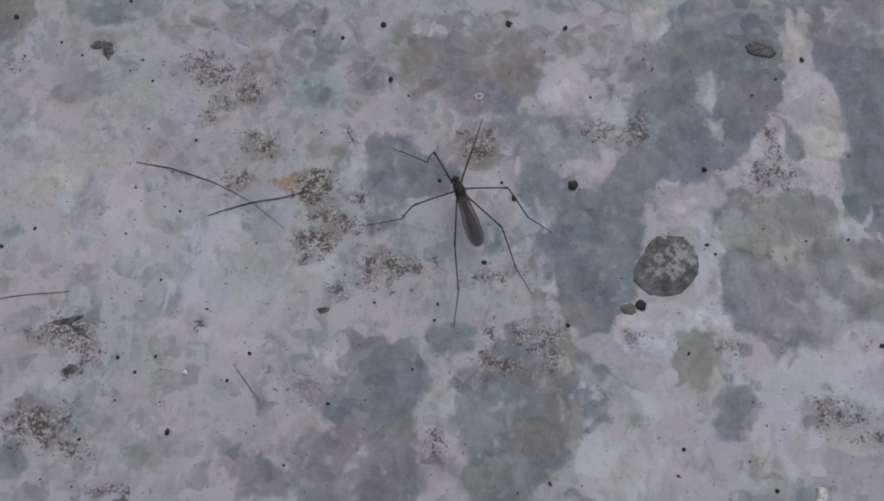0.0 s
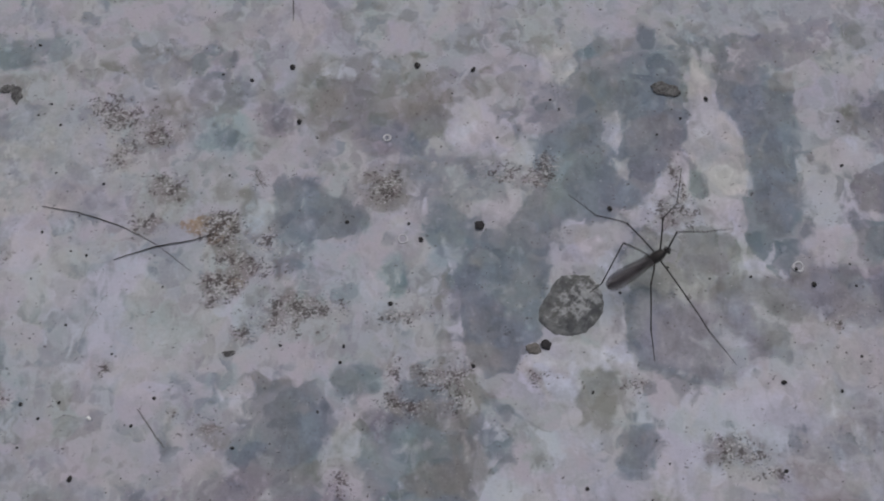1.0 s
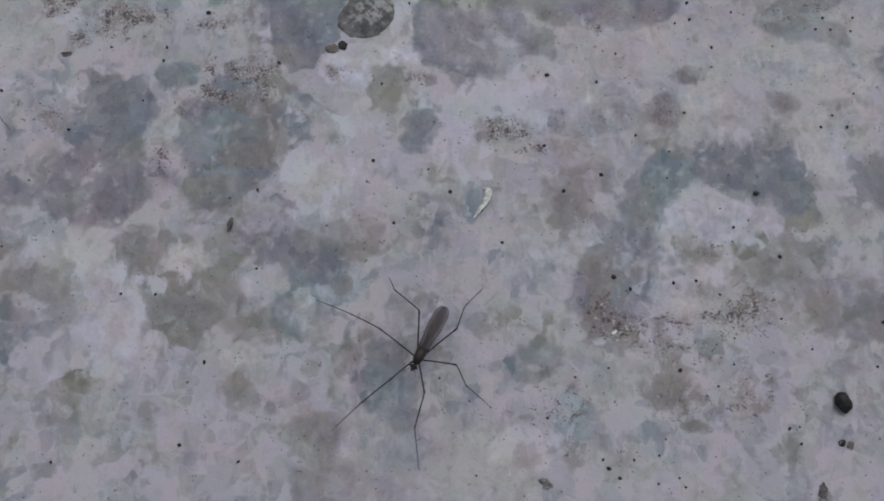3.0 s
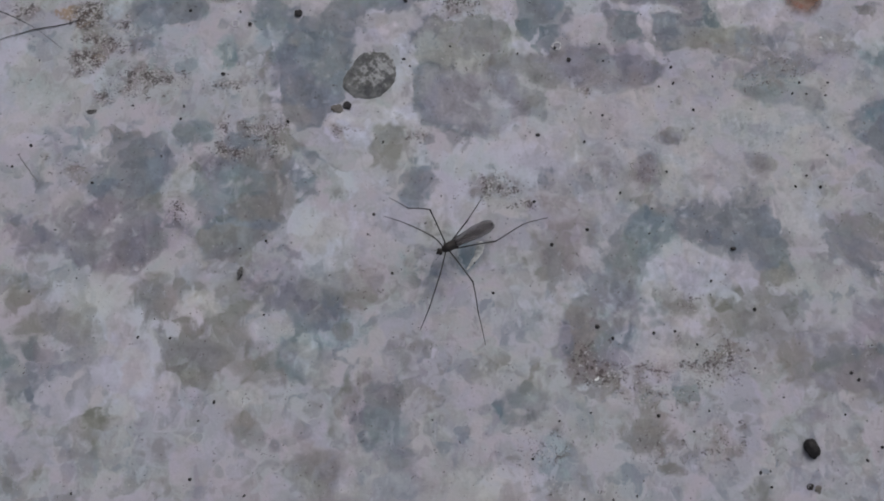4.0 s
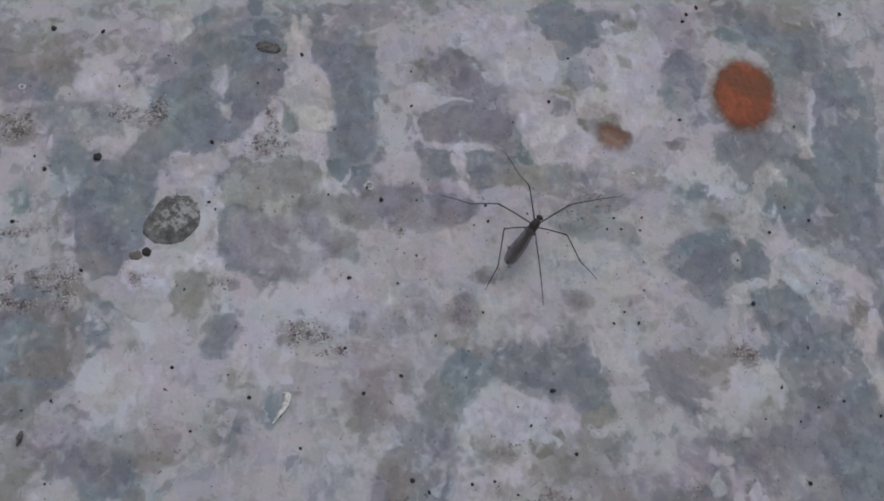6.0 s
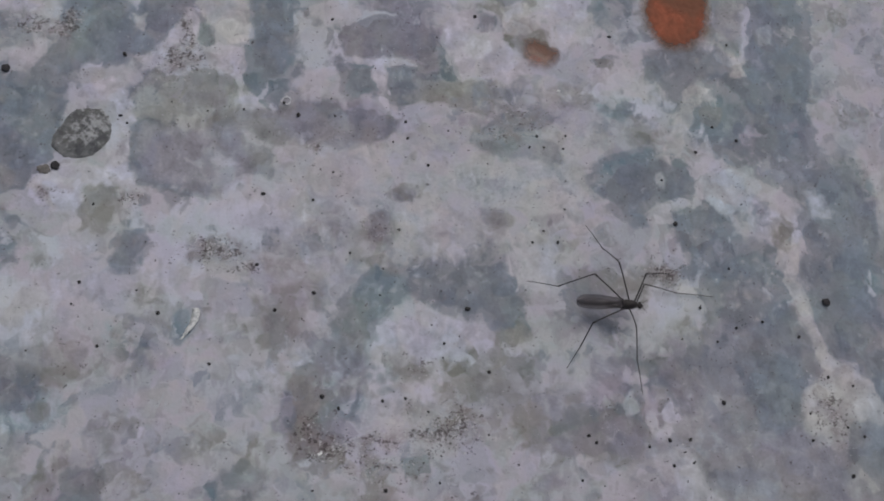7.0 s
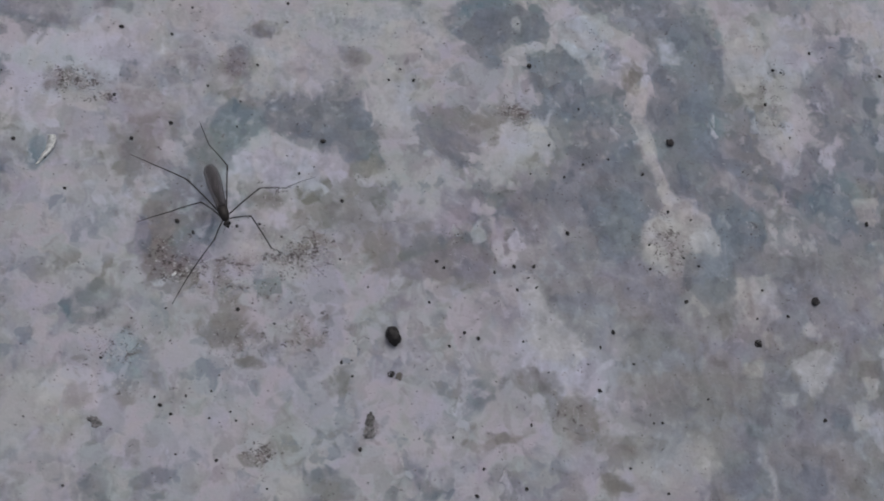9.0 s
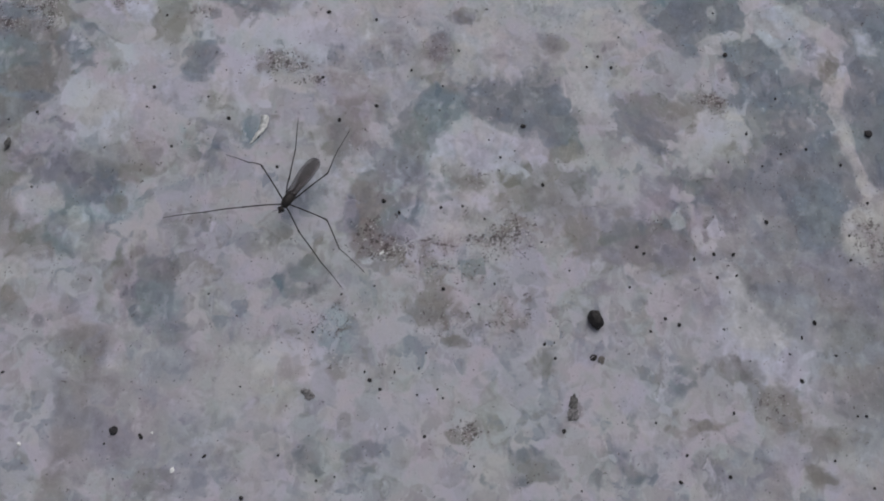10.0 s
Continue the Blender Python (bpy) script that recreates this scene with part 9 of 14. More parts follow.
flecks("brown", 0.4, 20, 0.8, -23.9, 51.2, 9.6, 6.4, 0)
flecks("brown", 0.4, 14, 0.8, -68.6, 10.2, 6.0, 4.0, 0)
flecks("sea", 0.5, 12, 0.8, 28.0, -23.0, 5.2, 5.2, 0)
flecks("teal", 0.45, 16, 0.9, 27.0, -25.1, 8.3, 7.3, 0)
flecks("brown", 0.5, 14, 0.8, 39.5, -8.5, 9.6, 4.3, 0)
flecks("brown", 0.4, 18, 0.9, 3.9, -14.0, 11.5, 9.4, 0)
flecks("umber", 0.4, 16, 0.9, 19.8, -28.0, 10.3, 6.2, 0)
flecks("mauve", 0.4, 14, 1, 84.1, 2.5, 8.8, 8.8, 0)
flecks("lilac", 0.45, 14, 1, 109.6, -7.0, 8.7, 4.4, 0)
flecks("umber", 0.45, 14, 0.8, 109.5, -19.9, 8.6, 6.5, 0)
flecks("cream", 0.4, 18, 1.1, 125.3, -23.5, 12.9, 10.8, 0)
flecks("slate", 0.45, 12, 0.8, 128.4, 4.9, 8.9, 4.5, 0)
flecks("umber", 0.4, 16, 0.8, 101.7, 18.1, 11.2, 4.5, 0)
flecks("umber", 0.4, 16, 0.9, 113.2, 33.3, 6.9, 6.9, 0)
flecks("olive", 0.4, 20, 1, -11.6, -14.7, 9.3, 12.4, 0)
flecks("olive", 0.35, 20, 1.1, 25.1, -38.2, 14.3, 6.1, 0)
flecks("slate", 0.45, 18, 1, 183.0, -3.7, 13.4, 10.8, 0)
flecks("cream", 0.5, 16, 0.9, 186.4, 3.2, 10.9, 10.9, 0)
flecks("slate", 0.5, 18, 1, 239.9, 5.4, 13.2, 13.2, 0)
flecks("cream", 0.5, 18, 0.9, 243.6, 9.7, 13.3, 13.3, 0)
flecks("sea", 0.5, 16, 0.9, 243.7, -16.0, 13.0, 10.1, 0)
flecks("slate", 0.4, 16, 1, 241.3, -46.9, 14.0, 11.2, 0)
flecks("sea", 0.5, 18, 0.9, 237.2, -54.5, 12.4, 11.0, 0)
flecks("mauve", 0.45, 20, 1, 167.0, -21.9, 11.6, 7.7, 0)
flecks("lilac", 0.5, 16, 0.9, 161.8, -23.1, 10.2, 6.4, 0)
flecks("mauve", 0.4, 18, 1.1, 177.0, -38.9, 14.1, 7.7, 0)
flecks("umber", 0.4, 16, 1, 197.7, -49.9, 11.8, 10.5, 0)
flecks("cream", 0.45, 18, 1, 206.2, -55.4, 15.8, 10.5, 0)
flecks("mauve", 0.4, 20, 1.2, 220.7, -73.4, 18.5, 7.9, 0)
flecks("sea", 0.4, 16, 1, 241.5, -69.8, 9.5, 12.3, 0)
flecks("olive", 0.35, 16, 1.2, 193.5, -74.1, 15.2, 6.3, 0)
flecks("umber", 0.5, 10, 0.8, 217.4, -50.9, 6.7, 6.7, 0)
flecks("mauve", 0.35, 20, 1.2, 116.2, 13.3, 14.9, 9.9, 0)
flecks("sea", 0.4, 14, 0.9, 134.8, 10.5, 11.4, 11.4, 0)
flecks("brown", 0.5, 12, 0.8, 166.8, 7.5, 6.6, 5.3, 0)
flecks("umber", 0.4, 14, 0.9, 147.9, 17.3, 10.4, 6.5, 0)
flecks("umber", 0.35, 24, 1.1, 48.2, -51.3, 17.8, 10.0, 0)
flecks("grey", 0.5, 24, 1.2, 30.9, -37.2, 15.6, 10.0, 0)
flecks("sea", 0.4, 24, 1, 77.4, -42.6, 16.2, 7.0, 0)
flecks("umber", 0.4, 16, 1, 117.1, -47.9, 12.0, 7.2, 0)
flecks("grey", 0.45, 20, 1.2, 93.1, -70.3, 18.2, 6.8, 0)
flecks("sea", 0.4, 18, 1.1, 36.0, -70.9, 14.0, 5.4, 0)
flecks("umber", 0.35, 20, 1.1, 54.3, -70.3, 16.4, 6.6, 0)
flecks("grey", 0.5, 20, 1.1, 143.6, -48.4, 12.3, 9.8, 0)
flecks("umber", 0.35, 18, 1.1, 139.3, -71.6, 14.2, 7.1, 0)
flecks("olive", 0.4, 16, 0.9, 113.2, -28.5, 9.8, 4.9, 0)
flecks("mauve", 0.35, 20, 1.2, 157.4, -69.9, 18.1, 7.3, 0)
flecks("sea", 0.4, 16, 1, 122.3, -62.1, 11.8, 7.1, 0)
flecks("teal", 0.6, 14, 1.2, 103.6, -13.3, 4.3, 9.7, 80)
flecks("umber", 0.5, 16, 1.1, 107.9, -13.5, 7.6, 4.3, 0)
flecks("sea", 0.6, 14, 0.9, 98.2, -13.2, 4.3, 8.6, 80)
flecks("grey", 0.6, 16, 1.2, 113.1, -4.8, 12.1, 4.4, 0)
flecks("cream", 0.5, 14, 1.2, 115.1, -17.9, 9.7, 6.5, 0)
dab("dusk", 0.5, 5, (191.1, -27.9), (265.7, -30.5), (258.3, -68.4), (217.2, -70.8), (194.5, -65.7))
dab("dusk", 0.4, 5, (205.9, -67.6), (258.3, -68.4), (253.6, -92.7), (201.8, -88.7))
dab("slate", 0.6, 0.8, (203.0, -28.3), (214.3, -30.0), (214.7, -36.6), (210.1, -40.6), (205.6, -39.5), (202.0, -36.1))
dab("cream", 0.55, 0.8, (214.2, -35.3), (222.5, -34.3), (224.9, -37.0), (223.8, -44.2), (219.5, -45.9), (213.8, -43.1))
dab("brown", 0.5, 0.4, (216.7, -38.7), (218.1, -38.7), (217.6, -43.9), (216.6, -43.2))
dab("umber", 0.65, 0.5, (209.2, -42.9), (212.1, -43.0), (211.1, -48.1), (209.7, -48.9))
dab("cream", 0.5, 0.5, (203.9, -37.5), (207.8, -42.8), (205.7, -43.7), (203.5, -40.0))
dab("cream", 0.6, 0.5, (219.3, -46.9), (223.2, -48.0), (223.7, -51.9), (219.9, -52.5), (218.6, -50.3))
dab("beige", 0.7, 0.7, (213.6, -54.5), (217.8, -52.6), (218.0, -56.0), (215.2, -57.3), (212.6, -57.0))
dab("umber", 0.5, 0.8, (221.0, -44.7), (226.2, -46.2), (225.9, -52.6), (221.8, -57.4), (218.0, -56.0))
dab("umber", 0.55, 0.6, (228.6, -50.2), (235.5, -50.0), (234.3, -54.0), (229.1, -54.3))
dab("lilac", 0.5, 1, (225.0, -54.1), (230.9, -51.6), (236.7, -53.8), (233.0, -59.3), (230.4, -63.2), (226.5, -60.2))
dab("cream", 0.5, 0.6, (228.6, -46.6), (233.1, -45.9), (231.5, -49.0), (229.2, -49.2))
dab("umber", 0.7, 0.6, (242.0, -55.0), (246.7, -55.6), (250.4, -60.3), (249.4, -64.0), (245.5, -62.5), (240.3, -59.1))
dab("cream", 0.7, 0.5, (241.9, -59.2), (246.1, -59.4), (245.0, -63.8), (242.5, -63.9))
dab("slate", 0.65, 0.5, (232.9, -66.1), (237.4, -67.1), (236.3, -69.8), (232.9, -69.1))
dab("lilac", 0.55, 0.8, (243.1, -66.8), (246.1, -66.6), (247.6, -75.2), (243.8, -75.8), (241.2, -71.3), (240.3, -67.3))
dab("cream", 0.45, 0.8, (237.6, -64.6), (242.4, -64.3), (241.5, -69.8), (238.0, -70.2))
dab("umber", 0.4, 1.5, (199.7, -55.0), (217.8, -57.2), (221.3, -61.2), (217.9, -65.9), (202.3, -65.2), (197.8, -59.9))
dab("slate", 0.5, 1, (207.2, -72.3), (215.4, -74.3), (216.9, -81.6), (210.1, -83.7), (204.7, -76.2))
dab("lilac", 0.5, 0.5, (214.4, -70.4), (216.7, -74.4), (217.2, -81.9), (216.2, -81.8), (214.5, -75.5))
dab("slate", 0.45, 1.5, (218.6, -72.1), (229.7, -75.3), (227.8, -87.1), (217.7, -86.4))
dab("umber", 0.5, 0.7, (234.3, -80.2), (239.6, -81.8), (238.7, -85.5), (233.6, -84.2))
dab("umber", 0.5, 0.8, (201.6, -80.3), (208.2, -81.0), (206.4, -84.6), (201.8, -84.0))
dab("umber", 0.5, 1, (188.2, -41.9), (196.3, -42.3), (198.0, -49.9), (192.2, -52.4), (187.4, -49.4))
dab("cream", 0.35, 2, (186.6, -68.6), (204.1, -71.2), (206.2, -74.9), (200.3, -80.4), (185.2, -80.8))
dab("brown", 0.5, 0.6, (179.9, -70.2), (190.2, -70.5), (189.2, -73.8), (180.5, -72.6))
dab("slate", 0.45, 1, (225.9, -30.4), (235.8, -30.8), (236.4, -36.1), (228.7, -38.8), (223.9, -34.3))
dab("cream", 0.4, 0.8, (250.8, -32.7), (262.6, -31.7), (261.3, -38.5), (251.2, -38.7))
dab("cream", 0.5, 1, (245.9, -52.3), (258.7, -51.6), (257.3, -59.4), (247.8, -57.6))
dab("cream", 0.45, 0.7, (221.3, -60.9), (225.5, -61.4), (224.8, -64.1), (221.5, -64.3))
dab("teal", 0.55, 0.6, (212.3, -66.6), (216.6, -67.7), (215.3, -70.3), (212.2, -69.3))
dab("umber", 0.5, 0.6, (223.4, -38.0), (226.9, -39.1), (225.3, -43.2), (223.4, -42.4))
dab("slate", 0.4, 1, (242.2, -77.3), (253.9, -76.8), (252.3, -85.3), (243.1, -83.5))
flecks("mauve", 0.45, 20, 0.9, 234.8, -44.0, 12.5, 8.3, 0)
flecks("umber", 0.45, 18, 0.9, 207.0, -49.1, 11.9, 8.0, 0)
dab("grey", 0.6, 2, (162.0, -68.4), (175.2, -68.6), (175.1, -81.8), (159.7, -81.9))
dab("grey", 0.5, 1, (167.7, -58.2), (177.3, -59.9), (177.0, -69.3), (169.1, -68.8))
dab("umber", 0.3, 2, (163.9, -81.0), (165.1, -73.2), (173.4, -74.9), (176.2, -83.0))
dab("brown", 0.6, 0.7, (163.6, -51.8), (166.7, -52.4), (169.5, -58.3), (166.4, -58.4), (164.9, -55.1))
dab("olive", 0.5, 0.7, (169.5, -58.3), (172.9, -60.9), (172.6, -63.8), (169.7, -62.4))
dab("brown", 0.5, 0.8, (172.3, -60.8), (177.2, -61.1), (175.5, -66.3), (173.4, -69.1), (171.5, -66.7))
flecks("brown", 0.6, 22, 0.45, 174.5, -63.9, 3.7, 5.5, 0)
flecks("umber", 0.6, 10, 0.4, 175.2, -62.8, 3.7, 4.9, 0)
dab("olive", 0.6, 0.5, (156.2, -66.0), (161.4, -67.4), (161.0, -68.6), (156.6, -67.8))
dab("mauve", 0.5, 0.5, (154.3, -65.4), (156.5, -65.5), (156.4, -66.7), (154.5, -66.3))
dab("teal", 0.5, 1, (150.5, -54.3), (155.8, -54.6), (157.3, -58.8), (153.7, -59.8), (150.2, -58.4))
dab("brown", 0.5, 0.7, (181.2, -69.8), (187.0, -70.9), (186.5, -72.2), (181.4, -71.0))
dab("olive", 0.5, 0.5, (179.9, -76.7), (182.9, -77.6), (182.3, -80.1), (179.9, -79.9))
dab("mauve", 0.4, 1, (158.5, -75.0), (161.5, -74.1), (164.8, -76.6), (163.5, -78.8), (158.8, -78.2))
dab("sea", 0.85, 0.6, (167.7, 28.5), (169.6, 28.8), (170.5, 27.6), (169.8, 25.8), (168.0, 25.7))
dab("slate", 0.5, 2, (189.2, 90.5), (197.2, 88.8), (193.3, 60.4), (185.9, 59.0))
dab("grey", 0.35, 4, (73.1, 47.0), (99.5, 45.7), (100.4, 5.8), (77.6, 4.6))
dab("mauve", 0.45, 1.5, (52.8, 43.2), (74.9, 42.1), (77.8, 31.2), (69.6, 25.9), (59.8, 28.8), (53.5, 34.5))
dab("lilac", 0.22, 2, (53.4, 43.9), (77.4, 42.7), (77.1, 27.3), (54.8, 30.5))
dab("lilac", 0.5, 0.6, (69.7, 36.8), (74.7, 34.0), (71.6, 32.4), (69.1, 34.4))
dab("cream", 0.6, 0.8, (135.3, 71.9), (141.8, 73.1), (145.0, 67.7), (140.8, 64.3), (136.0, 65.3))
dab("grey", 0.6, 0.7, (135.9, 77.8), (139.9, 78.1), (140.4, 73.4), (136.1, 72.9))
dab("slate", 0.7, 0.8, (181.5, 88.8), (197.2, 88.8), (194.8, 75.9), (188.1, 75.6), (185.6, 82.3), (181.5, 84.3))
dab("slate", 0.5, 1, (168.8, 58.9), (190.4, 60.4), (188.7, 50.7), (169.0, 51.0))
dab("brown", 0.45, 0.7, (62.2, 54.8), (69.9, 53.3), (72.4, 47.6), (64.7, 47.5))
dab("umber", 0.5, 0.6, (45.7, 29.4), (49.3, 29.6), (49.8, 25.4), (46.2, 24.9))
dab("brown", 0.4, 1, (-26.5, 53.2), (-18.3, 53.8), (-17.1, 48.6), (-19.8, 44.8), (-27.8, 44.2), (-26.9, 48.6))
dab("peach", 0.6, 0.5, (-30.6, 58.8), (-28.5, 59.2), (-27.6, 57.7), (-28.4, 55.9), (-30.3, 56.7))
dab("ochre", 0.6, 0.5, (-27.4, 57.7), (-25.0, 57.4), (-24.5, 54.5), (-26.6, 54.3))
flecks("brown", 0.6, 24, 0.5, -21.7, 49.5, 4.8, 2.7, 0)
flecks("brown", 0.5, 16, 0.5, -17.1, 54.3, 2.7, 2.1, 0)
flecks("umber", 0.6, 14, 0.4, -23.7, 45.5, 3.2, 1.6, 0)
flecks("ochre", 0.5, 8, 0.4, -23.6, 56.8, 1.9, 2.1, 0)
flecks("brown", 0.5, 16, 0.5, -19.5, 45.1, 2.1, 1.6, 0)
dab("slate", 0.45, 1, (168.6, 61.0), (185.4, 61.3), (184.0, 54.9), (176.1, 52.5), (169.5, 54.3))
dab("grey", 0.35, 3, (24.9, -41.5), (36.8, -41.8), (38.6, -56.4), (25.9, -55.9))
dab("dusk", 0.4, 4, (24.6, -52.6), (48.2, -53.4), (53.2, -72.1), (26.1, -75.1))
dab("dusk", 0.3, 2, (44.5, -43.1), (54.4, -44.5), (53.7, -56.9), (43.9, -54.3))
dab("cream", 0.3, 2, (59.0, -49.2), (73.5, -54.2), (70.3, -64.1), (62.7, -66.0), (58.1, -57.0))
dab("cream", 0.3, 1, (35.0, -48.5), (39.3, -48.6), (40.6, -53.1), (36.3, -53.0))
dab("mauve", 0.4, 1.5, (33.6, -60.6), (42.2, -63.0), (41.5, -70.5), (35.2, -71.3))
dab("slate", 0.4, 1, (53.2, -72.1), (62.8, -73.5), (61.8, -76.7), (53.3, -76.3))
dab("umber", 0.45, 1.5, (25.8, -53.8), (32.2, -56.2), (34.0, -68.1), (26.9, -71.0))
dab("teal", 0.4, 1, (46.2, -44.3), (50.6, -45.6), (49.7, -48.9), (46.4, -48.3))
dab("olive", 0.35, 1, (69.6, -51.2), (74.6, -50.2), (75.7, -55.4), (70.2, -55.2))
flecks("mauve", 0.4, 18, 1, 45.3, -61.0, 9.7, 6.5, 0)
flecks("grey", 0.4, 16, 1, 39.7, -56.4, 9.7, 6.5, 0)
flecks("slate", 0.4, 14, 0.8, 72.5, -68.5, 6.6, 4.4, 0)
dab("lilac", 0.3, 3, (27.8, 11.2), (47.5, 11.2), (47.9, -9.3), (28.7, -9.2))
dab("lilac", 0.25, 3, (72.8, 21.9), (98.5, 21.9), (97.9, 5.8), (72.6, 5.9))
dab("lilac", 0.25, 2, (57.5, 17.8), (77.8, 17.8), (75.2, 8.5), (58.8, 8.6))
flecks("grey", 0.5, 24, 1, 112.9, -7.9, 11.1, 7.4, 0)
flecks("slate", 0.35, 16, 0.8, 116.8, -3.4, 7.5, 3.7, 0)
flecks("sea", 0.45, 14, 0.8, 110.6, -2.1, 7.5, 5.0, 0)
flecks("olive", 0.35, 14, 1, 107.8, -11.7, 7.4, 6.1, 0)
flecks("lilac", 0.35, 20, 0.8, 105.9, 5.2, 15.0, 5.0, 0)
flecks("sea", 0.4, 20, 0.6, 102.0, -2.7, 4.3, 9.8, 0)
flecks("grey", 0.4, 20, 0.9, 178.3, 7.9, 10.8, 12.1, 0)
flecks("teal", 0.35, 20, 1, 201.7, 1.0, 8.2, 15.1, 0)
flecks("grey", 0.35, 24, 1.1, 29.3, 44.3, 8.6, 10.7, 0)
flecks("mauve", 0.3, 18, 1.2, 29.3, 45.4, 7.5, 9.6, 0)
flecks("grey", 0.35, 20, 1, 49.8, 81.6, 9.0, 13.6, 0)
flecks("olive", 0.35, 18, 1.2, 47.3, 77.9, 9.0, 12.4, 0)
flecks("teal", 0.3, 18, 1.2, -11.8, 19.8, 8.2, 8.2, 0)
flecks("grey", 0.35, 18, 1, -8.4, 59.9, 6.6, 5.5, 0)
flecks("lilac", 0.3, 16, 1, 12.9, 17.8, 10.3, 8.2, 0)
flecks("grey", 0.35, 20, 1, 62.2, 41.2, 12.8, 6.4, 0)
flecks("olive", 0.3, 20, 1.2, 80.3, 70.9, 6.7, 11.2, 0)


def concrete_surface():
    hz = 0.00018 * value_noise(PX, PY, 0.009, 11) + 0.00008 * value_noise(PX, PY, 0.0028, 12) + 0.0004 * value_noise(PX, PY, 0.05, 13)
    hz = np.where(near, hz - 0.00006 * FIELDS["slate"], 0.0)
    ny, nx = PX.shape
    co = np.stack([PX, PY, hz], -1).reshape(-1, 3)
    i = np.arange(nx * ny).reshape(ny, nx)
    quads = np.stack([i[:-1, :-1], i[:-1, 1:], i[1:, 1:], i[1:, :-1]], -1).reshape(-1, 4)
    me = bpy.data.meshes.new("ground")
    me.vertices.add(len(co))
    me.vertices.foreach_set("co", co.astype(np.float32).ravel())
    me.loops.add(quads.size)
    me.loops.foreach_set("vertex_index", quads.ravel().astype(np.int32))
    me.polygons.add(len(quads))
    me.polygons.foreach_set("loop_start", np.arange(0, quads.size, 4, dtype=np.int32))
    me.update(calc_edges=True)
    me.polygons.foreach_set("use_smooth", np.ones(len(quads), bool))
    for name, values in FIELDS.items():
        a = me.attributes.new(name, "FLOAT", "POINT")
        a.data.foreach_set("value", values.ravel().astype(np.float32))
    tone = me.attributes.new("tone", "FLOAT_VECTOR", "POINT")
    tone.data.foreach_set("vector", TONE.ravel().astype(np.float32))
    me.materials.append(CONCRETE)
    ob = new("ground", me)
    return tagged(ob, "weathered limewashed concrete surface, mottled lilac, slate and olive", "ground", kind="structure")


concrete_surface()


def ground_z(x, y):
    """The height of the surface at a place."""
    x, y = np.array([x]), np.array([y])
    return float((0.00018 * value_noise(x, y, 0.009, 11) + 0.00008 * value_noise(x, y, 0.0028, 12) + 0.0004 * value_noise(x, y, 0.05, 13))[0])


# ---------------------------------------------------------------- lichens


def crust(name, x, y, rx, ry, turn, height, material, label, seed, rag=0.08, dent=0.0, lobes=(), lean=0.32):
    """A low crust with an uneven outline: rings of vertices from the rim to a rough top."""
    bm = bmesh.new()
    pale = bm.verts.layers.float.new("pale")
    spokes, rings = 96, 26
    mid = bm.verts.new((0, 0, height))
    mid[pale] = 0.75
    last = None
    for r in range(1, rings + 1):
        ring = []
        u = r / rings
        for k in range(spokes):
            a = 2 * math.pi * k / spokes
            d = Vector((math.cos(a), math.sin(a), 0))
            out = 1 + rag * 1.6 * noise.noise(d * 1.2 + Vector((seed, 0, 3))) + rag * 0.7 * noise.noise(d * 5 + Vector((0, seed, 0))) + rag * 0.4 * noise.noise(d * 13 + Vector((0, seed, 7)))
            for angle, bulge in lobes:
                out += bulge * math.exp(-((math.degrees(a) - angle + 180) % 360 - 180) ** 2 / 900)
            p = Vector((d.x * rx * u * out, d.y * ry * u * out, 0))
            q = p * 1000
            top = height * (1 - u ** 6) * (1 + 0.5 * noise.noise(q * 0.9 + Vector((seed, 1, 1))) + 0.35 * noise.noise(q * 2.4 + Vector((1, seed, 1))))
            v = bm.verts.new((p.x, p.y, top - 0.0003 * (u > 0.99) - dent * height * (1 - u)))
            v[pale] = 0.55 - 0.6 * max(0, u - 0.35) + lean * d.x * u
            ring.append(v)
        for k in range(spokes):
            if last is None:
                bm.faces.new((mid, ring[k], ring[(k + 1) % spokes]))
            else:
                bm.faces.new((last[k], ring[k], ring[(k + 1) % spokes], last[(k + 1) % spokes]))
        last = ring
    ob = part(name, bm, material)
    ob.matrix_world = pose(x, y, ground_z(x, y) + 0.00005, 0, 0, turn)
    return tagged(ob, label, "lichen")


crust("lichen_rosette", 0.0419, 0.0414, 0.0063, 0.0058, 52, 0.00035, ROSETTE, "round dark grey lichen rosette with pale crumbly middle on concrete", 2.0, 0.075, 0.0, ((150, 0.16), (105, -0.14), (350, 0.05)))
crust("orange_lichen", 0.1783, 0.0703, 0.0093, 0.0118, -16, 0.0003, ORANGE, "round rust-orange lichen crust on mottled concrete", 5.0, 0.03, lean=0.0)
crust("orange_lichen", 0.1437, 0.0592, 0.0056, 0.0046, -22, 0.0002, ORANGE_PALE, "small faded orange lichen crust on mottled concrete", 8.0, 0.14, lean=0.0)

# ---------------------------------------------------------------- specks and crumbs

SPECK_MESHES = []
for s in range(6):
    grain = lump(0.001, 0.001 * (0.78 + 0.08 * (s % 3)), 0.0004, 0.13, s + 1.0, 3)
    wide = 0.004 / sum(max(v.co[i] for v in grain.verts) - min(v.co[i] for v in grain.verts) for i in (0, 1))
    bmesh.ops.scale(grain, vec=(wide, wide, 1), verts=grain.verts)
    proto = part("algae_speck", grain, SPECK if s < 5 else GREY_SPECK)
    tagged(proto, "tiny black algae speck on limewashed concrete", "speck", "black specks on the concrete")
    SPECK_MESHES.append(proto)
used = set()
rng = random.Random(4)


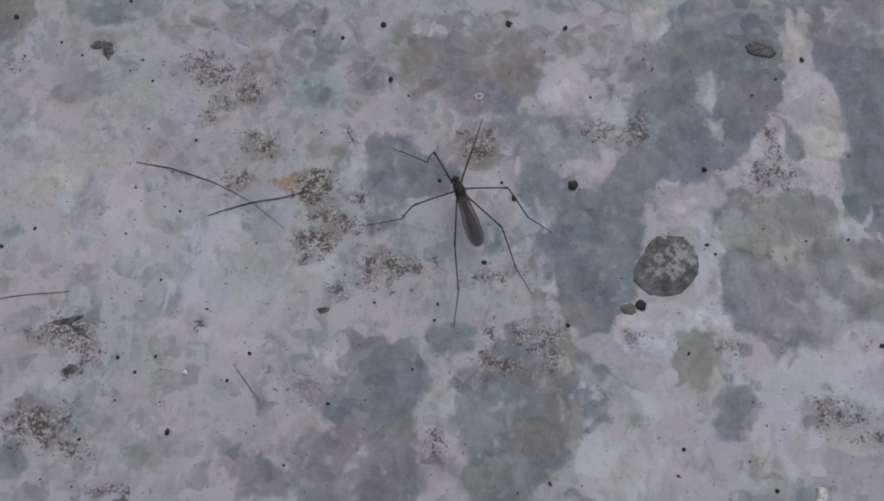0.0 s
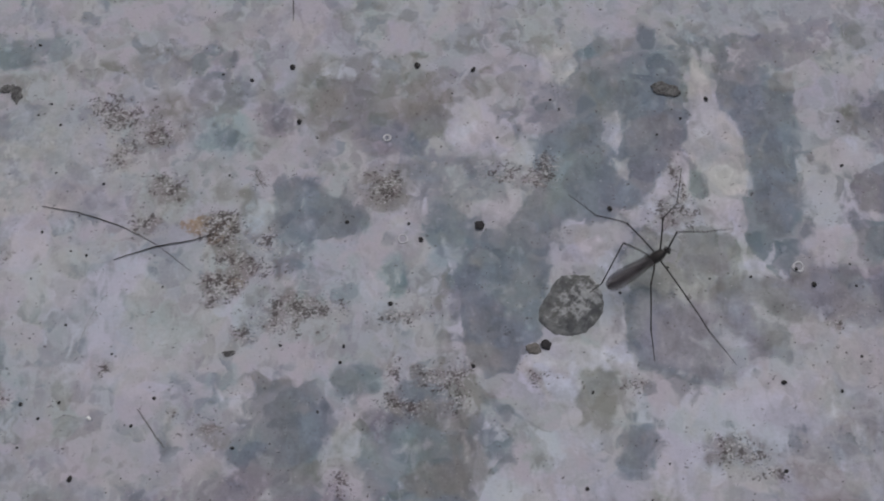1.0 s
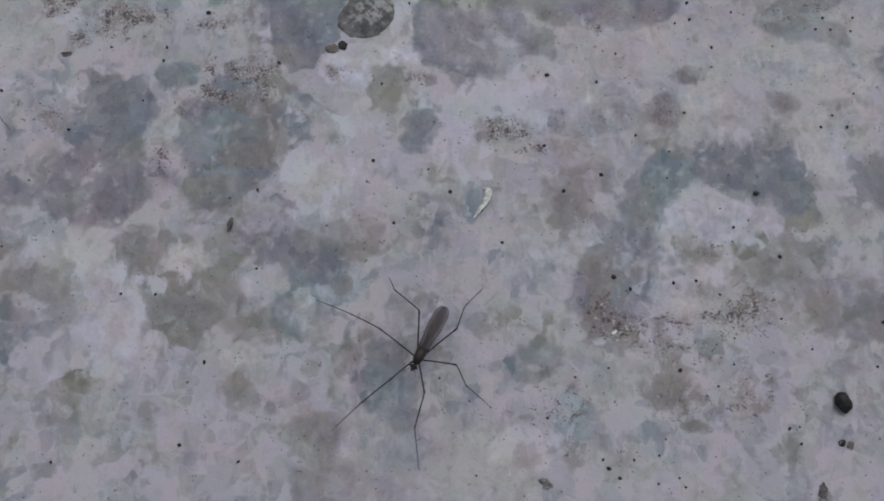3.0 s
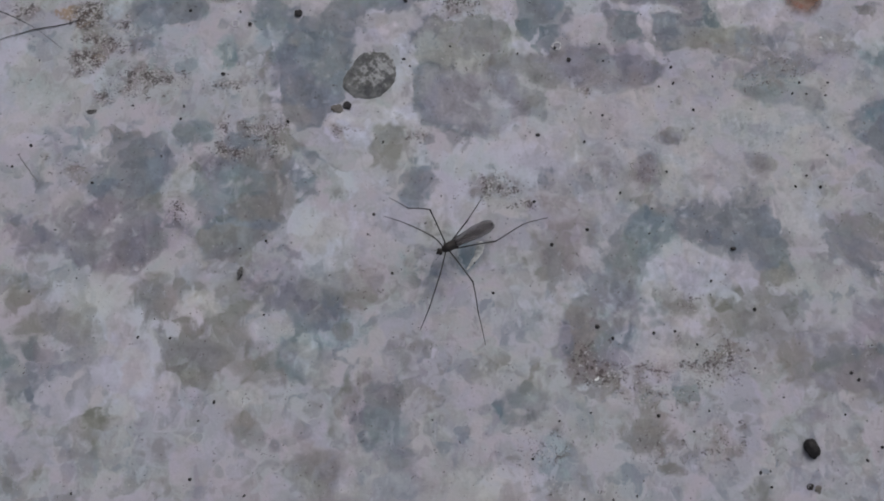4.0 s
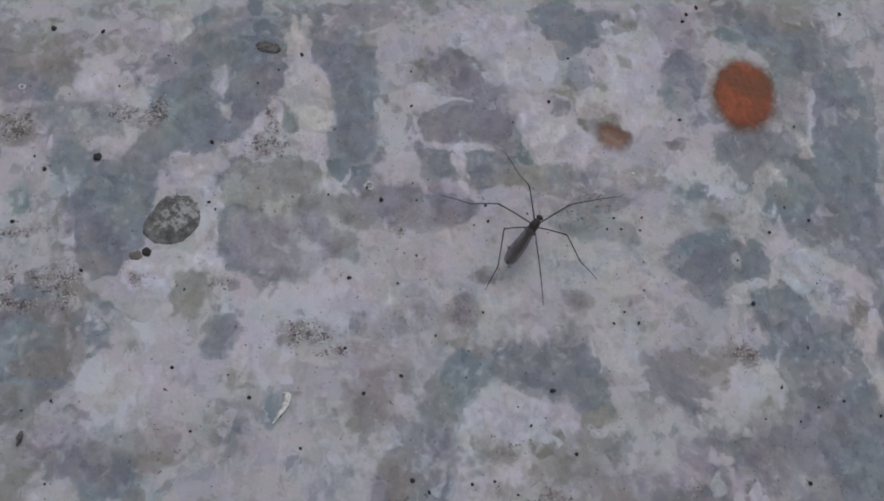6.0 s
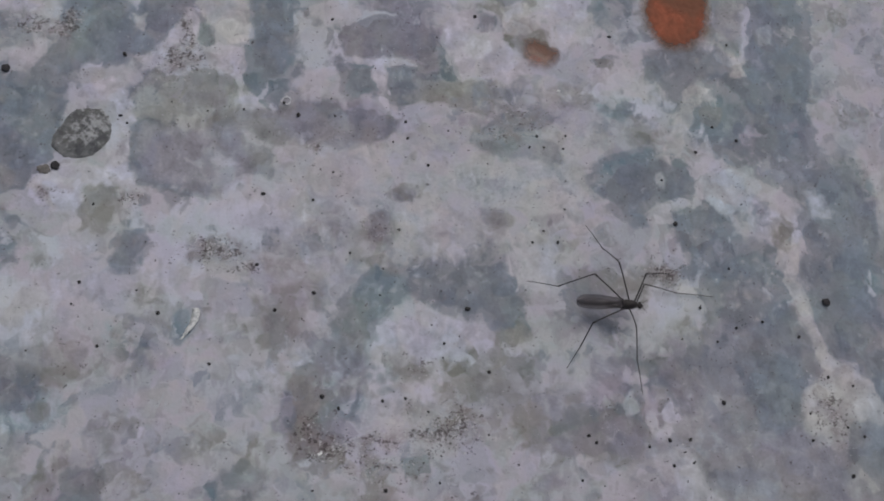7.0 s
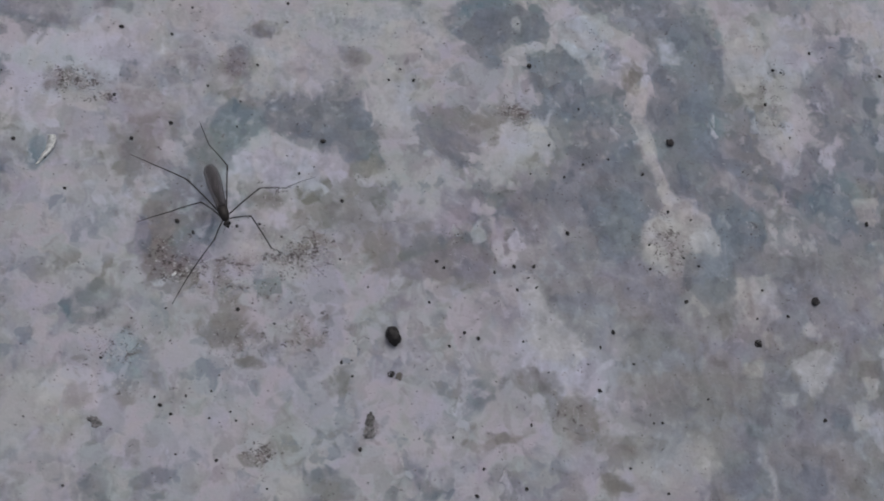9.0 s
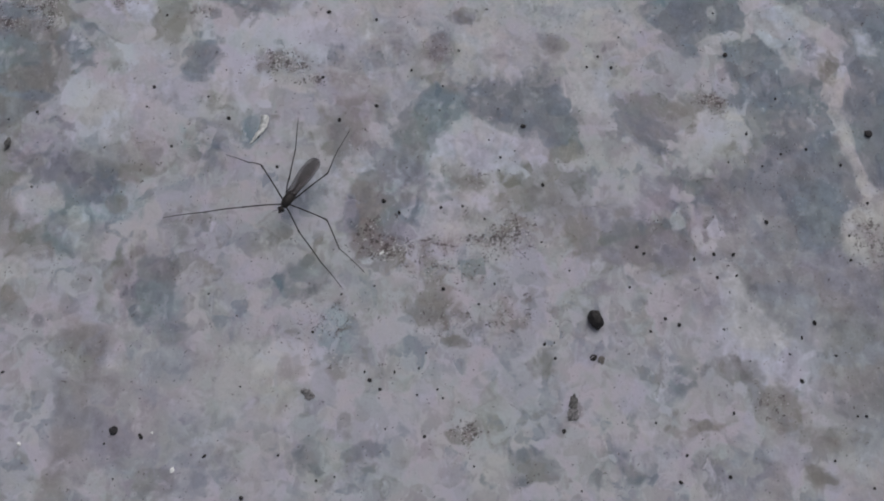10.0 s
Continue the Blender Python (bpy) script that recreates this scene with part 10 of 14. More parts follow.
def specks(*rows):
    """Black specks: x, y and radius of each in millimetres."""
    for x, y, r in rows:
        r *= 1.1
        kind = 5 if r > 0.9 and rng.random() < 0.5 else rng.randrange(5)
        m = pose(x / 1000, y / 1000, ground_z(x / 1000, y / 1000) - 0.00003, 0, 0, rng.uniform(0, 360)) @ Matrix.Diagonal((r, r * rng.uniform(0.8, 1.1), r ** 0.5, 1))
        if kind in used:
            copy_thing(SPECK_MESHES[kind], m)
        else:
            used.add(kind)
            SPECK_MESHES[kind].matrix_basis = m


specks((13.1, 90.7, 0.62), (24.3, 89.9, 0.52), (39.6, 83.4, 0.38), (-10.2, 78.7, 0.51), (-11.8, 90.4, 0.52), (28.8, 75.2, 0.38), (11.3, 57.6, 0.49), (13.6, 54.4, 0.69), (-0.5, 58.1, 0.60), (49.7, 45.5, 0.68), (36.6, 33.9, 0.92))
specks((50.1, 60.4, 0.50), (42.9, 7.9, 0.57), (-49.0, 10.7, 1.0), (-35.0, 24.8, 0.59), (-38.8, 19.9, 0.47), (-55.6, 21.4, 0.47), (-58.8, 16.3, 0.35), (-1.4, 31.0, 0.48), (-12.5, 34.3, 0.48), (-0.8, 34.0, 0.59), (-5.3, 22.0, 0.47), (-47.5, 66.1, 0.50))
specks((-49.6, 51.8, 0.37), (-56.8, 78.3, 0.38), (-62.5, 95.6, 0.52), (-82.4, 44.8, 0.60), (7.8, 42.0, 0.76), (19.0, 2.0, 0.46), (44.9, 25.0, 0.58), (58.0, 12.1, 0.35), (65.3, 79.1, 0.38), (70.8, 83.3, 0.71), (60.5, 48.6, 0.37), (58.8, 0.8, 0.65))
specks((-20.4, 15.8, 0.58), (-64.6, 9.4, 0.46), (-58.9, 24.0, 0.47), (-52.6, 52.7, 0.37), (23.1, 30.1, 0.59), (51.1, 43.7, 0.48), (-27.9, 5.0, 0.34), (-25.5, 88.9, 0.39), (24.9, 57.2, 0.9), (80.3, 26.5, 0.70), (90.9, 24.8, 0.50), (69.2, -10.2, 0.47))
specks((47.0, -5.6, 0.47), (33.2, -6.0, 0.35), (122.9, -0.7, 1.0), (91.8, -17.8, 0.68), (108.8, -19.0, 0.41), (104.1, -19.3, 0.55), (126.5, -14.4, 0.66), (13.3, 0.3, 0.35), (19.0, -14.6, 0.34), (85.0, 48.0, 0.51), (96.2, 44.7, 0.39), (68.3, 46.3, 0.38))
specks((55.9, 16.2, 0.36), (78.9, 10.6, 0.49), (90.6, 4.1, 0.68), (104.5, 3.1, 0.37), (111.9, 42.9, 0.52), (120.2, 64.1, 0.40), (-4.7, -15.3, 0.34), (-8.1, -19.2, 0.56), (-1.1, -19.5, 0.45), (51.4, -16.9, 0.23), (-22.4, -6.0, 0.34), (54.4, 5.8, 0.36))
specks((65.2, -3.4, 0.36), (8.9, -33.3, 0.66), (5.7, -37.2, 0.41), (-20.0, -51.9, 0.54), (113.4, -22.0, 0.42), (89.5, -36.4, 0.42), (104.0, -37.2, 0.56), (111.4, -40.6, 0.42), (138.2, 13.6, 0.44), (146.1, 21.0, 0.30), (151.3, -44.3, 0.55), (4.5, -49.3, 0.54))
specks((-32.5, -8.9, 0.42), (161.1, 63.9, 0.74), (182.9, 40.2, 0.45), (171.0, 17.0, 0.71), (143.8, 13.4, 0.59), (129.5, 69.5, 0.62), (96.7, 78.3, 0.47), (96.3, 68.9, 0.61), (88.1, 45.0, 0.69), (76.2, 46.6, 0.44), (173.9, -2.4, 0.45), (187.6, -6.0, 0.52))
specks((181.8, 6.3, 0.46), (176.8, -10.0, 0.44), (176.2, -23.1, 0.69), (170.4, 95.8, 0.77), (166.2, 91.8, 0.76), (208.2, 93.5, 0.79), (189.6, 61.5, 0.50), (112.2, 39.0, 0.59), (98.5, 12.6, 0.43), (203.1, -2.1, 0.83), (184.3, -45.7, 0.89), (217.9, -50.0, 1.14))
specks((233.1, -40.9, 0.95), (220.5, -37.8, 0.47), (225.9, -44.0, 0.61), (188.2, -52.9, 0.58), (177.9, -52.4, 0.43), (179.9, -58.2, 0.68), (167.8, -30.4, 0.78), (168.0, -35.1, 0.58), (146.3, -28.5, 0.57), (147.8, -30.0, 0.57), (158.9, -31.4, 0.57), (151.4, -78.2, 0.74))
specks((88.3, -56.0, 0.63), (90.4, -57.9, 0.50), (87.3, -54.3, 0.50), (93.4, -54.5, 0.51), (98.4, -53.8, 0.38), (99.2, -67.6, 0.61), (91.3, -65.9, 0.37), (127.9, -67.3, 0.63), (162.0, -77.5, 0.55), (249.1, -23.1, 0.86), (193.2, -65.9, 0.58), (204.3, -61.4, 0.45))
specks((231.0, -67.6, 0.60), (254.5, -50.8, 0.85), (195.5, -9.6, 0.61), (135.2, -52.5, 0.74), (164.0, -46.8, 0.43), (127.0, -52.3, 0.40), (241.7, 20.3, 0.65), (38.0, -64.8, 0.85), (43.2, -66.1, 0.97), (16.0, -52.8, 0.60), (62.3, -56.7, 0.39), (55.6, -70.2, 0.70))
specks((62.9, -78.5, 0.61), (38.3, -74.1, 0.37), (81.1, -75.0, 0.38), (77.5, -75.6, 0.38), (36.3, -67.3, 0.37), (76.8, -45.9, 0.50), (82.7, -38.1, 0.38), (84.9, -40.1, 0.25), (114.9, -36.3, 0.40), (124.9, -49.3, 0.54), (127.0, -49.0, 0.40), (100.0, -50.7, 0.26))
specks((103.2, -60.0, 0.38), (99.9, -60.2, 0.25), (97.9, -59.2, 0.38), (109.0, -73.8, 0.38), (119.8, -77.3, 0.39), (70.0, -70.5, 0.36), (130.7, -79.3, 0.39), (144.1, -37.4, 0.42), (148.6, -38.8, 0.28), (147.8, -47.0, 0.56), (140.2, -65.9, 0.27), (147.3, -66.1, 0.41))
specks((166.1, -38.8, 0.29), (181.1, -48.9, 0.58), (194.6, -31.9, 0.45), (202.0, -39.7, 0.60), (206.1, -31.7, 0.46), (164.2, -64.5, 0.56), (184.9, -74.9, 0.43), (192.7, -80.7, 0.43), (218.4, -44.2, 0.46), (249.3, -47.0, 0.48), (251.5, -48.7, 0.48), (-85.0, 92.1, 0.72))
specks((-76.6, 48.3, 0.49), (-82.4, 83.5, 0.51), (-75.5, 86.6, 0.51), (-71.1, 83.8, 0.38), (-58.9, 82.7, 0.38), (-61.3, 80.4, 0.38), (-56.8, 68.4, 0.38), (-58.4, 56.5, 0.37), (-71.2, 53.6, 0.25), (-59.5, 47.4, 0.37), (-34.8, 45.6, 0.36), (-23.4, 67.6, 0.38))
specks((-19.8, 87.6, 0.51), (-6.6, 75.3, 0.38), (-71.1, 41.0, 0.24), (-57.1, 38.9, 0.24), (-52.2, 38.5, 0.36), (-43.3, 33.0, 0.36), (-58.6, 36.1, 0.24), (-52.1, 24.2, 0.47), (-50.7, 16.0, 0.35), (-68.6, 15.7, 0.23), (-70.8, 2.4, 0.34), (-65.1, 1.2, 0.34))
specks((-40.0, 10.7, 0.23), (-42.4, 8.3, 0.23), (20.0, 84.6, 0.38), (41.3, 81.4, 0.38), (19.5, 63.0, 0.25), (60.4, 75.7, 0.38), (135.5, 81.4, 0.49), (141.4, 38.7, 0.47), (142.8, 35.9, 0.47), (147.2, 35.5, 0.47), (116.4, 32.3, 0.46), (188.2, 36.8, 0.48))
specks((178.1, 34.1, 0.61), (117.5, -7.9, 0.43), (95.5, 49.0, 0.40), (108.9, 38.2, 0.40), (121.4, 40.5, 0.40), (139.5, 36.0, 0.53), (148.0, 38.6, 0.40), (95.4, 31.2, 0.39), (97.9, 24.3, 0.26), (109.3, 17.4, 0.39), (105.4, 8.9, 0.38), (129.7, 32.3, 0.26))
specks((163.4, -30.3, 0.68), (163.6, -35.5, 0.58), (191.2, -65.8, 0.36), (166.4, -32.9, 0.36), (231.4, 15.9, 0.64), (233.4, 15.2, 0.50), (228.3, 7.2, 0.63), (233.1, -1.4, 0.49), (220.0, -9.6, 0.40), (259.5, 14.3, 0.52), (266.9, 23.1, 0.53), (181.5, -7.1, 0.46))
specks((169.0, -9.1, 0.45), (200.5, -18.7, 0.61), (205.7, -20.8, 0.47), (195.0, -26.3, 0.46), (202.8, -29.6, 0.46), (140.9, 16.1, 0.45), (187.0, 21.2, 0.39), (115.1, -3.8, 0.35), (120.8, -6.5, 0.35), (117.1, -10.9, 0.35), (167.5, 93.8, 0.65), (82.5, 0.6, 0.66))
specks((95.1, -20.4, 0.66), (154.2, -45.7, 0.57), (153.3, -72.9, 0.55), (102.1, -58.2, 0.40), (13.6, -4.5, 0.72), (41.6, 3.3, 0.41), (55.6, -37.6, 0.33), (61.4, -42.3, 0.33), (75.1, -49.5, 0.33), (111.8, -32.2, 0.35), (115.5, -31.0, 0.35), (131.2, -33.6, 0.35))
specks((125.5, -27.3, 0.35), (169.1, 27.4, 0.36), (169.0, -53.7, 0.36), (13.6, 54.6, 0.75))
for s, proto in enumerate(SPECK_MESHES):
    if s not in used:
        bpy.data.objects.remove(proto)

seed_ob = part("seed", lump(0.00150, 0.00215, 0.0011, 0.13, 3.0, 4, 0.15), SEED)
seed_ob.matrix_world = pose(0.1359, -0.0444, ground_z(0.1359, -0.0444), 0, 0, 12)
tagged(seed_ob, "oval glossy black seed lying on pale concrete", "seed")

seed_ob = part("husk", lump(0.00055, 0.00135, 0.0006, 0.2, 6.0, 3), HUSK)
seed_ob.matrix_world = pose(0.0136, -0.0052, ground_z(0.0136, -0.0052), 0, 0, -14)
tagged(seed_ob, "narrow dark seed husk lying on concrete", "husk")


def crumb(x, y, rx, ry, turn, seed, label, rag=1.0, material=HUSK):
    """A flat ragged crumb of bark with an upturned side."""
    bm = bmesh.new()
    bmesh.ops.create_icosphere(bm, subdivisions=4, radius=1)
    for v in bm.verts:
        d = v.co.normalized()
        flat = Vector((d.x, d.y, 0.25 * d.z))
        k = 1 + rag * (0.7 * noise.noise(flat * 1.5 + Vector((seed, 0, 0))) + 0.6 * noise.noise(flat * 3.6 + Vector((0, seed, 0))) + 0.3 * noise.noise(flat * 8 + Vector((0, seed, 2))))
        v.co = Vector((d.x * rx * k, d.y * ry * k, 0.00016 * d.z * k + 0.00006 + 0.00012 * d.x * d.x))
    ob = part("bark_crumb", bm, material, smooth=rag < 0.5)
    ob.matrix_world = pose(x / 1000, y / 1000, ground_z(x / 1000, y / 1000), 0, 0, turn)
    return tagged(ob, label, "crumb", "bark crumbs on the concrete")


def ring_speck(x, y, r, thick, material, label, seed=0.0):
    """A small crater ring standing out of the surface."""
    bm = bmesh.new()
    loops = []
    for k in range(24):
        a = 2 * math.pi * k / 24
        d = Vector((math.cos(a), math.sin(a), 0))
        w = r * (1 + 0.3 * noise.noise(d * 1.1 + Vector((seed, x, y))))
        t = thick * (1 + 0.9 * noise.noise(d * 2.0 + Vector((x, seed, y))))
        loops.append([bm.verts.new(d * ((w + t * math.cos(b)) / 1000) + Vector((0, 0, 0.4 * t * math.sin(b) / 1000))) for b in [math.pi * q / 3 for q in range(6)]])
    for k in range(24):
        a, b = loops[k], loops[(k + 1) % 24]
        for q in range(6):
            bm.faces.new((a[q], a[(q + 1) % 6], b[(q + 1) % 6], b[q]))
    bmesh.ops.recalc_face_normals(bm, faces=bm.faces)
    ob = part("ring_speck", bm, material)
    ob.matrix_world = pose(x / 1000, y / 1000, ground_z(x / 1000, y / 1000) + 0.00004)
    return tagged(ob, label, "speck", "ring-shaped specks on the concrete")


ring_speck(7.1, 75.3, 0.6, 0.2, PALE_RING, "tiny white crater ring in the concrete", 6)
ring_speck(10.2, 54.6, 0.84, 0.17, PALE_RING, "faint pale crater ring on concrete", 8)
ring_speck(135.1, -52.3, 0.58, 0.17, SPECK, "black ring speck beside a brown crumb", 5.5)
ring_speck(217.8, -49.8, 0.68, 0.21, SPECK, "black ring speck with pale middle", 6.5)
ring_speck(85.5, 48.5, 0.94, 0.21, PALE_RING, "pale ring round a black speck", 9)
crumb(-68.9, 30.8, 0.00224, 0.00041, 12, 6.0, "ragged dark bark shreds on speckled concrete", 1.4)
crumb(-66.7, 29.1, 0.00184, 0.00041, -30, 8.0, "thin dark bark shred on speckled concrete", 1.4)
crumb(-67.6, 21.8, 0.00112, 0.00071, 20, 12.0, "dark brown crumb among algae grains", 1.4)
crumb(136.8, -52.8, 0.00061, 0.00082, 0, 5.0, "brown crumb beside a black ring speck", 0.7, BROWN_CRUMB)


crumb(-66.2, 85.0, 0.0011, 0.0019, 10, 1.0, "ragged black-brown bark crumb on pale concrete", 0.5)
crumb(-68.3, 86.0, 0.0012, 0.0009, 20, 2.2, "ragged grey bark crumb on pale concrete", 0.6)
crumb(62.9, 85.4, 0.0031, 0.0015, -14, 3.0, "long dark grey bark crumb on slate patch", 0.35)
crumb(34.3, 33.2, 0.0013, 0.0011, 0, 7.3, "pale brown crumb beside a black speck", 0.4, BROWN_CRUMB)
crumb(130.2, -61.6, 0.0008, 0.0016, -8, 4.0, "narrow dark bark crumb on pale concrete", 0.5)
crumb(130.0, -64.0, 0.0011, 0.0013, 20, 4.7, "grey bark crumb with pale hole on concrete", 0.6, GREY_CRUMB)
crumb(75.9, -58.6, 0.0013, 0.0009, -40, 5.0, "curled pale grey crumb on pale concrete", 0.7, GREY_CRUMB)
crumb(-21.9, 32.9, 0.0010, 0.0005, 0, 6.0, "olive-brown crumb on pale concrete")


def fibre(points, radius, material, label, lift=0.0001):
    """A bent plant fibre lying on the surface."""
    knots = [Vector((x / 1000, y / 1000, 0)) for x, y in points]
    fine = []
    for i in range(len(knots) - 1):
        a, b, c, d = knots[max(i - 1, 0)], knots[i], knots[i + 1], knots[min(i + 2, len(knots) - 1)]
        for k in range(10):
            u = k / 10
            fine.append(0.5 * (2 * b + (c - a) * u + (2 * a - 5 * b + 4 * c - d) * u * u + (3 * b - a - 3 * c + d) * u ** 3))
    fine.append(knots[-1])
    base = fine[0].copy()
    pts, radii = [], []
    for i, p in enumerate(fine):
        wob = 0.00012 * noise.noise(p * 700)
        pts.append(Vector((p.x - base.x + wob, p.y - base.y + wob, ground_z(p.x, p.y) + lift + 0.3 * radius)))
        u = i / (len(fine) - 1)
        radii.append(radius * (0.45 + 0.75 * math.sin(math.pi * (0.12 + 0.8 * u))) * (1 + 0.2 * noise.noise(p * 1500)))
    ob = part("plant_fibre", tube(pts, radii, 6), material)
    ob.location = (base.x, base.y, 0)
    return tagged(ob, label, "fibre", "plant fibres on the concrete")


fibre([(-58.8, 61.6), (-51.2, 60.1), (-42.9, 57.2), (-36.3, 53.6), (-29.6, 48.4)], 0.00005, PALE_FIBRE, "long thin grey plant fibre curving over concrete")
fibre([(-58.8, 61.6), (-51.2, 60.1), (-42.9, 57.2)], 0.00007, FIBRE, "dark bent plant fibre lying on concrete", 0.00015)
fibre([(-44.3, 50.9), (-36.8, 53.4), (-30.4, 54.5), (-25.7, 56.0)], 0.00009, FIBRE, "dark straight plant fibre beside rusty algae", 0.0002)
fibre([(-37.9, 22.9), (-35.0, 19.1), (-32.5, 15.8)], 0.00007, PALE_FIBRE, "short dark plant fibre lying on concrete")
fibre([(-83.7, 34.5), (-76.5, 35.6), (-69.0, 36.2)], 0.00005, FIBRE, "thin dark plant fibre lying on concrete")
fibre([(-50.3, 33.3), (-47.6, 40.2), (-44.6, 45.1)], 0.00003, FAINT_FIBRE, "faint grey plant fibre lying on concrete")
# no fibre: a feathery dark smudge, drawn as a thin added strand
fibre([(-18.6, 68.0), (-17.5, 66.6), (-16.6, 64.7)], 0.00006, PALE_FIBRE, "short grey smudge on concrete, drawn as a thin strand")
fibre([(-12.2, 108.2), (-12.05, 104.2), (-12.0, 100.7)], 0.00008, FIBRE, "thin dark upright plant fibre on concrete")


def paint_flake():
    """A curled sliver of white paint standing on its edge."""
    path = [(1.5, 3.1, 0.55), (1.75, 2.1, 0.7), (1.45, 0.6, 0.6), (0.6, -0.6, 0.45), (-0.4, -1.9, 0.35), (-1.5, -3.3, 0.15)]
    bm = bmesh.new()
    rows = []
    for i in range(len(path) - 1):
        a, b = Vector(path[i]), Vector(path[i + 1])
        for k in range(5):
            rows.append(a.lerp(b, k / 5))
    rows.append(Vector(path[-1]))
    loops = []
    for i, p in enumerate(rows):
        u = i / (len(rows) - 1)
        wide = 1.35 * math.sin(math.pi * min(1, 0.34 + 0.63 * u)) + 0.1 + 0.45 * noise.noise(p * 2.3)
        x, y, h = p + 0.25 * noise.noise_vector(p * 1.9)
        loops.append([bm.verts.new((c[0] / 1000, c[1] / 1000, c[2] / 1000)) for c in
                      ((x - wide * 0.7, y + 0.1, 0.05), (x - wide * 0.3, y, 0.12 + 0.25 * h), (x + wide * 0.35, y - 0.1, 0.9 * h + 0.1), (x + wide * 0.45, y - 0.12, 0.85 * h + 0.02), (x - wide * 0.2, y - 0.05, 0.1 * h), (x - wide * 0.65, y + 0.05, -0.02))])
    for a, b in zip(loops, loops[1:]):
        for k in range(6):
            bm.faces.new((a[k], a[(k + 1) % 6], b[(k + 1) % 6], b[k]))
    bm.faces.new(loops[0][::-1])
    bm.faces.new(loops[-1])
    bmesh.ops.recalc_face_normals(bm, faces=bm.faces)
    ob = part("paint_flake", bm, PAINT)
    ob.matrix_world = pose(0.0650, -0.0017, ground_z(0.065, -0.0017) + 0.00005)
    return tagged(ob, "curled white paint flake standing on grey concrete", "flake")


paint_flake()

for x, y, r in ((49.5, -72.7, 0.55), (45.4, -65.5, 0.33), (20.2, -67.0, 0.44), (91.2, -29.3, 0.44), (147.5, 49.8, 0.33), (-46.5, 21.3, 0.44), (91.2, -29.3, 0.33)):
    grain = part("mineral_grain", lump(r * 0.0009, r * 0.0012, r * 0.0006, 0.35, x, 1), MICA, smooth=False)
    grain.matrix_world = pose(x / 1000, y / 1000, ground_z(x / 1000, y / 1000), 0, 0, x * 37)
    tagged(grain, "tiny bright white mineral grain in concrete", "grain", "white grains in the concrete")


def algae_grains():
    """Countless tiny dark grains, thick in the algae clusters."""
    r = np.random.RandomState(12)
    ok = (PX > -0.097) & (PX < 0.279) & (PY > -0.097) & (PY < 0.111)
    chance = np.where(ok, FIELDS["speckle"] ** 2 * 0.7 + 0.03 + 0.04 * (value_noise(PX, PY, 0.02, 31) > 0.25), 0).ravel()
    pick = r.choice(chance.size, 5600, p=chance / chance.sum())
    xs = PX.ravel()[pick] + r.uniform(-0.0004, 0.0004, pick.size)
    ys = PY.ravel()[pick] + r.uniform(-0.0004, 0.0004, pick.size)
    zs = 0.00018 * value_noise(xs, ys, 0.009, 11) + 0.00008 * value_noise(xs, ys, 0.0028, 12) + 0.0004 * value_noise(xs, ys, 0.05, 13)
    size = 0.00005 + 0.00014 * r.beta(1.0, 4.6, pick.size)
    verts, faces = [], []
    for x, y, z, s in zip(xs, ys, zs, size):
        b, a0 = len(verts), r.uniform(0, 6.3)
        for k in range(5):
            q = s * r.uniform(0.7, 1.6)
            verts.append((x + q * math.cos(a0 + k * 1.257), y + q * math.sin(a0 + k * 1.257), z - 0.00003))
        verts.append((x, y, z + s * 0.6))
        faces += [(b + k, b + (k + 1) % 5, b + 5) for k in range(5)]
    me = bpy.data.meshes.new("algae_grains")
    me.from_pydata(verts, [], faces)
    me.materials.append(SPECK)
    return tagged(new("algae_grains", me), "scattered tiny black algae grains on limewashed concrete", "algae", kind="stuff")


algae_grains()

# ---------------------------------------------------------------- the crane fly


def spindle(stations, sides):
    """A body along x from stations of x, half width, half height and middle height, in millimetres."""
    bm = bmesh.new()
    rings = []
    for x, hw, hh, z in stations:
        ring = []
        for k in range(sides):
            a = 2 * math.pi * k / sides
            ring.append(bm.verts.new((x / 1000, hw / 1000 * math.cos(a), (z + hh * math.sin(a)) / 1000)))
        rings.append(ring)
    for a, b in zip(rings, rings[1:]):
        for k in range(sides):
            bm.faces.new((a[k], a[(k + 1) % sides], b[(k + 1) % sides], b[k]))
    bm.faces.new(rings[0][::-1])
    bm.faces.new(rings[-1])
    bmesh.ops.recalc_face_normals(bm, faces=bm.faces)
    return bm


def wing_outline(u):
    """Half widths of the front and hind edge at u from hinge to tip, in millimetres."""
    swell = min(1, u / 0.55)
    swell = swell * swell * (3 - 2 * swell)
    front = (0.70 + 0.48 * swell) * (1 - max(0, (u - 0.74) / 0.26) ** 2) ** 0.5
    hind = 0.1 + (0.38 + 0.9 * swell) * (1 - max(0, (u - 0.68) / 0.32) ** 2) ** 0.5
    return front, hind


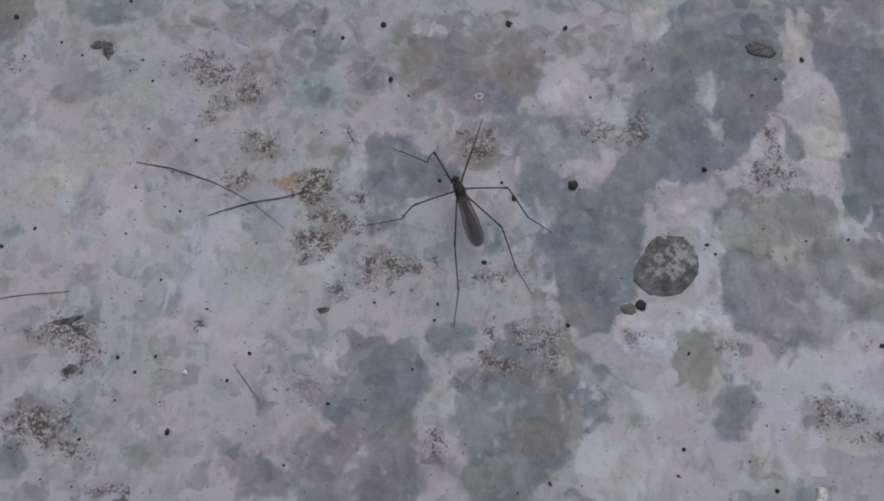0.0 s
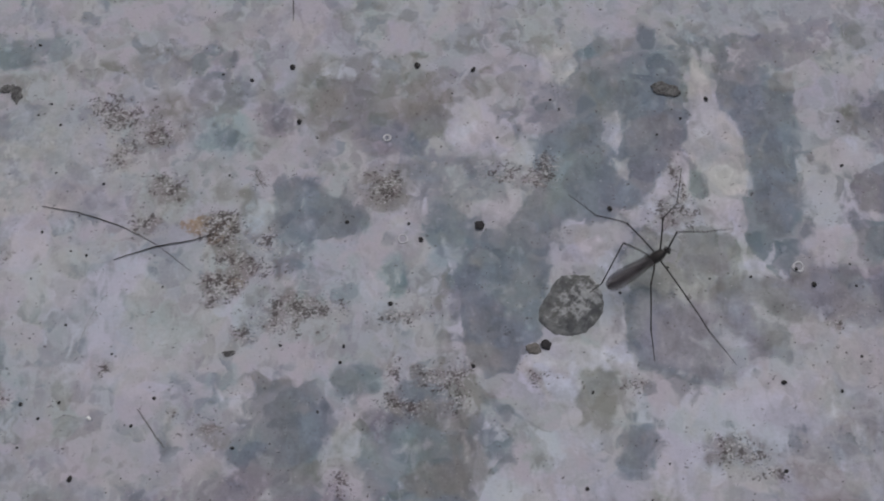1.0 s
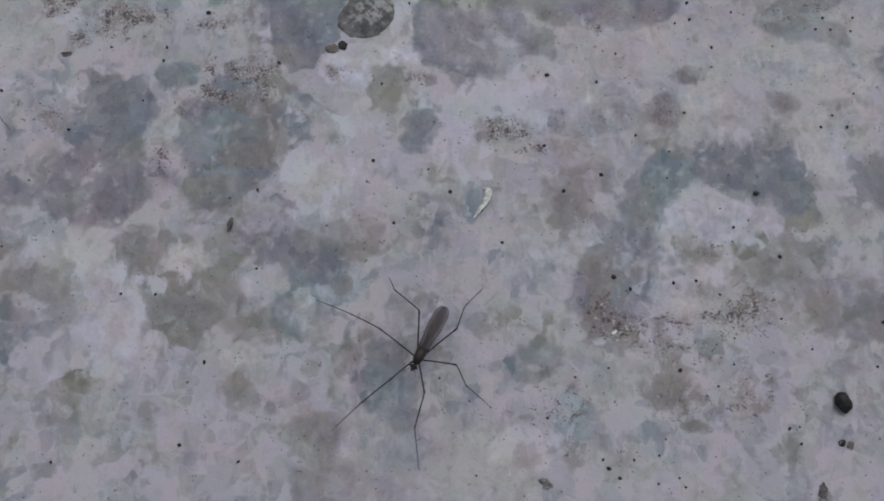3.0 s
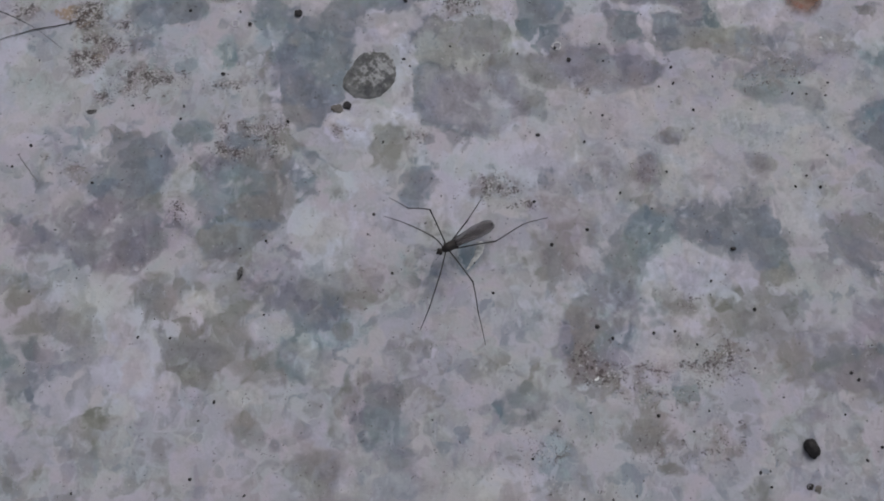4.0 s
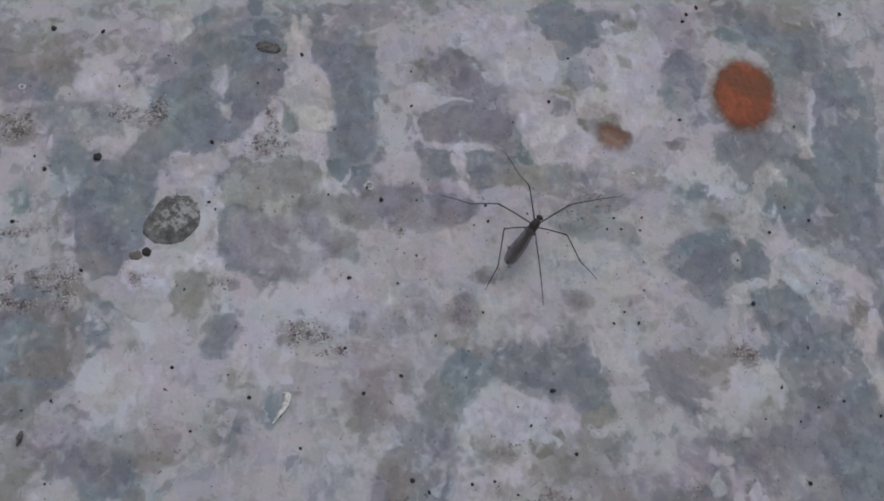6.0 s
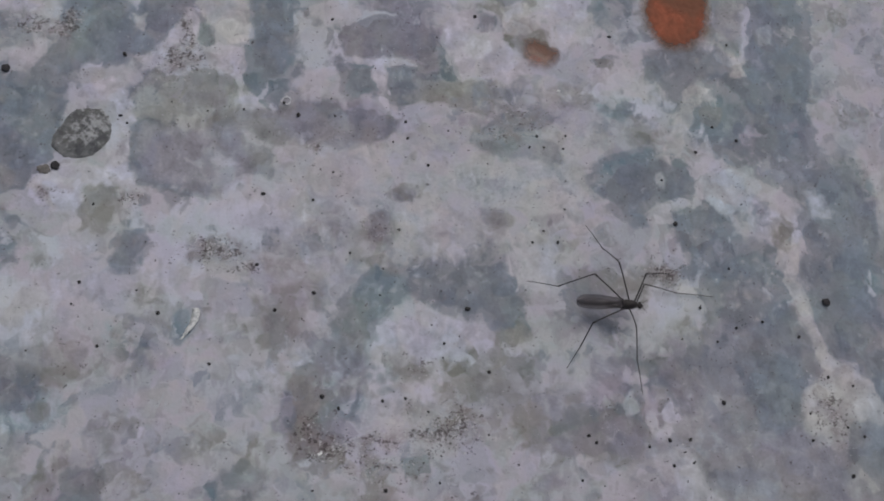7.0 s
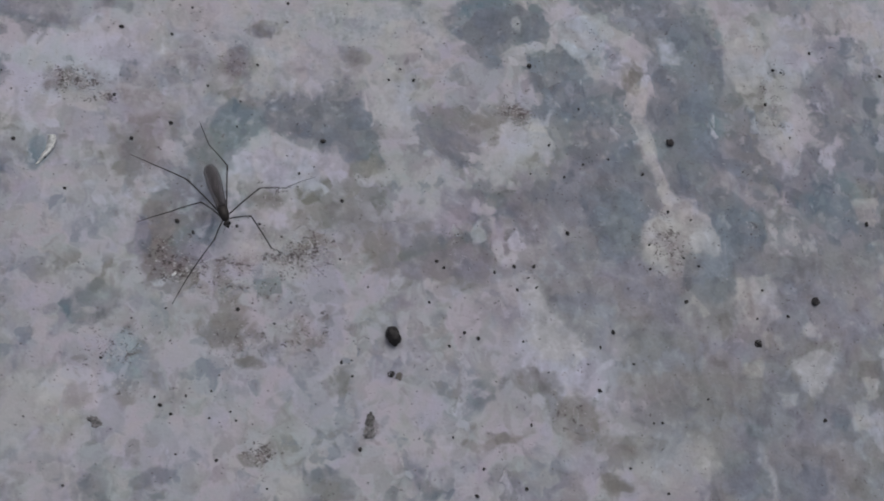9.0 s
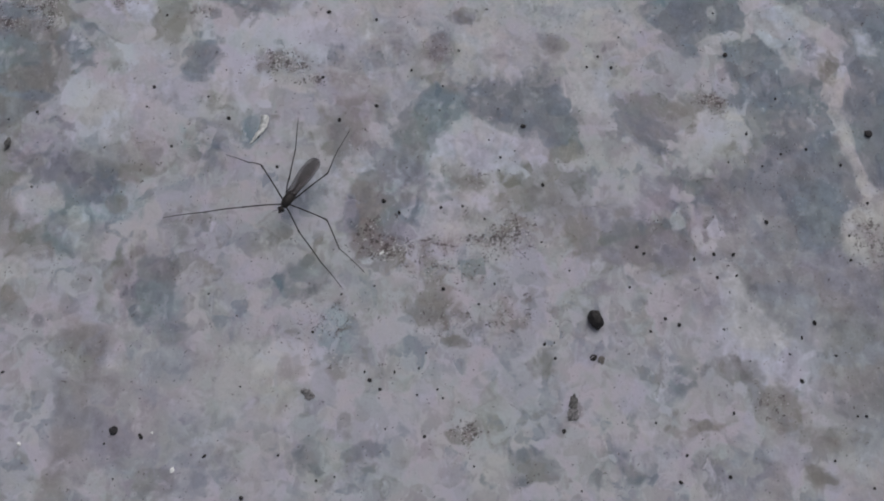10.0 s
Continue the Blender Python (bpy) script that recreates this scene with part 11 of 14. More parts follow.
def wing_mesh(side):
    bm = bmesh.new()
    rows, cols, length, thick = 30, 8, 9.8, 0.018
    top, low = [], []
    for i in range(rows + 1):
        u = i / rows
        f, h = wing_outline(u)
        a, b = [], []
        for k in range(cols + 1):
            v = k / cols
            y = side * (f - (f + h) * v)
            z = 0.06 * math.sin(v * 9 + u * 3) + 0.18 * math.sin(math.pi * v) - 0.35 * u * u
            a.append(bm.verts.new((-u * length / 1000, y / 1000, z / 1000)))
            b.append(bm.verts.new((-u * length / 1000, y / 1000, (z - thick) / 1000)))
        top.append(a)
        low.append(b)
    for i in range(rows):
        for k in range(cols):
            bm.faces.new((top[i][k], top[i + 1][k], top[i + 1][k + 1], top[i][k + 1]))
            bm.faces.new((low[i][k], low[i][k + 1], low[i + 1][k + 1], low[i + 1][k]))
        for k in (0, cols):
            bm.faces.new((top[i][k], low[i][k], low[i + 1][k], top[i + 1][k]))
    for i in (0, rows):
        for k in range(cols):
            bm.faces.new((top[i][k], top[i][k + 1], low[i][k + 1], low[i][k]))
    bmesh.ops.recalc_face_normals(bm, faces=bm.faces)
    return bm


def wing_veins(side):
    """Raised veins: the thick front edge and long branches to the tip."""
    bm = bmesh.new()
    for v0, v1, ends, r in ((0.0, 0.0, 0.93, 0.055), (0.12, 0.10, 0.9, 0.04), (0.3, 0.26, 0.97, 0.03), (0.48, 0.45, 0.99, 0.028), (0.62, 0.68, 0.95, 0.026), (0.8, 0.86, 0.8, 0.024)):
        pts = []
        for i in range(15):
            u = 0.03 + (ends - 0.03) * i / 14
            v = v0 + (v1 - v0) * u + 0.03 * math.sin(u * 7 + v0 * 9)
            f, h = wing_outline(u)
            z = 0.06 * math.sin(v * 9 + u * 3) + 0.18 * math.sin(math.pi * v) - 0.35 * u * u
            pts.append((-u * 9.8 / 1000, side * (f - (f + h) * v) / 1000, z / 1000))
        tube(pts, [r / 1000 * (1 - 0.5 * i / 14) for i in range(15)], 5, bm)
    return bm


def leg_segment(length, thick, thin, knob):
    """A slender leg piece along +x with a swollen end."""
    pts, radii = [], []
    count = 16
    for i in range(count + 1):
        u = i / count
        bow = 0.03 * length * math.sin(math.pi * u)
        pts.append((length * u, 0, bow))
        r = thick + (thin - thick) * u
        if u > 0.93:
            r *= knob
        radii.append(r)
    bm = tube(pts, radii, 6)
    return bm


LENGTHS = {"front": (0.00807, 0.00757, 0.00841), "middle": (0.00894, 0.00671, 0.00739), "hind": (0.00941, 0.00830, 0.00676)}
HIPS = {"front": (0.0012, 0.0006, -0.0005), "middle": (0.0003, 0.0008, -0.0007), "hind": (-0.0007, 0.0007, -0.0008)}


def crane_fly():
    fly = tagged(new("crane_fly"), "slender dark grey-brown crane fly with folded smoky wings, walking", "insect")
    part("thorax", spindle([(1.85, 0.25, 0.28, 0.0), (1.7, 0.55, 0.55, 0.05), (1.3, 0.78, 0.85, 0.12), (0.7, 0.98, 1.02, 0.2), (0.0, 1.06, 1.05, 0.2), (-0.7, 1.08, 0.98, 0.15), (-1.2, 0.98, 0.8, 0.05), (-1.32, 1.02, 0.74, 0.08), (-1.9, 0.9, 0.6, 0.0), (-2.5, 0.5, 0.45, -0.1)], 22), CHITIN, fly)
    stations = []
    for i in range(9):
        x0, x1 = -1.3 - 0.88 * i, -1.3 - 0.88 * (i + 1)
        w = 0.56 + 0.12 * math.sin(math.pi * (i + 0.5) / 7) - 0.035 * max(0, i - 5) ** 1.5
        stations += [(x0 - 0.04, w * 0.9, w * 0.85, -0.25 - 0.03 * i), (x0 - 0.3, w, w * 0.95, -0.25 - 0.03 * i), (x1 + 0.06, w * 1.02, w * 0.96, -0.27 - 0.03 * i)]
    stations.append((-9.35, 0.12, 0.12, -0.55))
    part("abdomen", spindle(stations, 16), BELLY, fly, "segmented grey-brown abdomen")
    head = part("head", spindle([(1.6, 0.17, 0.15, -0.1), (1.78, 0.22, 0.2, -0.12), (1.95, 0.6, 0.46, -0.15), (2.3, 0.74, 0.55, -0.2), (2.62, 0.6, 0.48, -0.28), (2.8, 0.34, 0.31, -0.38), (3.05, 0.22, 0.21, -0.55), (3.2, 0.11, 0.1, -0.62)], 16), CHITIN, fly)
    for side in (1, -1):
        eye = part("eye", lump(0.00031, 0.00026, 0.00038, 0.0, 0, 3, 1.0), EYE, head)
        eye.location = (0.00235, side * 0.00055, -0.00018)
        pts = [(2.6, 0.16 * side, -0.2), (2.85, 0.35 * side, -0.1), (3.2, 0.7 * side, -0.05), (3.6, 1.05 * side, -0.15), (3.95, 1.3 * side, -0.35)]
        bm = tube([Vector(p) / 1000 for p in pts], [0.00007, 0.000055, 0.00004, 0.00003, 0.00002], 5)
        part("antenna", bm, LEG, fly)
        bm = tube([Vector(p) / 1000 for p in ((-1.3, 0.7 * side, 0.2), (-1.55, 1.05 * side, 0.25), (-1.75, 1.3 * side, 0.25), (-1.9, 1.45 * side, 0.24))], [0.00004, 0.00003, 0.00009, 0.00005], 6)
        part("haltere", bm, LEG, fly)
        wing = part("wing", wing_mesh(side), WING, fly, "long smoky translucent wing folded over the back")
        wing.matrix_basis = pose(-0.0013, side * 0.0004, 0.00078 + (0.00014 if side > 0 else 0), side * 4, 1.5, side * 0.8)
        part("vein", wing_veins(side), LEG, wing)
    legs = {}
    for side, letter in ((1, "L"), (-1, "R")):
        for k, pair in enumerate(("front", "middle", "hind")):
            hx, hy, hz = HIPS[pair]
            leg = part("leg", tube([(0, -side * 0.0004, 0.0004), (0, -side * 0.0002, 0.0001), (0, 0, 0)], [0.0003, 0.00028, 0.00013], 8), CHITIN, fly)
            leg.location = (hx, side * hy, hz)
            fe, ti, ta = LENGTHS[pair]
            femur = part("femur", leg_segment(fe, 0.000155, 0.000135, 1.4), LEG, leg)
            tibia = part("tibia", leg_segment(ti, 0.00013, 0.00011, 1.3), LEG, leg)
            tarsus = part("tarsus", leg_segment(ta, 0.000105, 0.00006, 1.0), LEG, leg)
            legs[letter + str(k + 1)] = (femur, tibia, tarsus)
    return fly, legs


FLY, LEGS = crane_fly()


def motions():
    """The crane fly's walk, and the turns of its legs in the space of their hips."""
    walk(FLY, [
        (0, pose(0.00315, 0.05425, 0.00520, 0, -6.0, 108.7)),
        (0.2, pose(0.01113, 0.05262, 0.00520, 0, -6.0, 101.1)),
        (0.4, pose(0.02317, 0.05738, 0.00520, 0, -6.0, 76.8)),
        (0.5, pose(0.02562, 0.05888, 0.00520, 0, -6.0, 81.5)),
        (0.7, pose(0.03835, 0.05975, 0.00520, 0, -6.0, 66.4)),
        (0.9, pose(0.05363, 0.05624, 0.00520, 0, -6.0, 40.8)),
        (1, pose(0.05717, 0.04922, 0.00520, 0, -6.0, 30.9)),
        (1.2, pose(0.06993, 0.04284, 0.00520, 0, -6.0, 29.2)),
        (1.4, pose(0.07878, 0.03494, 0.00520, 0, -6.0, 10.7)),
        (1.5, pose(0.07983, 0.02559, 0.00520, 0, -6.0, -7.1)),
        (1.7, pose(0.08532, 0.01371, 0.00520, 0, -6.0, -3.8)),
        (1.8, pose(0.08740, 0.01046, 0.00520, 0, -6.0, -10.9)),
        (2, pose(0.08520, 0.00004, 0.00520, 0, -6.0, -35.2)),
        (2.2, pose(0.08389, -0.01143, 0.00520, 0, -6.0, -45.7)),
        (2.3, pose(0.07805, -0.02223, 0.00520, 0, -6.0, -63.7)),
        (2.5, pose(0.07081, -0.03167, 0.00520, 0, -6.0, -76.1)),
        (2.7, pose(0.06081, -0.03524, 0.00520, 0, -6.0, -98.0)),
        (3, pose(0.05162, -0.03367, 0.00520, 0, -6.0, -119.2)),
        (3.25, pose(0.04899, -0.02686, 0.00520, 0, -6.0, -127.8)),
        (3.5, pose(0.04996, -0.01769, 0.00520, 0, -6.0, -133.3)),
        (3.8, pose(0.05460, -0.00707, 0.00520, 0, -6.0, -142.7)),
        (4, pose(0.05958, -0.00083, 0.00520, 0, -6.0, -151.7)),
        (4.2, pose(0.06369, 0.00640, 0.00520, 0, -6.0, -155.3)),
        (4.3, pose(0.06390, 0.01370, 0.00520, 0, -6.0, -164.8)),
        (4.5, pose(0.06853, 0.02331, 0.00520, 0, -6.0, -188.1)),
        (4.6, pose(0.06950, 0.02709, 0.00520, 0, -6.0, -196.1)),
        (4.8, pose(0.07484, 0.03453, 0.00520, 0, -6.0, -209.8)),
        (5, pose(0.07771, 0.03980, 0.00520, 0, -6.0, -222.8)),
        (5.2, pose(0.08537, 0.04100, 0.00520, 0, -6.0, -230.6)),
        (5.4, pose(0.09124, 0.03600, 0.00520, 0, -6.0, -241.4)),
        (5.5, pose(0.09752, 0.03590, 0.00520, 0, -6.0, -257.5)),
        (5.7, pose(0.10871, 0.03772, 0.00520, 0, -6.0, -284.4)),
        (6, pose(0.12151, 0.03542, 0.00520, 0, -6.0, -308.4)),
        (6.25, pose(0.12921, 0.02923, 0.00520, 0, -6.0, -316.5)),
        (6.5, pose(0.13642, 0.02029, 0.00520, 0, -6.0, -323.6)),
        (6.8, pose(0.14732, 0.00739, 0.00520, 0, -6.0, -343.8)),
        (7, pose(0.15644, -0.00226, 0.00520, 0, -6.0, -366.6)),
        (7.2, pose(0.15896, -0.00948, 0.00520, 0, -6.0, -377.6)),
        (7.3, pose(0.15921, -0.01834, 0.00520, 0, -6.0, -387.2)),
        (7.5, pose(0.15848, -0.02657, 0.00520, 0, -6.0, -403.3)),
        (7.7, pose(0.14811, -0.03302, 0.00520, 0, -6.0, -420.6)),
        (7.9, pose(0.14191, -0.02957, 0.00520, 0, -6.0, -418.6)),
        (8, pose(0.14119, -0.02756, 0.00520, 0, -6.0, -417.8)),
        (8.2, pose(0.13288, -0.02460, 0.00520, 0, -6.0, -410.3)),
        (8.3, pose(0.12805, -0.02196, 0.00520, 0, -6.0, -409.7)),
        (8.5, pose(0.12032, -0.01699, 0.00520, 0, -6.0, -410.4)),
        (8.6, pose(0.11856, -0.01481, 0.00520, 0, -6.0, -408.0)),
        (8.8, pose(0.10949, -0.01435, 0.00520, 0, -6.0, -422.4)),
        (9, pose(0.10180, -0.01794, 0.00520, 0, -6.0, -434.3)),
        (9.2, pose(0.09129, -0.02006, 0.00520, 0, -6.0, -453.7)),
        (9.4, pose(0.07990, -0.01790, 0.00520, 0, -6.0, -468.4)),
        (9.5, pose(0.07918, -0.01653, 0.00520, 0, -6.0, -470.4)),
        (9.7, pose(0.08098, -0.01882, 0.00520, 0, -6.0, -468.6)),
        (9.8, pose(0.07888, -0.01472, 0.00520, 0, -6.0, -479.6)),
        (10, pose(0.07180, -0.01926, 0.00520, 0, -6.0, -483.6)),
    ])
    walk(LEGS["L1"][0], [
        (0, pose(0.00000, 0.00000, 0.00000, 0, -36.0, 18.1)), (0.2, pose(0.00000, 0.00000, 0.00000, 0, -29.3, 38.2)), (0.5, pose(0.00000, 0.00000, 0.00000, 0, 19.0, 36.0)),
        (0.7, pose(0.00000, 0.00000, 0.00000, 0, -50.7, 45.4)), (1, pose(0.00000, 0.00000, 0.00000, 0, -54.5, 60.8)), (1.2, pose(0.00000, 0.00000, 0.00000, 0, -46.8, 47.1)),
        (1.5, pose(0.00000, 0.00000, 0.00000, 0, -54.8, 54.7)), (1.7, pose(0.00000, 0.00000, 0.00000, 0, -61.7, 46.3)), (2, pose(0.00000, 0.00000, 0.00000, 0, -40.5, 42.3)),
        (2.3, pose(0.00000, 0.00000, 0.00000, 0, -33.0, 40.5)), (2.5, pose(0.00000, 0.00000, 0.00000, 0, -19.0, 46.2)), (2.7, pose(0.00000, 0.00000, 0.00000, 0, -43.5, 35.9)),
        (3, pose(0.00000, 0.00000, 0.00000, 0, -36.0, 34.7)), (3.25, pose(0.00000, 0.00000, 0.00000, 0, -23.1, 33.2)), (3.5, pose(0.00000, 0.00000, 0.00000, 0, -10.1, 31.9)),
        (3.8, pose(0.00000, 0.00000, 0.00000, 0, -2.7, 31.3)), (4, pose(0.00000, 0.00000, 0.00000, 0, -36.3, 46.1)), (4.2, pose(0.00000, 0.00000, 0.00000, 0, -59.0, 20.4)),
        (4.5, pose(0.00000, 0.00000, 0.00000, 0, -42.0, 35.2)), (4.8, pose(0.00000, 0.00000, 0.00000, 0, -43.1, 25.8)), (5, pose(0.00000, 0.00000, 0.00000, 0, -42.3, 22.7)),
        (5.2, pose(0.00000, 0.00000, 0.00000, 0, -22.4, -0.6)), (5.5, pose(0.00000, 0.00000, 0.00000, 0, -47.2, 35.6)), (5.7, pose(0.00000, 0.00000, 0.00000, 0, -37.2, 46.3)),
        (6, pose(0.00000, 0.00000, 0.00000, 0, -30.8, 47.4)), (6.25, pose(0.00000, 0.00000, 0.00000, 0, -19.6, 49.2)), (6.5, pose(0.00000, 0.00000, 0.00000, 0, -8.5, 50.6)),
        (6.8, pose(0.00000, 0.00000, 0.00000, 0, -2.1, 51.5)), (7, pose(0.00000, 0.00000, 0.00000, 0, -53.3, 73.4)), (7.2, pose(0.00000, 0.00000, 0.00000, 0, -54.5, 45.2)),
        (7.5, pose(0.00000, 0.00000, 0.00000, 0, -33.0, 43.8)), (7.7, pose(0.00000, 0.00000, 0.00000, 0, 23.0, 59.9)), (8, pose(0.00000, 0.00000, 0.00000, 0, -44.7, 55.1)),
        (8.2, pose(0.00000, 0.00000, 0.00000, 0, -41.2, 54.3)), (8.5, pose(0.00000, 0.00000, 0.00000, 0, -53.5, 54.4)), (8.8, pose(0.00000, 0.00000, 0.00000, 0, -47.3, 53.7)),
        (9, pose(0.00000, 0.00000, 0.00000, 0, -47.9, 53.0)), (9.2, pose(0.00000, 0.00000, 0.00000, 0, -37.8, 51.4)), (9.5, pose(0.00000, 0.00000, 0.00000, 0, -39.9, 35.4)),
        (9.7, pose(0.00000, 0.00000, 0.00000, 0, -33.8, 39.0)), (10, pose(0.00000, 0.00000, 0.00000, 0, -25.6, 54.7)),
    ])
    walk(LEGS["L1"][1], [
        (0, pose(0.00620, 0.00203, 0.00475, 0, 82.5, 75.4)), (0.2, pose(0.00553, 0.00435, 0.00395, 0, 26.9, 70.1)), (0.5, pose(0.00617, 0.00448, -0.00262, 0, 17.4, 78.2)),
        (0.7, pose(0.00359, 0.00364, 0.00624, 0, 44.9, 37.6)), (1, pose(0.00229, 0.00409, 0.00657, 0, 44.7, 17.2)), (1.2, pose(0.00376, 0.00404, 0.00589, 0, 44.2, 24.7)),
        (1.5, pose(0.00269, 0.00379, 0.00660, 0, 51.6, 35.7)), (1.7, pose(0.00264, 0.00277, 0.00710, 0, 34.8, 48.3)), (2, pose(0.00454, 0.00413, 0.00524, 0, 58.0, 3.4)),
        (2.3, pose(0.00515, 0.00440, 0.00439, 0, 39.4, 73.8)), (2.5, pose(0.00528, 0.00551, 0.00262, 0, 41.9, 43.0)), (2.7, pose(0.00475, 0.00343, 0.00555, 0, 36.9, 10.5)),
        (3, pose(0.00536, 0.00372, 0.00475, 0, 32.8, 12.8)), (3.25, pose(0.00621, 0.00406, 0.00316, 0, 25.6, 16.5)), (3.5, pose(0.00674, 0.00420, 0.00142, 0, 18.3, 19.7)),
        (3.8, pose(0.00689, 0.00418, 0.00038, 0, 14.1, 21.5)), (4, pose(0.00451, 0.00468, 0.00478, 0, 24.1, 44.1)), (4.2, pose(0.00389, 0.00145, 0.00692, 0, 40.0, 45.8)),
        (4.5, pose(0.00490, 0.00346, 0.00540, 0, 58.0, 25.7)), (4.8, pose(0.00530, 0.00257, 0.00551, 0, 41.7, 31.4)), (5, pose(0.00551, 0.00230, 0.00543, 0, 53.5, 48.5)),
        (5.2, pose(0.00746, -0.00008, 0.00307, 0, 45.4, 50.2)), (5.5, pose(0.00446, 0.00319, 0.00592, 0, 60.8, 17.5)), (5.7, pose(0.00444, 0.00465, 0.00488, 0, 54.4, 49.8)),
        (6, pose(0.00469, 0.00511, 0.00413, 0, 50.2, 52.8)), (6.25, pose(0.00497, 0.00575, 0.00271, 0, 42.9, 56.8)), (6.5, pose(0.00506, 0.00617, 0.00119, 0, 35.5, 60.0)),
        (6.8, pose(0.00503, 0.00631, 0.00029, 0, 31.2, 61.6)), (7, pose(0.00138, 0.00462, 0.00647, 0, 39.4, 16.0)), (7.2, pose(0.00330, 0.00332, 0.00657, 0, 58.3, -6.8)),
        (7.5, pose(0.00489, 0.00468, 0.00439, 0, 63.7, 36.7)), (7.7, pose(0.00372, 0.00643, -0.00316, 0, 10.1, 19.2)), (8, pose(0.00328, 0.00470, 0.00568, 0, 54.1, -0.3)),
        (8.2, pose(0.00354, 0.00493, 0.00531, 0, 45.9, 7.7)), (8.5, pose(0.00279, 0.00390, 0.00649, 0, 41.6, 15.6)), (8.8, pose(0.00324, 0.00441, 0.00593, 0, 34.8, 58.3)),
        (9, pose(0.00325, 0.00432, 0.00599, 0, 24.8, 16.7)), (9.2, pose(0.00398, 0.00498, 0.00495, 0, 27.2, 10.7)), (9.5, pose(0.00505, 0.00359, 0.00518, 0, 32.6, 22.9)),
        (9.7, pose(0.00521, 0.00422, 0.00449, 0, 65.9, -13.6)), (10, pose(0.00420, 0.00594, 0.00348, 0, 15.6, 71.3)),
    ])
    walk(LEGS["L1"][2], [
        (0, pose(0.00645, 0.00298, -0.00276, 0, 21.9, 44.3)), (0.2, pose(0.00783, 0.01070, 0.00053, 0, 38.6, 53.3)), (0.5, pose(0.00765, 0.01156, -0.00489, 0, -1.0, 78.4)),
        (0.7, pose(0.00784, 0.00691, 0.00090, 0, 52.7, 50.1)), (1, pose(0.00743, 0.00568, 0.00125, 0, 20.6, 45.6)), (1.2, pose(0.00869, 0.00631, 0.00061, 0, 25.3, 43.6)),
        (1.5, pose(0.00651, 0.00653, 0.00066, 0, 25.3, 63.6)), (1.7, pose(0.00678, 0.00742, 0.00278, 0, 20.3, 60.4)), (2, pose(0.00855, 0.00437, -0.00118, 0, 26.6, 44.6)),
        (2.3, pose(0.00679, 0.01002, -0.00041, 0, 26.8, 73.3)), (2.5, pose(0.00941, 0.00936, -0.00243, 0, 24.8, 63.9)), (2.7, pose(0.01070, 0.00453, 0.00100, 0, 25.6, 38.8)),
        (3, pose(0.01157, 0.00513, 0.00064, 0, 25.7, 35.8)), (3.25, pose(0.01276, 0.00600, -0.00011, 0, 25.8, 30.6)), (3.5, pose(0.01351, 0.00663, -0.00096, 0, 25.7, 25.3)),
        (3.8, pose(0.01373, 0.00687, -0.00146, 0, 25.6, 22.3)), (4, pose(0.00948, 0.00950, 0.00169, 0, 64.6, 39.3)), (4.2, pose(0.00794, 0.00561, 0.00206, 0, 68.4, 15.6)),
        (4.5, pose(0.00852, 0.00520, -0.00102, 0, 36.8, 40.6)), (4.8, pose(0.01013, 0.00551, 0.00047, 0, 52.1, 28.0)), (5, pose(0.00849, 0.00567, -0.00066, 0, 12.4, 52.1)),
        (5.2, pose(0.01087, 0.00400, -0.00232, 0, 24.3, 40.1)), (5.5, pose(0.00799, 0.00431, -0.00069, 0, 38.9, 42.6)), (5.7, pose(0.00729, 0.00802, -0.00128, 0, 27.6, 55.4)),
        (6, pose(0.00762, 0.00896, -0.00169, 0, 25.4, 57.0)), (6.25, pose(0.00801, 0.01039, -0.00245, 0, 21.5, 59.6)), (6.5, pose(0.00814, 0.01151, -0.00321, 0, 17.6, 62.2)),
        (6.8, pose(0.00811, 0.01201, -0.00363, 0, 15.3, 63.6)), (7, pose(0.00701, 0.00623, 0.00167, 0, 37.0, 36.4)), (7.2, pose(0.00726, 0.00285, 0.00013, 0, 45.6, 36.3)),
        (7.5, pose(0.00758, 0.00669, -0.00240, 0, 12.3, 50.9)), (7.7, pose(0.01077, 0.00887, -0.00449, 0, 1.2, 41.6)), (8, pose(0.00772, 0.00468, -0.00045, 0, 15.0, 21.7)),
        (8.2, pose(0.00876, 0.00564, -0.00012, 0, 17.6, 28.7)), (8.5, pose(0.00825, 0.00543, 0.00146, 0, 26.4, 31.1)), (8.8, pose(0.00651, 0.00971, 0.00161, 0, 11.2, 65.2)),
        (9, pose(0.00984, 0.00630, 0.00281, 0, 70.9, 87.7)), (9.2, pose(0.01059, 0.00623, 0.00148, 0, 49.3, 49.8)), (9.5, pose(0.01092, 0.00607, 0.00109, 0, 31.8, 36.2)),
        (9.7, pose(0.00822, 0.00349, -0.00242, 0, 26.6, 27.5)), (10, pose(0.00654, 0.01286, 0.00144, 0, 49.4, 86.9)),
    ])
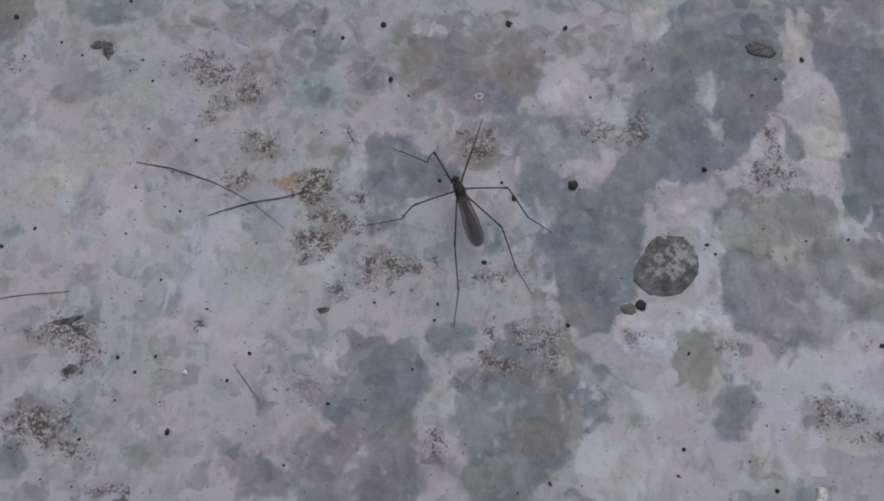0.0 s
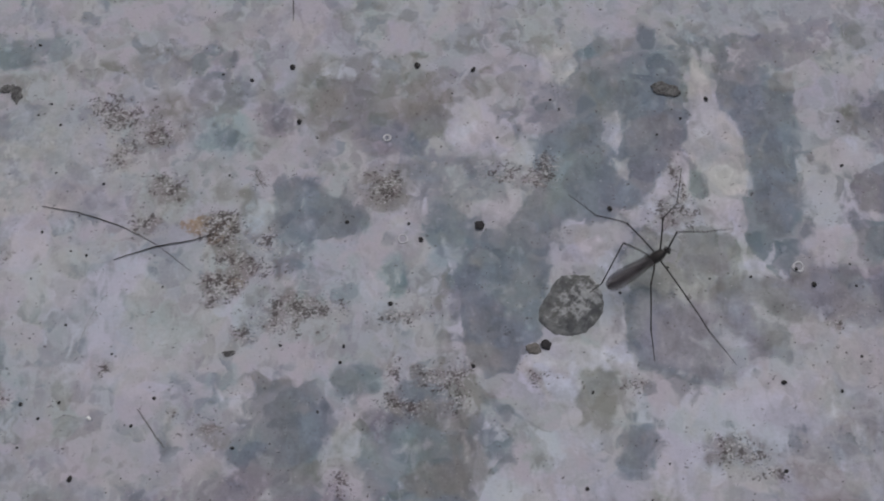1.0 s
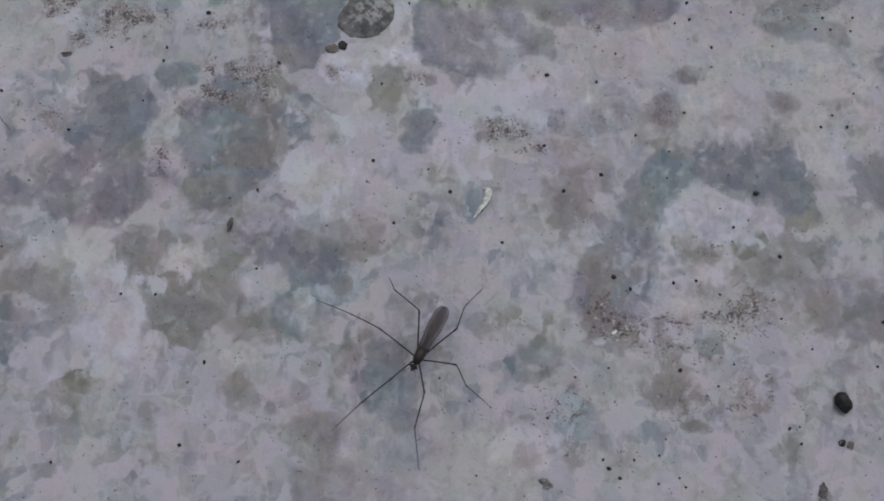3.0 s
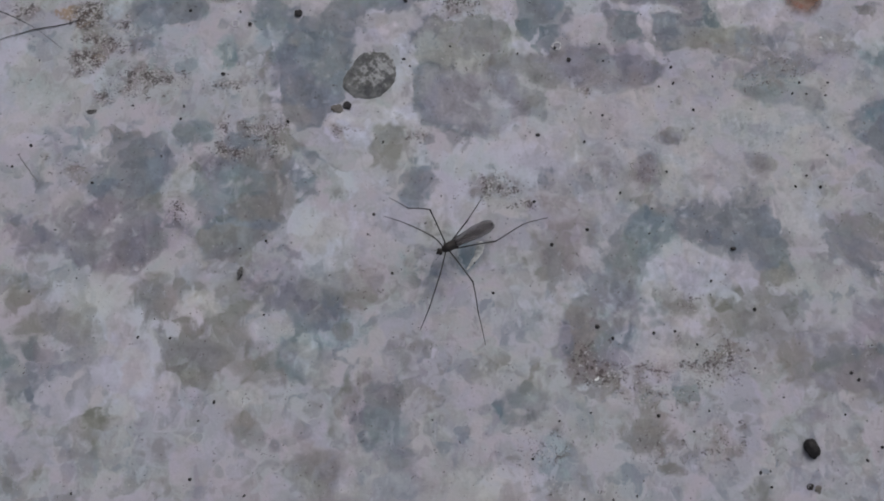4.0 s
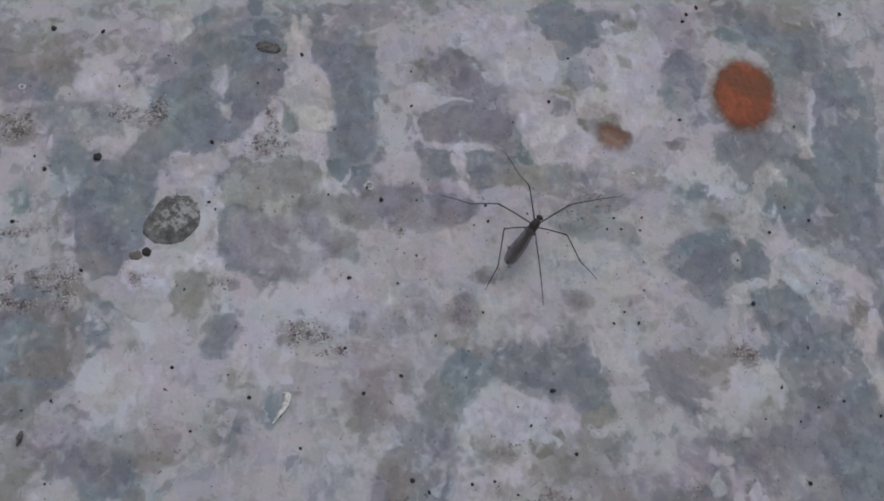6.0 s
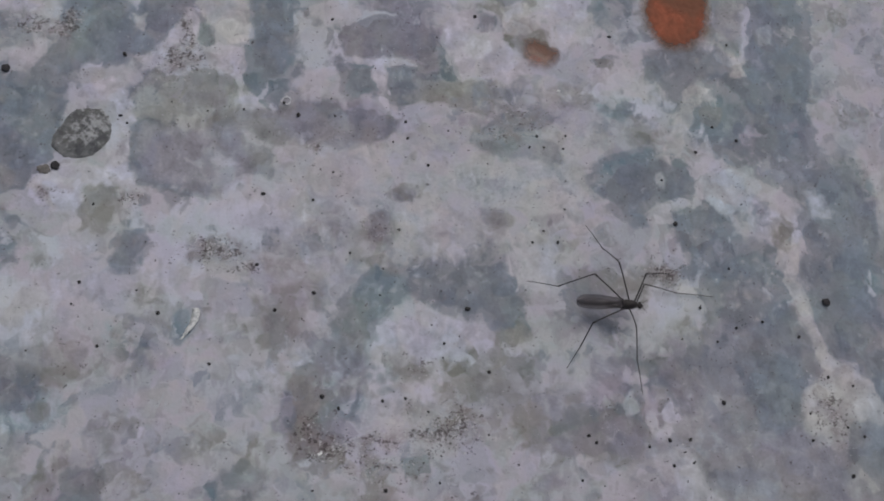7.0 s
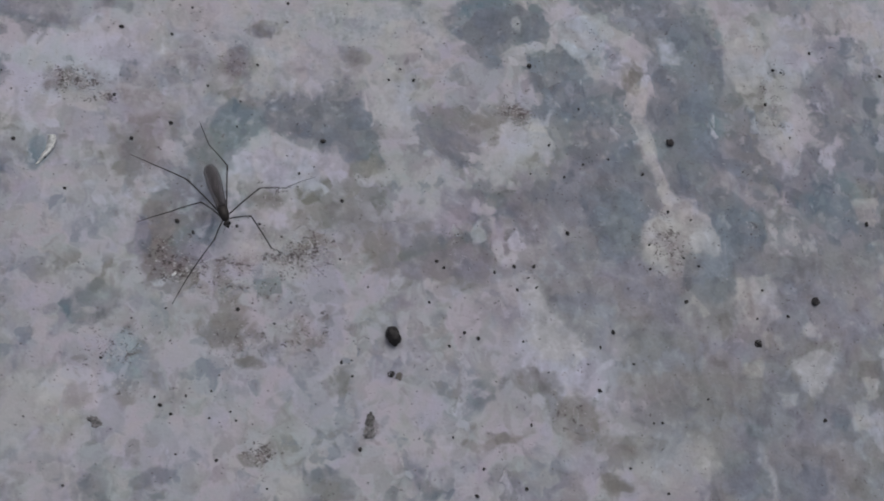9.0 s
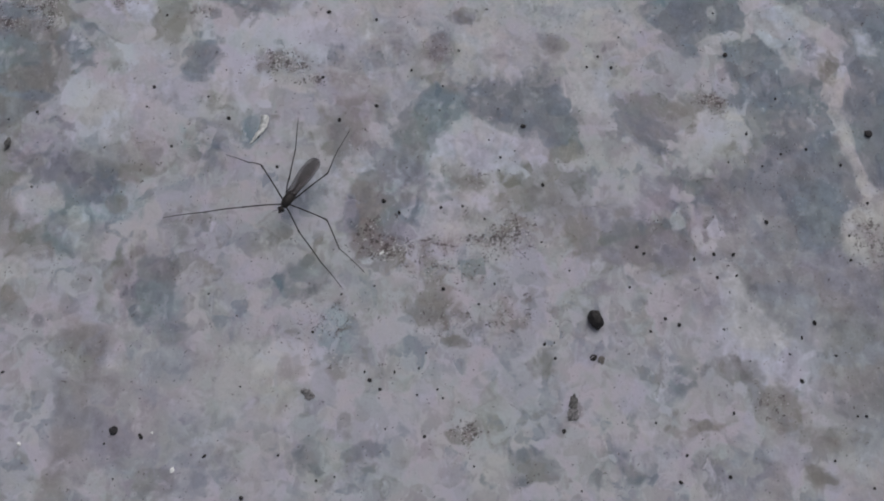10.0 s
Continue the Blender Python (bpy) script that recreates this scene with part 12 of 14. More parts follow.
    walk(LEGS["L2"][0], [
        (0, pose(0.00000, 0.00000, 0.00000, 0, -21.1, 95.2)), (0.2, pose(0.00000, 0.00000, 0.00000, 0, -34.0, 96.6)), (0.5, pose(0.00000, 0.00000, 0.00000, 0, -45.6, 98.4)),
        (0.7, pose(0.00000, 0.00000, 0.00000, 0, -8.6, 97.3)), (1, pose(0.00000, 0.00000, 0.00000, 0, -35.6, 109.1)), (1.2, pose(0.00000, 0.00000, 0.00000, 0, 2.1, 92.9)),
        (1.5, pose(0.00000, 0.00000, 0.00000, 0, -58.3, 101.7)), (1.7, pose(0.00000, 0.00000, 0.00000, 0, -47.8, 97.2)), (2, pose(0.00000, 0.00000, 0.00000, 0, -37.7, 98.3)),
        (2.3, pose(0.00000, 0.00000, 0.00000, 0, -44.0, 105.6)), (2.5, pose(0.00000, 0.00000, 0.00000, 0, -30.0, 99.5)), (2.7, pose(0.00000, 0.00000, 0.00000, 0, -46.9, 96.8)),
        (3, pose(0.00000, 0.00000, 0.00000, 0, -43.2, 99.4)), (3.25, pose(0.00000, 0.00000, 0.00000, 0, -36.6, 103.3)), (3.5, pose(0.00000, 0.00000, 0.00000, 0, -30.0, 106.6)),
        (3.8, pose(0.00000, 0.00000, 0.00000, 0, -26.1, 108.3)), (4, pose(0.00000, 0.00000, 0.00000, 0, -10.9, 94.9)), (4.2, pose(0.00000, 0.00000, 0.00000, 0, -15.4, 95.7)),
        (4.5, pose(0.00000, 0.00000, 0.00000, 0, -32.4, 105.2)), (4.8, pose(0.00000, 0.00000, 0.00000, 0, -45.0, 93.6)), (5, pose(0.00000, 0.00000, 0.00000, 0, -53.6, 84.6)),
        (5.2, pose(0.00000, 0.00000, 0.00000, 0, -51.9, 73.9)), (5.5, pose(0.00000, 0.00000, 0.00000, 0, -29.6, 93.0)), (5.7, pose(0.00000, 0.00000, 0.00000, 0, -18.4, 100.5)),
        (6, pose(0.00000, 0.00000, 0.00000, 0, -21.5, 100.2)), (6.25, pose(0.00000, 0.00000, 0.00000, 0, -26.9, 99.7)), (6.5, pose(0.00000, 0.00000, 0.00000, 0, -32.3, 99.2)),
        (6.8, pose(0.00000, 0.00000, 0.00000, 0, -35.4, 98.8)), (7, pose(0.00000, 0.00000, 0.00000, 0, -27.2, 110.8)), (7.2, pose(0.00000, 0.00000, 0.00000, 0, -41.1, 116.2)),
        (7.5, pose(0.00000, 0.00000, 0.00000, 0, -45.0, 104.6)), (7.7, pose(0.00000, 0.00000, 0.00000, 0, -57.7, 105.3)), (8, pose(0.00000, 0.00000, 0.00000, 0, -48.2, 93.3)),
        (8.2, pose(0.00000, 0.00000, 0.00000, 0, -23.6, 105.7)), (8.5, pose(0.00000, 0.00000, 0.00000, 0, -31.4, 107.7)), (8.8, pose(0.00000, 0.00000, 0.00000, 0, -29.5, 114.7)),
        (9, pose(0.00000, 0.00000, 0.00000, 0, -28.2, 104.8)), (9.2, pose(0.00000, 0.00000, 0.00000, 0, -17.2, 109.0)), (9.5, pose(0.00000, 0.00000, 0.00000, 0, -37.1, 110.0)),
        (9.7, pose(0.00000, 0.00000, 0.00000, 0, -27.9, 106.5)), (10, pose(0.00000, 0.00000, 0.00000, 0, -16.3, 94.4)),
    ])
    walk(LEGS["L2"][1], [
        (0, pose(-0.00076, 0.00831, 0.00321, 0, 67.7, 103.0)), (0.2, pose(-0.00085, 0.00736, 0.00500, 0, 26.1, 91.4)), (0.5, pose(-0.00092, 0.00618, 0.00639, 0, 33.7, 114.7)),
        (0.7, pose(-0.00112, 0.00877, 0.00134, 0, 23.2, 105.9)), (1, pose(-0.00238, 0.00686, 0.00521, 0, 33.1, 123.1)), (1.2, pose(-0.00045, 0.00892, -0.00033, 0, 1.8, 112.3)),
        (1.5, pose(-0.00095, 0.00460, 0.00760, 0, 69.4, 111.5)), (1.7, pose(-0.00075, 0.00596, 0.00662, 0, 59.7, 83.3)), (2, pose(-0.00102, 0.00700, 0.00546, 0, 37.9, 84.0)),
        (2.3, pose(-0.00173, 0.00619, 0.00621, 0, 48.0, 112.9)), (2.5, pose(-0.00127, 0.00764, 0.00447, 0, 71.5, 47.6)), (2.7, pose(-0.00072, 0.00607, 0.00652, 0, 59.4, 57.7)),
        (3, pose(-0.00107, 0.00643, 0.00612, 0, 56.3, 65.4)), (3.25, pose(-0.00165, 0.00698, 0.00533, 0, 49.8, 76.0)), (3.5, pose(-0.00221, 0.00742, 0.00446, 0, 42.7, 84.0)),
        (3.8, pose(-0.00252, 0.00762, 0.00393, 0, 38.3, 87.8)), (4, pose(-0.00074, 0.00874, 0.00169, 0, 13.0, 72.1)), (4.2, pose(-0.00085, 0.00857, 0.00238, 0, 14.6, 68.8)),
        (4.5, pose(-0.00198, 0.00728, 0.00479, 0, 29.4, 84.5)), (4.8, pose(-0.00039, 0.00630, 0.00632, 0, 59.2, 75.9)), (5, pose(0.00050, 0.00528, 0.00720, 0, 37.6, 76.0)),
        (5.2, pose(0.00153, 0.00529, 0.00704, 0, 70.1, 89.3)), (5.5, pose(-0.00040, 0.00776, 0.00442, 0, 33.1, 105.2)), (5.7, pose(-0.00155, 0.00834, 0.00281, 0, 24.8, 116.1)),
        (6, pose(-0.00148, 0.00818, 0.00327, 0, 28.5, 115.2)), (6.25, pose(-0.00135, 0.00786, 0.00404, 0, 34.8, 113.6)), (6.5, pose(-0.00120, 0.00746, 0.00478, 0, 41.1, 111.6)),
        (6.8, pose(-0.00111, 0.00720, 0.00518, 0, 44.7, 110.3)), (7, pose(-0.00283, 0.00743, 0.00408, 0, 39.9, 124.1)), (7.2, pose(-0.00298, 0.00604, 0.00588, 0, 39.1, 102.3)),
        (7.5, pose(-0.00159, 0.00612, 0.00632, 0, 51.9, 99.2)), (7.7, pose(-0.00126, 0.00461, 0.00755, 0, 52.5, 112.6)), (8, pose(-0.00035, 0.00595, 0.00666, 0, 46.5, 89.3)),
        (8.2, pose(-0.00222, 0.00788, 0.00358, 0, 41.7, 67.7)), (8.5, pose(-0.00231, 0.00727, 0.00465, 0, 29.3, 99.6)), (8.8, pose(-0.00325, 0.00707, 0.00440, 0, 25.1, 123.6)),
        (9, pose(-0.00201, 0.00761, 0.00423, 0, 39.5, 92.0)), (9.2, pose(-0.00278, 0.00807, 0.00264, 0, 43.8, 92.2)), (9.5, pose(-0.00244, 0.00670, 0.00540, 0, 83.2, -168.6)),
        (9.7, pose(-0.00225, 0.00757, 0.00419, 0, 71.7, 130.8)), (10, pose(-0.00065, 0.00855, 0.00250, 0, 34.7, 62.2)),
    ])
    walk(LEGS["L2"][2], [
        (0, pose(-0.00134, 0.01079, -0.00300, 0, 10.9, 80.9)), (0.2, pose(-0.00100, 0.01339, 0.00205, 0, 32.0, 79.0)), (0.5, pose(-0.00325, 0.01126, 0.00267, 0, 16.2, 104.1)),
        (0.7, pose(-0.00281, 0.01470, -0.00131, 0, 14.1, 97.7)), (1, pose(-0.00545, 0.01157, 0.00154, 0, 21.0, 103.2)), (1.2, pose(-0.00300, 0.01513, -0.00054, 0, 0.4, 103.5)),
        (1.5, pose(-0.00182, 0.00680, 0.00132, 0, 36.0, 97.3)), (1.7, pose(-0.00035, 0.00932, 0.00082, 0, 37.7, 84.3)), (2, pose(-0.00047, 0.01227, 0.00133, 0, 41.8, 86.8)),
        (2.3, pose(-0.00348, 0.01033, 0.00122, 0, 34.0, 105.7)), (2.5, pose(0.00016, 0.00921, -0.00190, 0, 21.6, 76.2)), (2.7, pose(0.00110, 0.00895, 0.00074, 0, 26.9, 79.9)),
        (3, pose(0.00048, 0.00982, 0.00053, 0, 27.1, 81.9)), (3.25, pose(-0.00061, 0.01118, 0.00020, 0, 27.3, 85.6)), (3.5, pose(-0.00170, 0.01233, -0.00009, 0, 27.3, 89.2)),
        (3.8, pose(-0.00232, 0.01288, -0.00023, 0, 27.4, 91.3)), (4, pose(0.00127, 0.01497, 0.00018, 0, 29.1, 78.7)), (4.2, pose(0.00150, 0.01463, 0.00069, 0, 37.7, 77.3)),
        (4.5, pose(-0.00143, 0.01310, 0.00150, 0, 51.2, 91.8)), (4.8, pose(0.00045, 0.00964, 0.00056, 0, 29.6, 86.6)), (5, pose(0.00179, 0.01044, 0.00310, 0, 37.4, 69.7)),
        (5.2, pose(0.00156, 0.00758, 0.00072, 0, 45.4, 95.4)), (5.5, pose(-0.00187, 0.01319, 0.00075, 0, 13.6, 94.7)), (5.7, pose(-0.00423, 0.01381, -0.00000, 0, 7.1, 106.9)),
        (6, pose(-0.00399, 0.01352, 0.00007, 0, 8.6, 106.3)), (6.25, pose(-0.00355, 0.01291, 0.00021, 0, 11.1, 105.3)), (6.5, pose(-0.00307, 0.01216, 0.00037, 0, 13.7, 104.3)),
        (6.8, pose(-0.00277, 0.01167, 0.00046, 0, 15.1, 103.7)), (7, pose(-0.00571, 0.01170, -0.00022, 0, 19.5, 119.9)), (7.2, pose(-0.00409, 0.01113, 0.00164, 0, 30.7, 104.4)),
        (7.5, pose(-0.00225, 0.01020, 0.00104, 0, 44.6, 94.2)), (7.7, pose(-0.00283, 0.00838, 0.00223, 0, 17.1, 102.7)), (8, pose(-0.00029, 0.01057, 0.00179, 0, 56.7, 91.9)),
        (8.2, pose(-0.00032, 0.01252, -0.00089, 0, 22.8, 87.4)), (8.5, pose(-0.00330, 0.01304, 0.00137, 0, 38.1, 113.0)), (8.8, pose(-0.00661, 0.01214, 0.00155, 0, 43.4, 111.2)),
        (9, pose(-0.00219, 0.01279, -0.00004, 0, 22.2, 104.3)), (9.2, pose(-0.00297, 0.01292, -0.00200, 0, 13.9, 105.7)), (9.5, pose(-0.00322, 0.00654, -0.00127, 0, 24.6, 68.6)),
        (9.7, pose(-0.00363, 0.00917, -0.00218, 0, 17.1, 65.4)), (10, pose(0.00192, 0.01344, -0.00131, 0, 23.5, 85.8)),
    ])
    walk(LEGS["L3"][0], [
        (0, pose(0.00000, 0.00000, 0.00000, 0, -4.7, 158.7)), (0.2, pose(0.00000, 0.00000, 0.00000, 0, -36.9, 155.3)), (0.5, pose(0.00000, 0.00000, 0.00000, 0, -34.5, 153.8)),
        (0.7, pose(0.00000, 0.00000, 0.00000, 0, -21.5, 148.1)), (1, pose(0.00000, 0.00000, 0.00000, 0, -50.9, 138.4)), (1.2, pose(0.00000, 0.00000, 0.00000, 0, -46.4, 134.6)),
        (1.5, pose(0.00000, 0.00000, 0.00000, 0, -32.6, 155.6)), (1.7, pose(0.00000, 0.00000, 0.00000, 0, -36.0, 153.7)), (2, pose(0.00000, 0.00000, 0.00000, 0, -39.7, 158.0)),
        (2.3, pose(0.00000, 0.00000, 0.00000, 0, -56.0, 153.3)), (2.5, pose(0.00000, 0.00000, 0.00000, 0, -22.8, 151.4)), (2.7, pose(0.00000, 0.00000, 0.00000, 0, -38.4, 152.2)),
        (3, pose(0.00000, 0.00000, 0.00000, 0, -39.5, 152.0)), (3.25, pose(0.00000, 0.00000, 0.00000, 0, -41.5, 151.8)), (3.5, pose(0.00000, 0.00000, 0.00000, 0, -43.5, 151.4)),
        (3.8, pose(0.00000, 0.00000, 0.00000, 0, -44.7, 151.3)), (4, pose(0.00000, 0.00000, 0.00000, 0, -15.1, 159.1)), (4.2, pose(0.00000, 0.00000, 0.00000, 0, -43.6, 148.4)),
        (4.5, pose(0.00000, 0.00000, 0.00000, 0, -26.8, 149.1)), (4.8, pose(0.00000, 0.00000, 0.00000, 0, -30.6, 147.4)), (5, pose(0.00000, 0.00000, 0.00000, 0, -35.5, 150.6)),
        (5.2, pose(0.00000, 0.00000, 0.00000, 0, -44.6, 141.4)), (5.5, pose(0.00000, 0.00000, 0.00000, 0, -49.4, 139.5)), (5.7, pose(0.00000, 0.00000, 0.00000, 0, -42.8, 147.0)),
        (6, pose(0.00000, 0.00000, 0.00000, 0, -44.6, 145.5)), (6.25, pose(0.00000, 0.00000, 0.00000, 0, -47.8, 142.5)), (6.5, pose(0.00000, 0.00000, 0.00000, 0, -50.9, 139.2)),
        (6.8, pose(0.00000, 0.00000, 0.00000, 0, -52.6, 137.1)), (7, pose(0.00000, 0.00000, 0.00000, 0, -27.2, 146.2)), (7.2, pose(0.00000, 0.00000, 0.00000, 0, -29.2, 162.5)),
        (7.5, pose(0.00000, 0.00000, 0.00000, 0, -15.9, 169.3)), (7.7, pose(0.00000, 0.00000, 0.00000, 0, -38.1, 145.6)), (8, pose(0.00000, 0.00000, 0.00000, 0, -11.8, 154.2)),
        (8.2, pose(0.00000, 0.00000, 0.00000, 0, -19.0, 165.5)), (8.5, pose(0.00000, 0.00000, 0.00000, 0, -17.7, 171.6)), (8.8, pose(0.00000, 0.00000, 0.00000, 0, -57.6, 132.4)),
        (9, pose(0.00000, 0.00000, 0.00000, 0, -20.9, 160.7)), (9.2, pose(0.00000, 0.00000, 0.00000, 0, -25.0, 159.5)), (9.5, pose(0.00000, 0.00000, 0.00000, 0, -44.0, 137.9)),
        (9.7, pose(0.00000, 0.00000, 0.00000, 0, -49.1, 145.7)), (10, pose(0.00000, 0.00000, 0.00000, 0, -24.1, 157.1)),
    ])
    walk(LEGS["L3"][1], [
        (0, pose(-0.00874, 0.00341, 0.00076, 0, 4.6, 166.5)), (0.2, pose(-0.00684, 0.00315, 0.00565, 0, 32.5, -173.7)), (0.5, pose(-0.00696, 0.00343, 0.00533, 0, 19.8, 177.5)),
        (0.7, pose(-0.00744, 0.00463, 0.00345, 0, 24.3, 169.0)), (1, pose(-0.00444, 0.00394, 0.00731, 0, 18.9, -150.8)), (1.2, pose(-0.00456, 0.00462, 0.00681, 0, 35.6, -160.6)),
        (1.5, pose(-0.00722, 0.00328, 0.00507, 0, 41.2, -171.0)), (1.7, pose(-0.00683, 0.00338, 0.00553, 0, 37.3, -170.3)), (2, pose(-0.00671, 0.00272, 0.00602, 0, 43.0, -154.4)),
        (2.3, pose(-0.00470, 0.00237, 0.00781, 0, 51.4, -163.1)), (2.5, pose(-0.00762, 0.00416, 0.00365, 0, 30.0, -179.6)), (2.7, pose(-0.00653, 0.00344, 0.00585, 0, 42.9, -168.2)),
        (3, pose(-0.00641, 0.00340, 0.00599, 0, 43.1, -172.0)), (3.25, pose(-0.00621, 0.00334, 0.00624, 0, 43.1, -178.7)), (3.5, pose(-0.00600, 0.00326, 0.00648, 0, 42.7, 174.7)),
        (3.8, pose(-0.00587, 0.00322, 0.00662, 0, 42.3, 170.9)), (4, pose(-0.00849, 0.00324, 0.00245, 0, 12.2, -173.5)), (4.2, pose(-0.00581, 0.00357, 0.00649, 0, 57.1, 166.5)),
        (4.5, pose(-0.00721, 0.00431, 0.00425, 0, 16.0, 166.0)), (4.8, pose(-0.00683, 0.00437, 0.00479, 0, 62.2, 167.6)), (5, pose(-0.00668, 0.00376, 0.00547, 0, 36.8, -178.9)),
        (5.2, pose(-0.00525, 0.00418, 0.00661, 0, 26.5, 152.2)), (5.5, pose(-0.00466, 0.00398, 0.00715, 0, 31.0, 174.6)), (5.7, pose(-0.00580, 0.00376, 0.00639, 0, 20.9, -152.6)),
        (6, pose(-0.00552, 0.00380, 0.00661, 0, 23.7, -153.8)), (6.25, pose(-0.00502, 0.00385, 0.00697, 0, 28.6, -156.1)), (6.5, pose(-0.00450, 0.00388, 0.00730, 0, 33.3, -158.5)),
        (6.8, pose(-0.00419, 0.00389, 0.00748, 0, 36.1, -160.1)), (7, pose(-0.00696, 0.00466, 0.00430, 0, 23.6, -163.2)), (7.2, pose(-0.00784, 0.00247, 0.00460, 0, 30.0, -167.2)),
        (7.5, pose(-0.00890, 0.00169, 0.00258, 0, 7.3, -168.8)), (7.7, pose(-0.00611, 0.00419, 0.00581, 0, 40.6, -147.9)), (8, pose(-0.00830, 0.00401, 0.00192, 0, 18.3, -121.2)),
        (8.2, pose(-0.00862, 0.00223, 0.00306, 0, 23.5, -154.9)), (8.5, pose(-0.00887, 0.00131, 0.00287, 0, 8.1, -164.0)), (8.8, pose(-0.00340, 0.00372, 0.00795, 0, 36.3, 176.5)),
        (9, pose(-0.00830, 0.00291, 0.00335, 0, 23.2, -163.0)), (9.2, pose(-0.00799, 0.00299, 0.00398, 0, 24.0, -169.2)), (9.5, pose(-0.00502, 0.00454, 0.00654, 0, 44.5, 174.3)),
        (9.7, pose(-0.00509, 0.00347, 0.00712, 0, 59.5, -161.4)), (10, pose(-0.00791, 0.00335, 0.00385, 0, 30.5, -163.4)),
    ])
    walk(LEGS["L3"][2], [
        (0, pose(-0.01679, 0.00534, 0.00011, 0, 17.0, 154.4)), (0.2, pose(-0.01380, 0.00239, 0.00119, 0, 12.2, 169.6)), (0.5, pose(-0.01476, 0.00377, 0.00252, 0, 22.4, 163.9)),
        (0.7, pose(-0.01486, 0.00607, 0.00004, 0, 9.1, 148.1)), (1, pose(-0.01130, 0.00011, 0.00462, 0, 75.2, 164.6)), (1.2, pose(-0.01093, 0.00238, 0.00199, 0, 28.0, 164.0)),
        (1.5, pose(-0.01340, 0.00230, -0.00039, 0, 16.1, 161.8)), (1.7, pose(-0.01334, 0.00227, 0.00051, 0, 20.5, 167.7)), (2, pose(-0.01218, 0.00010, 0.00035, 0, 21.2, 172.9)),
        (2.3, pose(-0.00965, 0.00086, 0.00132, 0, 22.8, 173.0)), (2.5, pose(-0.01481, 0.00411, -0.00050, 0, 13.6, 168.7)), (2.7, pose(-0.01248, 0.00220, 0.00020, 0, 22.4, 165.5)),
        (3, pose(-0.01242, 0.00256, 0.00033, 0, 24.0, 166.4)), (3.25, pose(-0.01227, 0.00320, 0.00058, 0, 26.8, 168.1)), (3.5, pose(-0.01207, 0.00383, 0.00086, 0, 29.6, 169.8)),
        (3.8, pose(-0.01193, 0.00419, 0.00104, 0, 31.2, 170.9)), (4, pose(-0.01655, 0.00232, 0.00069, 0, 20.5, 173.0)), (4.2, pose(-0.01019, 0.00462, -0.00048, 0, 18.2, 168.1)),
        (4.5, pose(-0.01495, 0.00625, 0.00196, 0, 37.9, -175.8)), (4.8, pose(-0.01061, 0.00520, -0.00256, 0, 0.7, 143.0)), (5, pose(-0.01332, 0.00363, 0.00050, 0, 19.7, 167.5)),
        (5.2, pose(-0.01181, 0.00765, 0.00290, 0, 50.4, 161.6)), (5.5, pose(-0.01174, 0.00465, 0.00288, 0, 25.0, 173.4)), (5.7, pose(-0.01268, 0.00019, 0.00343, 0, 48.4, -173.6)),
        (6, pose(-0.01234, 0.00044, 0.00327, 0, 44.8, -176.1)), (6.25, pose(-0.01168, 0.00089, 0.00301, 0, 38.4, -179.9)), (6.5, pose(-0.01095, 0.00134, 0.00274, 0, 31.9, 176.9)),
        (6.8, pose(-0.01049, 0.00161, 0.00259, 0, 28.1, 175.3)), (7, pose(-0.01424, 0.00247, 0.00098, 0, 11.1, 169.3)), (7.2, pose(-0.01484, 0.00088, 0.00045, 0, 19.0, 163.2)),
        (7.5, pose(-0.01697, 0.00009, 0.00152, 0, 26.1, 167.6)), (7.7, pose(-0.01145, 0.00084, 0.00042, 0, 22.7, -175.2)), (8, pose(-0.01238, -0.00273, -0.00068, 0, 14.9, -151.5)),
        (8.2, pose(-0.01551, -0.00101, -0.00025, 0, 7.8, -163.4)), (8.5, pose(-0.01677, -0.00095, 0.00169, 0, 0.3, 174.6)), (8.8, pose(-0.01008, 0.00413, 0.00304, 0, 36.0, 179.8)),
        (9, pose(-0.01560, 0.00068, 0.00008, 0, 11.5, -176.7)), (9.2, pose(-0.01544, 0.00156, 0.00061, 0, 23.1, 178.5)), (9.5, pose(-0.01091, 0.00513, 0.00072, 0, 29.0, -176.0)),
        (9.7, pose(-0.00908, 0.00213, -0.00003, 0, 23.7, -163.7)), (10, pose(-0.01477, 0.00130, -0.00036, 0, 14.8, -172.5)),
    ])
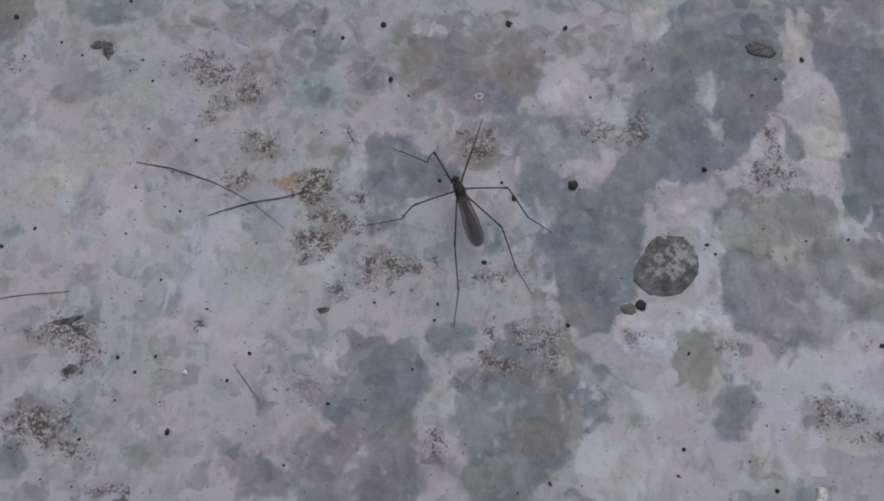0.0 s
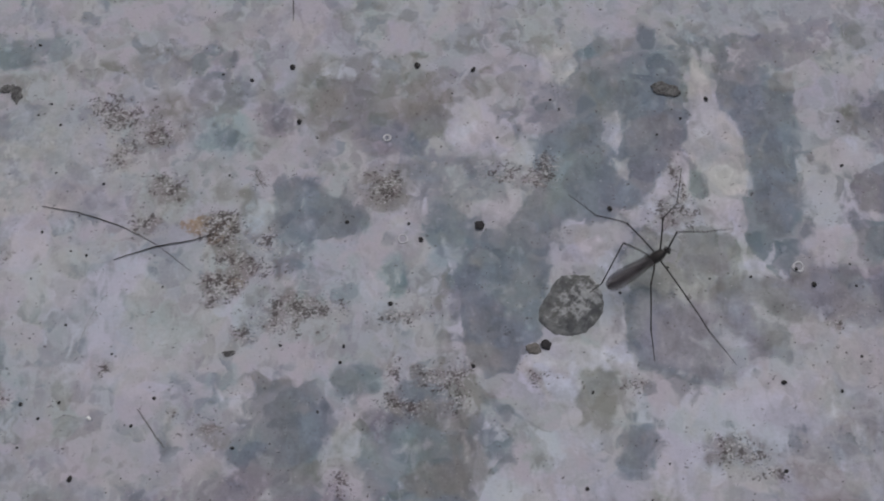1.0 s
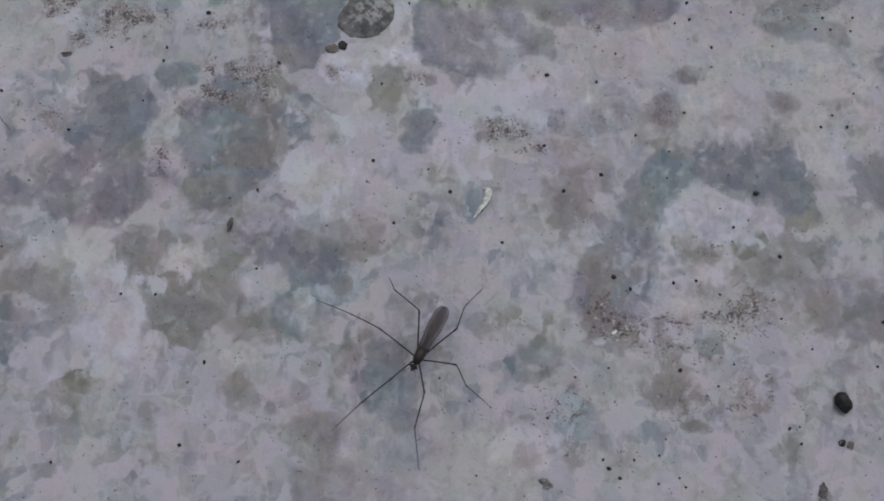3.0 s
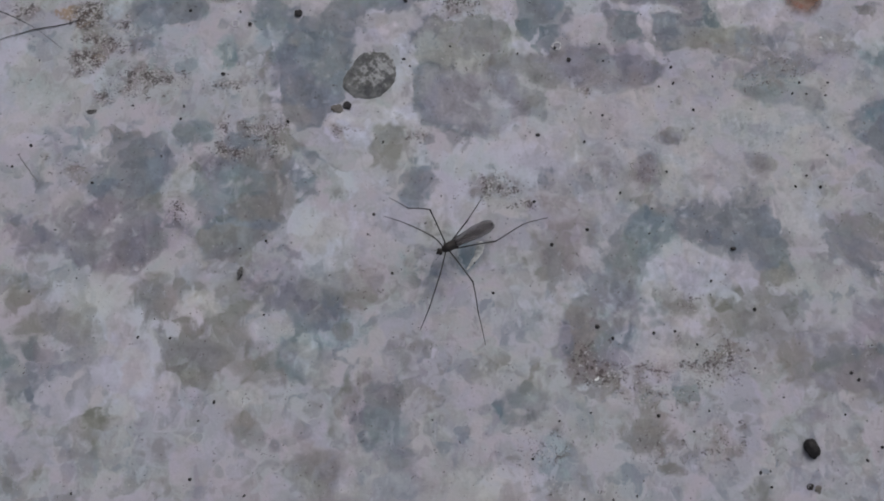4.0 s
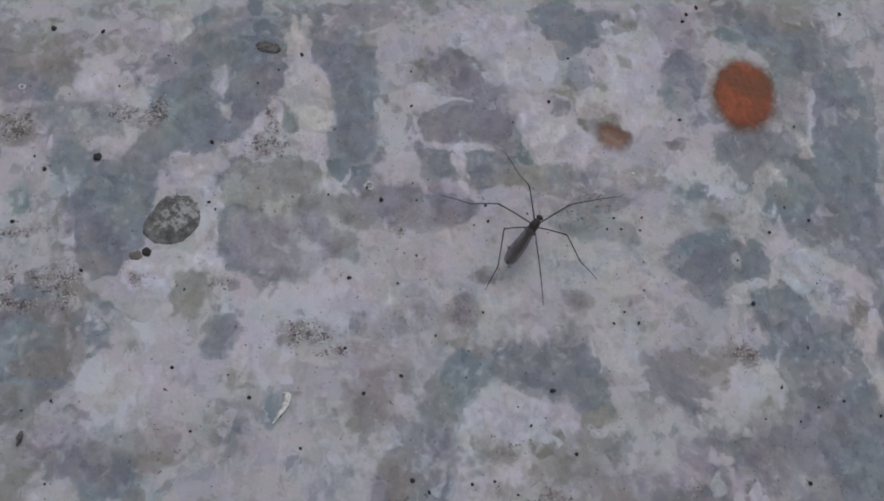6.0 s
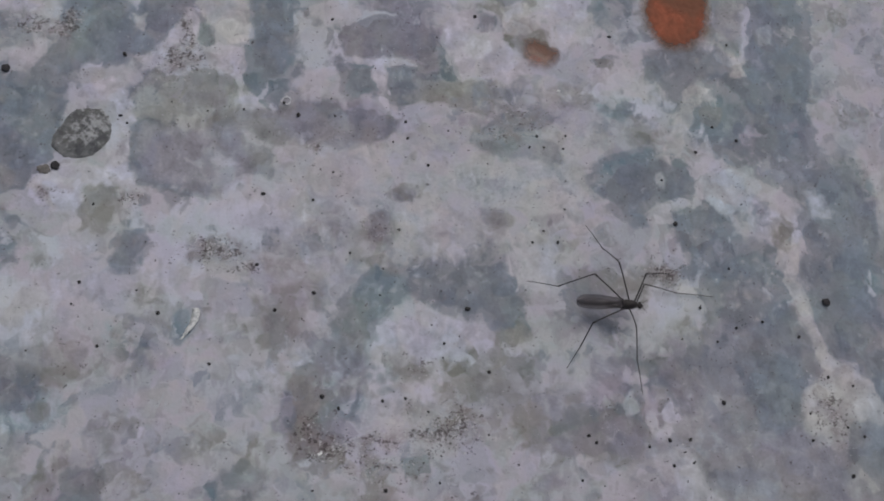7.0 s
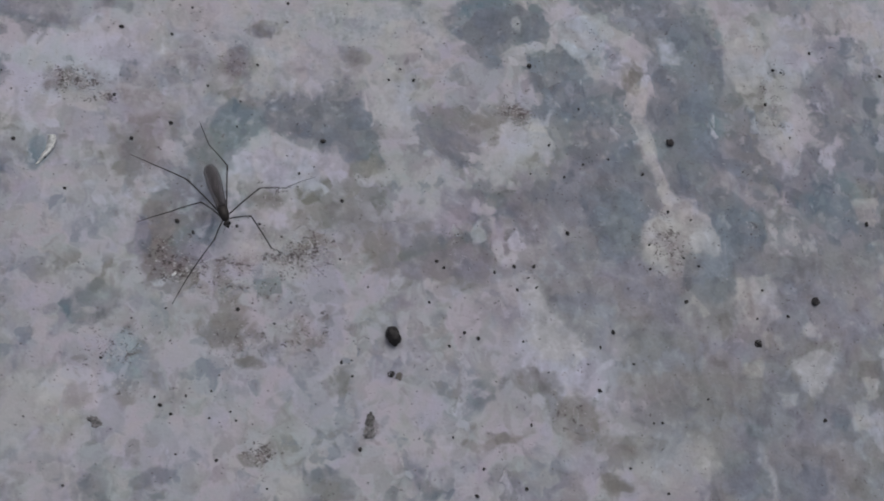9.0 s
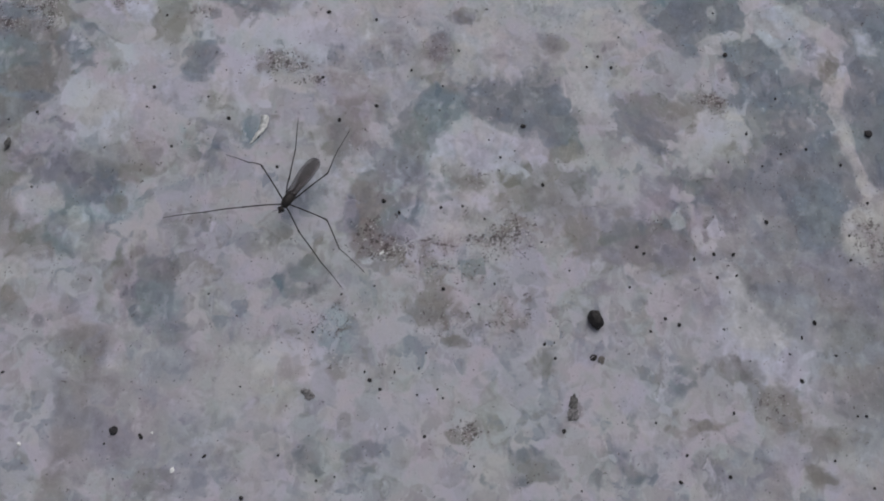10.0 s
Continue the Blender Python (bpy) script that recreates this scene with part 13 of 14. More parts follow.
    walk(LEGS["R1"][0], [
        (0, pose(0.00000, 0.00000, 0.00000, 0, -51.5, -38.7)), (0.2, pose(0.00000, 0.00000, 0.00000, 0, -28.1, -29.3)), (0.5, pose(0.00000, 0.00000, 0.00000, 0, -2.6, -32.8)),
        (0.7, pose(0.00000, 0.00000, 0.00000, 0, -17.0, -38.9)), (1, pose(0.00000, 0.00000, 0.00000, 0, -66.8, 33.2)), (1.2, pose(0.00000, 0.00000, 0.00000, 0, -40.1, -12.0)),
        (1.5, pose(0.00000, 0.00000, 0.00000, 0, -59.3, -5.1)), (1.7, pose(0.00000, 0.00000, 0.00000, 0, -61.7, -7.4)), (2, pose(0.00000, 0.00000, 0.00000, 0, -4.7, -15.0)),
        (2.3, pose(0.00000, 0.00000, 0.00000, 0, -19.7, -31.1)), (2.5, pose(0.00000, 0.00000, 0.00000, 0, -53.4, -26.8)), (2.7, pose(0.00000, 0.00000, 0.00000, 0, -27.7, -15.6)),
        (3, pose(0.00000, 0.00000, 0.00000, 0, -34.5, -17.6)), (3.25, pose(0.00000, 0.00000, 0.00000, 0, -46.1, -22.0)), (3.5, pose(0.00000, 0.00000, 0.00000, 0, -57.4, -28.8)),
        (3.8, pose(0.00000, 0.00000, 0.00000, 0, -63.7, -34.9)), (4, pose(0.00000, 0.00000, 0.00000, 0, -68.9, -31.3)), (4.2, pose(0.00000, 0.00000, 0.00000, 0, -24.2, -37.8)),
        (4.5, pose(0.00000, 0.00000, 0.00000, 0, -19.5, -27.4)), (4.8, pose(0.00000, 0.00000, 0.00000, 0, -57.3, -25.3)), (5, pose(0.00000, 0.00000, 0.00000, 0, -38.4, -49.3)),
        (5.2, pose(0.00000, 0.00000, 0.00000, 0, -37.2, -42.1)), (5.5, pose(0.00000, 0.00000, 0.00000, 0, -46.0, -21.3)), (5.7, pose(0.00000, 0.00000, 0.00000, 0, -17.8, -27.6)),
        (6, pose(0.00000, 0.00000, 0.00000, 0, -15.2, -25.8)), (6.25, pose(0.00000, 0.00000, 0.00000, 0, -10.7, -22.9)), (6.5, pose(0.00000, 0.00000, 0.00000, 0, -6.1, -20.1)),
        (6.8, pose(0.00000, 0.00000, 0.00000, 0, -3.4, -18.5)), (7, pose(0.00000, 0.00000, 0.00000, 0, 27.8, 65.0)), (7.2, pose(0.00000, 0.00000, 0.00000, 0, -26.8, -6.6)),
        (7.5, pose(0.00000, 0.00000, 0.00000, 0, -13.0, -29.8)), (7.7, pose(0.00000, 0.00000, 0.00000, 0, -38.4, -22.3)), (8, pose(0.00000, 0.00000, 0.00000, 0, -14.6, -22.7)),
        (8.2, pose(0.00000, 0.00000, 0.00000, 0, -45.4, -33.1)), (8.5, pose(0.00000, 0.00000, 0.00000, 0, -27.1, -21.0)), (8.8, pose(0.00000, 0.00000, 0.00000, 0, -31.6, -29.3)),
        (9, pose(0.00000, 0.00000, 0.00000, 0, -39.6, -26.7)), (9.2, pose(0.00000, 0.00000, 0.00000, 0, -40.6, -35.1)), (9.5, pose(0.00000, 0.00000, 0.00000, 0, -17.5, -42.5)),
        (9.7, pose(0.00000, 0.00000, 0.00000, 0, -32.4, -42.9)), (10, pose(0.00000, 0.00000, 0.00000, 0, 4.8, -52.6)),
    ])
    walk(LEGS["R1"][1], [
        (0, pose(0.00392, -0.00314, 0.00631, 0, 45.9, -35.5)), (0.2, pose(0.00621, -0.00348, 0.00380, 0, 43.5, -37.3)), (0.5, pose(0.00677, -0.00437, 0.00037, 0, 26.9, -73.0)),
        (0.7, pose(0.00600, -0.00485, 0.00236, 0, 33.2, -67.5)), (1, pose(0.00266, 0.00174, 0.00742, 0, 38.0, -22.2)), (1.2, pose(0.00604, -0.00128, 0.00520, 0, 42.5, -49.3)),
        (1.5, pose(0.00411, -0.00036, 0.00694, 0, 36.0, -19.9)), (1.7, pose(0.00380, -0.00049, 0.00710, 0, 23.5, -41.3)), (2, pose(0.00777, -0.00208, 0.00066, 0, 1.6, -35.4)),
        (2.3, pose(0.00650, -0.00393, 0.00272, 0, 24.5, -37.8)), (2.5, pose(0.00430, -0.00217, 0.00648, 0, 39.5, -32.3)), (2.7, pose(0.00688, -0.00192, 0.00376, 0, 32.5, -21.7)),
        (3, pose(0.00634, -0.00201, 0.00457, 0, 31.6, -27.0)), (3.25, pose(0.00519, -0.00210, 0.00581, 0, 29.5, -35.9)), (3.5, pose(0.00381, -0.00209, 0.00680, 0, 26.9, -44.5)),
        (3.8, pose(0.00294, -0.00205, 0.00723, 0, 25.2, -49.2)), (4, pose(0.00248, -0.00151, 0.00753, 0, 35.7, -67.6)), (4.2, pose(0.00581, -0.00451, 0.00331, 0, 52.7, -20.8)),
        (4.5, pose(0.00675, -0.00351, 0.00269, 0, 36.2, 1.2)), (4.8, pose(0.00394, -0.00186, 0.00679, 0, 44.2, -33.5)), (5, pose(0.00412, -0.00480, 0.00501, 0, 33.4, -59.5)),
        (5.2, pose(0.00477, -0.00431, 0.00488, 0, 47.0, -40.8)), (5.5, pose(0.00522, -0.00204, 0.00580, 0, 55.8, -44.7)), (5.7, pose(0.00681, -0.00355, 0.00247, 0, 31.9, -32.3)),
        (6, pose(0.00701, -0.00339, 0.00212, 0, 26.6, -35.1)), (6.25, pose(0.00730, -0.00309, 0.00149, 0, 17.4, -39.5)), (6.5, pose(0.00754, -0.00276, 0.00085, 0, 8.0, -43.4)),
        (6.8, pose(0.00764, -0.00256, 0.00048, 0, 2.6, -45.6)), (7, pose(0.00301, 0.00647, -0.00376, 0, 11.3, -9.7)), (7.2, pose(0.00715, -0.00083, 0.00364, 0, 16.6, -40.2)),
        (7.5, pose(0.00683, -0.00391, 0.00181, 0, 15.5, -49.3)), (7.7, pose(0.00585, -0.00239, 0.00502, 0, 68.2, -23.2)), (8, pose(0.00720, -0.00302, 0.00203, 0, 18.1, -46.3)),
        (8.2, pose(0.00475, -0.00310, 0.00574, 0, 26.0, -59.3)), (8.5, pose(0.00671, -0.00257, 0.00367, 0, 24.9, -33.5)), (8.8, pose(0.00600, -0.00336, 0.00423, 0, 26.2, -44.2)),
        (9, pose(0.00555, -0.00280, 0.00515, 0, 22.5, -57.4)), (9.2, pose(0.00501, -0.00352, 0.00526, 0, 34.5, -52.3)), (9.5, pose(0.00567, -0.00520, 0.00243, 0, 16.4, -44.0)),
        (9.7, pose(0.00499, -0.00463, 0.00433, 0, 35.1, -49.6)), (10, pose(0.00488, -0.00639, -0.00068, 0, 6.0, -49.7)),
    ])
    walk(LEGS["R1"][2], [
        (0, pose(0.00821, -0.00620, 0.00087, 0, 53.8, -34.8)), (0.2, pose(0.01058, -0.00681, -0.00142, 0, 33.8, -27.4)), (0.5, pose(0.00875, -0.01084, -0.00305, 0, 20.3, -59.9)),
        (0.7, pose(0.00843, -0.01070, -0.00178, 0, 28.1, -57.1)), (1, pose(0.00818, -0.00052, 0.00275, 0, 37.5, -16.6)), (1.2, pose(0.00968, -0.00552, 0.00008, 0, 20.9, -36.0)),
        (1.5, pose(0.00987, -0.00245, 0.00248, 0, 36.2, -5.6)), (1.7, pose(0.00902, -0.00507, 0.00408, 0, 41.2, -22.5)), (2, pose(0.01394, -0.00646, 0.00044, 0, 44.9, -4.1)),
        (2.3, pose(0.01195, -0.00816, -0.00042, 0, 45.6, -28.6)), (2.5, pose(0.00924, -0.00530, 0.00166, 0, 63.9, -40.2)), (2.7, pose(0.01281, -0.00428, -0.00032, 0, 47.7, -17.3)),
        (3, pose(0.01209, -0.00494, 0.00060, 0, 40.7, -23.9)), (3.25, pose(0.01053, -0.00597, 0.00208, 0, 28.0, -32.6)), (3.5, pose(0.00863, -0.00683, 0.00337, 0, 14.8, -39.4)),
        (3.8, pose(0.00742, -0.00724, 0.00401, 0, 7.1, -42.9)), (4, pose(0.00482, -0.00720, 0.00311, 0, 41.7, -63.1)), (4.2, pose(0.01010, -0.00615, -0.00271, 0, 24.4, -31.8)),
        (4.5, pose(0.01286, -0.00338, -0.00178, 0, 35.5, -15.8)), (4.8, pose(0.00846, -0.00486, 0.00151, 0, 61.4, -30.8)), (5, pose(0.00733, -0.01024, 0.00084, 0, 38.3, -65.2)),
        (5.2, pose(0.00868, -0.00768, -0.00067, 0, 39.9, -39.7)), (5.5, pose(0.00825, -0.00503, -0.00046, 0, 40.9, -44.3)), (5.7, pose(0.01225, -0.00699, -0.00153, 0, 31.9, -38.3)),
        (6, pose(0.01255, -0.00729, -0.00127, 0, 28.1, -37.0)), (6.25, pose(0.01288, -0.00769, -0.00077, 0, 21.6, -35.1)), (6.5, pose(0.01298, -0.00791, -0.00021, 0, 15.0, -33.3)),
        (6.8, pose(0.01293, -0.00796, 0.00013, 0, 11.2, -32.3)), (7, pose(0.01033, 0.00522, -0.00525, 0, 9.1, -0.7)), (7.2, pose(0.01270, -0.00552, 0.00148, 0, 48.2, -7.5)),
        (7.5, pose(0.01158, -0.00944, -0.00021, 0, 24.4, -35.6)), (7.7, pose(0.00843, -0.00350, -0.00202, 0, 29.5, -32.2)), (8, pose(0.01218, -0.00822, -0.00032, 0, 29.0, -39.3)),
        (8.2, pose(0.00823, -0.00895, 0.00243, 0, 22.2, -48.2)), (8.5, pose(0.01244, -0.00636, 0.00048, 0, 26.9, -25.8)), (8.8, pose(0.01087, -0.00810, 0.00089, 0, 54.8, -64.7)),
        (9, pose(0.00932, -0.00869, 0.00224, 0, 32.6, -54.9)), (9.2, pose(0.00883, -0.00846, 0.00096, 0, 53.0, -67.3)), (9.5, pose(0.01090, -0.01025, 0.00029, 0, 12.5, -47.6)),
        (9.7, pose(0.00901, -0.00935, -0.00002, 0, 42.1, -57.3)), (10, pose(0.00976, -0.01213, -0.00147, 0, 1.1, -47.6)),
    ])
    walk(LEGS["R2"][0], [
        (0, pose(0.00000, 0.00000, 0.00000, 0, -26.8, -113.2)), (0.2, pose(0.00000, 0.00000, 0.00000, 0, -13.9, -111.9)), (0.5, pose(0.00000, 0.00000, 0.00000, 0, -65.9, -77.6)),
        (0.7, pose(0.00000, 0.00000, 0.00000, 0, -33.4, -98.5)), (1, pose(0.00000, 0.00000, 0.00000, 0, 0.0, -89.2)), (1.2, pose(0.00000, 0.00000, 0.00000, 0, -18.5, -94.5)),
        (1.5, pose(0.00000, 0.00000, 0.00000, 0, -2.1, -85.4)), (1.7, pose(0.00000, 0.00000, 0.00000, 0, -25.8, -97.0)), (2, pose(0.00000, 0.00000, 0.00000, 0, -16.5, -87.0)),
        (2.3, pose(0.00000, 0.00000, 0.00000, 0, -27.3, -93.7)), (2.5, pose(0.00000, 0.00000, 0.00000, 0, -6.7, -91.9)), (2.7, pose(0.00000, 0.00000, 0.00000, 0, 0.1, -97.9)),
        (3, pose(0.00000, 0.00000, 0.00000, 0, -6.7, -99.1)), (3.25, pose(0.00000, 0.00000, 0.00000, 0, -18.6, -101.1)), (3.5, pose(0.00000, 0.00000, 0.00000, 0, -30.4, -103.5)),
        (3.8, pose(0.00000, 0.00000, 0.00000, 0, -37.2, -105.1)), (4, pose(0.00000, 0.00000, 0.00000, 0, -32.5, -87.3)), (4.2, pose(0.00000, 0.00000, 0.00000, 0, -57.0, -116.9)),
        (4.5, pose(0.00000, 0.00000, 0.00000, 0, -50.5, -117.8)), (4.8, pose(0.00000, 0.00000, 0.00000, 0, -70.5, -132.3)), (5, pose(0.00000, 0.00000, 0.00000, 0, -63.2, -128.6)),
        (5.2, pose(0.00000, 0.00000, 0.00000, 0, -49.5, -135.4)), (5.5, pose(0.00000, 0.00000, 0.00000, 0, -72.9, -76.6)), (5.7, pose(0.00000, 0.00000, 0.00000, 0, -40.7, -83.6)),
        (6, pose(0.00000, 0.00000, 0.00000, 0, -43.0, -87.2)), (6.25, pose(0.00000, 0.00000, 0.00000, 0, -46.7, -94.1)), (6.5, pose(0.00000, 0.00000, 0.00000, 0, -50.0, -101.9)),
        (6.8, pose(0.00000, 0.00000, 0.00000, 0, -51.6, -106.9)), (7, pose(0.00000, 0.00000, 0.00000, 0, -53.0, -88.9)), (7.2, pose(0.00000, 0.00000, 0.00000, 0, -10.8, -94.2)),
        (7.5, pose(0.00000, 0.00000, 0.00000, 0, -47.5, -99.2)), (7.7, pose(0.00000, 0.00000, 0.00000, 0, -63.8, -85.4)), (8, pose(0.00000, 0.00000, 0.00000, 0, -3.9, -112.0)),
        (8.2, pose(0.00000, 0.00000, 0.00000, 0, -38.6, -103.6)), (8.5, pose(0.00000, 0.00000, 0.00000, 0, -2.6, -122.0)), (8.8, pose(0.00000, 0.00000, 0.00000, 0, -20.4, -107.3)),
        (9, pose(0.00000, 0.00000, 0.00000, 0, -70.8, -106.0)), (9.2, pose(0.00000, 0.00000, 0.00000, 0, -21.5, -115.9)), (9.5, pose(0.00000, 0.00000, 0.00000, 0, -15.8, -106.4)),
        (9.7, pose(0.00000, 0.00000, 0.00000, 0, -13.8, -104.1)), (10, pose(0.00000, 0.00000, 0.00000, 0, -36.9, -107.5)),
    ])
    walk(LEGS["R2"][1], [
        (0, pose(-0.00315, -0.00733, 0.00403, 0, 18.2, -161.2)), (0.2, pose(-0.00324, -0.00805, 0.00215, 0, 0.3, -142.9)), (0.5, pose(0.00078, -0.00356, 0.00816, 0, 17.4, -88.8)),
        (0.7, pose(-0.00110, -0.00738, 0.00492, 0, 44.1, -109.6)), (1, pose(0.00012, -0.00894, -0.00000, 0, 0.4, -91.5)), (1.2, pose(-0.00067, -0.00845, 0.00284, 0, 6.2, -102.6)),
        (1.5, pose(0.00072, -0.00890, 0.00033, 0, 6.0, -87.2)), (1.7, pose(-0.00099, -0.00798, 0.00389, 0, 16.0, -93.5)), (2, pose(0.00046, -0.00856, 0.00254, 0, 9.9, -92.8)),
        (2.3, pose(-0.00051, -0.00793, 0.00410, 0, 39.6, -111.7)), (2.5, pose(-0.00029, -0.00887, 0.00104, 0, 44.9, -76.9)), (2.7, pose(-0.00123, -0.00885, -0.00002, 0, 6.6, -87.3)),
        (3, pose(-0.00140, -0.00877, 0.00105, 0, 10.9, -91.0)), (3.25, pose(-0.00163, -0.00831, 0.00285, 0, 18.3, -97.7)), (3.5, pose(-0.00180, -0.00749, 0.00453, 0, 25.4, -105.0)),
        (3.8, pose(-0.00186, -0.00687, 0.00540, 0, 29.3, -109.6)), (4, pose(0.00036, -0.00753, 0.00481, 0, 46.6, -51.0)), (4.2, pose(-0.00221, -0.00434, 0.00749, 0, 38.5, -118.3)),
        (4.5, pose(-0.00265, -0.00502, 0.00690, 0, 34.8, -114.9)), (4.8, pose(-0.00201, -0.00221, 0.00842, 0, 31.2, -102.4)), (5, pose(-0.00251, -0.00315, 0.00798, 0, 40.2, -98.7)),
        (5.2, pose(-0.00413, -0.00408, 0.00680, 0, 39.9, -119.5)), (5.5, pose(0.00061, -0.00256, 0.00854, 0, 41.1, -102.0)), (5.7, pose(0.00076, -0.00674, 0.00582, 0, 32.2, -111.9)),
        (6, pose(0.00032, -0.00653, 0.00609, 0, 29.9, -112.2)), (6.25, pose(-0.00044, -0.00611, 0.00651, 0, 25.9, -112.6)), (6.5, pose(-0.00119, -0.00562, 0.00684, 0, 21.8, -112.9)),
        (6.8, pose(-0.00162, -0.00531, 0.00700, 0, 19.5, -113.1)), (7, pose(0.00010, -0.00538, 0.00714, 0, 21.1, -84.9)), (7.2, pose(-0.00064, -0.00876, 0.00167, 0, 13.8, -93.2)),
        (7.5, pose(-0.00096, -0.00597, 0.00658, 0, 46.8, -87.8)), (7.7, pose(0.00032, -0.00393, 0.00802, 0, 37.6, -75.6)), (8, pose(-0.00334, -0.00827, 0.00061, 0, 1.7, -103.2)),
        (8.2, pose(-0.00164, -0.00679, 0.00558, 0, 19.0, -78.1)), (8.5, pose(-0.00473, -0.00757, 0.00041, 0, 8.7, -108.8)), (8.8, pose(-0.00250, -0.00800, 0.00311, 0, 38.8, -120.2)),
        (9, pose(-0.00081, -0.00283, 0.00844, 0, 16.5, -96.1)), (9.2, pose(-0.00363, -0.00748, 0.00327, 0, 32.9, -87.4)), (9.5, pose(-0.00243, -0.00825, 0.00243, 0, 47.3, -111.1)),
        (9.7, pose(-0.00212, -0.00842, 0.00212, 0, -3.5, -76.8)), (10, pose(-0.00215, -0.00681, 0.00537, 0, 52.6, -101.9)),
    ])
    walk(LEGS["R2"][2], [
        (0, pose(-0.00919, -0.00939, 0.00193, 0, 42.9, -129.1)), (0.2, pose(-0.00859, -0.01210, 0.00211, 0, 43.1, -114.7)), (0.5, pose(0.00092, -0.00997, 0.00616, 0, 19.3, -82.6)),
        (0.7, pose(-0.00271, -0.01192, 0.00024, 0, 35.8, -94.9)), (1, pose(-0.00006, -0.01565, -0.00005, 0, -1.1, -86.0)), (1.2, pose(-0.00212, -0.01496, 0.00211, 0, 5.1, -88.9)),
        (1.5, pose(0.00105, -0.01557, -0.00037, 0, 36.0, -73.5)), (1.7, pose(-0.00138, -0.01442, 0.00204, 0, 46.4, -81.7)), (2, pose(0.00013, -0.01516, 0.00139, 0, 10.5, -89.9)),
        (2.3, pose(-0.00242, -0.01273, -0.00018, 0, 30.7, -109.2)), (2.5, pose(0.00078, -0.01350, -0.00370, 0, 2.9, -81.0)), (2.7, pose(-0.00091, -0.01551, -0.00078, 0, 2.1, -84.5)),
        (3, pose(-0.00151, -0.01536, -0.00022, 0, 11.9, -86.8)), (3.25, pose(-0.00248, -0.01463, 0.00074, 0, 28.7, -91.4)), (3.5, pose(-0.00336, -0.01335, 0.00164, 0, 45.4, -97.8)),
        (3.8, pose(-0.00382, -0.01239, 0.00211, 0, 54.7, -103.4)), (4, pose(0.00326, -0.01111, -0.00007, 0, 39.1, -72.5)), (4.2, pose(-0.00470, -0.00897, 0.00332, 0, 31.4, -116.4)),
        (4.5, pose(-0.00497, -0.01003, 0.00307, 0, 39.9, -113.3)), (4.8, pose(-0.00324, -0.00782, 0.00495, 0, 49.0, -109.8)), (5, pose(-0.00329, -0.00822, 0.00365, 0, 25.0, -110.4)),
        (5.2, pose(-0.00666, -0.00856, 0.00249, 0, 56.3, -99.9)), (5.5, pose(-0.00044, -0.00751, 0.00413, 0, 48.2, -100.5)), (5.7, pose(-0.00136, -0.01201, 0.00224, 0, 43.3, -85.2)),
        (6, pose(-0.00187, -0.01192, 0.00275, 0, 42.5, -87.6)), (6.25, pose(-0.00275, -0.01169, 0.00358, 0, 41.0, -91.6)), (6.5, pose(-0.00362, -0.01136, 0.00435, 0, 39.3, -95.5)),
        (6.8, pose(-0.00410, -0.01113, 0.00476, 0, 38.3, -97.6)), (7, pose(0.00066, -0.01162, 0.00472, 0, 25.7, -75.4)), (7.2, pose(-0.00101, -0.01527, 0.00008, 0, 13.6, -92.3)),
        (7.5, pose(-0.00078, -0.01056, 0.00169, 0, 25.2, -89.4)), (7.7, pose(0.00164, -0.00909, 0.00393, 0, 48.4, -84.0)), (8, pose(-0.00487, -0.01480, 0.00041, 0, 33.8, -109.5)),
        (8.2, pose(-0.00033, -0.01300, 0.00340, 0, 32.9, -106.0)), (8.5, pose(-0.00686, -0.01386, -0.00060, 0, 6.3, -103.1)), (8.8, pose(-0.00513, -0.01252, -0.00110, 0, 19.8, -103.9)),
        (9, pose(-0.00150, -0.00923, 0.00653, 0, 18.5, -96.2)), (9.2, pose(-0.00338, -0.01312, -0.00037, 0, 29.3, -96.6)), (9.5, pose(-0.00408, -0.01249, -0.00251, 0, 0.9, -85.3)),
        (9.7, pose(-0.00059, -0.01494, 0.00253, 0, 41.7, -105.0)), (10, pose(-0.00299, -0.01080, 0.00004, 0, 34.0, -91.4)),
    ])
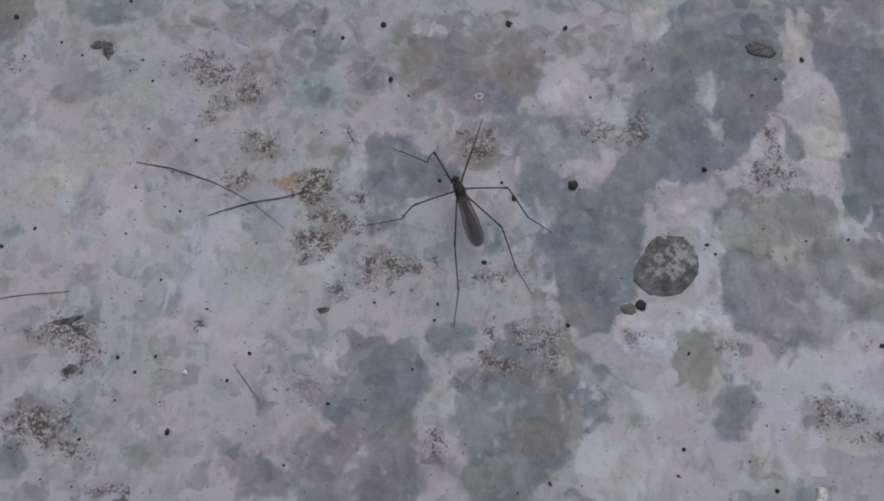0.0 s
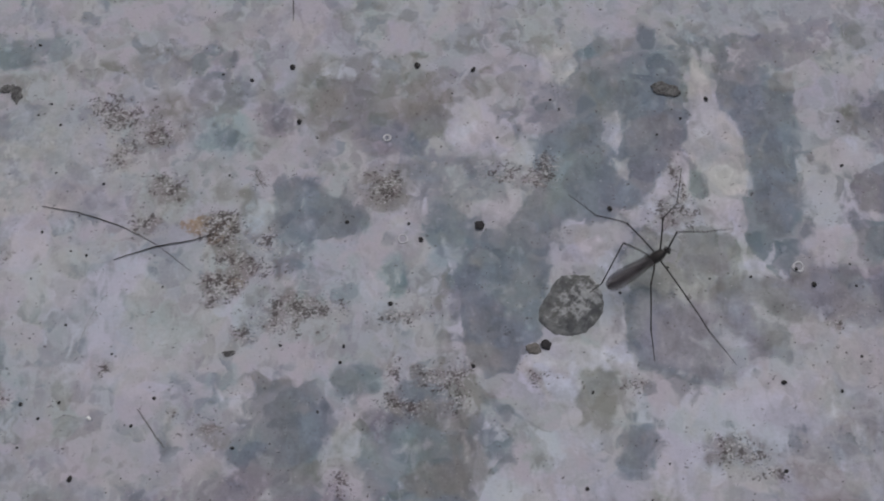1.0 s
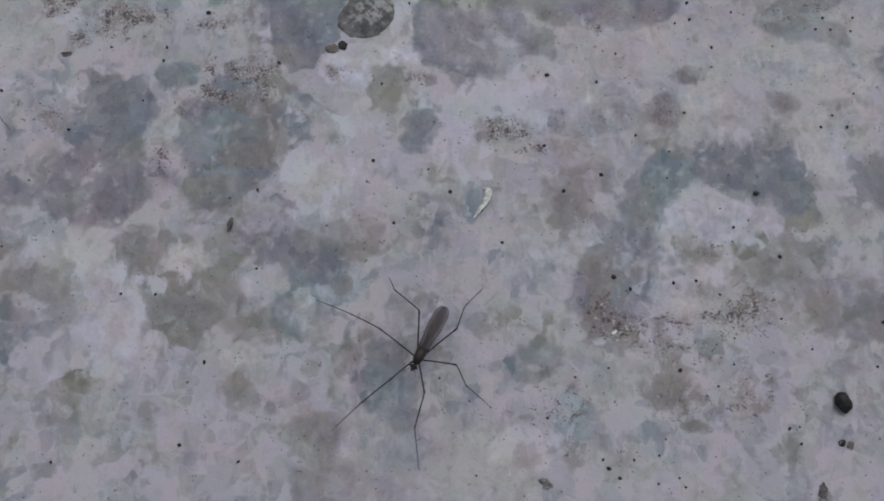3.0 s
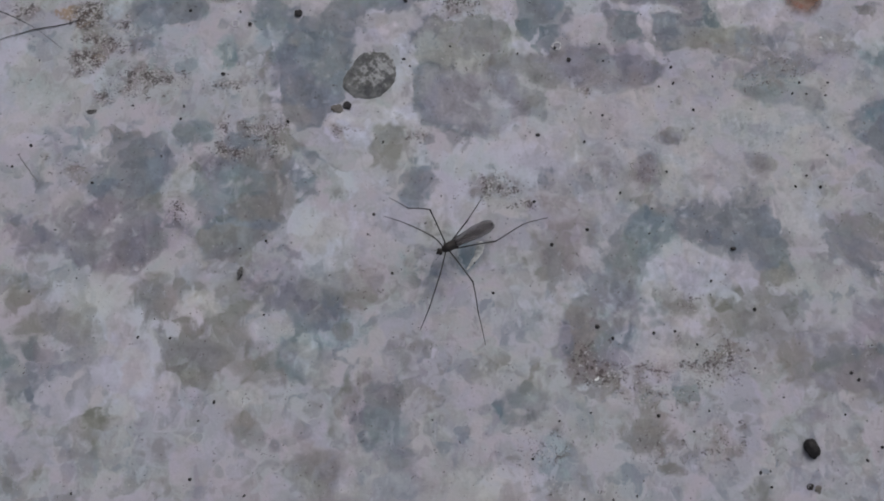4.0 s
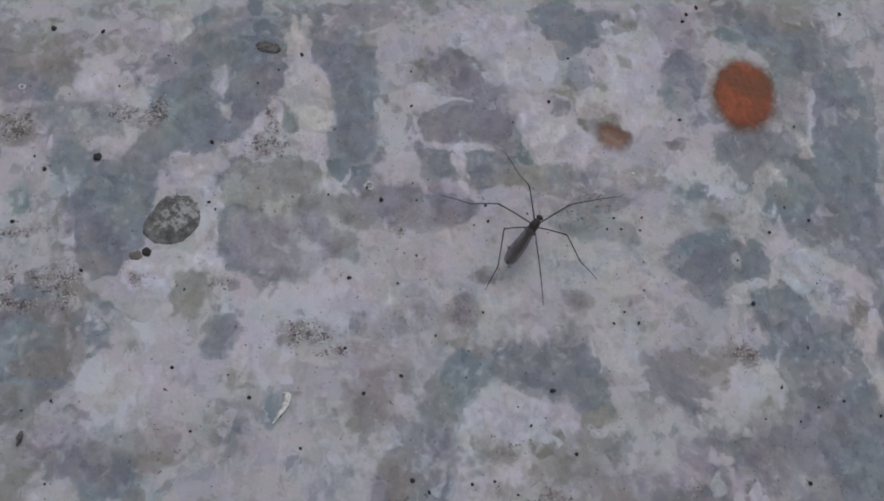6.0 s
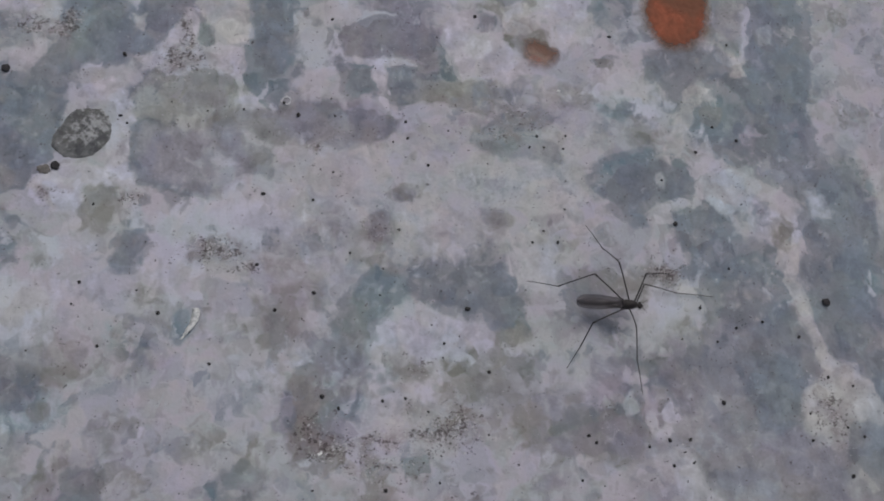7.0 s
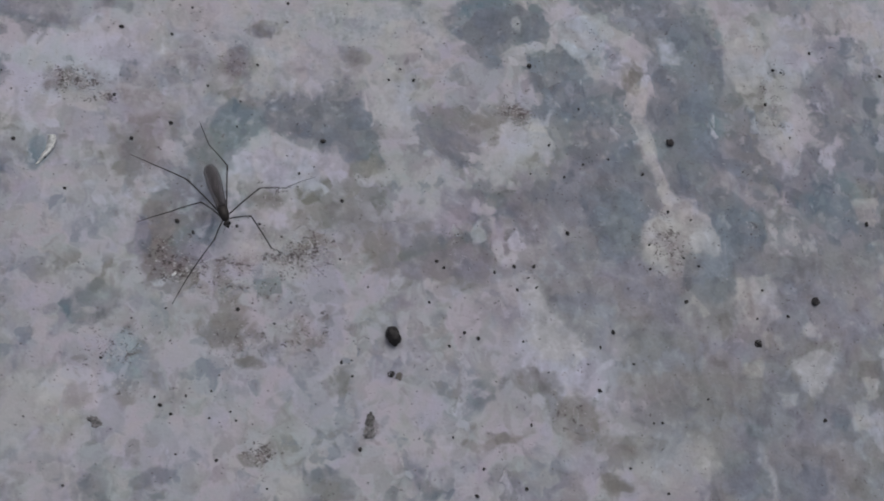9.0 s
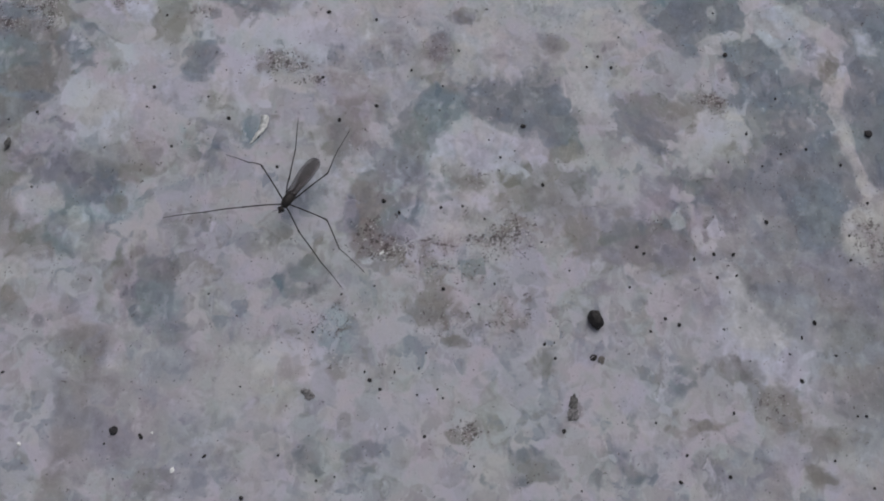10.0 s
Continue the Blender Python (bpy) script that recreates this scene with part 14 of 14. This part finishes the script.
    walk(LEGS["R3"][0], [
        (0, pose(0.00000, 0.00000, 0.00000, 0, -5.6, -151.4)), (0.2, pose(0.00000, 0.00000, 0.00000, 0, -27.3, -155.5)), (0.5, pose(0.00000, 0.00000, 0.00000, 0, -30.4, -142.6)),
        (0.7, pose(0.00000, 0.00000, 0.00000, 0, -15.3, -132.4)), (1, pose(0.00000, 0.00000, 0.00000, 0, -52.0, -142.7)), (1.2, pose(0.00000, 0.00000, 0.00000, 0, -33.2, -153.4)),
        (1.5, pose(0.00000, 0.00000, 0.00000, 0, -47.7, -148.6)), (1.7, pose(0.00000, 0.00000, 0.00000, 0, -32.7, -147.9)), (2, pose(0.00000, 0.00000, 0.00000, 0, -41.3, -142.0)),
        (2.3, pose(0.00000, 0.00000, 0.00000, 0, -35.9, -137.8)), (2.5, pose(0.00000, 0.00000, 0.00000, 0, -41.9, -146.7)), (2.7, pose(0.00000, 0.00000, 0.00000, 0, -42.2, -152.4)),
        (3, pose(0.00000, 0.00000, 0.00000, 0, -43.9, -152.2)), (3.25, pose(0.00000, 0.00000, 0.00000, 0, -46.8, -151.9)), (3.5, pose(0.00000, 0.00000, 0.00000, 0, -49.7, -151.5)),
        (3.8, pose(0.00000, 0.00000, 0.00000, 0, -51.4, -151.3)), (4, pose(0.00000, 0.00000, 0.00000, 0, -66.0, -165.2)), (4.2, pose(0.00000, 0.00000, 0.00000, 0, -40.5, -158.5)),
        (4.5, pose(0.00000, 0.00000, 0.00000, 0, -37.8, -160.2)), (4.8, pose(0.00000, 0.00000, 0.00000, 0, -43.8, -152.0)), (5, pose(0.00000, 0.00000, 0.00000, 0, -51.2, -152.8)),
        (5.2, pose(0.00000, 0.00000, 0.00000, 0, -43.5, -148.2)), (5.5, pose(0.00000, 0.00000, 0.00000, 0, -41.5, -147.8)), (5.7, pose(0.00000, 0.00000, 0.00000, 0, -60.4, -155.6)),
        (6, pose(0.00000, 0.00000, 0.00000, 0, -57.2, -153.0)), (6.25, pose(0.00000, 0.00000, 0.00000, 0, -51.6, -149.3)), (6.5, pose(0.00000, 0.00000, 0.00000, 0, -45.8, -146.5)),
        (6.8, pose(0.00000, 0.00000, 0.00000, 0, -42.5, -145.1)), (7, pose(0.00000, 0.00000, 0.00000, 0, -25.8, -148.6)), (7.2, pose(0.00000, 0.00000, 0.00000, 0, -29.9, -147.1)),
        (7.5, pose(0.00000, 0.00000, 0.00000, 0, -17.0, -146.1)), (7.7, pose(0.00000, 0.00000, 0.00000, 0, -18.4, -146.3)), (8, pose(0.00000, 0.00000, 0.00000, 0, -31.9, -150.1)),
        (8.2, pose(0.00000, 0.00000, 0.00000, 0, -21.8, -161.3)), (8.5, pose(0.00000, 0.00000, 0.00000, 0, -53.9, -153.6)), (8.8, pose(0.00000, 0.00000, 0.00000, 0, -30.0, -156.1)),
        (9, pose(0.00000, 0.00000, 0.00000, 0, -17.8, -151.5)), (9.2, pose(0.00000, 0.00000, 0.00000, 0, -20.1, -136.4)), (9.5, pose(0.00000, 0.00000, 0.00000, 0, -22.7, -144.7)),
        (9.7, pose(0.00000, 0.00000, 0.00000, 0, -43.3, -142.4)), (10, pose(0.00000, 0.00000, 0.00000, 0, -85.8, 155.7)),
    ])
    walk(LEGS["R3"][1], [
        (0, pose(-0.00823, -0.00448, 0.00092, 0, 24.1, -176.3)), (0.2, pose(-0.00761, -0.00347, 0.00432, 0, 12.9, -165.8)), (0.5, pose(-0.00645, -0.00493, 0.00476, 0, 7.9, -152.1)),
        (0.7, pose(-0.00613, -0.00670, 0.00249, 0, 5.2, -137.9)), (1, pose(-0.00461, -0.00351, 0.00742, 0, 17.2, -121.8)), (1.2, pose(-0.00704, -0.00353, 0.00515, 0, 15.1, -145.2)),
        (1.5, pose(-0.00541, -0.00330, 0.00696, 0, 24.5, -119.4)), (1.7, pose(-0.00671, -0.00421, 0.00508, 0, 14.1, -134.2)), (2, pose(-0.00558, -0.00435, 0.00621, 0, 32.9, -120.1)),
        (2.3, pose(-0.00564, -0.00513, 0.00552, 0, 30.5, -152.7)), (2.5, pose(-0.00585, -0.00385, 0.00629, 0, 33.5, -130.2)), (2.7, pose(-0.00618, -0.00323, 0.00632, 0, 29.5, -104.4)),
        (3, pose(-0.00600, -0.00316, 0.00653, 0, 32.7, -110.1)), (3.25, pose(-0.00568, -0.00303, 0.00687, 0, 37.7, -121.1)), (3.5, pose(-0.00535, -0.00290, 0.00719, 0, 41.5, -133.3)),
        (3.8, pose(-0.00515, -0.00282, 0.00736, 0, 43.1, -141.0)), (4, pose(-0.00370, -0.00098, 0.00860, 0, 41.9, -147.7)), (4.2, pose(-0.00666, -0.00263, 0.00611, 0, 33.1, -167.3)),
        (4.5, pose(-0.00700, -0.00251, 0.00578, 0, 22.2, -162.6)), (4.8, pose(-0.00601, -0.00319, 0.00651, 0, 44.3, -154.3)), (5, pose(-0.00525, -0.00270, 0.00734, 0, 49.1, -144.5)),
        (5.2, pose(-0.00581, -0.00360, 0.00648, 0, 19.4, 178.6)), (5.5, pose(-0.00597, -0.00376, 0.00624, 0, 28.1, -145.0)), (5.7, pose(-0.00424, -0.00192, 0.00818, 0, 42.9, -131.1)),
        (6, pose(-0.00455, -0.00232, 0.00791, 0, 39.8, -131.6)), (6.25, pose(-0.00504, -0.00299, 0.00737, 0, 34.5, -132.4)), (6.5, pose(-0.00547, -0.00362, 0.00675, 0, 29.1, -133.2)),
        (6.8, pose(-0.00569, -0.00397, 0.00636, 0, 26.0, -133.6)), (7, pose(-0.00724, -0.00441, 0.00409, 0, 61.4, -114.2)), (7.2, pose(-0.00685, -0.00443, 0.00469, 0, 43.1, -125.6)),
        (7.5, pose(-0.00747, -0.00502, 0.00276, 0, 7.4, -119.4)), (7.7, pose(-0.00743, -0.00495, 0.00298, 0, 42.4, -145.1)), (8, pose(-0.00693, -0.00399, 0.00497, 0, 28.8, -145.6)),
        (8.2, pose(-0.00828, -0.00280, 0.00350, 0, 34.5, -145.8)), (8.5, pose(-0.00497, -0.00247, 0.00760, 0, 10.3, -110.5)), (8.8, pose(-0.00745, -0.00331, 0.00471, 0, 30.7, -150.9)),
        (9, pose(-0.00788, -0.00428, 0.00287, 0, 6.7, -135.5)), (9.2, pose(-0.00640, -0.00610, 0.00324, 0, 18.9, -141.0)), (9.5, pose(-0.00708, -0.00502, 0.00364, 0, 29.7, -145.5)),
        (9.7, pose(-0.00543, -0.00418, 0.00646, 0, 44.1, -137.3)), (10, pose(-0.00063, 0.00028, 0.00939, 0, 22.3, -154.9)),
    ])
    walk(LEGS["R3"][2], [
        (0, pose(-0.01579, -0.00497, -0.00246, 0, -30.8, -173.3)), (0.2, pose(-0.01546, -0.00545, 0.00247, 0, 37.0, -144.7)), (0.5, pose(-0.01372, -0.00878, 0.00361, 0, 54.1, -127.2)),
        (0.7, pose(-0.01226, -0.01225, 0.00174, 0, 3.5, -129.9)), (1, pose(-0.00878, -0.01025, 0.00497, 0, 41.1, -109.8)), (1.2, pose(-0.01362, -0.00811, 0.00300, 0, 35.6, -133.6)),
        (1.5, pose(-0.00912, -0.00988, 0.00352, 0, 52.5, -116.4)), (1.7, pose(-0.01232, -0.00998, 0.00306, 0, 32.7, -134.1)), (2, pose(-0.00907, -0.01038, 0.00170, 0, 31.3, -114.0)),
        (2.3, pose(-0.01200, -0.00840, 0.00131, 0, 35.2, -144.4)), (2.5, pose(-0.01031, -0.00914, 0.00170, 0, 42.8, -132.7)), (2.7, pose(-0.00798, -0.01023, 0.00224, 0, 53.1, -137.8)),
        (3, pose(-0.00841, -0.00971, 0.00204, 0, 51.2, -138.5)), (3.25, pose(-0.00907, -0.00866, 0.00179, 0, 47.8, -139.6)), (3.5, pose(-0.00961, -0.00742, 0.00168, 0, 44.5, -140.6)),
        (3.8, pose(-0.00985, -0.00664, 0.00169, 0, 42.5, -141.1)), (4, pose(-0.00892, -0.00429, 0.00306, 0, 51.3, -148.0)), (4.2, pose(-0.01344, -0.00416, 0.00157, 0, 36.0, -151.7)),
        (4.5, pose(-0.01433, -0.00481, 0.00264, 0, 51.3, -113.8)), (4.8, pose(-0.01136, -0.00576, 0.00071, 0, 30.1, -136.7)), (5, pose(-0.00967, -0.00585, 0.00107, 0, 29.3, -150.2)),
        (5.2, pose(-0.01363, -0.00341, 0.00371, 0, 12.3, 177.6)), (5.5, pose(-0.01197, -0.00796, 0.00233, 0, 3.9, -146.9)), (5.7, pose(-0.00824, -0.00651, 0.00253, 0, 40.3, -136.0)),
        (6, pose(-0.00878, -0.00708, 0.00260, 0, 37.1, -135.5)), (6.25, pose(-0.00965, -0.00804, 0.00268, 0, 31.4, -134.8)), (6.5, pose(-0.01043, -0.00891, 0.00272, 0, 25.7, -134.2)),
        (6.8, pose(-0.01083, -0.00937, 0.00272, 0, 22.4, -133.9)), (7, pose(-0.00887, -0.00804, -0.00319, 0, -25.0, -120.5)), (7.2, pose(-0.01038, -0.00936, -0.00098, 0, 13.3, -124.0)),
        (7.5, pose(-0.01152, -0.01219, 0.00169, 0, 36.9, -136.4)), (7.7, pose(-0.01245, -0.00846, -0.00262, 0, -3.0, -125.9)), (8, pose(-0.01294, -0.00809, 0.00098, 0, 16.6, -139.2)),
        (8.2, pose(-0.01393, -0.00665, -0.00121, 0, 4.8, -134.4)), (8.5, pose(-0.00784, -0.01012, 0.00613, 0, 51.1, -162.8)), (8.8, pose(-0.01369, -0.00677, 0.00047, 0, 14.2, -146.4)),
        (9, pose(-0.01376, -0.01006, 0.00191, 0, 23.3, -140.5)), (9.2, pose(-0.01250, -0.01104, 0.00055, 0, 20.4, -135.5)), (9.5, pose(-0.01302, -0.00910, -0.00048, 0, 16.8, -139.5)),
        (9.7, pose(-0.00981, -0.00823, 0.00069, 0, 31.2, -142.3)), (10, pose(-0.00759, -0.00297, 0.00624, 0, -10.5, -150.9)),
    ])


motions()
